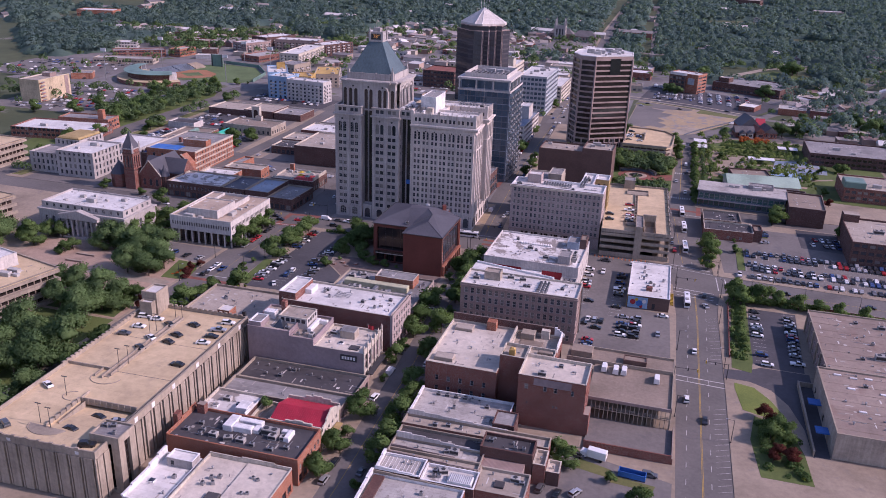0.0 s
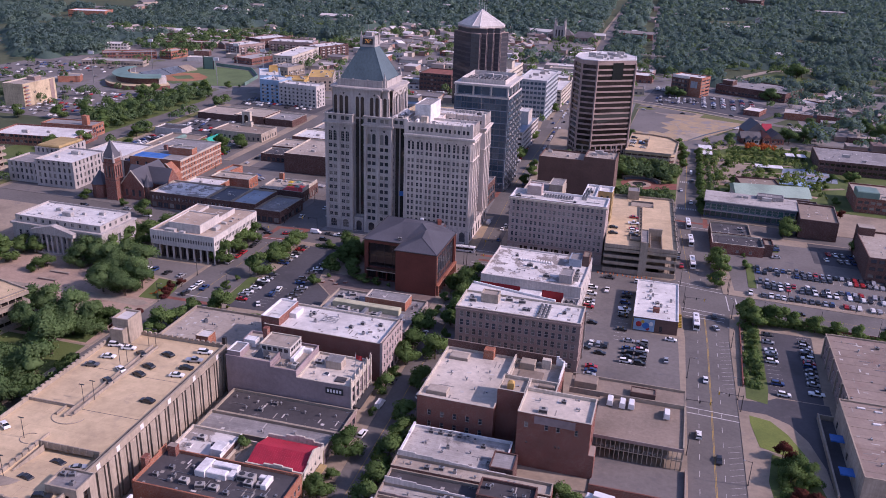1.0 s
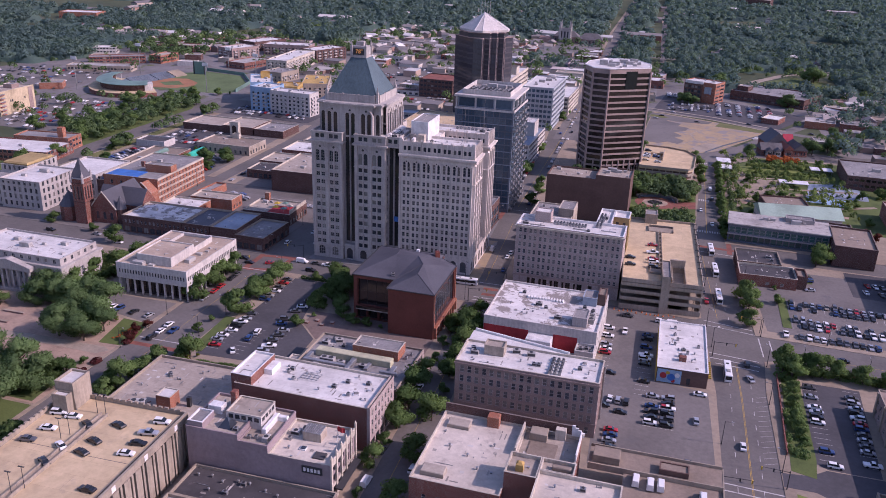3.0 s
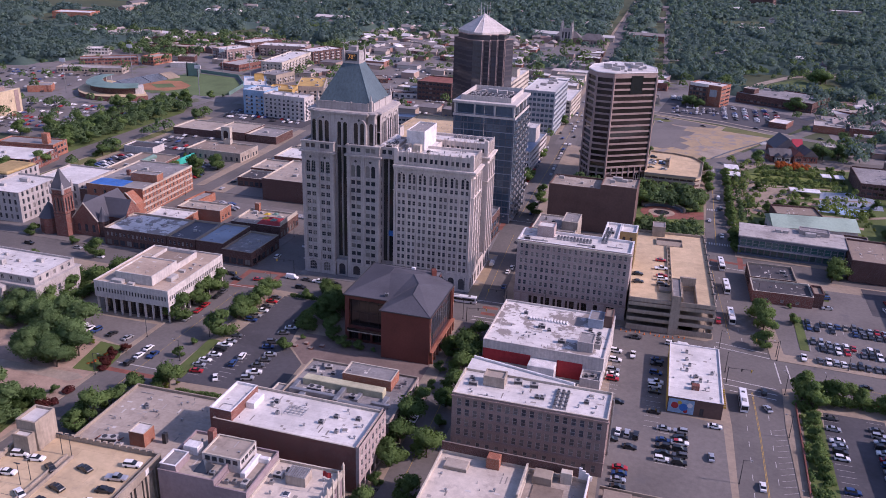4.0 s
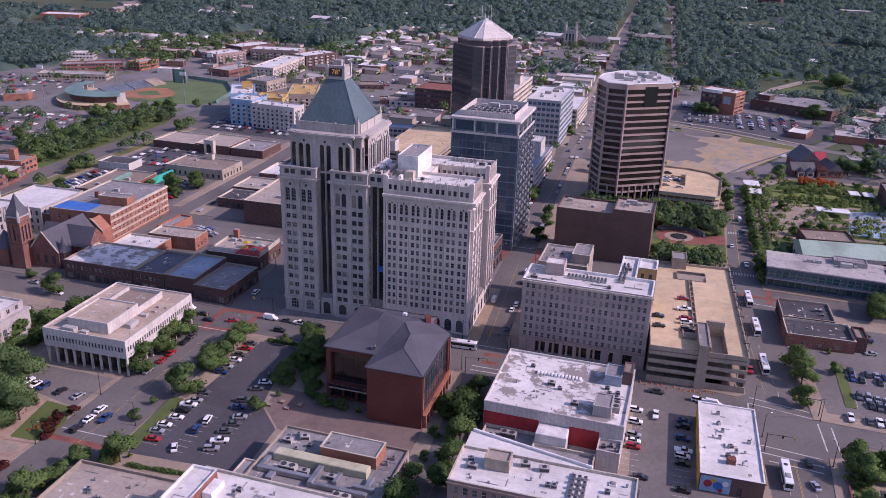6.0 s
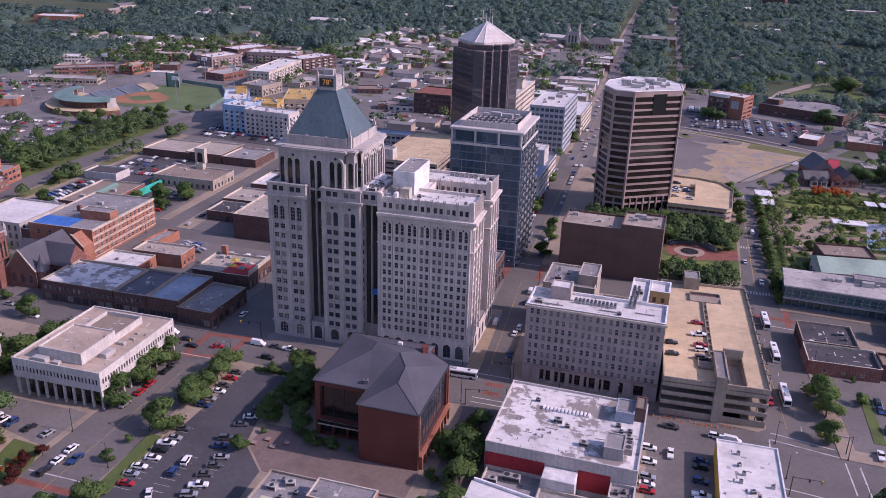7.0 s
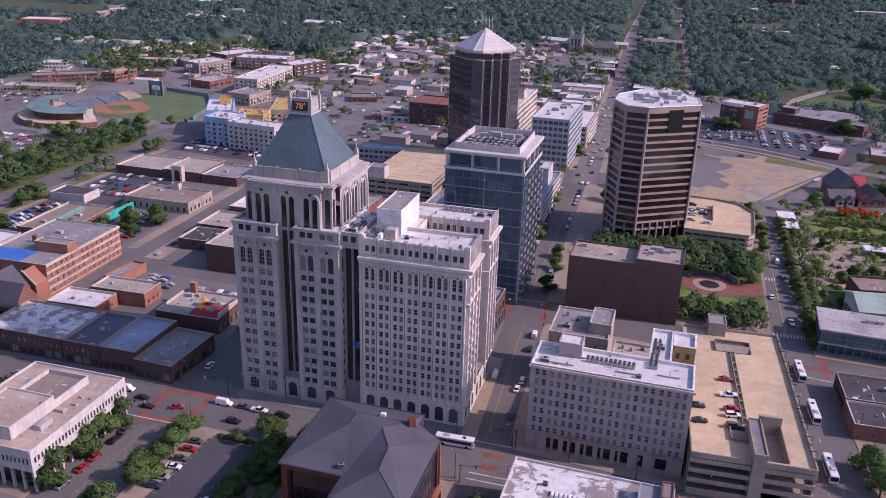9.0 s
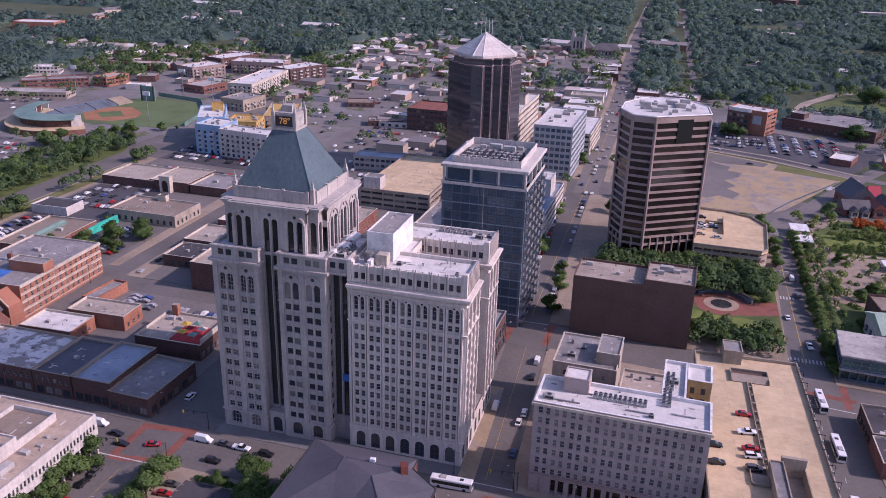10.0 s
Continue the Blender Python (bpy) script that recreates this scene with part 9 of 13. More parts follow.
def granite_tower():
    """Dark granite and mirror-glass tower with serrated sides under a white pyramid."""
    B = Block("granite_tower", -166.5, 714.0, 0.0, "dark granite tower with mirror glass, serrated sides and white pyramid top", "office building")
    H, m, blunt, d = 76.0, 4, 4.2, 4.6

    def plan(cut, o=0.0):
        """Serrated diamond; cut drops that many of the outer teeth on every side."""
        q = []
        n = m - cut
        for k in range(4):
            # one quarter: from a blunt front to the next, in steps
            pts = [(-blunt, -(blunt + m * d))]
            x, y = blunt, -(blunt + m * d)
            pts.append((x, y))
            for i in range(m):
                y += d
                pts.append((x, y))
                x += d
                pts.append((x, y))
            a = k * math.pi / 2
            for px, py in pts[1:-1]:
                q.append((px * math.cos(a) - py * math.sin(a), px * math.sin(a) + py * math.cos(a)))
        lim = blunt + n * d + 0.01
        q = [(max(-lim, min(lim, x)), max(-lim, min(lim, y))) for x, y in q]
        out = []
        for p in q:
            if not out or (Vector(p) - Vector(out[-1])).length > 0.05:
                out.append(p)
        r = [((1 + o / 22) * x, (1 + o / 22) * y) for x, y in out]
        return r
    for f in range(18):
        z = 3.0 + f * 4.0
        cut = 0 if f < 17 else 1
        V, F = [], []
        add_prism(V, F, plan(cut), z, z + 1.3)
        B.part("spandrel_band", V, F, DARK_GRANITE)
        V, F = [], []
        ring = plan(cut, -0.25)
        for i in range(len(ring)):
            a, c = ring[i], ring[(i + 1) % len(ring)]
            b = len(V)
            V += [(*a, z + 1.3), (*c, z + 1.3), (*c, z + 4.0), (*a, z + 4.0)]
            F.append((b, b + 1, b + 2, b + 3))
        B.part("ribbon_window", V, F, GLASS_FAR["dusky_mirror_glass"])
    V, F = [], []
    add_prism(V, F, plan(0, -0.6), 0, 3.0)
    B.part("lobby_wall", V, F, GLASS_BRONZE)
    # pale sills on the teeth that stop short, and pale corner strips
    for cut, z in ((0, 71.0), (1, 75.0)):
        V, F = [], []
        add_prism(V, F, plan(cut, 0.15), z, z + 0.7)
        B.part("terrace_ledge", V, F, PINK_BAND)
    for x, y in plan(0):
        if y < 0 and x > 0:
            B.box("corner_strip", x - 0.25, y - 0.25, 3, x + 0.25, y + 0.25, 71, PINK_BAND)
    # square white pyramid set cornerwise, with blunt corners
    e, k = 19.5, 3.2
    base = [(k, -e), (e, -k), (e, k), (k, e), (-k, e), (-e, k), (-e, -k), (-k, -e)]
    z0 = 75.7
    top = [(1.5, -1.5), (1.5, 1.5), (-1.5, 1.5), (-1.5, -1.5)]
    V, F = [], []
    add_prism(V, F, base, z0, z0 + 1.4)
    B.part("roof_kerb", V, F, WHITE_PANEL)
    V = [(x, y, z0 + 1.4) for x, y in base] + [(0, 0, z0 + 13.4)]
    B.part("pyramid_roof", V, [(i, (i + 1) % 8, 8) for i in range(8)], WHITE_PANEL, "white faceted pyramid roof")
    V, F = [], []
    for x, y in base:
        add_tube(V, F, (x, y, z0 + 1.5), (0, 0, z0 + 13.5), 0.25, 0.14, 5)
    for q in (0.25, 0.5, 0.72):
        for i in range(8):
            a, c = Vector((*base[i], z0 + 1.4)).lerp(Vector((0, 0, z0 + 13.4)), q), Vector((*base[(i + 1) % 8], z0 + 1.4)).lerp(Vector((0, 0, z0 + 13.4)), q)
            add_tube(V, F, a, c, 0.1, 0.1, 4)
    B.part("roof_rib", V, F, WHITE_METAL)
    for dx, dy in ((-3, 0), (-1, 2), (2, -1), (3.4, 1)):
        V, F = [], []
        add_tube(V, F, (dx, dy, z0 + 11.0), (dx, dy, z0 + 22), 0.16, 0.1, 5)
        B.part("antenna", V, F, WHITE_METAL)


granite_tower()


def ribbon(x, y, W, D, H, wall, n, name, label, rot=-1.0, roof=None, h=1.7, fit=(), m=3.6, S=True, glass=None):
    """A plain office block with a pane to every bay of each storey."""
    B = Block(name, x, y, rot, label, "office building")
    k = dict(glass=glass or GLASS, sash=FRAME_D, bars=(0, 0), depth=0.3)
    cs = cells(W, max(2, int(W / 3.4)), 2.6, 0.6)
    cd = cells(D, max(2, int(D / 3.4)), 2.6, 0.6)
    B.block(0, 0, W, D, 0, H, wall, roof or WHITE_ROOF, wall, S=rows(n, 2.0, m, h, cs, **k) if S else None, E=rows(n, 2.0, m, h, cd, **k))
    units(B, H - 0.8, fit)
    return B


B = ribbon(-133.5, 716, 25, 60, 34, SKY_PANEL, 8, "white_offices", "pale blue-white office block with window bands", fit=[("B", 10, 30, 0), ("B", 14, 40, 0), ("M", 8, 15, 0), ("S", 17, 20, 0), ("M", 12, 50, 0), ("S", 6, 24, 0), ("S", 8, 36, 0), ("B", 15, 52, 0), ("S", 19, 44, 0)], m=4.0, glass=GLASS_BLUE, h=2.2)
B = ribbon(-167, 735, 13, 105, 30, CREAM, 7, "cream_offices", "long cream office block with window bands", fit=[("B", 6, 30, 0), ("M", 6, 60, 0)], m=4.0)
B.walls(2, 62, 11, 74, 29, 36, CREAM, name="lift_house")
B = ribbon(-126, 600, 21, 58, 15, WHITE_PANEL, 4, "blue_roof_offices", "low white block with blue-grey roof", roof=BLUE_PANEL, fit=[("B", 12, 20, 0)], m=3.5)
B.walls(10, 30, 18, 46, 14, 24, WHITE_PANEL, name="stair_house")
B.top(10, 30, 18, 46, 24, WHITE_ROOF, WHITE_PANEL, 0.3)
ribbon(-116, 780, 12, 60, 16, CREAM, 4, "cream_block", "low cream block beside the main street")


def park_garage():
    B = Block("parking_deck", -32.0, 592.0, -1.0, "low parking deck with rounded corner and cars on top", "parking garage")
    pts = [(0, 0), (31, 0), (34, 4), (35, 40), (28, 52), (16, 57), (0, 58)]
    for z in (0.0, 3.4, 6.8):
        V, F = [], []
        add_prism(V, F, pts, z, z + 1.4)
        B.part("spandrel", V, F, PRECAST)
    V, F = [], []
    # added core, darkened to read as the shade within the deck
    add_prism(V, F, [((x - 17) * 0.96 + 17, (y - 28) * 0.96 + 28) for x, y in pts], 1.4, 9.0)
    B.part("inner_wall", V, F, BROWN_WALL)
    for k in range(8):
        B.box("post", 0.2 + k * 4.2, 0.03, 1.403, 0.8 + k * 4.2, 0.6, 9.6, PRECAST)
    V, F = [], []
    add_prism(V, F, [(4.6, 21.6), (14.4, 21.6), (14.4, 40.4), (4.6, 40.4)], 9.05, 9.2)
    B.part("ramp_floor", V, F, DECK)
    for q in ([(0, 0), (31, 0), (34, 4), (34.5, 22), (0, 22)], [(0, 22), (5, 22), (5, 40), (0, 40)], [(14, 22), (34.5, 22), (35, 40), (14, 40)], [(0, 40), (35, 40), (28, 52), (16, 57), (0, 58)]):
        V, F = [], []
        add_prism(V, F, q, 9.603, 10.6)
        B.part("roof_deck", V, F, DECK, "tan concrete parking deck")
    n = len(pts)
    V, F = [], []
    for i in range(n):
        a, c = pts[i], pts[(i + 1) % n]
        d = (Vector(c) - Vector(a)).normalized() * 0.2
        q = Vector((-d.y, d.x)) * 1.5
        add_prism(V, F, [a, c, (c[0] + q.x, c[1] + q.y), (a[0] + q.x, a[1] + q.y)], 10.6, 11.7)
    B.part("parapet", V, F, PRECAST)
    B.box("ramp_wall", 13.5, 20, 10.6, 14, 45, 12.4, PRECAST)
    for x, y, z in ((3, 16, 10.62), (3, 25, 10.62), (3, 33, 10.62), (9, 33, 9.22), (9, 36, 9.22), (3, 43, 10.62), (11, 14, 10.62), (3, 29, 10.62)):
        w = B.at(x, y, 0).translation
        park(w.x, w.y, 5, None, z)


park_garage()

# small round garden in the park
V, F = [], []
n = 28
for r0, z, m in ((4.4, 0.36, GLASS_DARK), (5.1, 0.33, CONCRETE), (7.4, 0.28, PAVER_TAN), (11.9, 0.24, BRICK_PAVE)):
    pts = [(-18.4 + r0 * math.cos(2 * math.pi * k / n), 550.6 + r0 * math.sin(2 * math.pi * k / n)) for k in range(n)]
    slab("garden_ring", pts, 0.1, z, m, "ring of paving round a small park garden", "plaza")
for r, h, m in ((11.4, 1.6, SLATE_PANEL), (13.0, 2.4, CONCRETE)):
    V, F = [], []
    for k in range(24):
        a0, a1 = 0.1 * math.pi + k * 0.72 * math.pi / 24, 0.1 * math.pi + (k + 1) * 0.72 * math.pi / 24
        add_prism(V, F, [(-18.4 + (r + e) * math.cos(q), 550.6 + (r + e) * math.sin(q)) for e, q in ((0, a0), (0.9, a0), (0.9, a1), (0, a1))], 0.1, h)
    tagged(solid("garden_wall", V, F, m), "curved garden wall round the park pool", "wall", "", "structure")
slab("lawn", [(-36, 526), (-4, 522), (-5, 538), (-10, 538.5), (-20, 538), (-30, 541), (-35, 545)], 0.1, 0.225, GRASS_BRIGHT, "bright lawn before the round garden", "lawn")
slab("path", [(-10, 541), (5, 546), (5, 560), (-6, 556)], 0.1, 0.215, BRICK_PAVE, "brick path from the garden to the street", "path")

# ---- east of the wide street, north ----
B = Block("dark_shop", 24.5, 437.5, 2.0, "low dark-roofed brick building with stepped parapets", "building")
B.block(0, 15.0, 20, 33.0, 0, 6.0, BRICK_DARK, BLACK_ROOF, CONCRETE, W=rows(1, 0.8, 3, 2.4, cells(18, 5, 2.4, 0.8), sash=FRAME_D))
B.block(0, 0, 25.0, 14.99, 0, 5.4, BRICK_RED, BLACK_ROOF, CREAM, S=rows(1, 1.2, 3, 1.4, cells(25, 3, 1.4, 3)))
B.block(25.1, 2, 29.5, 12.0, 0, 6.4, BRICK_DARK, BROWN_ROOF, BRICK_DARK)
units(B, 5.2, [("M", 15, 25, 0), ("S", 16, 21, 0), ("v", 6, 28, 0), ("v", 9, 20, 0)])
slab("lawn", rect(53, 449, 58, 461), 0.1, 0.2, GRASS, "small bright lawn by the car park", "lawn")


def glass_pavilion():
    B = Block("arts_centre", 21.0, 497.0, -3.0, "long glass-fronted building with flat white roof", "building")
    W, D, H = 49.0, 20.0, 9.6
    B.walls(0, 0, W, D, 0, H, SLATE_PANEL, S=rows(1, 0.8, 3, 3.0, cells(W, 16, 2.5, 0.5), glass=GLASS_TEAL, sash=FRAME_D, bars=(0, 1), depth=1.2) + rows(1, 5.0, 3, 3.2, cells(W, 16, 2.7, 0.4), glass=GLASS_TEAL, sash=FRAME_W, bars=(0, 1), depth=0.3), W=rows(2, 0.8, 4.2, 3.0, cells(D, 6, 2.6, 0.5), glass=GLASS_BLUE, sash=FRAME_D))
    B.box("roof", -0.8, -0.9, H, W + 0.6, D + 0.5, H + 0.7, WORN_ROOF, "", 0.15)
    B.box("ledge", -0.3, -1.0, 4.2, W + 0.2, 0.0, 4.7, GREYSTONE)
    units(B, H + 0.7, [("M", 18, 12, 0), ("M", 21.5, 12, 0), ("B", 33, 11, 0), ("S", 37, 12, 0), ("C", 30, 14, 0)])
    B.walls(28, 13, 42, 19.5, H + 0.7, 12.4, GREYSTONE, name="roof_house")
    B.top(28, 13, 42, 19.5, 12.4, GREY_ROOF, GREYSTONE, 0.3)
    B.block(W + 0.7, -16, W + 20, 16, 0, 10.6, BRICK_DARK, BROWN_ROOF, BRICK_DARK, W=rows(2, 2, 4, 2, cells(32, 6, 1.6, 2)))
    B.block(W + 0.7, 16.003, W + 12, 26, 0, 9.0, BRICK_DARK, GREY_ROOF, BRICK_DARK)


glass_pavilion()
B = Block("green_roof_hall", 39.5, 524.0, 8.0, "hall with pale green metal pitched roof", "building")
B.walls(0, 0, 42, 20, 0, 8.0, WHITE_PANEL, W=rows(1, 1, 3, 3, cells(20, 4, 3, 1), glass=GLASS_BLUE))
V = [(-1, -1, 8.0), (43, -1, 8.0), (43, 21, 8.0), (-1, 21, 8.0), (-1, 10, 12.0), (43, 10, 12.0)]
B.part("roof", V, [(0, 1, 5, 4), (2, 3, 4, 5), (0, 4, 3), (1, 2, 5), (3, 2, 1, 0)], PALE_GREEN, "pale green standing seam roof")
B.block(6, 21.5, 30, 38, 0, 8.5, BRICK_DARK, BROWN_ROOF, BRICK_DARK)
B = ribbon(94, 424, 44, 42, 12, BRICK_DARK, 3, "brick_offices", "dark brick office block with tan flat roof", roof=TAN_ROOF, fit=[("B", 15, 20, 0), ("M", 25, 30, 0)], m=3.7)
B.walls(0, 36, 8, 42.4, 0, 15, BRICK_DARK, name="corner_tower")
B.box("corner_roof", 0.3, 36, 15, 8, 42.4, 15.3, TAN_ROOF)
B = ribbon(108, 540, 60, 34, 9, BRICK_RED, 2, "brick_hall", "brick hall with flat roof and green metal corner", roof=TAN_ROOF, fit=[("B", 20, 10, 0), ("B", 30, 14, 0)])
B.box("green_corner", -0.3, -0.3, 9.1, 12, 12, 13, GREEN_ROOF, "", 0.5)
ribbon(98, 628, 70, 44, 9, BRICK_DARK, 2, "library_block", "wide dark brick block with grey flat roof", roof=GREY_ROOF, fit=[("B", 20, 20, 0), ("M", 30, 10, 0)], glass=GLASS_BRONZE)
for x, y, w, d in ((18.5, 653, 9.5, 12), (19.0, 636, 9.2, 11), (56.5, 614, 18, 8), (80, 655, 6, 9), (88, 655, 6, 9)):
    root = tagged(new("pavilion"), "open park pavilion with flat white roof", "pavilion", "park pavilions")
    root.matrix_basis = pose(x, y, 0.2, 0, 0, 2)
    V, F = [], []
    add_chamfered(V, F, 0, 0, 3.2, w, d, 3.6, 0.1)
    solid("roof", V, F, WHITE_METAL, root)
    for a in (0.5, w - 0.7):
        for b in (0.5, d - 0.7):
            V, F = [], []
            add_box(V, F, a, b, 0, a + 0.2, b + 0.2, 3.2)
            solid("post", V, F, STEEL, root)
slab("path", [(26, 570), (90, 560), (91, 564), (27, 575)], 0.1, 0.22, PAVER_TAN, "pale path through the park", "path")
slab("path", [(30, 600), (60, 596), (95, 606), (94, 612), (60, 602), (31, 606)], 0.1, 0.225, PAVER_TAN, "pale path through the park", "path")
slab("path", [(22, 612), (46, 606), (47, 622), (23, 628)], 0.1, 0.23, PAVER_TAN, "pale paved square in the park", "path")
slab("water_play", [(70, 588), (96, 584), (98, 598), (72, 602)], 0.1, 0.24, BLUE_WRAP, "blue painted play surface in the park", "play area")
slab("lawn", [(40, 628), (92, 622), (93, 650), (42, 655)], 0.1, 0.215, GRASS, "bright lawn in the park", "lawn")

slab("path", [(22, 575), (34, 572), (50, 600), (48, 640), (30, 645), (24, 620)], 0.1, 0.212, SIDEWALK, "pale gravel ground under the park trees", "path")
slab("lawn", [(33, 652), (77, 642), (78, 650), (55, 668), (34, 660)], 0.1, 0.222, GRASS_BRIGHT, "bright yellow-green meadow strip in the park", "lawn")
slab("lawn", [(-34, 528), (-10, 528), (-6, 536), (-14, 538), (-26, 537)], 0.1, 0.23, GRASS_BRIGHT, "bright lawn beside the round pool", "lawn")
for y, x0, x1 in ((567, 4.5, 14), (659.5, 5.5, 13.5), (508, 5, 21)):
    for k in range(int((x1 - x0) / 1.3)):
        strip("crosswalk_line", [(x0 + k * 1.3, y - 1.6), (x0 + k * 1.3, y + 1.6)], 0.6, LINE_W, 0.03, "white painted crossing bar")

# ---- the western blocks ----


def courthouse():
    B = Block("courthouse", -299.5, 323.0, -0.5, "pale stone courthouse with portico and white roof", "public building")
    W, D, H = 50.0, 25.0, 12.0
    S = rows(1, 1.0, 3, 2.4, cells(W, 11, 1.6, 2), bars=(1, 1)) + rows(1, 5.0, 3, 4.2, cells(W, 11, 1.8, 2), bars=(1, 2), depth=0.5)
    E = rows(1, 1.0, 3, 2.4, cells(D, 5, 1.6, 2), bars=(1, 1)) + rows(1, 5.0, 3, 4.2, cells(D, 5, 1.8, 2), bars=(1, 2), depth=0.5)
    B.walls(0, 0, W, D, 0, H, LIMESTONE, S=S, E=E)
    B.box("cornice", -0.6, -0.6, H, W + 0.6, D + 0.6, H + 0.8, LIMESTONE)
    B.walls(1.2, 1.2, W - 1.2, D - 1.2, H + 0.8, 16.0, LIMESTONE, S=rows(1, 0.7, 3, 1.8, cells(W - 2.4, 11, 1.5, 1), bars=(1, 0)), E=rows(1, 0.7, 3, 1.8, cells(D - 2.4, 5, 1.5, 1), bars=(1, 0)))
    B.top(1.2, 1.2, W - 1.2, D - 1.2, 16.0, WHITE_ROOF, LIMESTONE, 0.7)
    for i in range(8):
        x = 15.0 + i * 2.85
        V, F = [], []
        add_tube(V, F, (x, -2.0, 1.0), (x, -2.0, 9.8), 0.6, 0.5, 10)
        B.part("column", V, F, LIMESTONE)
    B.box("portico_base", 13.5, -3.2, 0, 36.5, 0, 1.0, LIMESTONE)
    B.box("entablature", 13.5, -3.0, 9.8, 36.5, -0.003, 11.6, LIMESTONE)
    V = [(13.2, -3.2, 11.6), (36.8, -3.2, 11.6), (36.8, 0.2, 11.6), (13.2, 0.2, 11.6), (25, -3.2, 14.6), (25, 0.2, 14.6)]
    B.part("pediment", V, [(0, 1, 4), (2, 3, 5), (1, 2, 5, 4), (3, 0, 4, 5), (3, 2, 1, 0)], LIMESTONE)
    units(B, 15.3, [("M", 15, 15, 0), ("B", 24, 10, 0), ("S", 30, 14, 0), ("M", 38, 17, 0), ("h", 44, 8, 0), ("h", 10, 8, 0), ("S", 20, 18, 0), ("v", 34, 6, 0)])


courthouse()


def white_bank():
    B = Block("bank_building", -232.0, 334.5, 0.4, "white panelled office building on columns with brown roof", "office building")
    W, D, H = 33.5, 41.5, 13.6
    # recessed lower storeys behind piers
    B.walls(2.2, 2.2, W - 2.2, D - 2.2, 0, 7.0, BRONZE_WALL, S=rows(1, 0.6, 3, 5.6, cells(W - 4.4, 11, 2.0, 0.4), glass=GLASS_BRONZE, sash=FRAME_D, bars=(0, 1), depth=0.2), E=rows(1, 0.6, 3, 5.6, cells(D - 4.4, 13, 2.0, 0.4), glass=GLASS_BRONZE, sash=FRAME_D, bars=(0, 1), depth=0.2))
    for i in range(10):
        x = 0.6 + i * (W - 1.2) / 9
        B.box("pier", x - 0.3, 0.4, 0, x + 0.3, 1.2, 7.0, WHITE_PANEL)
    for i in range(1, 12):
        y = 0.6 + i * (D - 1.2) / 11
        B.box("pier", W - 1.2, y - 0.3, 0, W - 0.4, y + 0.3, 7.0, WHITE_PANEL)
    B.walls(0, 0, W, D, 7.0, H, WHITE_PANEL, S=rows(1, 2.0, 3, 1.9, cells(W, 24, 0.75, 0.8), sash=FRAME_D, bars=(0, 0), depth=0.4), E=rows(1, 2.0, 3, 1.9, cells(D, 29, 0.75, 0.8), sash=FRAME_D, bars=(0, 0), depth=0.4))
    B.box("soffit", 0.05, 0.05, 6.7, W - 0.05, D - 0.05, 7.0, WHITE_PANEL)
    B.top(0, 0, W, D, H, BANK_ROOF, WHITE_PANEL, 0.5)
    B.walls(8, 3.5, 24.5, 21, 12.7, 17.2, WHITE_PANEL, name="penthouse_wall")
    B.top(8, 3.5, 24.5, 21, 17.2, BANK_ROOF, WHITE_PANEL, 0.4)
    B.walls(10, 21.003, 24.5, 36, 12.7, 15.6, WHITE_PANEL, name="penthouse_wall")
    B.top(10, 21.003, 24.5, 36, 15.6, BROWN_ROOF, WHITE_PANEL, 1.2)
    units(B, 12.7, [("B", 28, 12, 90), ("M", 27.5, 20, 0), ("B", 10, 1.9, 0), ("M", 16, 1.9, 0), ("S", 29, 24, 0), ("C", 28, 28, 0)])


BRONZE_WALL = surface("dark_bronze_panel", (0.06, 0.05, 0.048), None, 0.5, 0.2, 1.5, 0.05)
white_bank()


def terraced_offices(x, y, rot, W, D, n, label):
    """Concrete offices with deep ledges and shaded window strips."""
    B = Block("government_offices", x, y, rot, label, "office building")
    for k in range(n):
        z = k * 4.0
        B.box("ledge", -0.8, -0.8, z, W + 0.8, D + 0.8, z + 1.5, PRECAST)
        B.walls(0.8, 0.8, W - 0.8, D - 0.8, z + 1.5, z + 4.0, PRECAST, S=rows(1, 0.2, 3, 2.0, cells(W - 1.6, int(W / 3.2), 2.6, 0.2), glass=GLASS_BRONZE, sash=FRAME_D, bars=(0, 0), depth=0.3), E=rows(1, 0.2, 3, 2.0, cells(D - 1.6, int(D / 3.2), 2.6, 0.2), glass=GLASS_BRONZE, sash=FRAME_D, bars=(0, 0), depth=0.3))
    B.box("ledge", -0.8, -0.8, n * 4.0, W + 0.8, D + 0.8, n * 4.0 + 1.4, PRECAST)
    B.top(-0.8, -0.8, W + 0.8, D + 0.8, n * 4.0 + 2.2, DECK, PRECAST, 0.6, 0.5)
    return B


B = terraced_offices(-296, 247, -14, 56, 26, 3, "concrete government offices with deep ledges and terraces")
B.walls(20, 6, 40, 20, 13.4, 19, WHITE_PANEL, name="penthouse_wall")
B.top(20, 6, 40, 20, 19, WHITE_ROOF, WHITE_PANEL, 0.5)
units(B, 13.4, [("B", 46, 10, 0), ("B", 46, 14, 0), ("M", 50, 12, 0)])
terraced_offices(-384, 310, -8, 58, 30, 3, "concrete offices with dark window strips")
terraced_offices(-476, 404, 0, 72, 28, 3, "concrete offices with dark window bands")


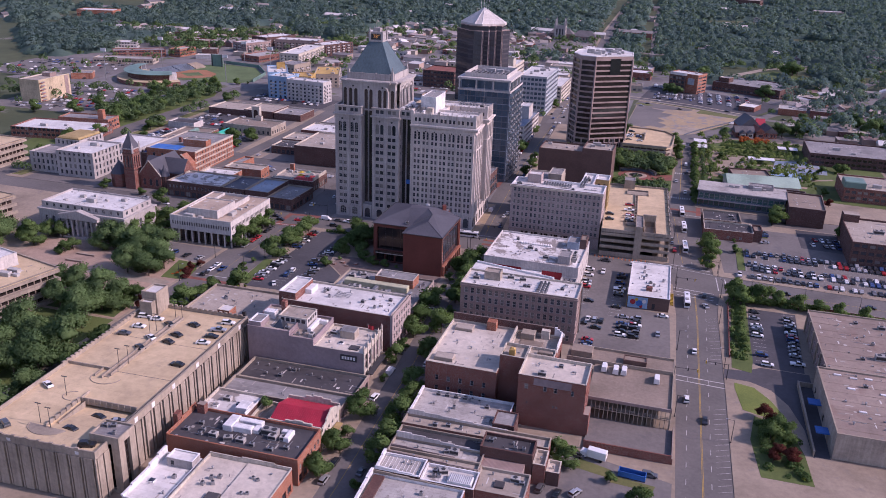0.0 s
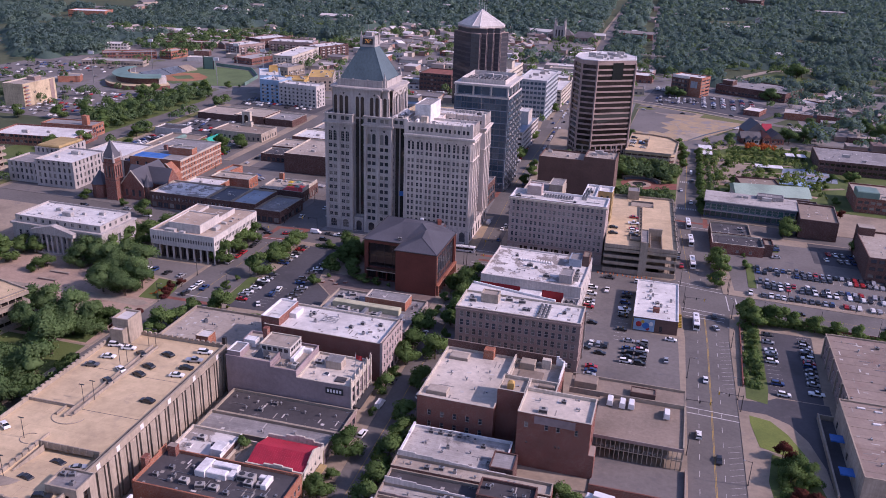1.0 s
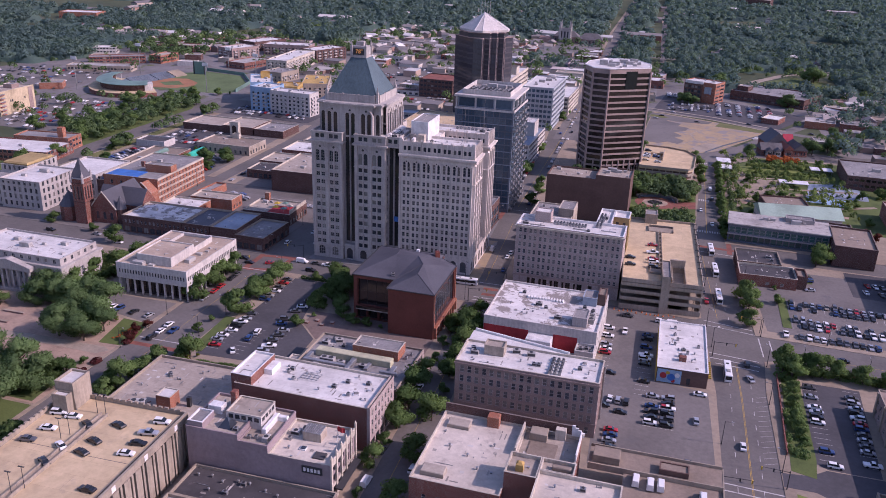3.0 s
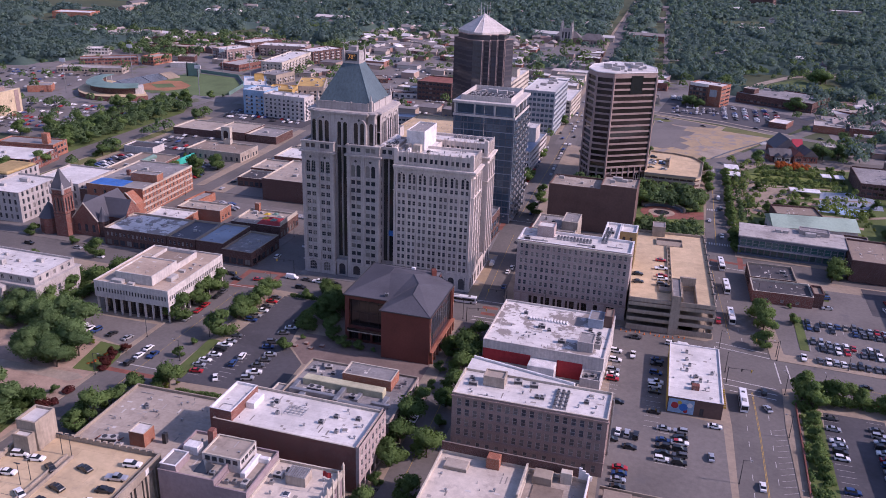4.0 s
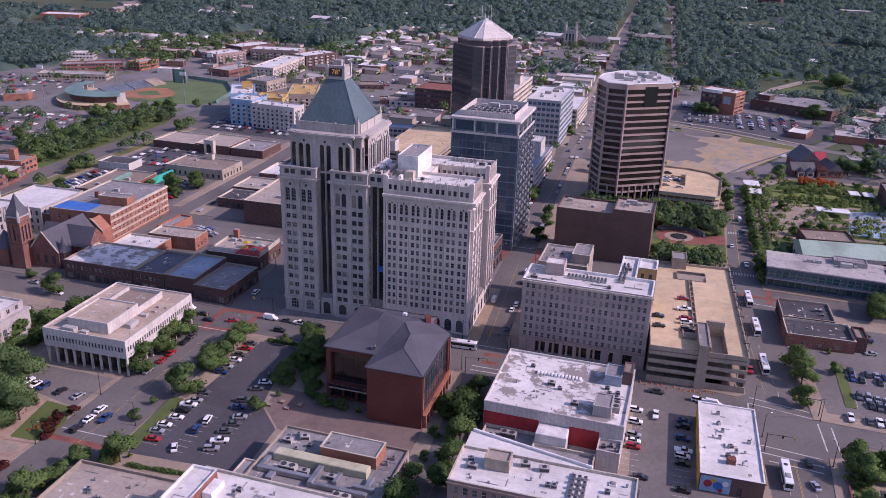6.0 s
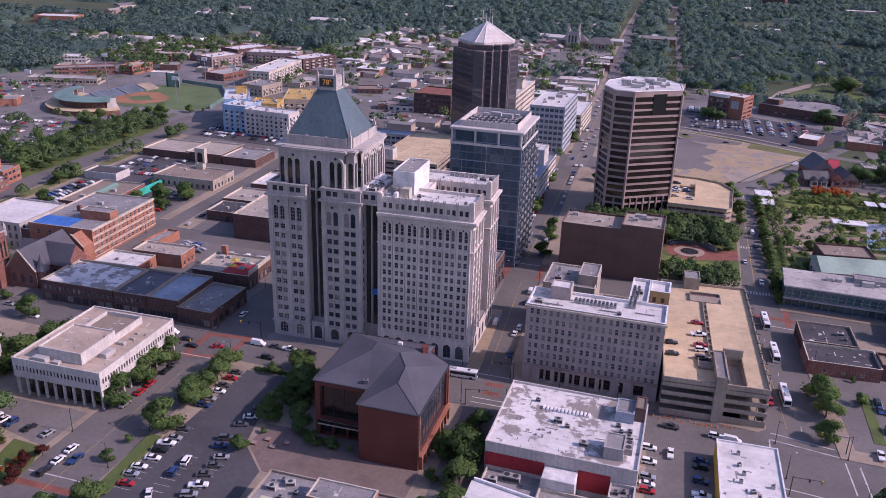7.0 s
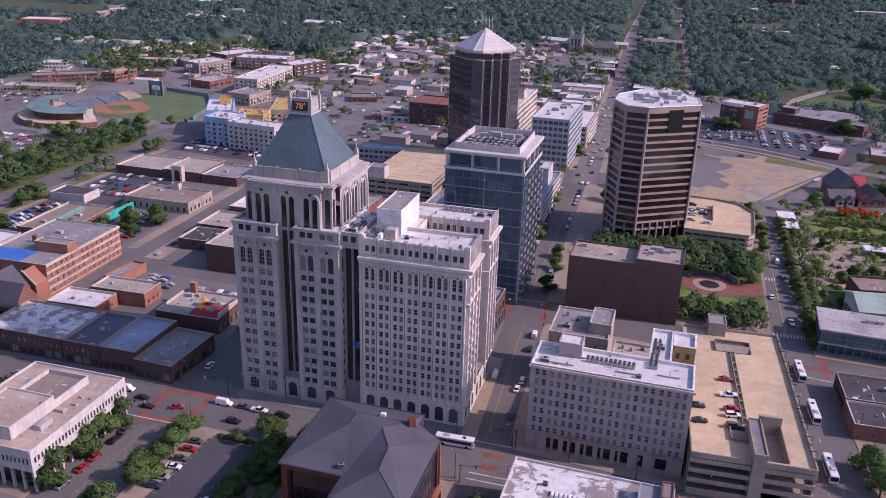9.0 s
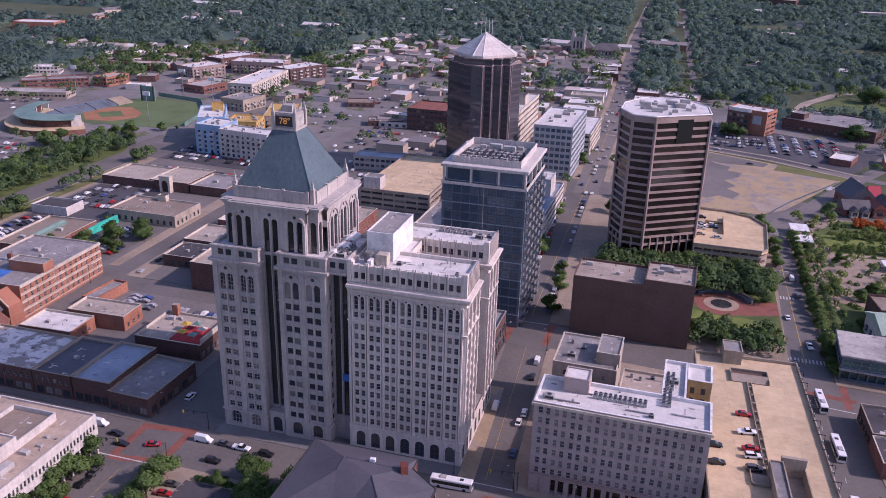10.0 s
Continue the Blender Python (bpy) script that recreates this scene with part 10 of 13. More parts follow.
def old_city_hall():
    B = Block("city_hall", -382.0, 408.0, 1.0, "pale limestone city hall with stepped wings", "public building")
    for (a, b, c, d, h) in ((0, 3, 22, 22, 12.5), (22.01, 0, 48, 30, 16.0), (30, 30.01, 60, 62, 13.5), (4, 22.01, 22, 46, 16.5)):
        n = int(h / 4)
        k = dict(bars=(1, 2), depth=0.4)
        B.block(a, b, c, d, 0, h, LIMESTONE, WHITE_ROOF if a else GREY_ROOF, LIMESTONE, S=rows(n, 1.5, 4, 2.6, cells(c - a, max(2, int((c - a) / 3.6)), 1.5, 1), **k), E=rows(n, 1.5, 4, 2.6, cells(d - b, max(2, int((d - b) / 3.6)), 1.5, 1), **k))
    B.box("tiled_roof", 5, 23, 16.6, 21, 45, 18.0, OCHRE_WALL, "", 0.8)
    units(B, 15.2, [("M", 30, 10, 0), ("S", 40, 20, 0), ("B", 35, 20, 0)])


old_city_hall()


def church():
    B = Block("church", -306.0, 402.0, 1.0, "red brick church with slate roofs and square spired tower", "church")
    lancets = rows(1, 13, 5, 7.0, [(0.9, 1.9), (2.9, 3.9), (4.9, 5.9)], arch=True, sash=FRAME_D, depth=0.5)
    B.walls(0.2, -2, 7, 4.8, 0, 24, BRICK_RED, S=lancets, E=lancets, name="tower_wall")
    for z in (11.5, 21.5):
        B.box("string_course", 0.0, -2.2, z, 7.2, 5.0, z + 0.4, BRICK_DARK)
    V, F = [], []
    add_box(V, F, -0.2, -2.4, 24, 7.4, 5.2, 24.7)
    B.part("tower_cornice", V, F, GREYSTONE)
    V = [(-0.1, -2.3, 24.7), (7.3, -2.3, 24.7), (7.3, 5.1, 24.7), (-0.1, 5.1, 24.7), (1.9, -0.3, 29.5), (5.3, -0.3, 29.5), (5.3, 3.1, 29.5), (1.9, 3.1, 29.5), (3.6, 1.4, 34.5)]
    B.part("spire", V, [(0, 1, 5, 4), (1, 2, 6, 5), (2, 3, 7, 6), (3, 0, 4, 7), (4, 5, 8), (5, 6, 8), (6, 7, 8), (7, 4, 8)], SLATE)
    for a in (0.2, 7.0):
        for b in (-2.0, 4.8):
            V, F = [], []
            add_tube(V, F, (a, b, 22), (a, b, 25.6), 0.7, 0.6, 6)
            add_tube(V, F, (a, b, 25.6), (a, b, 28), 0.75, 0.05, 6)
            B.part("pinnacle", V, F, GREYSTONE)
    V, F = [], []
    add_tube(V, F, (-6.5, 3, 0), (-6.5, 3, 8), 5.0, 5.0, 8)
    B.part("apse_wall", V, F, BRICK_RED)
    V, F = [], []
    add_tube(V, F, (-6.5, 3, 8), (-6.5, 3, 15.5), 5.6, 0.2, 8)
    B.part("apse_roof", V, F, SLATE)

    def gabled(name, x0, y0, x1, y1, h, ridge, along):
        B.walls(x0, y0, x1, y1, 0, h, BRICK_RED, S=rows(1, 2.0, 3, 4.0, cells(x1 - x0, max(1, int((x1 - x0) / 4)), 1.8, 0.8), arch=True, sash=FRAME_D), E=rows(1, 2.0, 3, 4.0, cells(y1 - y0, max(1, int((y1 - y0) / 4)), 1.8, 0.8), arch=True, sash=FRAME_D), name="nave_wall")
        e = 0.5
        a, b, c, d = x0 - e, y0 - e, x1 + e, y1 + e
        if along == "y":
            m = (a + c) / 2
            V = [(a, b, h), (c, b, h), (c, d, h), (a, d, h), (m, b, h + ridge), (m, d, h + ridge)]
            F = [(0, 1, 4), (1, 2, 5, 4), (2, 3, 5), (3, 0, 4, 5)]
            slots = [1, 0, 1, 0]
        else:
            m = (b + d) / 2
            V = [(a, b, h), (c, b, h), (c, d, h), (a, d, h), (a, m, h + ridge), (c, m, h + ridge)]
            F = [(0, 1, 5, 4), (1, 2, 5), (2, 3, 4, 5), (3, 0, 4)]
            slots = [0, 1, 0, 1]
        B.part(name, V, F, [SLATE, BRICK_RED], "", slots)
    gabled("nave_roof", 7.01, 3, 21, 30, 8, 9, "y")
    gabled("transept_roof", 4, 12, 30, 24, 8, 8, "x")
    for x0, x1 in ((6.3, 14), (21.7, 14)):
        V, F = [], []
        add_tube(V, F, (x0, 2.3, 8.1), (x1, 2.3, 17.2), 0.3, 0.3, 6)
        B.part("gable_coping", V, F, CREAM)
    V, F = [], []
    add_tube(V, F, (22, 6, 0), (22, 6, 8), 2.6, 2.6, 10)
    B.part("turret_wall", V, F, BRICK_DARK)
    V, F = [], []
    add_tube(V, F, (22, 6, 8), (22, 6, 15), 3.0, 0.1, 10)
    B.part("turret_roof", V, F, SLATE)


church()


def orange_hall():
    B = Block("brick_hall", -328.0, 439.5, 2.0, "long orange brick hall with pale window trim and gabled end", "building")
    W, D, H = 44.0, 50.0, 14.6
    E = rows(4, 1.4, 3.3, 1.9, cells(D, 14, 1.2, 1.2), bars=(0, 1))
    B.walls(10, 0, W, D, 0, H, BRICK_ORANGE, S=rows(3, 1.5, 4, 2.2, cells(W - 10, 5, 1.6, 2)), E=E)
    B.top(10, 0, W, D, H, GREY_ROOF, CREAM, 0.7)
    for k in range(4):
        B.box("trim_band", W + 0.003, 0.2, 3.6 + k * 3.3, W + 0.16, D - 0.2, 4.1 + k * 3.3, CREAM)
        B.box("trim_band", W + 0.003, 0.2, 1.0 + k * 3.3, W + 0.12, D - 0.2, 1.3 + k * 3.3, CREAM)
    B.box("cornice", W + 0.003, 0.0, 13.8, W + 0.5, D, 14.6, CREAM)
    for x0, x1 in ((32.7, 38.5), (44.3, 38.5)):
        V, F = [], []
        add_tube(V, F, (x0, -7.1, 8.6), (x1, -7.1, 14.3), 0.32, 0.32, 6)
        B.part("gable_coping", V, F, CREAM)
    V, F = [], []
    add_box(V, F, 35.0, -7.25, 0, 42.0, -7.01, 5.0)
    B.part("porch_front", V, F, CREAM)
    # near-black slabs on the porch front imitate its two shaded openings
    for x in (35.6, 39.2):
        B.box("porch_opening", x, -7.35, 0, x + 2.2, -7.26, 4.2, FRAME_D)
    B.walls(28, 14, W + 0.3, 20, 13.9, 18.4, BRICK_ORANGE, name="stair_house")
    B.top(28, 14, W + 0.3, 20, 18.4, GREY_ROOF, CREAM, 0.4)
    B.block(0, 0, 9.99, 28, 0, 11, BRICK_DARK, GREY_ROOF, CREAM)
    B.box("tarp", 10.5, 1.0, 13.95, 30, 13.0, 14.2, BLUE_TARP, "bright blue tarpaulin on the roof", 0.08)
    B.box("tarp", 1.5, 4, 10.25, 8.0, 12, 10.45, BLUE_TARP, "bright blue tarpaulin on the roof", 0.08)
    V = [(33, -7, 0), (W, -7, 0), (W, -0.01, 0), (33, -0.01, 0), (33, -7, 8.5), (W, -7, 8.5), (W, -0.01, 8.5), (33, -0.01, 8.5), (38.5, -7, 14), (38.5, -0.01, 14)]
    B.part("gable_wing", V, [(0, 1, 5, 8, 4), (1, 2, 6, 5), (3, 0, 4, 7), (2, 3, 7, 9, 6), (5, 6, 9, 8), (7, 4, 8, 9)], BRICK_ORANGE)
    B.box("chimney", 20, 22, 13.9, 22, 23.5, 17.0, BRICK_RED)
    units(B, 13.9, [("M", 24, 35, 0), ("S", 30, 30, 0), ("v", 35, 40, 0)])


orange_hall()
# shops west of the towers
shop(-276.0, 398.0, 34, 24, 8.8, BRICK_DARK, PATCH_ROOF, CONCRETE, "dark brick shops with worn white roof", S=rows(1, 0.5, 3, 2.7, cells(34, 9, 2.8, 0.5), sash=FRAME_D, bars=(1, 0)) + rows(1, 5, 3, 1.8, cells(34, 14, 1.1, 0.8)), fit=[("M", 10, 14, 0), ("S", 18, 12, 0), ("S", 24, 18, 0), ("v", 6, 8, 0), ("v", 28, 6, 0)], rot=0.3)
shop(-241.6, 398.2, 15, 25, 8.8, BRICK_DARK, SLATE, CONCRETE, "dark brick shop with grey roof", S=rows(1, 0.5, 3, 2.7, cells(15, 4, 2.8, 0.5), sash=FRAME_D, bars=(1, 0)) + rows(1, 5, 3, 1.8, cells(15, 6, 1.1, 0.8)), fit=[("S", 8, 12, 0), ("v", 4, 5, 0)], rot=0.3)
shop(-226.2, 398.4, 14.5, 26, 8.8, BRICK_DARK, BLUE_PANEL, CONCRETE, "dark brick shop with blue-grey metal roof", S=rows(1, 0.5, 3, 2.7, cells(14.5, 4, 2.8, 0.5), sash=FRAME_D, bars=(1, 0)), E=rows(2, 1.4, 3.6, 1.8, cells(26, 6, 1.2, 1)), rot=0.3)
shop(-212.0, 397.5, 15.5, 26, 6.8, BRICK_DARK, GREY_ROOF, CONCRETE, "small dark brick corner shop", S=rows(1, 0.5, 3, 2.7, cells(15.5, 4, 2.8, 0.5), sash=FRAME_D, bars=(1, 0)) , E=rows(1, 0.5, 3, 2.7, cells(26, 6, 2.6, 0.8), sash=FRAME_D, bars=(1, 0)), rot=-2.0, fit=[("S", 8, 12, 0), ("S", 10, 16, 0), ("v", 5, 8, 0)])
shop(-274.5, 428.5, 22, 14.5, 5.6, BRICK_ORANGE, WHITE_ROOF, CREAM, "small orange brick shop with white roof", E=rows(1, 1, 3, 1.6, cells(14.5, 3, 1.4, 2)), fit=[("S", 8, 6, 0), ("v", 14, 9, 0)], rot=2)
shop(-266.0, 444.5, 25, 12, 6.4, BRICK_ORANGE, TAN_ROOF, CREAM, "orange brick shop with tan roof", E=rows(1, 1, 3, 1.8, cells(12, 3, 1.4, 1)), fit=[("C", 6, 6, 0), ("v", 14, 5, 0)], rot=2)
shop(-271.5, 459.5, 7, 19, 4.4, BRICK_ORANGE, GREY_ROOF, BRICK_ORANGE, "narrow orange brick garage", rot=-4)
B = shop(-228.0, 434.0, 27, 22, 6.4, BRICK_DARK, TAN_ROOF, CREAM, "restaurant with a rooftop terrace and red seats", E=rows(1, 0.5, 3, 2.6, cells(22, 6, 2.4, 0.6), sash=FRAME_D), fit=[("M", 5, 17, 0), ("S", 8, 18, 0)], rot=1)
B.box("terrace_wall", 26.6, 1, 6.5, 27.05, 21, 8.4, CREAM)
B.box("terrace_floor", 13, 2, 5.62, 26, 14, 5.9, RED_WALL, "red terrace floor", 0.05)
for i, (a, b) in enumerate(((15, 11), (19, 12.4), (23, 9), (17, 5), (22, 4))):
    V = [(a - 1.6, b - 1.6, 8.2), (a + 1.6, b - 1.6, 8.2), (a + 1.6, b + 1.6, 8.2), (a - 1.6, b + 1.6, 8.2), (a, b, 9.2)]
    B.part("parasol", V, [(0, 1, 4), (1, 2, 4), (2, 3, 4), (3, 0, 4), (3, 2, 1, 0)], [YELLOW_WALL, GREEN_ROOF, CREAM][i % 3])
    V, F = [], []
    add_tube(V, F, (a, b, 5.9), (a, b, 8.2), 0.06, 0.06, 5)
    B.part("parasol_pole", V, F, STEEL)
B.box("chimney", 3.0, 20.3, 5.6, 5.5, 22.3, 10.0, BRICK_ORANGE)
shop(-239.5, 489.5, 42, 42, 12.5, BRICK_DARK, TAN_ROOF, CREAM, "brown brick warehouse with plain walls", fit=[("M", 15, 12, 0), ("M", 25, 20, 0), ("S", 10, 25, 0), ("B", 30, 30, 0), ("S", 20, 32, 0)], rot=1)
shop(-266.0, 508.0, 25, 17, 5.4, BRICK_DARK, BLACK_ROOF, CREAM, "low shop with black roof and white stripe", fit=[("S", 8, 8, 0), ("M", 16, 10, 0)], rot=1, S=rows(1, 0.5, 3, 2.6, cells(25, 7, 2.4, 0.6), sash=FRAME_D))
shop(-268.0, 528.0, 27, 22, 5.8, BRICK_RED, TAN_ROOF, CREAM, "low red brick shop with tan roof", fit=[("S", 8, 8, 0), ("M", 16, 10, 0), ("S", 20, 16, 0)], rot=1)
shop(-266.0, 556.0, 40, 26, 6.5, BRICK_RED, WHITE_ROOF, CREAM, "low brick block with white roof", fit=[("M", 16, 10, 0), ("S", 20, 16, 0), ("M", 30, 18, 0)], rot=1)
shop(-264.0, 588.0, 36, 26, 6.0, TAN_WALL, GREY_ROOF, CREAM, "low tan block with grey roof", fit=[("M", 16, 10, 0), ("S", 20, 16, 0)], rot=1)
B = shop(-347.5, 493.5, 27, 40, 6.0, BRICK_RED, BROWN_ROOF, CREAM, "low brick school block with brown roof and ridge skylight", fit=[("M", 8, 10, 0), ("M", 18, 24, 0), ("S", 20, 12, 0)], rot=3, E=rows(1, 1.5, 3, 2.0, cells(40, 12, 1.6, 1)))
B.box("ridge_skylight", 12, 8, 5.2, 15, 33, 7.6, GREEN_ROOF, "", 1.0)
tagged(slab("teal_hoarding", [(-323.5, 528), (-322.2, 528), (-321.4, 550), (-322.7, 550)], 0.1, 4.2, surface("teal_paint", (0.04, 0.5, 0.38), None, 0.6, 0.3, 1.5, 0), "bright teal hoarding beside the car park", "hoarding"), "", "")
shop(-384.5 + 10, 548, 22, 14, 4.6, WHITE_PANEL, BLACK_ROOF, WHITE_PANEL, "small white office with dark roof", rot=2)
B = shop(-329.5, 553.0, 40.5, 24, 6.2, TAN_WALL, BROWN_ROOF, CREAM, "long low shop with brown pitched roof and cream front", S=rows(1, 0.8, 3, 2.4, cells(40.5, 10, 1.6, 0.8), sash=FRAME_D), E=rows(1, 0.8, 3, 2.4, cells(24, 6, 1.6, 0.8), sash=FRAME_D), rot=-0.5, fit=[("S", 12, 16, 0), ("v", 30, 12, 0)])
B.walls(16, 21, 21, 24.2, 5.4, 9.0, CREAM, name="gable_stub")
B = shop(-374.0, 606.0, 36, 28, 5.2, BRICK_DARK, TAN_ROOF, CREAM, "low stone hall with wide tan roof", rot=-0.5, fit=[("v", 10, 12, 0)])
B = shop(-341.0, 606.0, 26, 30, 6.0, BRICK_DARK, TAN_ROOF, CREAM, "low hall with arched stone porch", rot=-0.5, fit=[("v", 10, 12, 0)])
V, F = [], []
B.walls(9, -3.5, 16, -0.05, 0, 9.5, CREAM, S=rows(1, 0.3, 3, 7.0, [(1.4, 5.6)], arch=True, glass=GLASS_BRONZE, sash=FRAME_D, bars=(2, 3), depth=0.8), name="porch_wall")
B.box("porch_roof", 8.8, -3.7, 9.5, 16.2, 0, 9.9, CREAM)
B = shop(-314.0, 606.0, 24, 26, 5.4, BRICK_DARK, GREY_ROOF, CREAM, "low hall with grey roof", rot=-0.5, fit=[("M", 10, 12, 0)])

# slab block of flats and its neighbours
B = Block("apartment_slab", -543.0, 584.0, 2, "tall cream apartment slab with blank sunlit wall and outside stairs", "apartment building")
B.block(0, 0, 19.5, 40, 0, 19, OCHRE_CREAM, TAN_ROOF, CREAM, E=rows(1, 9.5, 3, 2.0, [(12, 13.2), (14, 15.2), (28, 29.2)], sash=FRAME_D, bars=(0, 0)))
for k in range(6):
    B.box("stair_landing", 19.503, 0.6, 1.2 + k * 3.0, 21.2, 5.4, 1.5 + k * 3.0, RED_WALL)
    B.box("stair_rail", 21.1, 0.6, 1.5 + k * 3.0, 21.2, 5.4, 2.6 + k * 3.0, STEEL)
B.box("wall_band", 19.503, 33, 0.5, 19.7, 37.5, 18.2, BRICK_MAUVE)
B.block(6, 22, 14, 30, 18.0, 21.5, BRICK_MAUVE, GREY_ROOF, CREAM, par=0.3)
ribbon(-458, 478, 62, 30, 7.5, BRICK_RED, 2, "brick_hall", "long low brick hall with white roof", roof=WHITE_ROOF, fit=[("B", 20, 10, 0), ("M", 35, 14, 0)], rot=8)
B = ribbon(-445, 512, 40, 16, 9, BRICK_ORANGE, 2, "brick_hall", "brick hall with pale flat roof", roof=GREY_ROOF, rot=8)
B.box("chimney", 30, 4, 8, 34, 8, 15, BRICK_ORANGE)

# ---- ball park ----
def stadium():
    """A low curved brick terrace with tiered blue seats and a green canopy roof."""
    B = Block("stadium", -500.0, 745.0, 0.0, "curved brick ball park stand with green roof and blue seats", "stadium")
    def ring(a0, a1, r0, r1, n=18, sx=1.0, sy=1.0, cx=0.0, cy=0.0):
        for k in range(n):
            p, q = radians(a0 + (a1 - a0) * k / n), radians(a0 + (a1 - a0) * (k + 1) / n)
            yield [(cx + r * sx * math.cos(a), cy + r * sy * math.sin(a)) for r, a in ((r0, p), (r1, p), (r1, q), (r0, q))]
    V, F = [], []
    for pts in ring(172, 318, 28, 48, 20, 1.0, 1.25):
        add_prism(V, F, pts, 0, 3.8)
    B.part("terrace", V, F, BRICK_RED, "red brick lower wall")
    V, F = [], []
    for pts in ring(172, 318, 27.5, 48.4, 20, 1.0, 1.25):
        add_prism(V, F, pts, 3.804, 4.2)
    B.part("terrace_deck", V, F, DECK, "tan terrace deck")
    V, F = [], []
    for pts in ring(185, 306, 33, 39, 16, 1.0, 1.25):
        add_prism(V, F, pts, 4.204, 9.6)
    B.part("club_wall", V, F, BRICK_DARK)
    V, F = [], []
    for pts in ring(306.5, 316, 31, 40, 3, 1.0, 1.25):
        add_prism(V, F, pts, 4.204, 10.4)
    B.part("end_pavilion", V, F, WHITE_PANEL)
    V, F = [], []
    for k, pts in enumerate(ring(176, 310, 29, 42, 18, 1.0, 1.25)):
        b = len(V)
        V += [(pts[0][0], pts[0][1], 11.4), (pts[1][0], pts[1][1], 10.2), (pts[2][0], pts[2][1], 10.2), (pts[3][0], pts[3][1], 11.4)]
        V += [(x, y, z - 0.5) for x, y, z in V[b:b + 4]]
        F += [(b, b + 1, b + 2, b + 3), (b + 7, b + 6, b + 5, b + 4), (b, b + 4, b + 5, b + 1), (b + 1, b + 5, b + 6, b + 2), (b + 2, b + 6, b + 7, b + 3), (b + 3, b + 7, b + 4, b)]
    B.part("canopy_roof", V, F, GREEN_ROOF, "green metal stand roof")
    for tier in range(7):
        V, F = [], []
        r = 27 - tier * 1.7
        for pts in ring(172, 300, r - 1.7, r, 18, 1.0, 1.2):
            add_prism(V, F, pts, 0.1, 4.6 - tier * 0.62)
        B.part("seat_tier", V, F, SLATE_PANEL, "dark blue stadium seats")
    for y0, y1, x0, m, lab in ((2, 30, -27, SLATE_PANEL, "dark blue stadium seats"), (31, 52, -21, SLATE_PANEL, "dark blue stadium seats"), (53, 68, -16, CONCRETE, "pale grey bench rows")):
        for tier in range(6):
            a = x0 + tier * 1.8
            V, F = [], []
            add_prism(V, F, [(a, y0), (a + 1.8, y0), (a + 1.8 + (y1 - y0) * 0.2, y1), (a + (y1 - y0) * 0.2, y1)], 0.1, 5.4 - tier * 0.75)
            B.part("seat_tier", V, F, m, lab)
    for a in range(180, 310, 13):
        V, F = [], []
        x, y = 27.5 * math.cos(radians(a)), 27.5 * 1.25 * math.sin(radians(a))
        add_tube(V, F, (x * 1.1, y * 1.1, 4.1), (x * 1.1, y * 1.1, 10.8), 0.25, 0.2, 6)
        B.part("stand_post", V, F, WHITE_METAL)
    V, F = [], []
    add_chamfered(V, F, -2, 80, 0, 12, 81.5, 13, 0.2)
    B.part("score_board", V, F, GREEN_ROOF, "dark green scoreboard")
    for x in (-1, 11):
        V, F = [], []
        add_box(V, F, x, 79.2, 0, x + 0.6, 79.98, 13.6)
        B.part("board_post", V, F, DARK_METAL)


stadium()
shop(-578, 690, 20, 16, 6, BRICK_ORANGE, GREY_ROOF, CREAM, "small square brick building beside the parking lots", rot=30)
for x, y, h in ((-470, 842, 26), (-424, 815, 26), (-436, 742, 26), (-545, 700, 30), (-548, 800, 30)):
    root = tagged(new("floodlight_mast"), "tall slim floodlight mast at the ball park", "floodlight", "floodlights")
    root.matrix_basis = pose(x, y, 0)
    V, F = [], []
    add_tube(V, F, (0, 0, 0), (0, 0, h), 0.4, 0.25, 6)
    solid("mast", V, F, STEEL, root)
    V, F = [], []
    add_box(V, F, -3, -0.3, h - 2, 3, 0.3, h + 1)
    solid("lamp_bank", V, F, WHITE_METAL, root)
V, F = [], []
wall = [(-412, 752), (-422, 798), (-450, 837), (-500, 848)]
for i in range(3):
    a, c = wall[i], wall[i + 1]
    d = (Vector(c) - Vector(a)).normalized()
    q = Vector((-d.y, d.x)) * -0.5
    add_prism(V, F, [a, c, (c[0] + q.x, c[1] + q.y), (a[0] + q.x, a[1] + q.y)][::-1], 0, 3.2)
tagged(solid("outfield_wall", V, F, GREEN_ROOF), "dark green outfield wall", "wall", "", "structure")


def flats(x, y, W, D, H, rot, wall, roof, label, bal=True, n=None, edge=None):
    """Block of flats with balconies on its sunny side."""
    B = Block("apartment_block", x, y, rot, label, "apartment building", "apartment blocks")
    n = n or int((H - 1) / 3.2)
    k = dict(sash=FRAME_W, bars=(1, 0), depth=0.25)
    B.block(0, 0, W, D, 0, H, wall, roof, edge or wall, S=rows(n, 1.0, 3.2, 1.9, cells(W, max(2, int(W / 4.2)), 1.9, 0.6), **k), E=rows(n, 1.0, 3.2, 1.9, cells(D, max(2, int(D / 4.2)), 1.9, 0.6), **k))
    for z in range(1, n):
        V, F = [], []
        for i in range(max(1, int(W / 9))):
            add_box(V, F, 3 + i * 9, -1.4, z * 3.2 + 0.6, 6.5 + i * 9, -0.004, z * 3.2 + 1.7)
        for i in range(max(1, int(D / 9))):
            add_box(V, F, W + 0.004, 3 + i * 9, z * 3.2 + 0.6, W + 1.4, 6.5 + i * 9, z * 3.2 + 1.7)
        if bal:
            B.part("balcony_tier", V, F, FRAME_W)["kind"] = "stuff"
    units(B, H - 0.8, [(DICE.choice("SMC"), DICE.uniform(2, W - 2), DICE.uniform(2, D - 2), 0) for _ in range(8)])
    return B


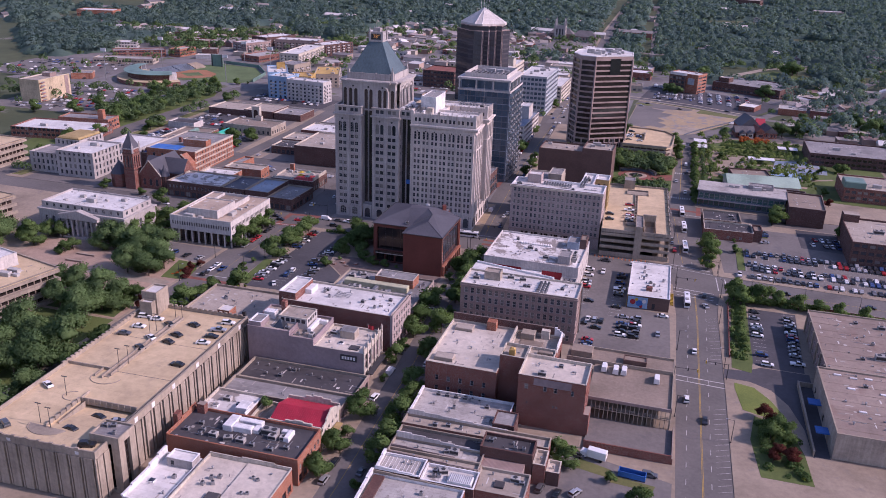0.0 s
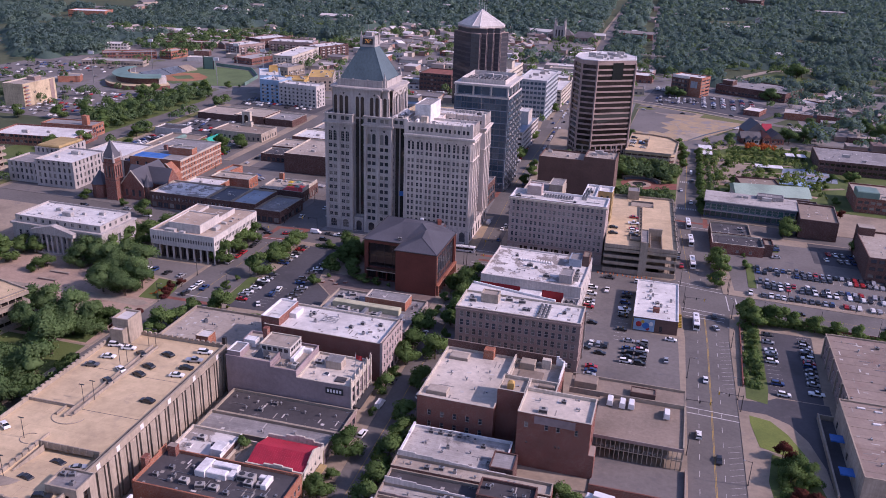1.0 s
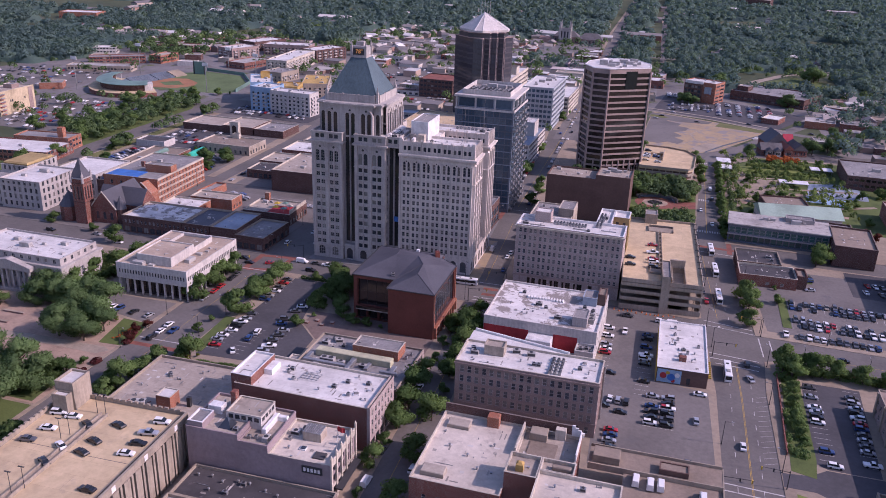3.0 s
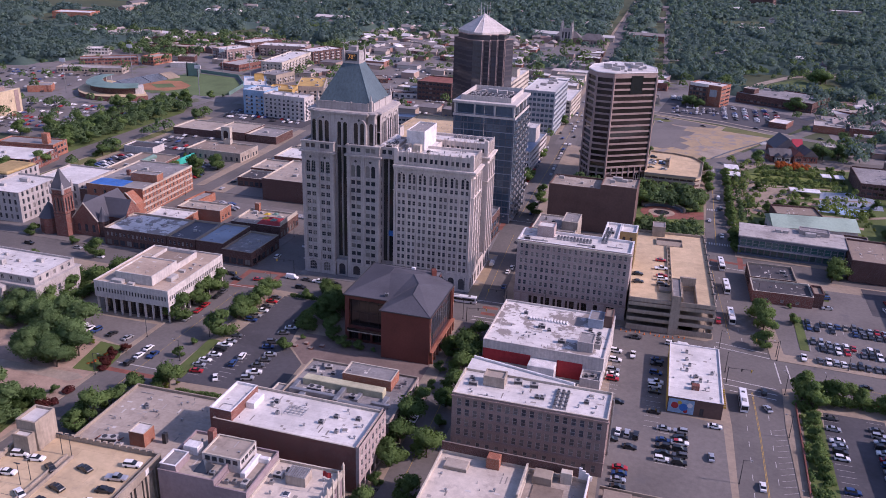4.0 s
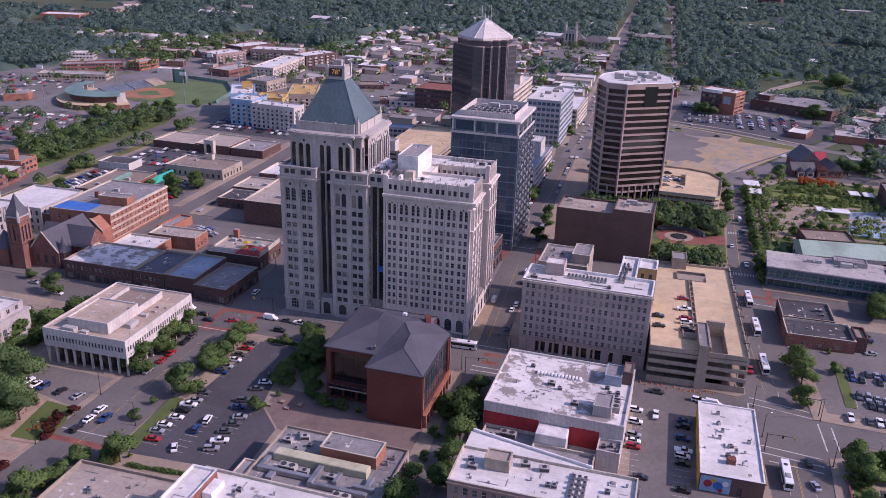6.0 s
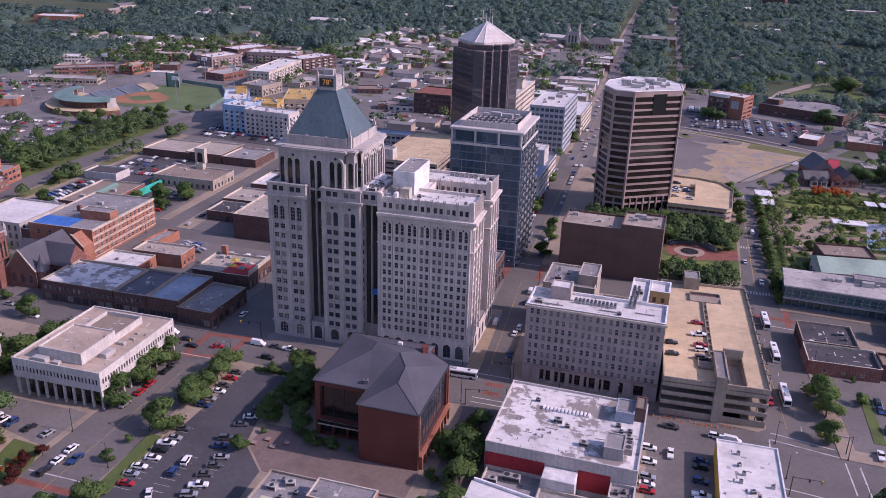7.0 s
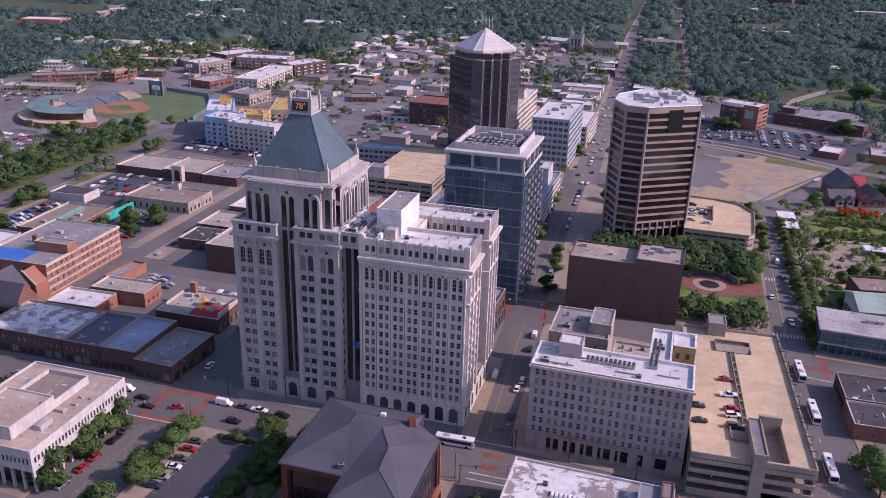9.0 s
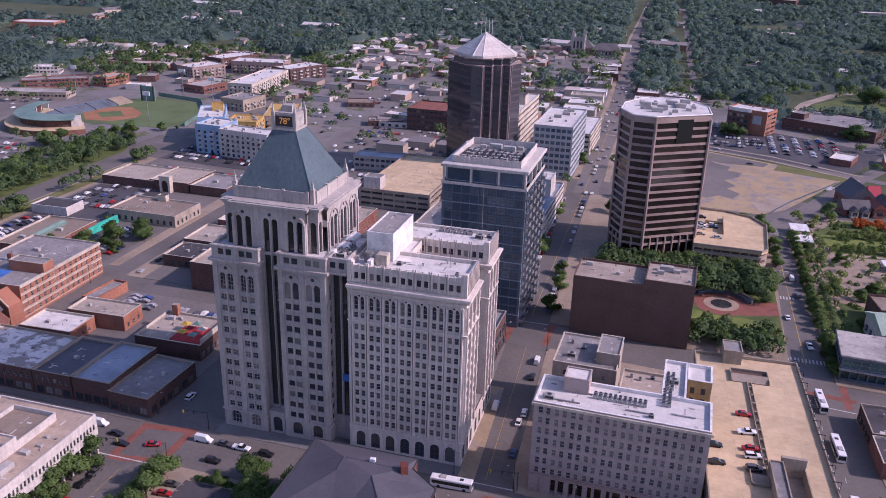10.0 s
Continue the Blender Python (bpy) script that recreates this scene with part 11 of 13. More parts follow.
flats(-341, 685, 38, 15, 19, -6, WHITE_PANEL, WHITE_ROOF, "new white apartment block with white roof")
flats(-361.5, 689, 20, 22, 20, -3, BLUE_WRAP, WHITE_ROOF, "new apartment block wrapped in blue sheathing")
B = flats(-371, 707, 19, 42, 20, 28, BLUE_WRAP, WHITE_ROOF, "new apartment block with blue and white walls")
B.walls(9, 24, 17, 34, 19, 24, PLYWOOD, name="stair_house")
flats(-358, 723, 22, 24, 15, 14, PLYWOOD, PLYWOOD, "unfinished apartment block in yellow sheathing")
flats(-346, 756, 24, 50, 13, 20, TAN_WALL, PLYWOOD, "unfinished apartment block with bare wooden decks")
flats(-435, 858, 23, 84, 15, 4, CREAM, WHITE_ROOF, "pale apartment block with balconies")
flats(-420, 820, 24, 30, 10, -10, CONCRETE, GREY_ROOF, "unfinished concrete frame beside the flats")
flats(-541, 941, 26, 40, 12, -22, BRICK_MAUVE, WHITE_ROOF, "dark and white apartment block")
flats(-548, 1004, 28, 52, 12, -20, BRICK_DARK, WHITE_ROOF, "dark and white apartment block")
flats(-502, 980, 56, 28, 13, 10, BRICK_MAUVE, WHITE_ROOF, "dark and white apartment block")
flats(-444, 960, 26, 50, 14, -20, BRICK_DARK, WHITE_ROOF, "dark and tan apartment block")
ribbon(-625, 784, 66, 20, 6, TAN_WALL, 1, "long_store", "long low store with white roof", roof=WORN_ROOF, rot=17)
ribbon(-630, 826, 58, 18, 8, BRICK_RED, 2, "brick_hall", "long brick hall near the ball park", roof=GREY_ROOF, rot=38, S=True)
ribbon(-583, 866, 16, 30, 9, BRICK_ORANGE, 2, "brick_hall", "long brick hall near the ball park", roof=TAN_ROOF, rot=-6)
ribbon(-676, 891, 26, 18, 8, WHITE_PANEL, 2, "white_house_block", "pale low block among trees", roof=WHITE_ROOF, rot=25)
ribbon(-613, 953, 29, 20, 8, BRICK_RED, 2, "brick_hall", "brick block with flat roof", roof=TAN_ROOF, rot=7)
ribbon(-493, 876, 26, 46, 7, BRICK_RED, 1, "brick_hall", "red brick hall with pale roof behind the outfield", roof=WORN_ROOF, rot=-12)
ribbon(100, 2260, 70, 40, 14, BRICK_DARK, 2, "far_block", "distant brick block with pale roof above the woods", roof=TAN_ROOF, rot=-14)
ribbon(272, 2060, 60, 30, 10, TAN_WALL, 1, "far_block", "distant low block with pale roof above the woods", roof=WHITE_ROOF, rot=2)
ribbon(-962, 1180, 60, 34, 10, BRICK_ORANGE, 1, "brick_hall", "distant brick school hall with white roof", roof=WHITE_ROOF, rot=14)
for x, y, w, d, h, wl, rf, q in ((-545, 862, 20, 12, 5, WHITE_PANEL, WHITE_ROOF, 12), (-560, 900, 18, 14, 6, BRICK_DARK, GREY_ROOF, 20), (-640, 930, 22, 12, 6, CREAM, WHITE_ROOF, 10), (-455, 938, 16, 18, 6, BRICK_DARK, GREY_ROOF, 8), (-600, 1000, 26, 14, 6, BRICK_RED, GREY_ROOF, 14), (-520, 905, 14, 10, 5, TAN_WALL, GREY_ROOF, 0), (-652, 856, 20, 12, 5, TAN_WALL, TAN_ROOF, 24)):
    shop(x, y, w, d, h, wl, rf, CREAM, "small flat-roofed town building behind the ball park", rot=q)
ribbon(-250, 810, 33, 34, 17, BRICK_DARK, 4, "brick_offices", "dark red brick offices with stepped roof", roof=BRICK_PAVE, rot=-2, m=4.0)
ribbon(-246, 690, 46, 14, 9, GREYSTONE, 2, "curved_offices", "low grey office with metal roof", roof=BLUE_PANEL, rot=6)
B = Block("parking_deck", -214, 620, -1, "low concrete parking deck with pale roof", "parking garage")
B.block(0, 0, 42, 80, 0, 11, PRECAST, DECK, PRECAST, S=rows(3, 1.6, 3.2, 1.4, cells(42, 6, 6, 0.6), sash=FRAME_D, bars=(0, 0), depth=0.8), E=rows(3, 1.6, 3.2, 1.4, cells(80, 11, 6.4, 0.6), sash=FRAME_D, bars=(0, 0), depth=0.8), par=1.1)
B.walls(2, 2, 12, 10, 10, 17, WHITE_PANEL, name="stair_house")
B.top(2, 2, 12, 10, 17, GREY_ROOF, WHITE_PANEL, 0.3)
shop(-168, 640, 56, 40, 9, BRICK_PALE, TAN_ROOF, CREAM, "low tan-roofed block behind the towers", fit=[("B", 20, 20, 0), ("M", 36, 10, 0)], rot=-1)
shop(-168, 560, 36, 60, 9, BRICK_PALE, GREY_ROOF, CREAM, "low grey-roofed block behind the towers", fit=[("B", 20, 20, 0), ("M", 16, 40, 0)], rot=-1)
shop(-206, 560, 10, 40, 7, BRICK_RED, TAN_ROOF, CREAM, "narrow red brick block with tan roof", rot=-1)

# brick building and low halls past the empty lot
B = Block("brick_offices", -9.0, 905.5, -25, "red brick office building with white roof beside a car park", "office building")
B.block(0, 0, 32, 21, 0, 19.5, BRICK_ORANGE, WHITE_ROOF, BRICK_ORANGE, E=rows(5, 1.5, 3.5, 1.5, cells(21, 2, 8.4, 0.8), sash=FRAME_W, bars=(5, 0)), W=rows(3, 2, 4, 2, cells(21, 5, 2, 1)))
B.box("wall_panel", 21, -0.25, 9.0, 28, -0.004, 15.5, SKY_PANEL, "pale blue banner panel", 0.03)
V, F = [], []
for k in range(10):
    a0, a1 = math.pi * k / 10, math.pi * (k + 1) / 10
    add_prism(V, F, [(10 - 9.5 * math.cos(a0), -3.2 * math.sin(a0)), (10 - 9.5 * math.cos(a1), -3.2 * math.sin(a1)), (10, 1.0)], 17.6, 20.4)
B.part("curved_roof", V, F, WHITE_ROOF)
B.walls(1.5, -3.0, 19, -0.004, 0, 17.5, BRICK_DARK, S=rows(4, 1.5, 4.0, 2.4, cells(17.5, 5, 2.6, 0.5), sash=FRAME_D), name="glazed_bay")
units(B, 19.0, [("M", 24, 12, 0), ("S", 14, 15, 0), ("v", 8, 14, 0)])
B = ribbon(36, 931, 72, 52, 9, BRICK_DARK, 1, "long_hall", "long dark brick hall with grey roof", roof=GREY_ROOF, rot=-25, fit=[("M", 30, 20, 0), ("S", 40, 25, 0), ("B", 14, 40, 0), ("M", 56, 34, 0)])
B.block(3, 8, 14, 20, 8.5, 13.0, BRICK_DARK, GREY_ROOF, CREAM, par=0.4)
for x, y, w, d, h, wl, rf, q in ((116, 889, 28, 22, 7, BRICK_RED, TAN_ROOF, -22), (93, 817, 24, 26, 6, BRICK_ORANGE, WORN_ROOF, -8), (120, 812, 26, 20, 7, BRICK_RED, GREY_ROOF, -8), (93, 742, 38, 18, 5, TAN_WALL, WORN_ROOF, 4), (134, 736, 34, 22, 5, BRICK_DARK, TAN_ROOF, 2), (150, 850, 30, 18, 6, TAN_WALL, BROWN_ROOF, -14)):
    shop(x, y, w, d, h, wl, rf, CREAM, "low brick shop with flat roof beside the curving road", rot=q, fit=[("M", w * 0.4, d * 0.5, 0), ("S", w * 0.7, d * 0.4, 0)])
shop(58.5, 822, 14.5, 22, 4.6, BRICK_RED, WHITE_ROOF, CREAM, "small shop with white roof beside the car park", rot=-20)
B = Block("house_museum", 51.0, 699.5, 14, "old brick church house with grey gabled roofs and a red gable", "house")
def gable(x0, y0, x1, y1, h, top, along, wall, roof):
    B.walls(x0, y0, x1, y1, 0, h, wall, S=rows(1, 1.2, 3, 2.2, cells(x1 - x0, 4, 1.1, 0.8), arch=True), W=rows(1, 1.2, 3, 2.2, cells(y1 - y0, 3, 1.1, 0.8), arch=True))
    e = 0.6
    a, b, c, d = x0 - e, y0 - e, x1 + e, y1 + e
    ends = [(a, (b + d) / 2, top), (c, (b + d) / 2, top)] if along == "x" else [((a + c) / 2, b, top), ((a + c) / 2, d, top)]
    V = [(a, b, h), (c, b, h), (c, d, h), (a, d, h)] + ends
    F = [(0, 1, 5, 4), (2, 3, 4, 5), (0, 4, 3), (1, 2, 5), (3, 2, 1, 0)] if along == "x" else [(1, 2, 5, 4), (3, 0, 4, 5), (0, 1, 4), (2, 3, 5), (3, 2, 1, 0)]
    B.part("roof", V, F, roof)
gable(0, 0, 15, 11, 4.2, 8.6, "x", BRICK_RED, SHINGLE)
gable(3, -3.4, 7, -0.02, 4.0, 6.4, "y", SIDING, SHINGLE)
gable(9, -3.4, 13, -0.02, 4.0, 6.4, "y", SIDING, SHINGLE)
gable(16, -2, 22, 14, 5.5, 8.5, "y", BRICK_RED, BRICK_PAVE)
gable(22.6, -1, 33, 17, 4.6, 9.4, "y", BRICK_RED, SHINGLE)
gable(8, 14.6, 24, 34, 6.0, 14.0, "y", BRICK_RED, SLATE)
gable(24.6, 24, 31, 33, 5.0, 10.5, "x", BRICK_RED, RED_ROOF)
# far church with a pinnacled tower
B = Block("far_church", -194, 1284, 0, "distant stone and brick church with four-pinnacled tower and slate roofs", "church")
lan = rows(1, 8, 5, 9, cells(16, 3, 2.6, 1), arch=True) + rows(1, 1, 5, 5, [(6, 10)], arch=True)
B.walls(4, 0, 20, 14, 0, 21, GREYSTONE, S=lan, E=rows(1, 8, 5, 9, cells(14, 3, 2.4, 1), arch=True), name="tower_wall")
B.box("tower_roof", 4.3, 0.3, 20, 19.7, 13.7, 20.6, SHINGLE)
for a in (5.0, 19.0):
    for b in (1.0, 13.0):
        V, F = [], []
        add_box(V, F, a - 1.5, b - 1.5, 0, a + 1.5, b + 1.5, 24)
        add_box(V, F, a - 1.3, b - 1.3, 24, a + 1.3, b + 1.3, 33, 1.25)
        B.part("pinnacle", V, F, LIMESTONE)
V, F = [], []
for k in range(5):
    add_box(V, F, 7 + k * 2.2, -0.4, 21, 8.2 + k * 2.2, 0.6, 22.2)
B.part("crenel", V, F, LIMESTONE)
for nm, x0, y0, x1, y1, h, rd in (("nave", -6, 14.01, 30, 34, 8, 8), ("hall", 31, 4, 66, 26, 7, 8)):
    B.walls(x0, y0, x1, y1, 0, h, BRICK_MAUVE, S=rows(1, 1.5, 3, 4, cells(x1 - x0, 7, 2, 1), arch=True), name=nm + "_wall")
    my = (y0 + y1) / 2
    V = [(x0 - 1, y0 - 1, h), (x1 + 1, y0 - 1, h), (x1 + 1, y1 + 1, h), (x0 - 1, y1 + 1, h), (x0 + 8, my, h + rd), (x1 - 8, my, h + rd)]
    B.part(nm + "_roof", V, [(0, 1, 5, 4), (1, 2, 5), (2, 3, 4, 5), (3, 0, 4)], SHINGLE)

# low commercial buildings along the far main street and to the north-west
FAR = random.Random(3)
FAR_WALL = [BRICK_RED, BRICK_DARK, TAN_WALL, CREAM, BRICK_PALE, WHITE_PANEL, BRICK_ORANGE]
FAR_ROOF = [WHITE_ROOF, TAN_ROOF, GREY_ROOF, BROWN_ROOF, WHITE_ROOF, GREY_ROOF]


def low_far(x, y, w, d, h, rot):
    B = Block("low_building", x, y, rot, "low flat-roofed commercial building among car parks", "building", "low far buildings")
    wl = FAR.choice(FAR_WALL)
    B.block(0, 0, w, d, 0, h, wl, FAR.choice(FAR_ROOF), wl, S=rows(1, 0.8, 3, 2.0, cells(w, max(2, int(w / 5)), 2.6, 0.6), sash=FRAME_D, bars=(0, 0)), par=0.6)
    units(B, h - 0.6, [(FAR.choice("SM"), FAR.uniform(2, w - 2), FAR.uniform(2, d - 2), 0) for _ in range(2)])


for y0 in range(800, 1180, 34):
    low_far(-140 - FAR.uniform(0, 6), y0, FAR.uniform(18, 30), FAR.uniform(16, 28), FAR.uniform(4.5, 8), 1)
    if y0 > 930:
        low_far(-88, y0 + 6, FAR.uniform(16, 30), FAR.uniform(16, 28), FAR.uniform(4.5, 8), 1)
for i in range(40):
    x, y = FAR.uniform(-440, -190), FAR.uniform(760, 1200)
    if (x < -330 and y < 1000) or (-262 < x < -205 and 800 < y < 850):
        continue
    low_far(x, y, FAR.uniform(14, 32), FAR.uniform(12, 24), FAR.uniform(4, 7.5), FAR.choice((-8, 0, 4, 20)))
for x, y, w, d, h in ((-60, 880, 26, 16, 6), (-70, 960, 40, 24, 8), (-62, 1010, 30, 22, 6), (175, 700, 40, 26, 7), (185, 760, 36, 20, 6), (-640, 1010, 34, 14, 6), (-600, 1040, 30, 16, 7), (-660, 1060, 26, 14, 5), (-560, 1068, 40, 18, 7), (-740, 1050, 30, 14, 6), (-660, 960, 24, 14, 6), (-520, 1070, 34, 16, 6), (-636, 985, 20, 12, 6)):
    low_far(x, y, w, d, h, FAR.uniform(-10, 10))

for B in BLOCKS:
    B.glaze()
tagged(solid("far_rooftop_units", UNIT_V, UNIT_F, UNIT), "small grey machines and vents on the farther roofs", "air conditioner", "", "stuff")

# ---- trees ----
for x, y, h in ((-174.8, 349.5, 9), (-175.3, 332, 9.5), (-179, 322, 7), (-198.5, 341, 9), (-197.6, 354.5, 8.5), (-198.5, 371, 8.5), (-198.3, 363, 8), (-173.3, 292.9, 10), (-182.5, 278, 9), (-180.5, 251, 9), (-178.8, 263, 8),
                (-234.6, 314.8, 13), (-228, 302, 12), (-240, 305, 12), (-246, 318, 11), (-222, 311, 10), (-228.5, 287.3, 12), (-212.7, 260.3, 10), (-270.6, 384, 8), (-253.5, 352, 10), (-250, 362, 9), (-296, 374, 8), (-207, 276, 7),
                (-174.3, 370.8, 7.6), (-173.9, 363, 7.4), (-173.4, 355, 7.6), (-173, 347, 7.4), (-173.4, 334, 7.6), (-171, 292.4, 8.4), (-150, 379, 7), (-158, 374, 4), (-146.5, 329.4, 4.4), (-144, 340, 4.4), (-146, 347, 6.4), (-147, 352, 6.5), (-144, 358, 7), (-142, 366, 7.5), (-139, 374, 8),
                (-146, 372, 7), (-140, 360, 8), (-137, 368, 8), (-135, 378, 8), (-136, 350, 7),
                (-84.5, 216, 8), (-84, 204, 8.5), (-85, 196, 7), (-71.5, 218, 7.5), (-71, 206, 8), (-70.5, 196, 7), (-87, 296, 9), (-86.5, 266, 8), (-86, 286, 8), (-85.5, 275, 7), (-76.5, 283, 9), (-75.5, 262, 6.5), (-77.5, 300, 8), (-85, 240, 6), (-74, 240, 6),
                (-87.5, 334, 8), (-79.5, 346, 9), (-79, 334, 8), (-88.5, 352, 4), (-80, 362, 7), (-72, 180, 7),
                (-207, 201, 12), (-210, 218, 13), (-209, 239, 12), (-192, 191, 11), (-198, 218, 12), (-226, 243.7, 10), (-190, 177, 11), (-205, 180, 12), (-218, 205, 12), (-222, 225, 12), (-195, 235, 10), (-186, 207, 9), (-200, 205, 12), (-214, 190, 12), (-230, 215, 12), (-196, 160, 11), (-188, 225, 9), (-204, 248, 10), (-184, 240, 8), (-186, 196, 9), (-187, 252, 8),
                (-296, 200, 12), (-270, 215, 12), (-250, 230, 12), (-262, 196, 12), (-240, 190, 12), (-285, 236, 11), (-250, 340, 9), (-305, 356, 9), (-245, 300, 11), (-262, 300, 8), (-275, 322, 7),
                (37, 357, 9), (42, 358, 9), (46, 357, 8.5), (40, 353, 8), (50, 358, 7.5), (36, 349, 6), (38, 322, 3.6), (38.6, 312, 3.4), (38.4, 303, 3.6), (38.2, 332, 4), (39, 342, 4), (38, 317, 3.4), (38.4, 327, 3.6), (38.4, 337, 4), (38.4, 307, 3.4), (44, 245, 6.0), (46, 250, 6.5), (46.5, 243, 7.2), (48.5, 246, 6.5), (56, 357, 6), (64, 356, 6), (72, 355, 5.5), (80, 354, 6), (90, 353, 6),
                (-2.9, 206.8, 8), (-16.6, 211, 6), (-20, 216, 5), (6, 200, 5), (-24, 203, 4),
                (27.5, 407.7, 8), (27.2, 417, 8.5), (26.8, 400, 7), (26.2, 393, 7), (26.5, 425, 7), (40, 436, 5), (40, 420, 4), (65, 478, 9), (62, 474, 7), (96, 462, 6),
                (-45, 566, 9), (-30, 558, 9), (-38, 572, 9), (-25, 570, 8), (-15, 572, 8), (-6, 566, 7), (-30, 516, 6), (-19, 512, 6), (-9, 513, 6), (-4, 517, 6), (-24, 519, 5.5), (-14, 519, 5), (-64, 575, 8), (-52, 580, 8), (-42, 586, 8), (-56, 570, 8), (-34, 585, 8), (1, 570, 7), (2, 580, 7), (-10, 582, 8), (-20, 584, 8), (-72, 572, 7), (3, 528, 6), (0, 560, 5),
                (-88, 520, 6), (-88, 545, 5), (-89, 560, 6), (-106, 640, 8), (-106, 650, 7), (-104, 590, 8), (-103, 580, 7), (8, 605, 6), (8, 618, 6), (8, 630, 6), (6, 648, 7), (-5, 660, 7), (4, 664, 6),
                (-296.4, 513, 8), (-294.6, 533, 8), (-302, 520, 9), (-308, 528, 8), (-329, 551, 7), (-330, 510, 6), (-380, 533, 7), (-381, 548, 8), (-365.5, 503, 6), (-300, 540, 7), (-315, 516, 7), (-312, 508, 6), (-388, 666, 7), (-380, 646, 8), (-385, 655, 7),
                (-420, 585, 11), (-415, 600, 10), (-418, 620, 10), (-426, 640, 10), (-430, 655, 10), (-428, 668, 10), (-435, 700, 10), (-432, 712, 10), (-440, 690, 10), (-424, 576, 10), (-430, 590, 10), (-440, 610, 10), (-445, 630, 9), (-450, 600, 10), (-460, 580, 10), (-462, 676, 9), (-470, 671, 9), (-452, 680, 9), (-466, 667, 8), (-412, 560, 9), (-418, 545, 9), (-430, 560, 10), (-436, 720, 8), (-415, 690, 8), (-420, 735, 7), (-412, 742, 6), (-440, 725, 8),
                (-400, 500, 9), (-410, 480, 9), (-395, 460, 8), (-340, 470, 7), (-320, 424, 8), (-345, 450, 7), (-318, 398, 6), (-290, 392.8, 4), (-470, 560, 10), (-500, 550, 10), (-505, 510, 10), (-520, 530, 10), (-540, 540, 10), (-515, 490, 10), (-400, 440, 9), (-390, 445, 8),
                (-110, 730, 7), (-106, 760, 8), (-106, 790, 7), (-30, 660, 8), (-34, 674, 8), (-60, 676, 8), (-75, 660, 8), (-70, 690, 8)):
    if not (-288 < x < -178 and 240 < y < 330):
        tree(x, y, h * (0.9 if x < -182 and 150 < y < 330 else 0.98 if -95 < x < -65 and y < 372 else 0.92))
R2 = random.Random(23)
for x, y, h in ((-86.8, 322, 6.5), (-87.2, 309, 7), (-78.2, 322, 7.5), (-78.8, 312, 6.5), (-80.6, 356, 6.5), (-87.4, 346, 5), (-84.2, 182, 6), (-71.4, 228, 6.5), (-86.0, 255, 6)):
    tree(x, y, h, TREES)
for x, y, h in ((-127, 339, 3.6), (-121, 340, 3.4), (-115, 339.5, 3.6), (-133, 344, 4)):
    tree(x, y, h, TREES)
for x, y, h in ((-298, 312, 9), (-290, 306, 8), (-248, 328, 9), (-246, 352, 9), (-244, 366, 8), (-240, 372, 7), (-305, 300, 10), (-312, 310, 10), (-300, 290, 9), (-291, 318, 7), (-284, 319, 7)):
    tree(x, y, h)
# the dense group before the courthouse and the grove beside the garage
for x, y, h in ((-258, 321, 8.5), (-251, 322, 7.5), (-256, 313, 7.5), (-240, 316, 8.2), (-234, 320, 9.2), (-223, 313, 9.4), (-219, 302, 9), (-225, 299, 7.8), (-227, 292, 8.4), (-214, 301, 7), (-216, 292, 6.8), (-231, 309, 8.5), (-246, 316, 7),
                (-231, 266, 9), (-222, 267, 9), (-219.5, 252, 9.6), (-212.5, 255, 9.6), (-208, 259, 8.6), (-230, 252, 9), (-241, 256, 9), (-240, 266, 8), (-252, 262, 9)):
    tree(x, y, h, BIGS)
for x, y, h in ((-208.6, 266.5, 5.6), (-205.4, 269.5, 5.4), (-204.8, 277.5, 6.2), (-184.5, 271, 7.2), (-182.4, 277, 6), (-181.8, 281.5, 5), (-184.6, 262, 6), (-182.8, 266, 5), (-180.2, 322.5, 5.4), (-268, 307, 6), (-269, 302.5, 5.2), (-180.6, 313, 3.2), (-181, 288, 5)):
    tree(x, y, h, TREES)
for i in range(95):
    x, y = R2.uniform(26, 140), R2.uniform(505, 690)
    if y < 522 or (38 < x < 84 and y < 566) or (34 < x < 94 and 630 < y < 672) or (44 < x < 84 and y > 672) or (x > 100 and y < 600) or (x > 100 and y > 620) or x < 18 + max(0, (y - 655) * 0.55):
        continue
    tree(x, y, R2.uniform(3.2, 5.6), YELS if R2.random() < 0.4 else None)
for i in range(26):
    y = 500 + i * 6.0
    if y < 652:
        tree(20.2 + R2.uniform(-0.4, 0.5) - (y - 500) * 0.008, y, R2.uniform(3.8, 5.2), TREES)
for x, y, h in ((141, 784, 9.5), (150, 776, 9), (160, 755, 9.5), (168, 762, 9), (152, 764, 9.5), (175, 748, 9), (106, 731, 8), (100, 727, 7), (112, 733, 7.5), (110, 771, 8), (131, 1078, 11), (125, 1085, 10), (137, 1086, 10), (-4, 884, 7), (2, 880, 6.5), (-10, 888, 7), (84, 908, 9), (90, 904, 8), (30, 1005, 11), (24, 990, 10), (84, 724, 7), (88, 716, 8), (42, 694, 6), (-3, 652, 6), (2, 648, 5)):
    tree(x, y, h, BIGS)
for x, y, h in ((43, 258, 6.8), (45.5, 255, 5.6), (46, 236, 6.8), (49, 234, 6), (44, 233, 5.5), (51, 237, 3.6), (-199.8, 308.6, 5.2), (-201.8, 303.6, 4.8), (-200.2, 297.4, 4.6), (92, 520, 8), (98, 523, 7), (-186, 262, 4), (-200, 262, 4.5), (-202.8, 268, 4)):
    tree(x, y, h, REDS)
for x, y, h in ((-171.5, 291.5, 4.5), (-169.5, 295, 3), (-22.5, 212, 4), (-215, 310, 4), (52, 226, 2.5)):
    tree(x, y, h, YELS)


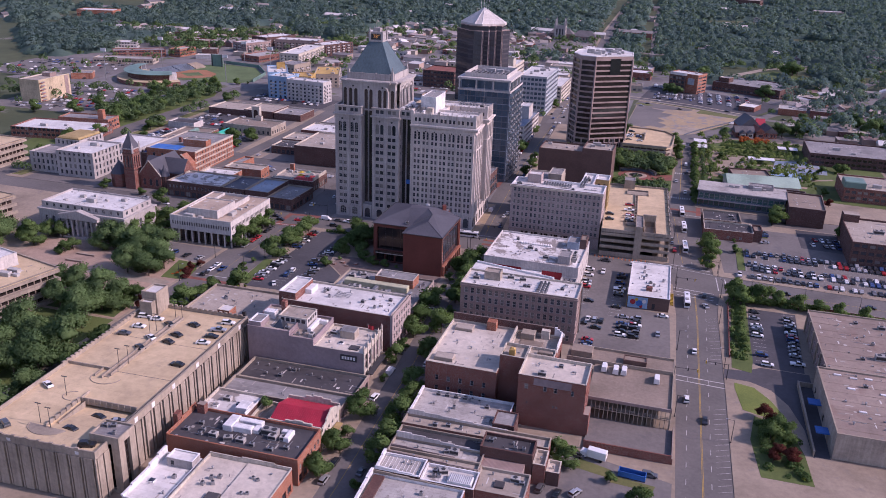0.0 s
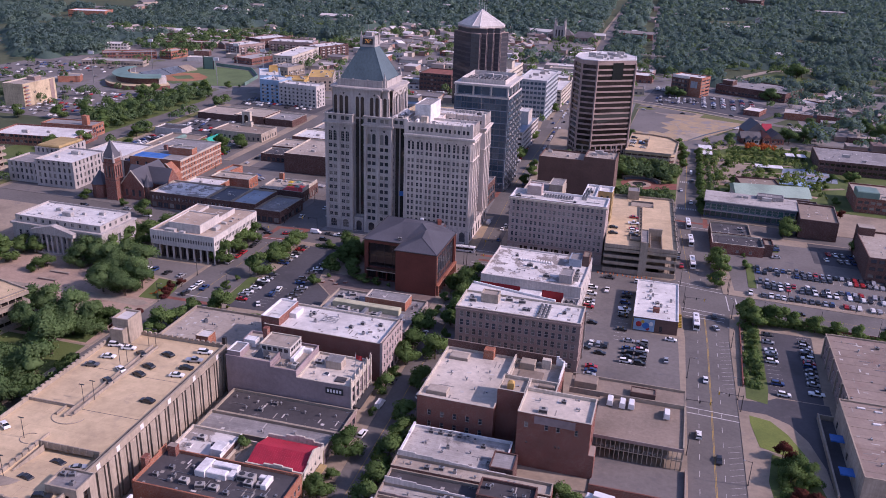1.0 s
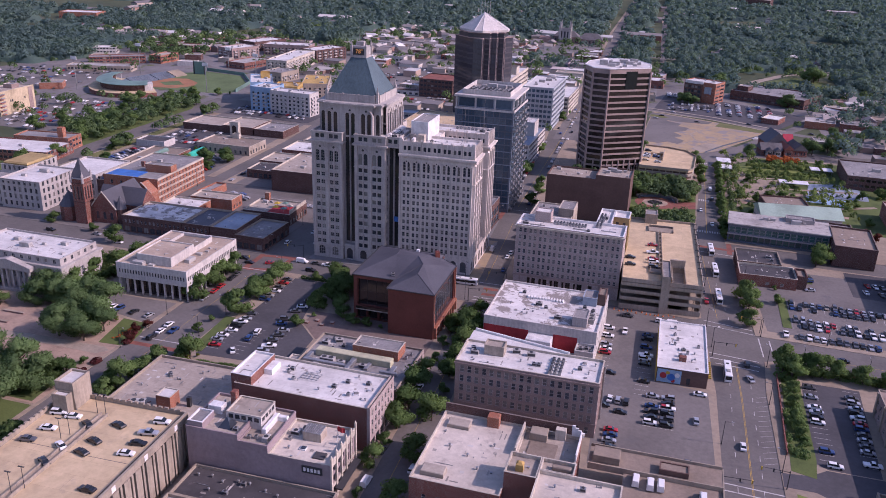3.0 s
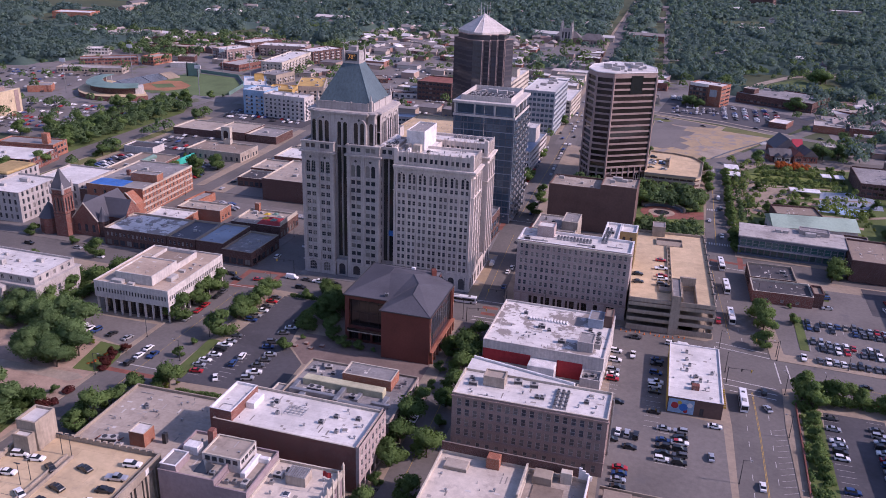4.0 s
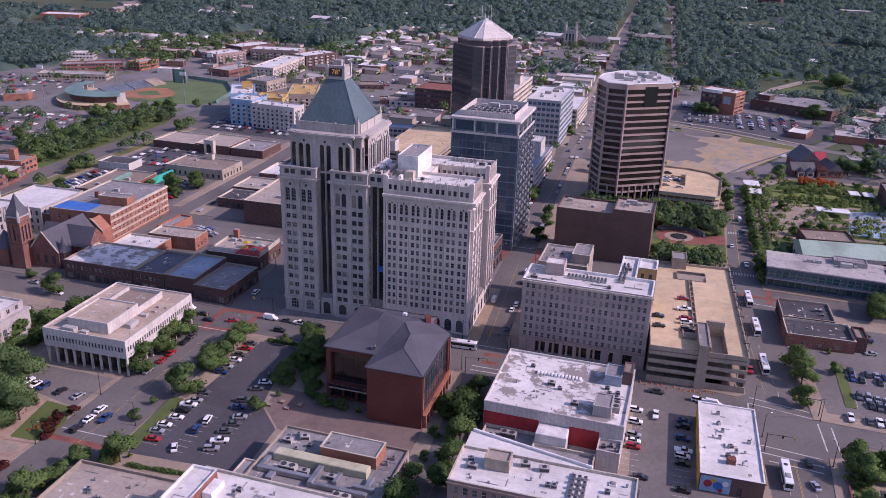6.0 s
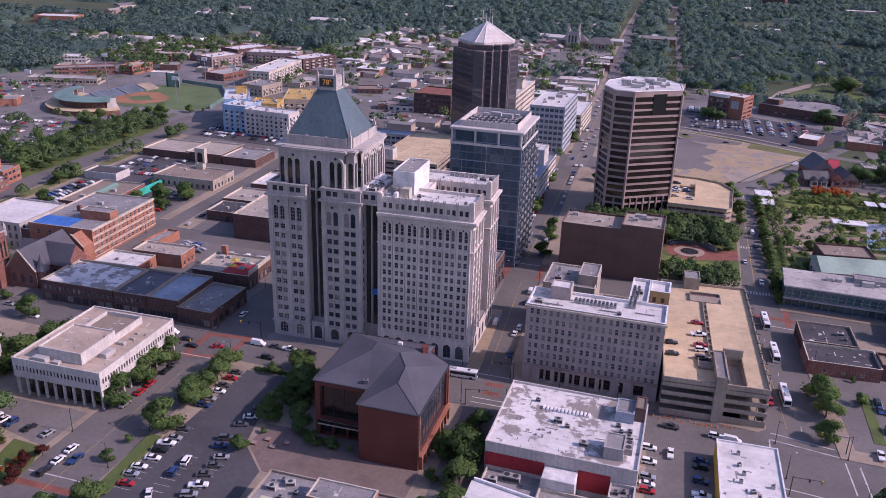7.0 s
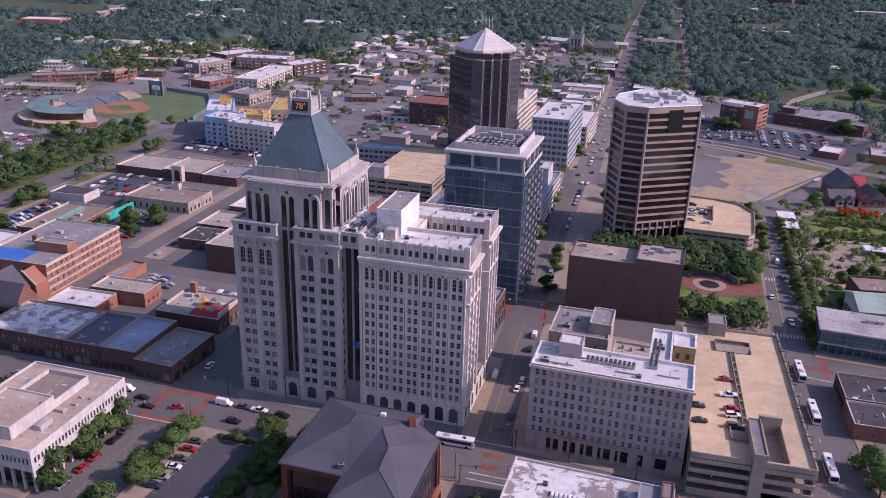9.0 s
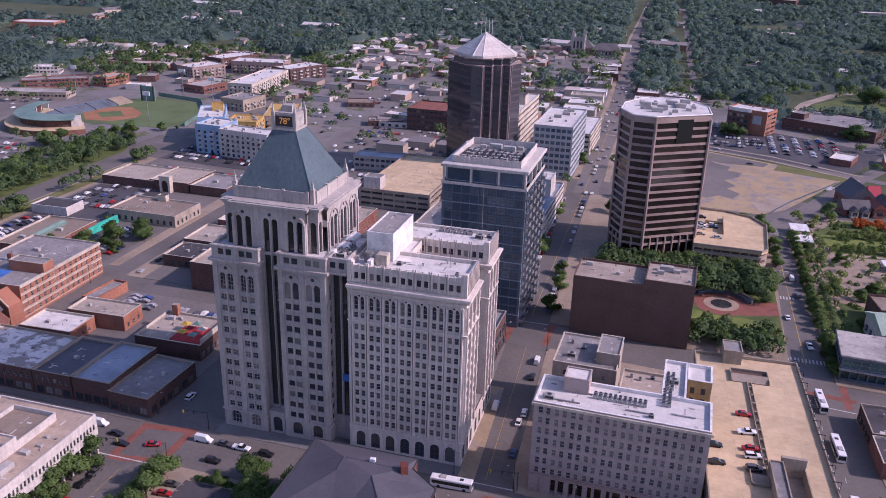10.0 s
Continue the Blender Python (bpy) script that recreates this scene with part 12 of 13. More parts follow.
def shrubs(name, label, spots):
    """Low planting: many small leaf tufts, joined."""
    V, F = [], []
    for x, y, h in spots:
        for _ in range(46):
            d = Vector((R2.gauss(0, 1), R2.gauss(0, 1), abs(R2.gauss(0, 1)))).normalized()
            p = Vector((x, y, 0.15)) + Vector((d.x * h * 0.75, d.y * h * 0.75, d.z * h)) * R2.uniform(0.7, 1.05)
            e = Vector((R2.gauss(0, 1), R2.gauss(0, 1), R2.gauss(0, 0.6))).normalized() * h * 0.22
            g = d.cross(e).normalized() * h * 0.2
            b = len(V)
            V += [tuple(p - e), tuple(p - g), tuple(p + e), tuple(p + g), tuple(p + d * h * 0.1)]
            F += [(b, b + 1, b + 4), (b + 1, b + 2, b + 4), (b + 2, b + 3, b + 4), (b + 3, b, b + 4)]
    tagged(solid(name, V, F, LEAF), label, "shrubs", "", "stuff")


shrubs("hedge", "clipped green hedge at the near end of the car park", [(-167.5 + i * 0.8, 291.6 + 0.06 * i + R2.uniform(-0.2, 0.2), R2.uniform(0.9, 1.4)) for i in range(24)])
shrubs("shrubs", "low green shrubs on the planted strip", [(R2.uniform(34.5, 41), R2.uniform(300, 354), R2.uniform(0.9, 2.0)) for i in range(70)])
shrubs("shrubs", "low green shrubs on the planted bank", [(R2.uniform(40, 53), R2.uniform(225, 256), R2.uniform(1.0, 2.6)) for i in range(24)])
shrubs("hedge", "clipped green hedge at the end of the car park", [(-165 + i * 1.0, 374.4 + R2.uniform(-0.3, 0.3), R2.uniform(1.0, 1.6)) for i in range(20)])
shrubs("shrubs", "green planting along the street wall", [(36 + i * 1.1, 358.6 - i * 0.068 + R2.uniform(-1, 1), R2.uniform(1.0, 2.2)) for i in range(60)])
shrubs("shrubs", "green park planting", [(R2.uniform(22, 98), R2.uniform(560, 690), R2.uniform(0.9, 2.4)) for i in range(150)])

# ---- woods and far gardens ----
ICO = bmesh.new()
bmesh.ops.create_icosphere(ICO, subdivisions=2, radius=1.0)
ICO_V = np.array([v.co[:] for v in ICO.verts])
ICO_F = np.array([[v.index for v in f.verts] for f in ICO.faces])
ICO.free()
ICO = bmesh.new()
bmesh.ops.create_icosphere(ICO, subdivisions=1, radius=1.0)
ICO1 = np.array([v.co[:] for v in ICO.verts]), np.array([[v.index for v in f.verts] for f in ICO.faces])
ICO.free()


def np_mesh(name, V, F, mat, N=None):
    me = bpy.data.meshes.new(name)
    me.vertices.add(len(V))
    me.vertices.foreach_set("co", V.astype(np.float32).ravel())
    me.loops.add(F.size)
    me.loops.foreach_set("vertex_index", F.astype(np.int32).ravel())
    me.polygons.add(len(F))
    me.polygons.foreach_set("loop_start", np.arange(0, F.size, F.shape[1], dtype=np.int32))
    me.materials.append(mat)
    me.update(calc_edges=True)
    me.validate()
    me.shade_smooth()
    if N is not None:
        me.normals_split_custom_set_from_vertices(N.tolist())
    return new(name, me)


def unit(v):
    return v / np.maximum(np.linalg.norm(v, axis=-1, keepdims=True), 1e-6)


def crowns(C, K, rnd, size=(0.2, 0.38)):
    """Soft tree crowns: K leaf tufts over an uneven dome about each (x, y, height, radius, depth)."""
    n = len(C)
    d = rnd.normal(0, 1, (n, K, 3))
    d[..., 2] = np.abs(d[..., 2]) * 0.9 - 0.25
    d = unit(d)
    lobes = unit(rnd.normal(0, 1, (n, 1, 5, 3)))
    bump = np.max(np.sum(lobes * d[:, :, None, :], axis=-1), axis=2)
    k = (0.62 + 0.42 * bump ** 2 + rnd.uniform(-0.08, 0.08, (n, K)))[..., None]
    R, D = C[:, None, 3:4], C[:, None, 4:5]
    p = np.concatenate([C[:, None, 0:2] + d[..., :2] * k * R, C[:, None, 2:3] + d[..., 2:] * k * D], axis=2)
    s = R * rnd.uniform(size[0], size[1], (n, K, 1))
    q = unit(d + rnd.normal(0, 0.5, (n, K, 3)))
    e = unit(np.cross(q, rnd.normal(0, 1, (n, K, 3))))
    g = np.cross(q, e)
    m = q * s * 0.25
    V = np.stack([p - e * s - m, p - g * s * 0.75 + m, p + e * s * 1.1 - m, p + g * s * 0.75 + m], axis=2).reshape(-1, 3)
    b = (np.arange(n * K) * 4)[:, None]
    F = np.concatenate([b + np.array([[0, 1, 3]]), b + np.array([[1, 2, 3]])])
    o = unit(d + np.array([0, 0, 0.55]) + q * 0.3)
    return V, F, np.repeat(o.reshape(-1, 3), 4, axis=0)


def join(parts):
    Vs, Fs, Ns, n = [], [], [], 0
    for V, F, N in parts:
        Vs.append(V), Fs.append(F + n), Ns.append(N)
        n += len(V)
    return np.concatenate(Vs), np.concatenate(Fs), np.concatenate(Ns)


RN = np.random.RandomState(5)
SHAPES = []
for k in range(12):
    r = 1 + RN.uniform(-0.3, 0.22, len(ICO_V))
    v = ICO_V * r[:, None]
    v[:, 2] = np.where(v[:, 2] < 0, v[:, 2] * 0.6, v[:, 2])
    SHAPES.append(v)
LUMP_V, LUMP_F = ICO1


def clear(x, y):
    """Ground in the far town that bears no woods."""
    if y < 560 or (-560 < x < 160 and y < 700):
        return True
    if -668 + 8 * math.sin(y * 0.06) < x < -395 and y < 1112 + 14 * math.sin(x * 0.03):
        return True
    if -450 < x < -190 and y < 1290 + 30 * math.sin(x * 0.05):
        return True
    if -190 < x < 5 and y < 1035 + 15 * math.sin(x * 0.1):
        return True
    if abs(x - (-105 - (y - 950) * 0.04)) < 14:
        return True
    if 0 <= x < 105 and y < 962:
        return True
    if -206 < x < -118 and 1230 < y < 1325:
        return True
    if 50 < x < 152 and 985 < y < 1108:
        return True
    if abs(x + 35 + (y - 900) * 0.035) < 9:
        return True
    for i in range(len(CURVE) - 1):
        (ax, ay), (bx, by) = CURVE[i], CURVE[i + 1]
        if ay <= y <= by and abs(ax + (bx - ax) * (y - ay) / (by - ay) - x) < 9:
            return True
    if -700 < x < -560 and y < 800:
        return True
    if -800 < x < -660 and 1030 < y < 1098:
        return True
    if abs(x - 90) < 60 and abs(y - 1112 - (x - 90) * 0.5) < 12:
        return True
    if (80 < x < 190 and 2170 < y < 2310) or (255 < x < 345 and 1990 < y < 2100) or (x < -1000 and 1290 < y < 1480):
        return True
    if -1010 < x < -880 and 1150 < y < 1235:
        return True
    if y > 900 and noise.noise(Vector((x * 0.009, y * 0.006, 3.7))) > 0.47:
        return True
    return abs(y - (1230 - (x + 300) * 0.12)) < 12


HOMES = []
for i in range(420):
    x, y = RN.uniform(-1150, 420), RN.uniform(700, 1750)
    ang = math.degrees(math.atan2(-x, y))
    if clear(x, y) or not -22 < ang < 52:
        continue
    HOMES.append((x, y))
near_home = {}
for x, y in HOMES:
    near_home.setdefault((int(x // 40), int(y // 40)), []).append((x, y))
SPOTS = []
for i in range(60000):
    u = RN.uniform(0, 1)
    y = 560 + 2150 * u ** 0.85
    x = RN.uniform(-0.98, 0.36) * y + 60
    if clear(x, y) or (100 < x < 260 and y < 900 and RN.uniform() < 0.72) or (x < -560 and y < 820 and RN.uniform() < 0.5):
        continue
    if any(abs(x - hx) < 9 and abs(y - hy) < 10 for gx in (-1, 0, 1) for gy in (-1, 0, 1) for hx, hy in near_home.get((int(x // 40) + gx, int(y // 40) + gy), ())):
        continue
    g = noise.noise(Vector((x * 0.016, y * 0.012, 1.3)))
    r = RN.uniform(4.0, 7.0) * (1.05 if y < 1400 else 1.2) * (1 + 0.35 * g)
    SPOTS.append((x, y, RN.uniform(6.0, 9.0) + 2.5 * g, r, r * RN.uniform(0.8, 1.15)))
    if len(SPOTS) > 19000:
        break
SPOTS = np.array(SPOTS)
near, mid = SPOTS[:, 1] < 1250, SPOTS[:, 1] < 1700
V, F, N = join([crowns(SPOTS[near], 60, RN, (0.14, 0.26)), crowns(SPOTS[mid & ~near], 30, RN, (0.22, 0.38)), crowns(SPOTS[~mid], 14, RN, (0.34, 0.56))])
tagged(np_mesh("woods", V, F, LEAF_HAZE, N), "dense dark green woods and garden trees to the horizon", "woods", "", "stuff")
# the closed canopy between the single crowns
CV, CF, index = [], [], {}
step = 9.0
for j in range(int((2760 - 800) / step)):
    y = 800 + j * step
    for i in range(int((-1.0 * y + 60) / step), int((0.38 * y + 60) / step)):
        x = i * step
        if clear(x, y) or clear(x + step, y) or clear(x, y + step) or (100 < x < 260 and y < 940):
            continue
        ids = []
        for a, b in ((i, j), (i + 1, j), (i + 1, j + 1), (i, j + 1)):
            if (a, b) not in index:
                index[a, b] = len(CV)
                CV.append((a * step + RN.uniform(-3, 3), 800 + b * step + RN.uniform(-3, 3), 7.0 + RN.uniform(-1.6, 1.6)))
            ids.append(index[a, b])
        CF.append(ids)
uses = collections.Counter(v for f in CF for v in f)
CV = [(x, y, z if uses[i] == 4 else -0.3) for i, (x, y, z) in enumerate(CV)]
tagged(np_mesh("wood_canopy", np.array(CV), np.array(CF), LEAF_CANOPY_HAZE), "closed leafy canopy between the tree crowns of the far woods", "woods", "", "stuff")
# scattered trees in the far town
SPOTS = []
for i in range(2500):
    x, y = RN.uniform(-670, 260), RN.uniform(690, 1330)
    if (-40 < x < 80 and y < 945) or (-560 < x < -405 and y < 866) or abs(x + 100 + (y - 900) * 0.03) < 11 or (80 > x > 0 and y < 790) or (x > 40 and y < 700) or (-410 < x < -300 and y < 770):
        continue
    if 40 < x < 172 and 985 < y < 1080:
        continue
    if y < 1000 and RN.uniform() < 0.55:
        continue
    if noise.noise(Vector((x * 0.012, y * 0.012, 8.1))) < -0.05 and RN.uniform() < 0.8:
        continue
    r = RN.uniform(2.4, 5.0)
    SPOTS.append((x, y, r * 1.25, r, r * RN.uniform(0.85, 1.1)))
for i in range(330):
    x, y = (RN.uniform(-668, -556), RN.uniform(905, 1115)) if i < 200 else (RN.uniform(-800, -668), RN.uniform(1030, 1100)) if i < 270 else (RN.uniform(-470, -400), RN.uniform(1020, 1110))
    r = RN.uniform(3.0, 5.6)
    SPOTS.append((x, y, r * 1.2, r, r))
V, F, N = crowns(np.array(SPOTS), 50, RN, (0.16, 0.32))
tagged(np_mesh("town_trees", V, F, LEAF_MID, N), "scattered street and yard trees of the far town", "trees", "", "stuff")
# rows of small houses too far off to tell apart
HV, HF, RV, RF = [], [], [], []
for i in range(400):
    if i > 364:
        x, y = RN.uniform(-668, -560), RN.uniform(960, 1105)
    elif i > 330:
        x, y = RN.uniform(-790, -670), RN.uniform(1035, 1095)
    elif i < 130:
        x, y = RN.uniform(-450, -190), RN.uniform(1050, 1330)
    elif i < 200:
        x, y = RN.uniform(110, 330), RN.uniform(700, 1000)
    else:
        x, y = RN.uniform(-1000, 260), RN.uniform(1120, 2200)
        if not -16 < math.degrees(math.atan2(-x, y)) < 44:
            continue
    w, d, h = RN.uniform(5, 9), RN.uniform(3.6, 6), RN.uniform(3.2, 6) + (2 if 200 <= i < 331 else 0)
    if 200 <= i < 331 and i % 7 == 0:
        w, d, h = RN.uniform(14, 30), RN.uniform(7, 11), RN.uniform(8, 10)
    q = RN.choice([0, 90, 12, 78, -10])
    c, s = math.cos(radians(q)), math.sin(radians(q))

    def put(L, pts):
        k = len(L)
        L += [(x + px * c - py * s, y + px * s + py * c, pz) for px, py, pz in pts]
        return k
    k = put(HV, [(-w, -d, 0), (w, -d, 0), (w, d, 0), (-w, d, 0), (-w, -d, h), (w, -d, h), (w, d, h), (-w, d, h)])
    HF += [(k, k + 1, k + 5, k + 4), (k + 1, k + 2, k + 6, k + 5), (k + 2, k + 3, k + 7, k + 6), (k + 3, k, k + 4, k + 7)]
    e = 0.5
    k = put(RV, [(-w - e, -d - e, h - 0.1), (w + e, -d - e, h - 0.1), (w + e, d + e, h - 0.1), (-w - e, d + e, h - 0.1), (-w - e, 0, h + min(d, 5) * 0.6), (w + e, 0, h + min(d, 5) * 0.6)])
    RF += [(k, k + 1, k + 5, k + 4), (k + 2, k + 3, k + 4, k + 5), (k, k + 4, k + 3), (k + 1, k + 2, k + 5), (k + 3, k + 2, k + 1, k)]
for i in range(120):
    x, y = RN.uniform(-440, -130), RN.uniform(730, 1200)
    if i > 90:
        x, y = RN.uniform(110, 260), RN.uniform(700, 980)
    if -290 < x < -200 and 790 < y < 860 or (x < -300 and y < 860) or (-185 < x < -110 and y < 850):
        continue
    w, d, h = RN.uniform(5, 13), RN.uniform(5, 10), RN.uniform(3.5, 6.5)
    k = len(HV)
    HV += [(x + u, y + v, z) for z in (0, h) for u, v in ((-w, -d), (w, -d), (w, d), (-w, d))]
    HF += [(k, k + 1, k + 5, k + 4), (k + 1, k + 2, k + 6, k + 5), (k + 2, k + 3, k + 7, k + 6), (k + 3, k, k + 4, k + 7)]
    k = len(RV)
    RV += [(x + u, y + v, z) for z in (h - 0.2, h + 0.15) for u, v in ((-w - 0.2, -d - 0.2), (w + 0.2, -d - 0.2), (w + 0.2, d + 0.2), (-w - 0.2, d + 0.2))]
    RF += [(k + 4, k + 5, k + 6, k + 7), (k, k + 1, k + 5, k + 4), (k + 1, k + 2, k + 6, k + 5), (k + 2, k + 3, k + 7, k + 6), (k + 3, k, k + 4, k + 7)]
far_town = tagged(solid("far_houses", HV, HF, WALL_FAR), "rows of small pale houses in the far town", "houses", "", "stuff")
tagged(solid("far_house_roofs", RV, RF, ROOF_FAR), "grey, brown and pale gabled roofs of the far houses", "houses", "", "stuff")


SPOTS = []
for i in range(420):
    if i < 150:
        x, y = RN.uniform(-446, -408), RN.uniform(552, 692)
    elif i < 200:
        x, y = RN.choice([-384, -381, -560, -505, -470]) + RN.uniform(-2, 2), RN.uniform(400, 680)
        if x < -400 and y < 556 or (-550 < x < -500 and y < 640):
            continue
    elif i < 260:
        x, y = RN.uniform(-700, -560), RN.uniform(560, 700)
    elif i < 330:
        x, y = RN.uniform(-560, -446), 564 + 10.5 * RN.randint(0, 11) + 5
        if RN.uniform() < 0.6:
            continue
    elif i < 380:
        x, y = RN.uniform(-34, 4), RN.uniform(556, 588)
    else:
        x, y = RN.uniform(-72, -36), RN.uniform(566, 584)
    r = RN.uniform(2.8, 5.0)
    SPOTS.append((x, y, r * 1.2, r, r * RN.uniform(0.9, 1.1)))
V, F, N = crowns(np.array(SPOTS), 120, RN, (0.11, 0.22))
tagged(np_mesh("avenue_trees", V, F, LEAF_MID, N), "dense green trees lining the western street and lots", "trees", "", "stuff")


def clumps(name, label, mat, spots):
    """Slim young trees and flowering bushes, joined."""
    V, F, N = crowns(np.array([(x, y, 0.3 + tall * 0.55, r, tall * 0.5) for x, y, r, tall in spots]), 70, RN, (0.16, 0.3))
    tagged(np_mesh(name, V, F, mat, N), label, "trees", "", "stuff")


spots = [(RN.uniform(23, 96), RN.uniform(560, 690), RN.uniform(1.7, 2.9), RN.uniform(4, 6.5)) for k in range(120)]
clumps("park_saplings", "slim pale green young trees dotted over the park", LEAF_LIGHT, [q for q in spots if not (36 < q[0] < 86 and q[1] < 570) and not (17 < q[0] < 29 and 634 < q[1] < 668) and not (44 < q[0] < 80 and q[1] > 672) and not (34 < q[0] < 84 and 634 < q[1] < 668)])
clumps("park_hedge", "rows of light green young trees along the park lawn", LEAF_LIGHT, [(36 + k * 1.5 + RN.uniform(-0.8, 0.8), 637 + k * 0.2 + RN.uniform(-1.4, 1.4), RN.uniform(1.6, 2.4), RN.uniform(2.5, 4.5)) for k in range(34)] + [(40 + k * 1.5, 658 + k * 0.3 + RN.uniform(-1.4, 1.4), RN.uniform(1.5, 2.2), RN.uniform(2.5, 4)) for k in range(30)])
clumps("street_saplings", "rows of small green street trees beside the park road", LEAF_MID, [(x + RN.uniform(-0.8, 0.8), 500 + k * 5.5, RN.uniform(1.5, 2.3), RN.uniform(4, 6)) for k in range(28) for x in (25.0, 29.5) if k % 2 or x < 27])
clumps("garden_trees", "dense green trees behind the round garden", LEAF_MID, [(RN.uniform(-44, 3), RN.uniform(563, 588), RN.uniform(2, 3.2), RN.uniform(6, 9)) for k in range(60)] + [(RN.uniform(-40, 2), RN.uniform(505, 526), RN.uniform(2.2, 3.4), RN.uniform(5, 7.5)) for k in range(60)])
clumps("orange_bushes", "orange-red flowering bushes beside the old house", LEAF_ORANGE, [(RN.uniform(54, 75), 680 + RN.uniform(-2, 6), RN.uniform(1.4, 2.4), RN.uniform(2.4, 5.0)) for k in range(34)])
clumps("flower_beds", "low dark red bushes in the plaza beds", LEAF_RED_LOW, [(x + RN.uniform(-dx, dx), y + RN.uniform(-dy, dy), RN.uniform(0.9, 1.5), RN.uniform(0.8, 2.4)) for x, y, dx, dy, k in ((-201.1, 279.6, 1.0, 2.0, 7), (-201.4, 270, 1.4, 3.2, 13), (-199.9, 297, 0.8, 2, 6), (-201.6, 303.5, 0.8, 2.5, 6)) for _ in range(k)])
# low planter walls and a pale walk on the open plaza
for ax, ay, bx, by in ((-262.5, 303.5, -252.9, 302.8), (-262.0, 294.8, -253.3, 294.6)):
    root = tagged(new("planter_wall"), "low brown masonry planter wall on the open plaza", "planter", "planter walls")
    V, F = [], []
    add_chamfered(V, F, ax, by - 0.45, 0.05, bx, by + 0.45, 0.8, 0.04)
    solid("wall", V, F, BRICK_MAUVE, root)
    V, F = [], []
    add_chamfered(V, F, ax - 0.1, by - 0.55, 0.8, bx + 0.1, by + 0.55, 0.92, 0.03)
    solid("coping", V, F, CONCRETE, root)
slab("pavement", [(-290, 283), (-262, 286), (-206, 285), (-202.5, 288.5), (-206, 290.5), (-240, 290), (-290, 287)], 0.1, 0.19, CONCRETE, "pale concrete walk across the plaza", "pavement")
clumps("orange_flowers", "low orange flowers along the plaza lawn", LEAF_ORANGE, [(-206.5 + k * 0.12 + RN.uniform(-0.6, 0.6), 297 + k * 0.95, 0.55, 0.4) for k in range(12)])
# low purple fence along the bend of the road
V, F = [], []
for (ax, ay), (bx, by) in zip([(11, 690), (24, 716), (40, 742), (58, 772)][:-1], [(11, 690), (24, 716), (40, 742), (58, 772)][1:]):
    for k in range(10):
        x, y = ax + (bx - ax) * k / 10, ay + (by - ay) * k / 10
        add_box(V, F, x - 0.05, y - 0.05, 0, x + 0.05, y + 0.05, 1.3)
        d = Vector((bx - ax, by - ay)).normalized() * 2.6
        V0 = len(V)
        V += [(x, y, 0.2), (x + d.x, y + d.y, 0.2), (x + d.x, y + d.y, 1.2), (x, y, 1.2), (x + 0.04, y, 0.2), (x + d.x + 0.04, y + d.y, 0.2), (x + d.x + 0.04, y + d.y, 1.2), (x + 0.04, y, 1.2)]
        F += [(V0, V0 + 1, V0 + 2, V0 + 3), (V0 + 7, V0 + 6, V0 + 5, V0 + 4), (V0 + 3, V0 + 2, V0 + 6, V0 + 7)]
tagged(solid("fence", V, F, SLATE_PANEL), "low blue-grey mesh fence along the bend of the road", "fence", "", "structure")


def house():
    root = tagged(new("house"), "small gabled house among the trees", "house", "houses")
    V, F = [], []
    add_box(V, F, -6, -4.5, 0, 6, 4.5, 5)
    solid("wall", V, F, SIDING, root)
    V = [(-6.6, -5.2, 4.8), (6.6, -5.2, 4.8), (6.6, 5.2, 4.8), (-6.6, 5.2, 4.8), (-6.6, 0, 8.6), (6.6, 0, 8.6)]
    solid("roof", V, [(0, 1, 5, 4), (2, 3, 4, 5), (0, 4, 3), (1, 2, 5), (3, 2, 1, 0)], SHINGLE, root)
    V, F = [], []
    add_box(V, F, 2.5, 0.5, 7, 3.4, 1.4, 10)
    solid("chimney", V, F, BRICK_RED, root)
    return root


for x, y in HOMES[:50]:
    place("house", house, pose(x, y, -0.1, 0, 0, RN.choice([0, 90, 12, 78])))

# ---- vehicles ----
# court car park
for x, y, h in ((-169.6, 312.6, 10), (-169.8, 308.9, 10), (-168.4, 304.8, 10), (-168.6, 321.4, 10), (-168.4, 317.4, 10), (-168.2, 328.2, 10), (-168.6, 333.4, 10), (-158.4, 319.3, 100), (-158.9, 313.6, 100), (-159.8, 303, 120), (-153.2, 333.2, 20), (-153, 329, 20),
                (-149.5, 319.8, 20), (-149.9, 315.3, 20), (-148.8, 310.4, 20), (-170, 360.5, 5), (-169.6, 356.5, 5), (-169.8, 347.2, 5), (-170.1, 351.4, 5), (-170.2, 365.4, 5), (-170.4, 369.6, 5), (-152.6, 341.2, 20), (-149.5, 324, 20), (-152, 346, 20), (-151.5, 352, 20), (-151, 357, 20), (-168.8, 325, 10), (-149, 306, 20)):
    park(x, y, h)
bay_lines(-168.5, 303, -168.5, 335, 12, 5.0)
bay_lines(-169.8, 345, -169.8, 371, 9, 5.0)
bay_lines(-149.5, 304, -149.5, 327, 8, 5.0)
bay_lines(-159, 302, -158.8, 322, 7, 5.0)
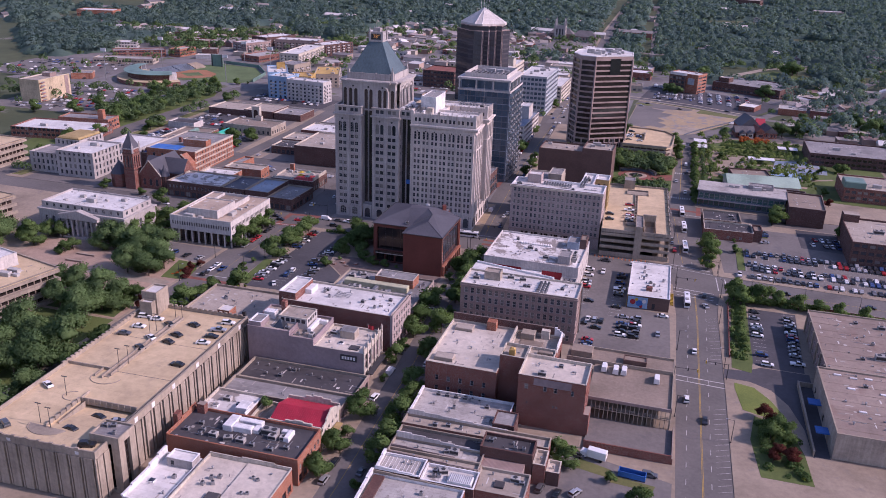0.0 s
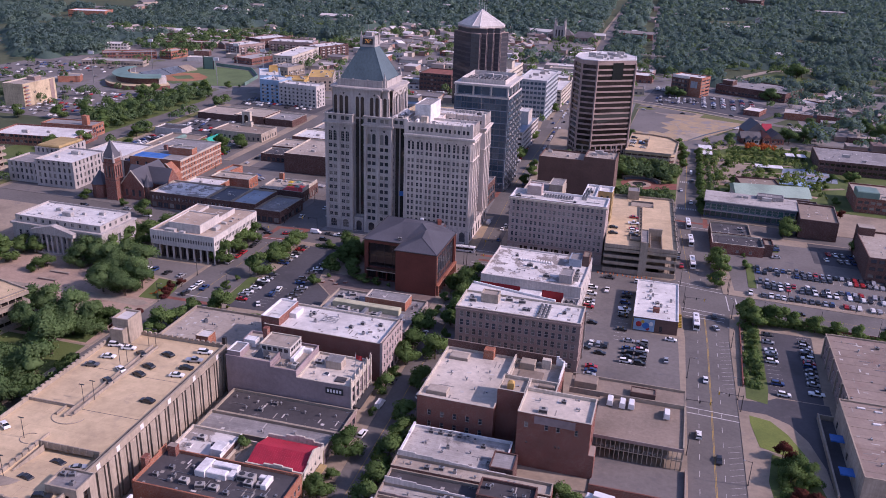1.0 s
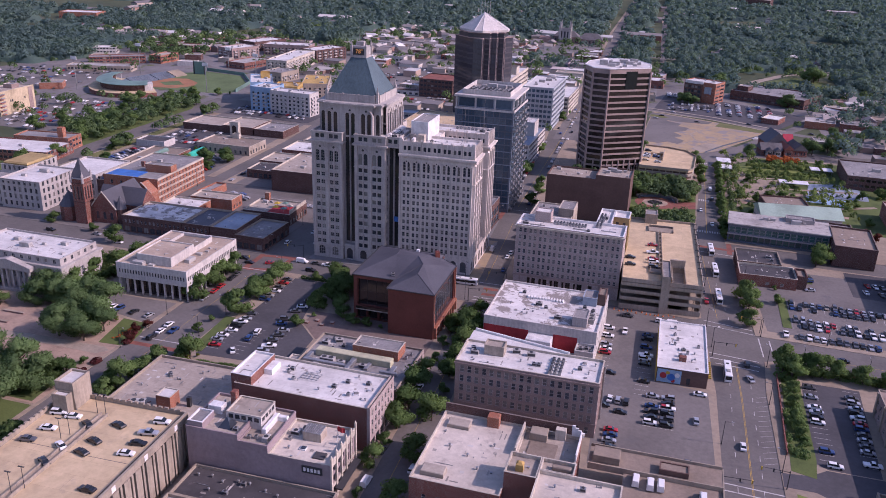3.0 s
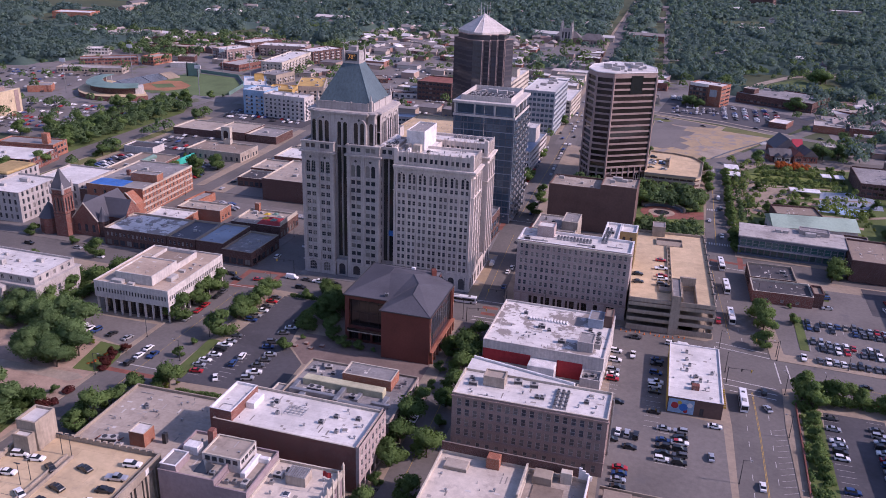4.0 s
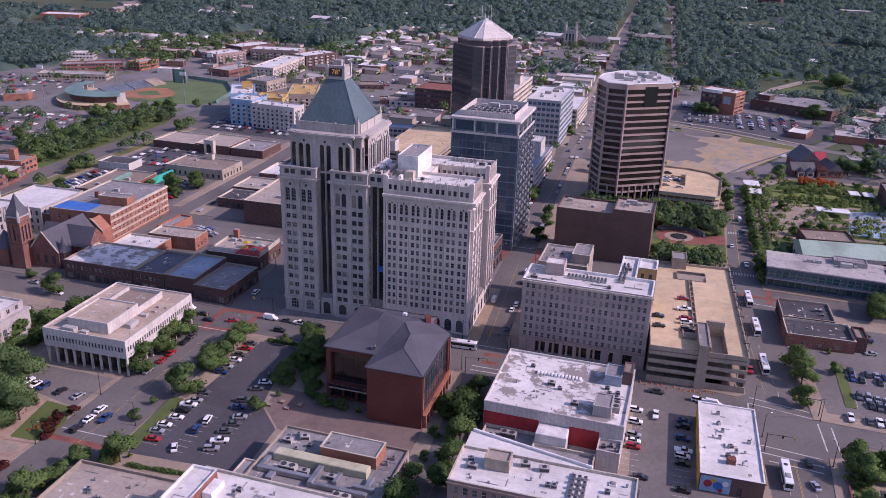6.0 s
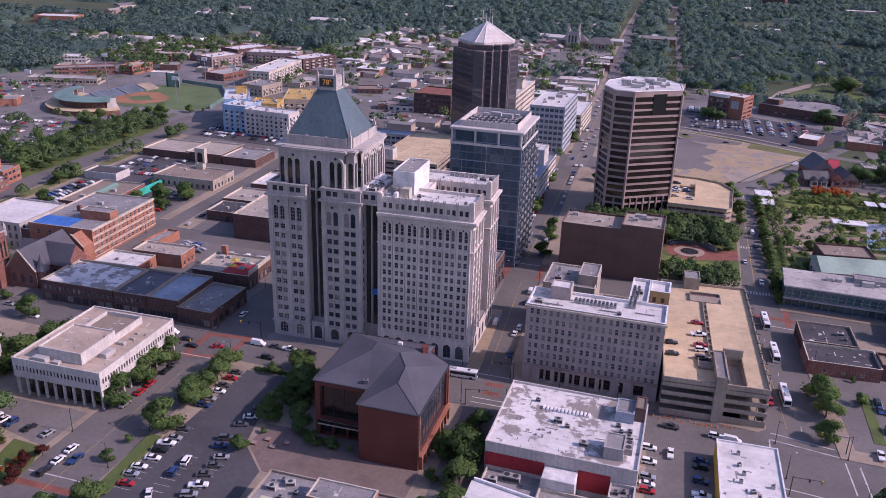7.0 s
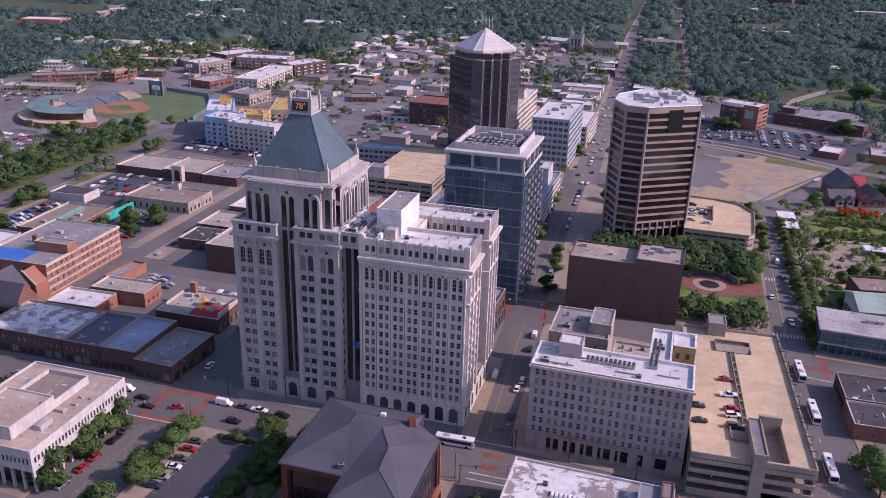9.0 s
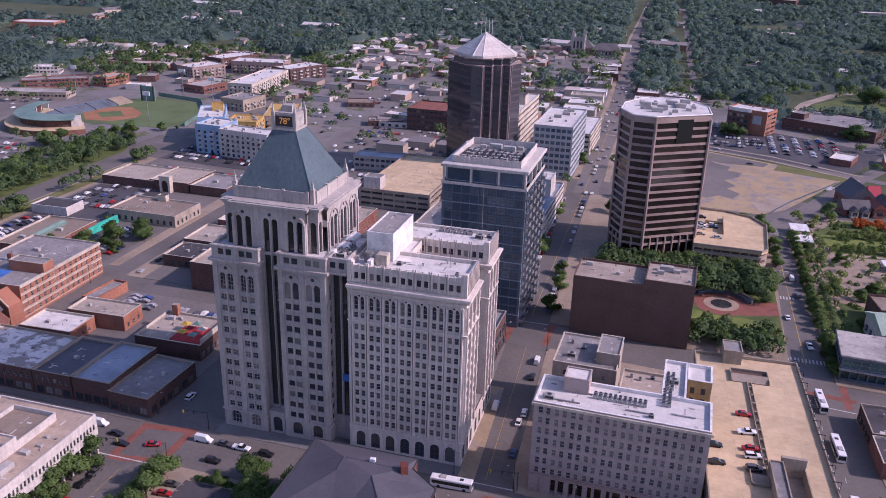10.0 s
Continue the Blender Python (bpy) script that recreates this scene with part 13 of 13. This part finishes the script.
# centre car park
for x, y, h, k in ((-27.6, 362.6, 0, None), (-27.6, 354.7, 0, ("suv", "silver")), (-27.5, 351.4, 0, ("sedan", "white")), (-27.4, 348.2, 0, ("suv", "red")), (-28.0, 370, 0, ("suv", "white")), (-21.5, 369, 90, ("pickup", "white")), (-24.2, 333.3, 0, ("sedan", "black")),
                   (-22.4, 315, 88, ("sedan", "white")), (-19.6, 314.7, 88, ("suv", "silver")), (-16.8, 314.5, 88, ("suv", "black")), (-18.3, 307.5, 0, ("sedan", "black")), (-24.3, 310, 10, ("sedan", "black"))):
    park(x, y, h, k)
park_row(-12.2, 324.0, -12.6, 368, 14, 0, 0.75)
for j, y in enumerate((321.5, 318.0, 314.6, 311.2, 307.6, 304.0)):
    for x in (-8.4, -3.2):
        if DICE.random() < 0.92:
            park(x, y, DICE.choice((2, 182)))
park(-3.2, 318.0 - 3.4, 2, ("suv", "red"))
park_row(-20, 296, -20, 283, 5, 5, 0.6)
park(4.0, 285.0, 0), park(8.0, 284.2, 0), park(6.2, 310, 92), park(7.5, 328, 0, ("sedan", "white"))
bay_lines(-12.4, 322, -12.6, 370, 15, 5.0)
bay_lines(-8.4, 302.5, -8.4, 323, 6, 5.0)
bay_lines(-3.2, 302.5, -3.2, 323, 6, 5.0)
bay_lines(-27.6, 330, -27.8, 372, 14, 5.0)
# big car park across the wide street
LATER = []
for y, x0, x1, n in ((388.5, 41, 140, 36), (399.0, 46, 142, 34), (404.2, 46, 142, 34), (417.5, 46, 142, 34), (422.7, 46, 142, 34)):
    m = int(n * 0.4)
    xm = x0 + (x1 - x0) * (m - 1) / (n - 1)
    park_row(x0, y - 0.02 * (x0 - 41), xm, y - 0.035 * (xm - 41), m, 90, 0.8)
    LATER.append((xm + 2.8, y - 0.035 * (xm - 41), x1, n - m))
    bay_lines(x0 - 1.4, y - 0.02 * (x0 - 41), x1 + 1.4, y - 0.05 * (x1 - 41), n, 5.0)
park_row(80, 446, 116, 444, 12, 100, 0.9), park_row(82, 455, 116, 452, 11, 100, 0.8), park_row(56, 440, 56, 462, 5, 10, 0.8)
slab("planting_bed", [(40.5, 396), (44, 396), (44, 428), (40.5, 428)], 0.12, 0.3, GRASS, "narrow planted island in the car park", "planting bed")
# car park by the long block
park_row(45.5, 302, 44.8, 346, 14, 0, 0.6), park_row(58, 302, 58.5, 346, 14, 0, 0.75)
park(47, 297.8, 0, ("suv", "white"))
bay_lines(45.5, 301, 44.8, 348, 15, 5.0)
bay_lines(58, 301, 58.5, 348, 15, 5.0)
# yard behind the shops
for x, y, h, k in ((-22, 197, 80, ("suv", "grey")), (-17, 196, 80, ("sedan", "black")), (-12, 198, 60, ("suv", "silver")), (8, 213.5, 0, None), (-14.0, 217.0, 160, ("sedan", "grey"))):
    park(x, y, h, k)
# kerbside cars: (x, y, heading)
for x, y, h, k in ((-194.2, 347.8, 90, ("sedan", "red")), (-194.2, 353.6, 90, ("sedan", "red")), (-194.3, 362.6, 90, ("sedan", "black")), (-194.3, 339.8, 90, ("sedan", "silver")), (-194.3, 368, 90, ("sedan", "grey")), (-194, 313.9, 88, ("sedan", "white")), (-193.8, 308, 88, ("sedan", "white")),
                   (-194, 302.2, 88, ("suv", "black")), (-189.3, 309.9, 88, ("pickup", "blue")), (-190, 271.4, 90, None), (-183, 262, 270, None), (-200.8, 386, 0, ("sedan", "black")), (-196, 382, 0, ("sedan", "black")), (-186.7, 384.7, 20, ("sedan", "red")),
                   (-209, 389, 0, ("van", "white")), (-173.4, 391.4, 0, ("van", "white")), (-165.3, 383, 0, ("suv", "black")), (-160.5, 391.3, 0, ("pickup", "white")), (-166.5, 391.6, 0, ("sedan", "grey")), (-152, 390.8, 0, ("suv", "black")), (-92.5, 439.1, 92, ("van", "white")), (-82.6, 438, 92, ("suv", "white")),
                   (-83.3, 432, 92, None), (-84.5, 462, 92, None), (-84.9, 474, 92, ("van", "white")), (-81.5, 415, 92, None), (24.5, 357, 90, ("suv", "black")), (25.0, 345.5, 110, ("sedan", "silver")), (10.2, 411.6, 93, ("pickup", "red")), (8.2, 428, 93, ("suv", "tan")), (8.6, 422, 93, None),
                   (20.5, 300, 90, ("sedan", "white")), (18.0, 262, 90, ("suv", "white")), (24.0, 250, 270, None), (-84.0, 228, 86, None), (-84.8, 246, 88, ("van", "white")), (-82.9, 200, 88, ("suv", "black")), (-82.4, 190, 88, ("sedan", "black")), (-81.9, 181, 88, None), (-72.7, 226, 88, None), (-74, 256, 88, None),
                   (-85.8, 262, 88, ("suv", "grey")), (-86.2, 300, 88, None), (-76.2, 318, 88, ("sedan", "black")), (-73.2, 188, 88, None), (-60, 386, 0, ("suv", "grey")), (-22, 384.5, -3, ("pickup", "grey")), (-8, 383.5, -3, ("suv", "white")), (-3, 382.5, -3, ("van", "white")), (60, 372, -3, None), (95, 369, -3, ("sedan", "black")), (120, 367, -3, None),
                   (14, 520, 92, None), (8, 545, 92, None), (14.5, 570, 92, None), (13.5, 590, 92, ("van", "white")), (9, 610, 92, None), (-250, 386, 0, None), (-268, 383, 0, None), (-285, 389, 0, None), (-310, 386, 0, None), (-185, 430, 92, ("sedan", "silver")), (-188, 452, 92, None), (-191, 412, 92, None)):
    park(x, y, h, k, 0.01)
park_row(-228, 320, -206, 318, 7, 80, 0.5)


def bus():
    root = tagged(new("bus"), "long white city bus on the street", "bus", "buses")
    V, F = [], []
    add_chamfered(V, F, -6.1, -1.27, 0.35, 6.1, 1.27, 3.05, 0.18)
    body = solid("body", V, F, CAR_PAINT["white"], root)
    for sgn in (-1, 1):
        V, F = [], []
        add_box(V, F, -5.6, sgn * 1.29 - 0.02, 1.35, 5.5, sgn * 1.29 + 0.02, 2.4)
        solid("side_glass", V, F, CAR_GLASS, body)
    for x in (-6.11, 6.11):
        V, F = [], []
        add_box(V, F, x - 0.02, -1.1, 1.2, x + 0.02, 1.1, 2.6)
        solid("end_glass", V, F, CAR_GLASS, body)
    V, F = [], []
    add_chamfered(V, F, -3.5, -0.7, 3.05, -1.5, 0.7, 3.35, 0.1)
    solid("roof_pod", V, F, UNIT, body)
    V, F = [], []
    add_chamfered(V, F, 2.5, -0.5, 3.05, 3.5, 0.5, 3.25, 0.08)
    solid("roof_hatch", V, F, DARK_METAL, body)
    for x in (-3.6, 3.9):
        for y in (-1.15, 1.15):
            V, F = [], []
            add_tube(V, F, (x, y - 0.15, 0.5), (x, y + 0.15, 0.5), 0.5, 0.5, 12)
            solid("wheel", V, F, TYRE, root)
    return root


for x, y, h in ((17.0, 347.0, 92), (15.2, 416, 94), (14.2, 448, 94), (12.6, 476, 94)):
    place("bus", bus, pose(x, y, 0.01, 0, 0, h))
place(("bus_front",), bus, pose(-95.0, 394.0, 0.01, 0, 0, 2))


def box_truck():
    root = tagged(new("box_truck"), "white box truck parked in the yard", "truck", "trucks")
    V, F = [], []
    add_chamfered(V, F, -4, -1.2, 0.9, 1.8, 1.2, 3.5, 0.08)
    solid("box", V, F, CAR_PAINT["white"], root)
    V, F = [], []
    add_chamfered(V, F, 1.9, -1.1, 0.5, 4, 1.1, 2.5, 0.35)
    solid("cab", V, F, CAR_PAINT["white"], root)
    for x in (-2.6, 2.9):
        for y in (-1, 1):
            V, F = [], []
            add_tube(V, F, (x, y - 0.15, 0.48), (x, y + 0.15, 0.48), 0.48, 0.48, 10)
            solid("wheel", V, F, TYRE, root)
    return root


place("truck", box_truck, pose(-9.0, 217.2, 0.18, 0, 0, 170))
root = tagged(new("dumpster"), "long blue open-topped skip in the yard", "skip")
root.matrix_basis = pose(3.0, 211.5, 0.18, 0, 0, -5)
V, F = [], []
for r in ((-4, -1.2, 4, -1.05), (-4, 1.05, 4, 1.2), (-4, -1.05, -3.85, 1.05), (3.85, -1.05, 4, 1.05)):
    add_box(V, F, r[0], r[1], 0.2, r[2], r[3], 2.0)
solid("sides", V, F, BLUE_TARP, root)
V, F = [], []
add_box(V, F, -4, -1.2, 0, 4, 1.2, 0.2)
solid("floor", V, F, DARK_METAL, root)

# cars too far off to be counted
CAR_FAR, nd, lk, pr = nodes_of("far_car_paint")
rnd = nd.new("ShaderNodeNewGeometry").outputs["Random Per Island"]
cr = steps(nd, lk, rnd, [(0.0, (0.6, 0.59, 0.58)), (0.17, (0.3, 0.3, 0.32)), (0.42, (0.03, 0.03, 0.035)), (0.7, (0.12, 0.12, 0.13)), (0.8, (0.3, 0.02, 0.02)), (0.88, (0.04, 0.07, 0.18)), (0.95, (0.65, 0.64, 0.63))])
[n for n in nd if n.type == "VALTORGB"][0].color_ramp.interpolation = "CONSTANT"
lk.new(cr, pr.inputs["Base Color"])
pr.inputs["Roughness"].default_value = 0.3
FV, FF = [], []


def far_car(x, y, h, z=0.05):
    c, s = math.cos(radians(h)), math.sin(radians(h))
    prof = [(-2.3, 0.35), (-2.3, 0.95), (-1.6, 1.0), (-1.0, 1.45), (0.3, 1.45), (1.0, 0.98), (2.2, 0.8), (2.3, 0.35)]
    b = len(FV)
    for sy in (-0.9, 0.9):
        for px, pz in prof:
            yy = sy * (0.8 if pz > 1.2 else 1)
            FV.append((x + px * c - yy * s, y + px * s + yy * c, z + pz))
    m = len(prof)
    FF.extend([(b + i, b + (i + 1) % m, b + m + (i + 1) % m, b + m + i) for i in range(m)])
    FF.append(tuple(b + i for i in range(m))[::-1]), FF.append(tuple(b + m + i for i in range(m)))


FC = random.Random(9)
for y in range(520, 680, 7):
    if FC.random() < 0.75:
        far_car(-100.5 - (y - 515) * 0.03, y, 92, 0.01)
    if FC.random() < 0.6:
        far_car(-88.6 - (y - 515) * 0.03, y, 92, 0.01)
for y in range(498, 620, 7):
    if FC.random() < 0.6:
        far_car(-270.5 - (y - 490) * 0.03, y, 92, 0.01)
for xa, ya, xb, m in LATER:
    for i in range(m):
        if FC.random() < 0.78:
            far_car(xa + (xb - xa) * i / m, ya - 0.03 * i * 2.8, 90 + FC.choice((0, 180)), 0.17)


def far_rows(x0, y0, x1, y1, dx, dy, h, fill, z):
    y = y0
    while y <= y1:
        x = x0
        while x <= x1:
            if FC.random() < fill:
                far_car(x + FC.uniform(-0.3, 0.3), y + FC.uniform(-0.3, 0.3), h + FC.choice((0, 180)), z)
            x += dx
        y += dy


far_rows(-372, 672, -305, 700, 2.9, 8.0, 90, 0.55, 0.16)
far_rows(-545, 566, -462, 668, 2.9, 10.5, 90, 0.42, 0.03)
far_rows(-452, 640, -446, 668, 2.9, 8.5, 90, 0.5, 0.03)
far_rows(-695, 696, -566, 795, 2.9, 12.0, 90, 0.3, 0.03)
far_rows(-370, 503, -350, 543, 5.6, 2.9, 0, 0.6, 0.18)
far_rows(-371, 568, -334, 602, 2.9, 8.5, 90, 0.55, 0.18)
far_rows(-370, 640, -302, 650, 2.9, 6.5, 90, 0.65, 0.18)
far_rows(-311, 502, -296, 546, 6.5, 3.0, 0, 0.5, 0.18)
far_rows(-262, 604, -202, 614, 2.9, 8.5, 90, 0.5, 0.18)
far_rows(-262, 640, -218, 704, 2.9, 9, 90, 0.45, 0.18)
far_rows(-232, 460, -202, 472, 2.9, 8, 90, 0.6, 0.18)
far_rows(-256, 462, -240, 474, 5.5, 3.0, 0, 0.6, 0.18)
far_rows(-280, 725, -130, 855, 3.0, 13, 90, 0.3, 0.05)
far_rows(-320, 880, -130, 995, 3.0, 15, 90, 0.22, 0.02)
far_rows(-375, 775, -300, 850, 3.0, 12, 90, 0.25, -0.05)
far_rows(-20, 850, 20, 878, 2.9, 9.0, 78, 0.65, 0.06)
far_rows(24, 838, 70, 896, 9.0, 2.9, -10, 0.6, 0.06)
far_rows(-22, 912, -12, 935, 5.5, 2.9, 0, 0.6, 0.06)
far_rows(-70, 985, -30, 1000, 3, 9, 90, 0.5, -0.05)
for i in range(60):
    y = 690 + i * 9
    for sx in (-6, -2, 2.5, 6):
        if FC.random() < 0.16:
            far_car(-97 - max(0, y - 700) * 0.016 + sx, y, 91, 0.02)
for i in range(30):
    x = -20 + i * 4
    if FC.random() < 0.1:
        far_car(x, 836 - (x + 20) * 0.4, -20, 0.03)
for x, y, h in ((50, 752, 30), (52, 756, 20), (5, 800, 10), (-30, 802, 0), (-25, 815, 0)):
    far_car(x, y, h, 0.04)
far = tagged(solid("far_cars", FV, FF, CAR_FAR), "rows of small parked cars in the far car parks", "cars", "", "stuff")

# ---- street furniture ----
for x, y, r in ((11.8, 368, 45), (31.5, 358, 120), (31, 384, 200), (10, 386, -45), (14.3, 250, 0), (14.0, 300, 0), (31.9, 240, 180), (31.2, 290, 180), (30.4, 330, 180), (44, 361, 90), (66, 359, 90), (88, 357.5, 90), (112, 356.5, 90), (56, 384.5, -90), (84, 383, -90), (-178.3, 310, 180), (-178.2, 330, 180),
                (-178, 350, 180), (-200.3, 292, 0), (-200.2, 322, 0), (-176.5, 377, -135), (-90.5, 378, 135), (-75, 377, 45), (-96, 400, -45), (-78, 399, -135), (-99.5, 485, 45), (-83, 484, 135), (4, 394.5, 180), (9.5, 430, 180), (27, 440, 180), (-60, 396, -90), (-40, 394, -90), (-20, 392.8, -90), (20.3, 520, 180), (20, 560, 180), (-195.5, 400, 0), (-196, 440, 0), (-284, 480, 45)):
    place(*lamp_post(), pose(x, y, 0.0, 0, 0, r))
for x, y, r in ((12.0, 360.5, 0), (30.8, 387, 180), (13.2, 274.0, 0), (31.8, 282, 180), (-88.6, 376.3, 10), (-76.8, 398.2, 190), (-200.6, 375.4, 10), (-175.5, 397.6, 190)):
    root = tagged(new("traffic_signal"), "dark traffic signal pole with a long mast arm", "traffic signal", "traffic signals")
    root.matrix_basis = pose(x, y, 0.0, 0, 0, r)
    V, F = [], []
    add_tube(V, F, (0, 0, 0), (0, 0, 6.5), 0.16, 0.12, 8)
    solid("pole", V, F, DARK_METAL, root)
    V, F = [], []
    add_tube(V, F, (0, 0, 6.0), (8.5, 0, 6.3), 0.1, 0.06, 6)
    mast_arm = solid("mast_arm", V, F, DARK_METAL, root)
    for a in (4.5, 7.8):
        V, F = [], []
        add_chamfered(V, F, a - 0.2, -0.2, 5.3, a + 0.2, 0.2, 6.4, 0.05)
        solid("signal_head", V, F, YELLOW_WALL if a > 7 else DARK_METAL, mast_arm)
# wall beside the wide street's planted strip
tagged(slab("street_wall", [(33.2, 300), (33.6, 300), (34.6, 352), (34.2, 352)], 0.1, 1.3, BRICK_RED, "low brick wall beside the pavement", "wall"), "", "")
tagged(slab("street_wall", [(36, 361.5), (148, 354.5), (148, 355), (36, 362)], 0.1, 1.2, BRICK_RED, "low brick wall beside the pavement", "wall"), "", "")
for i in range(40):
    x = -60 + DICE.uniform(0, 45)
    if i < 14:
        V, F = [], []
        root = tagged(new("traffic_cone"), "orange traffic cone at the road works", "traffic cone", "traffic cones")
        root.matrix_basis = pose(-28 + i * 1.9 + DICE.uniform(-0.5, 0.5), 390.5 + DICE.uniform(-1.5, 1.5) - 0.05 * i, 0.02)
        add_tube(V, F, (0, 0, 0.03), (0, 0, 0.9), 0.28, 0.06, 8)
        solid("cone", V, F, CAR_PAINT["orange"], root)
        V, F = [], []
        add_box(V, F, -0.35, -0.35, 0, 0.35, 0.35, 0.04)
        solid("base", V, F, CAR_PAINT["orange"], root)
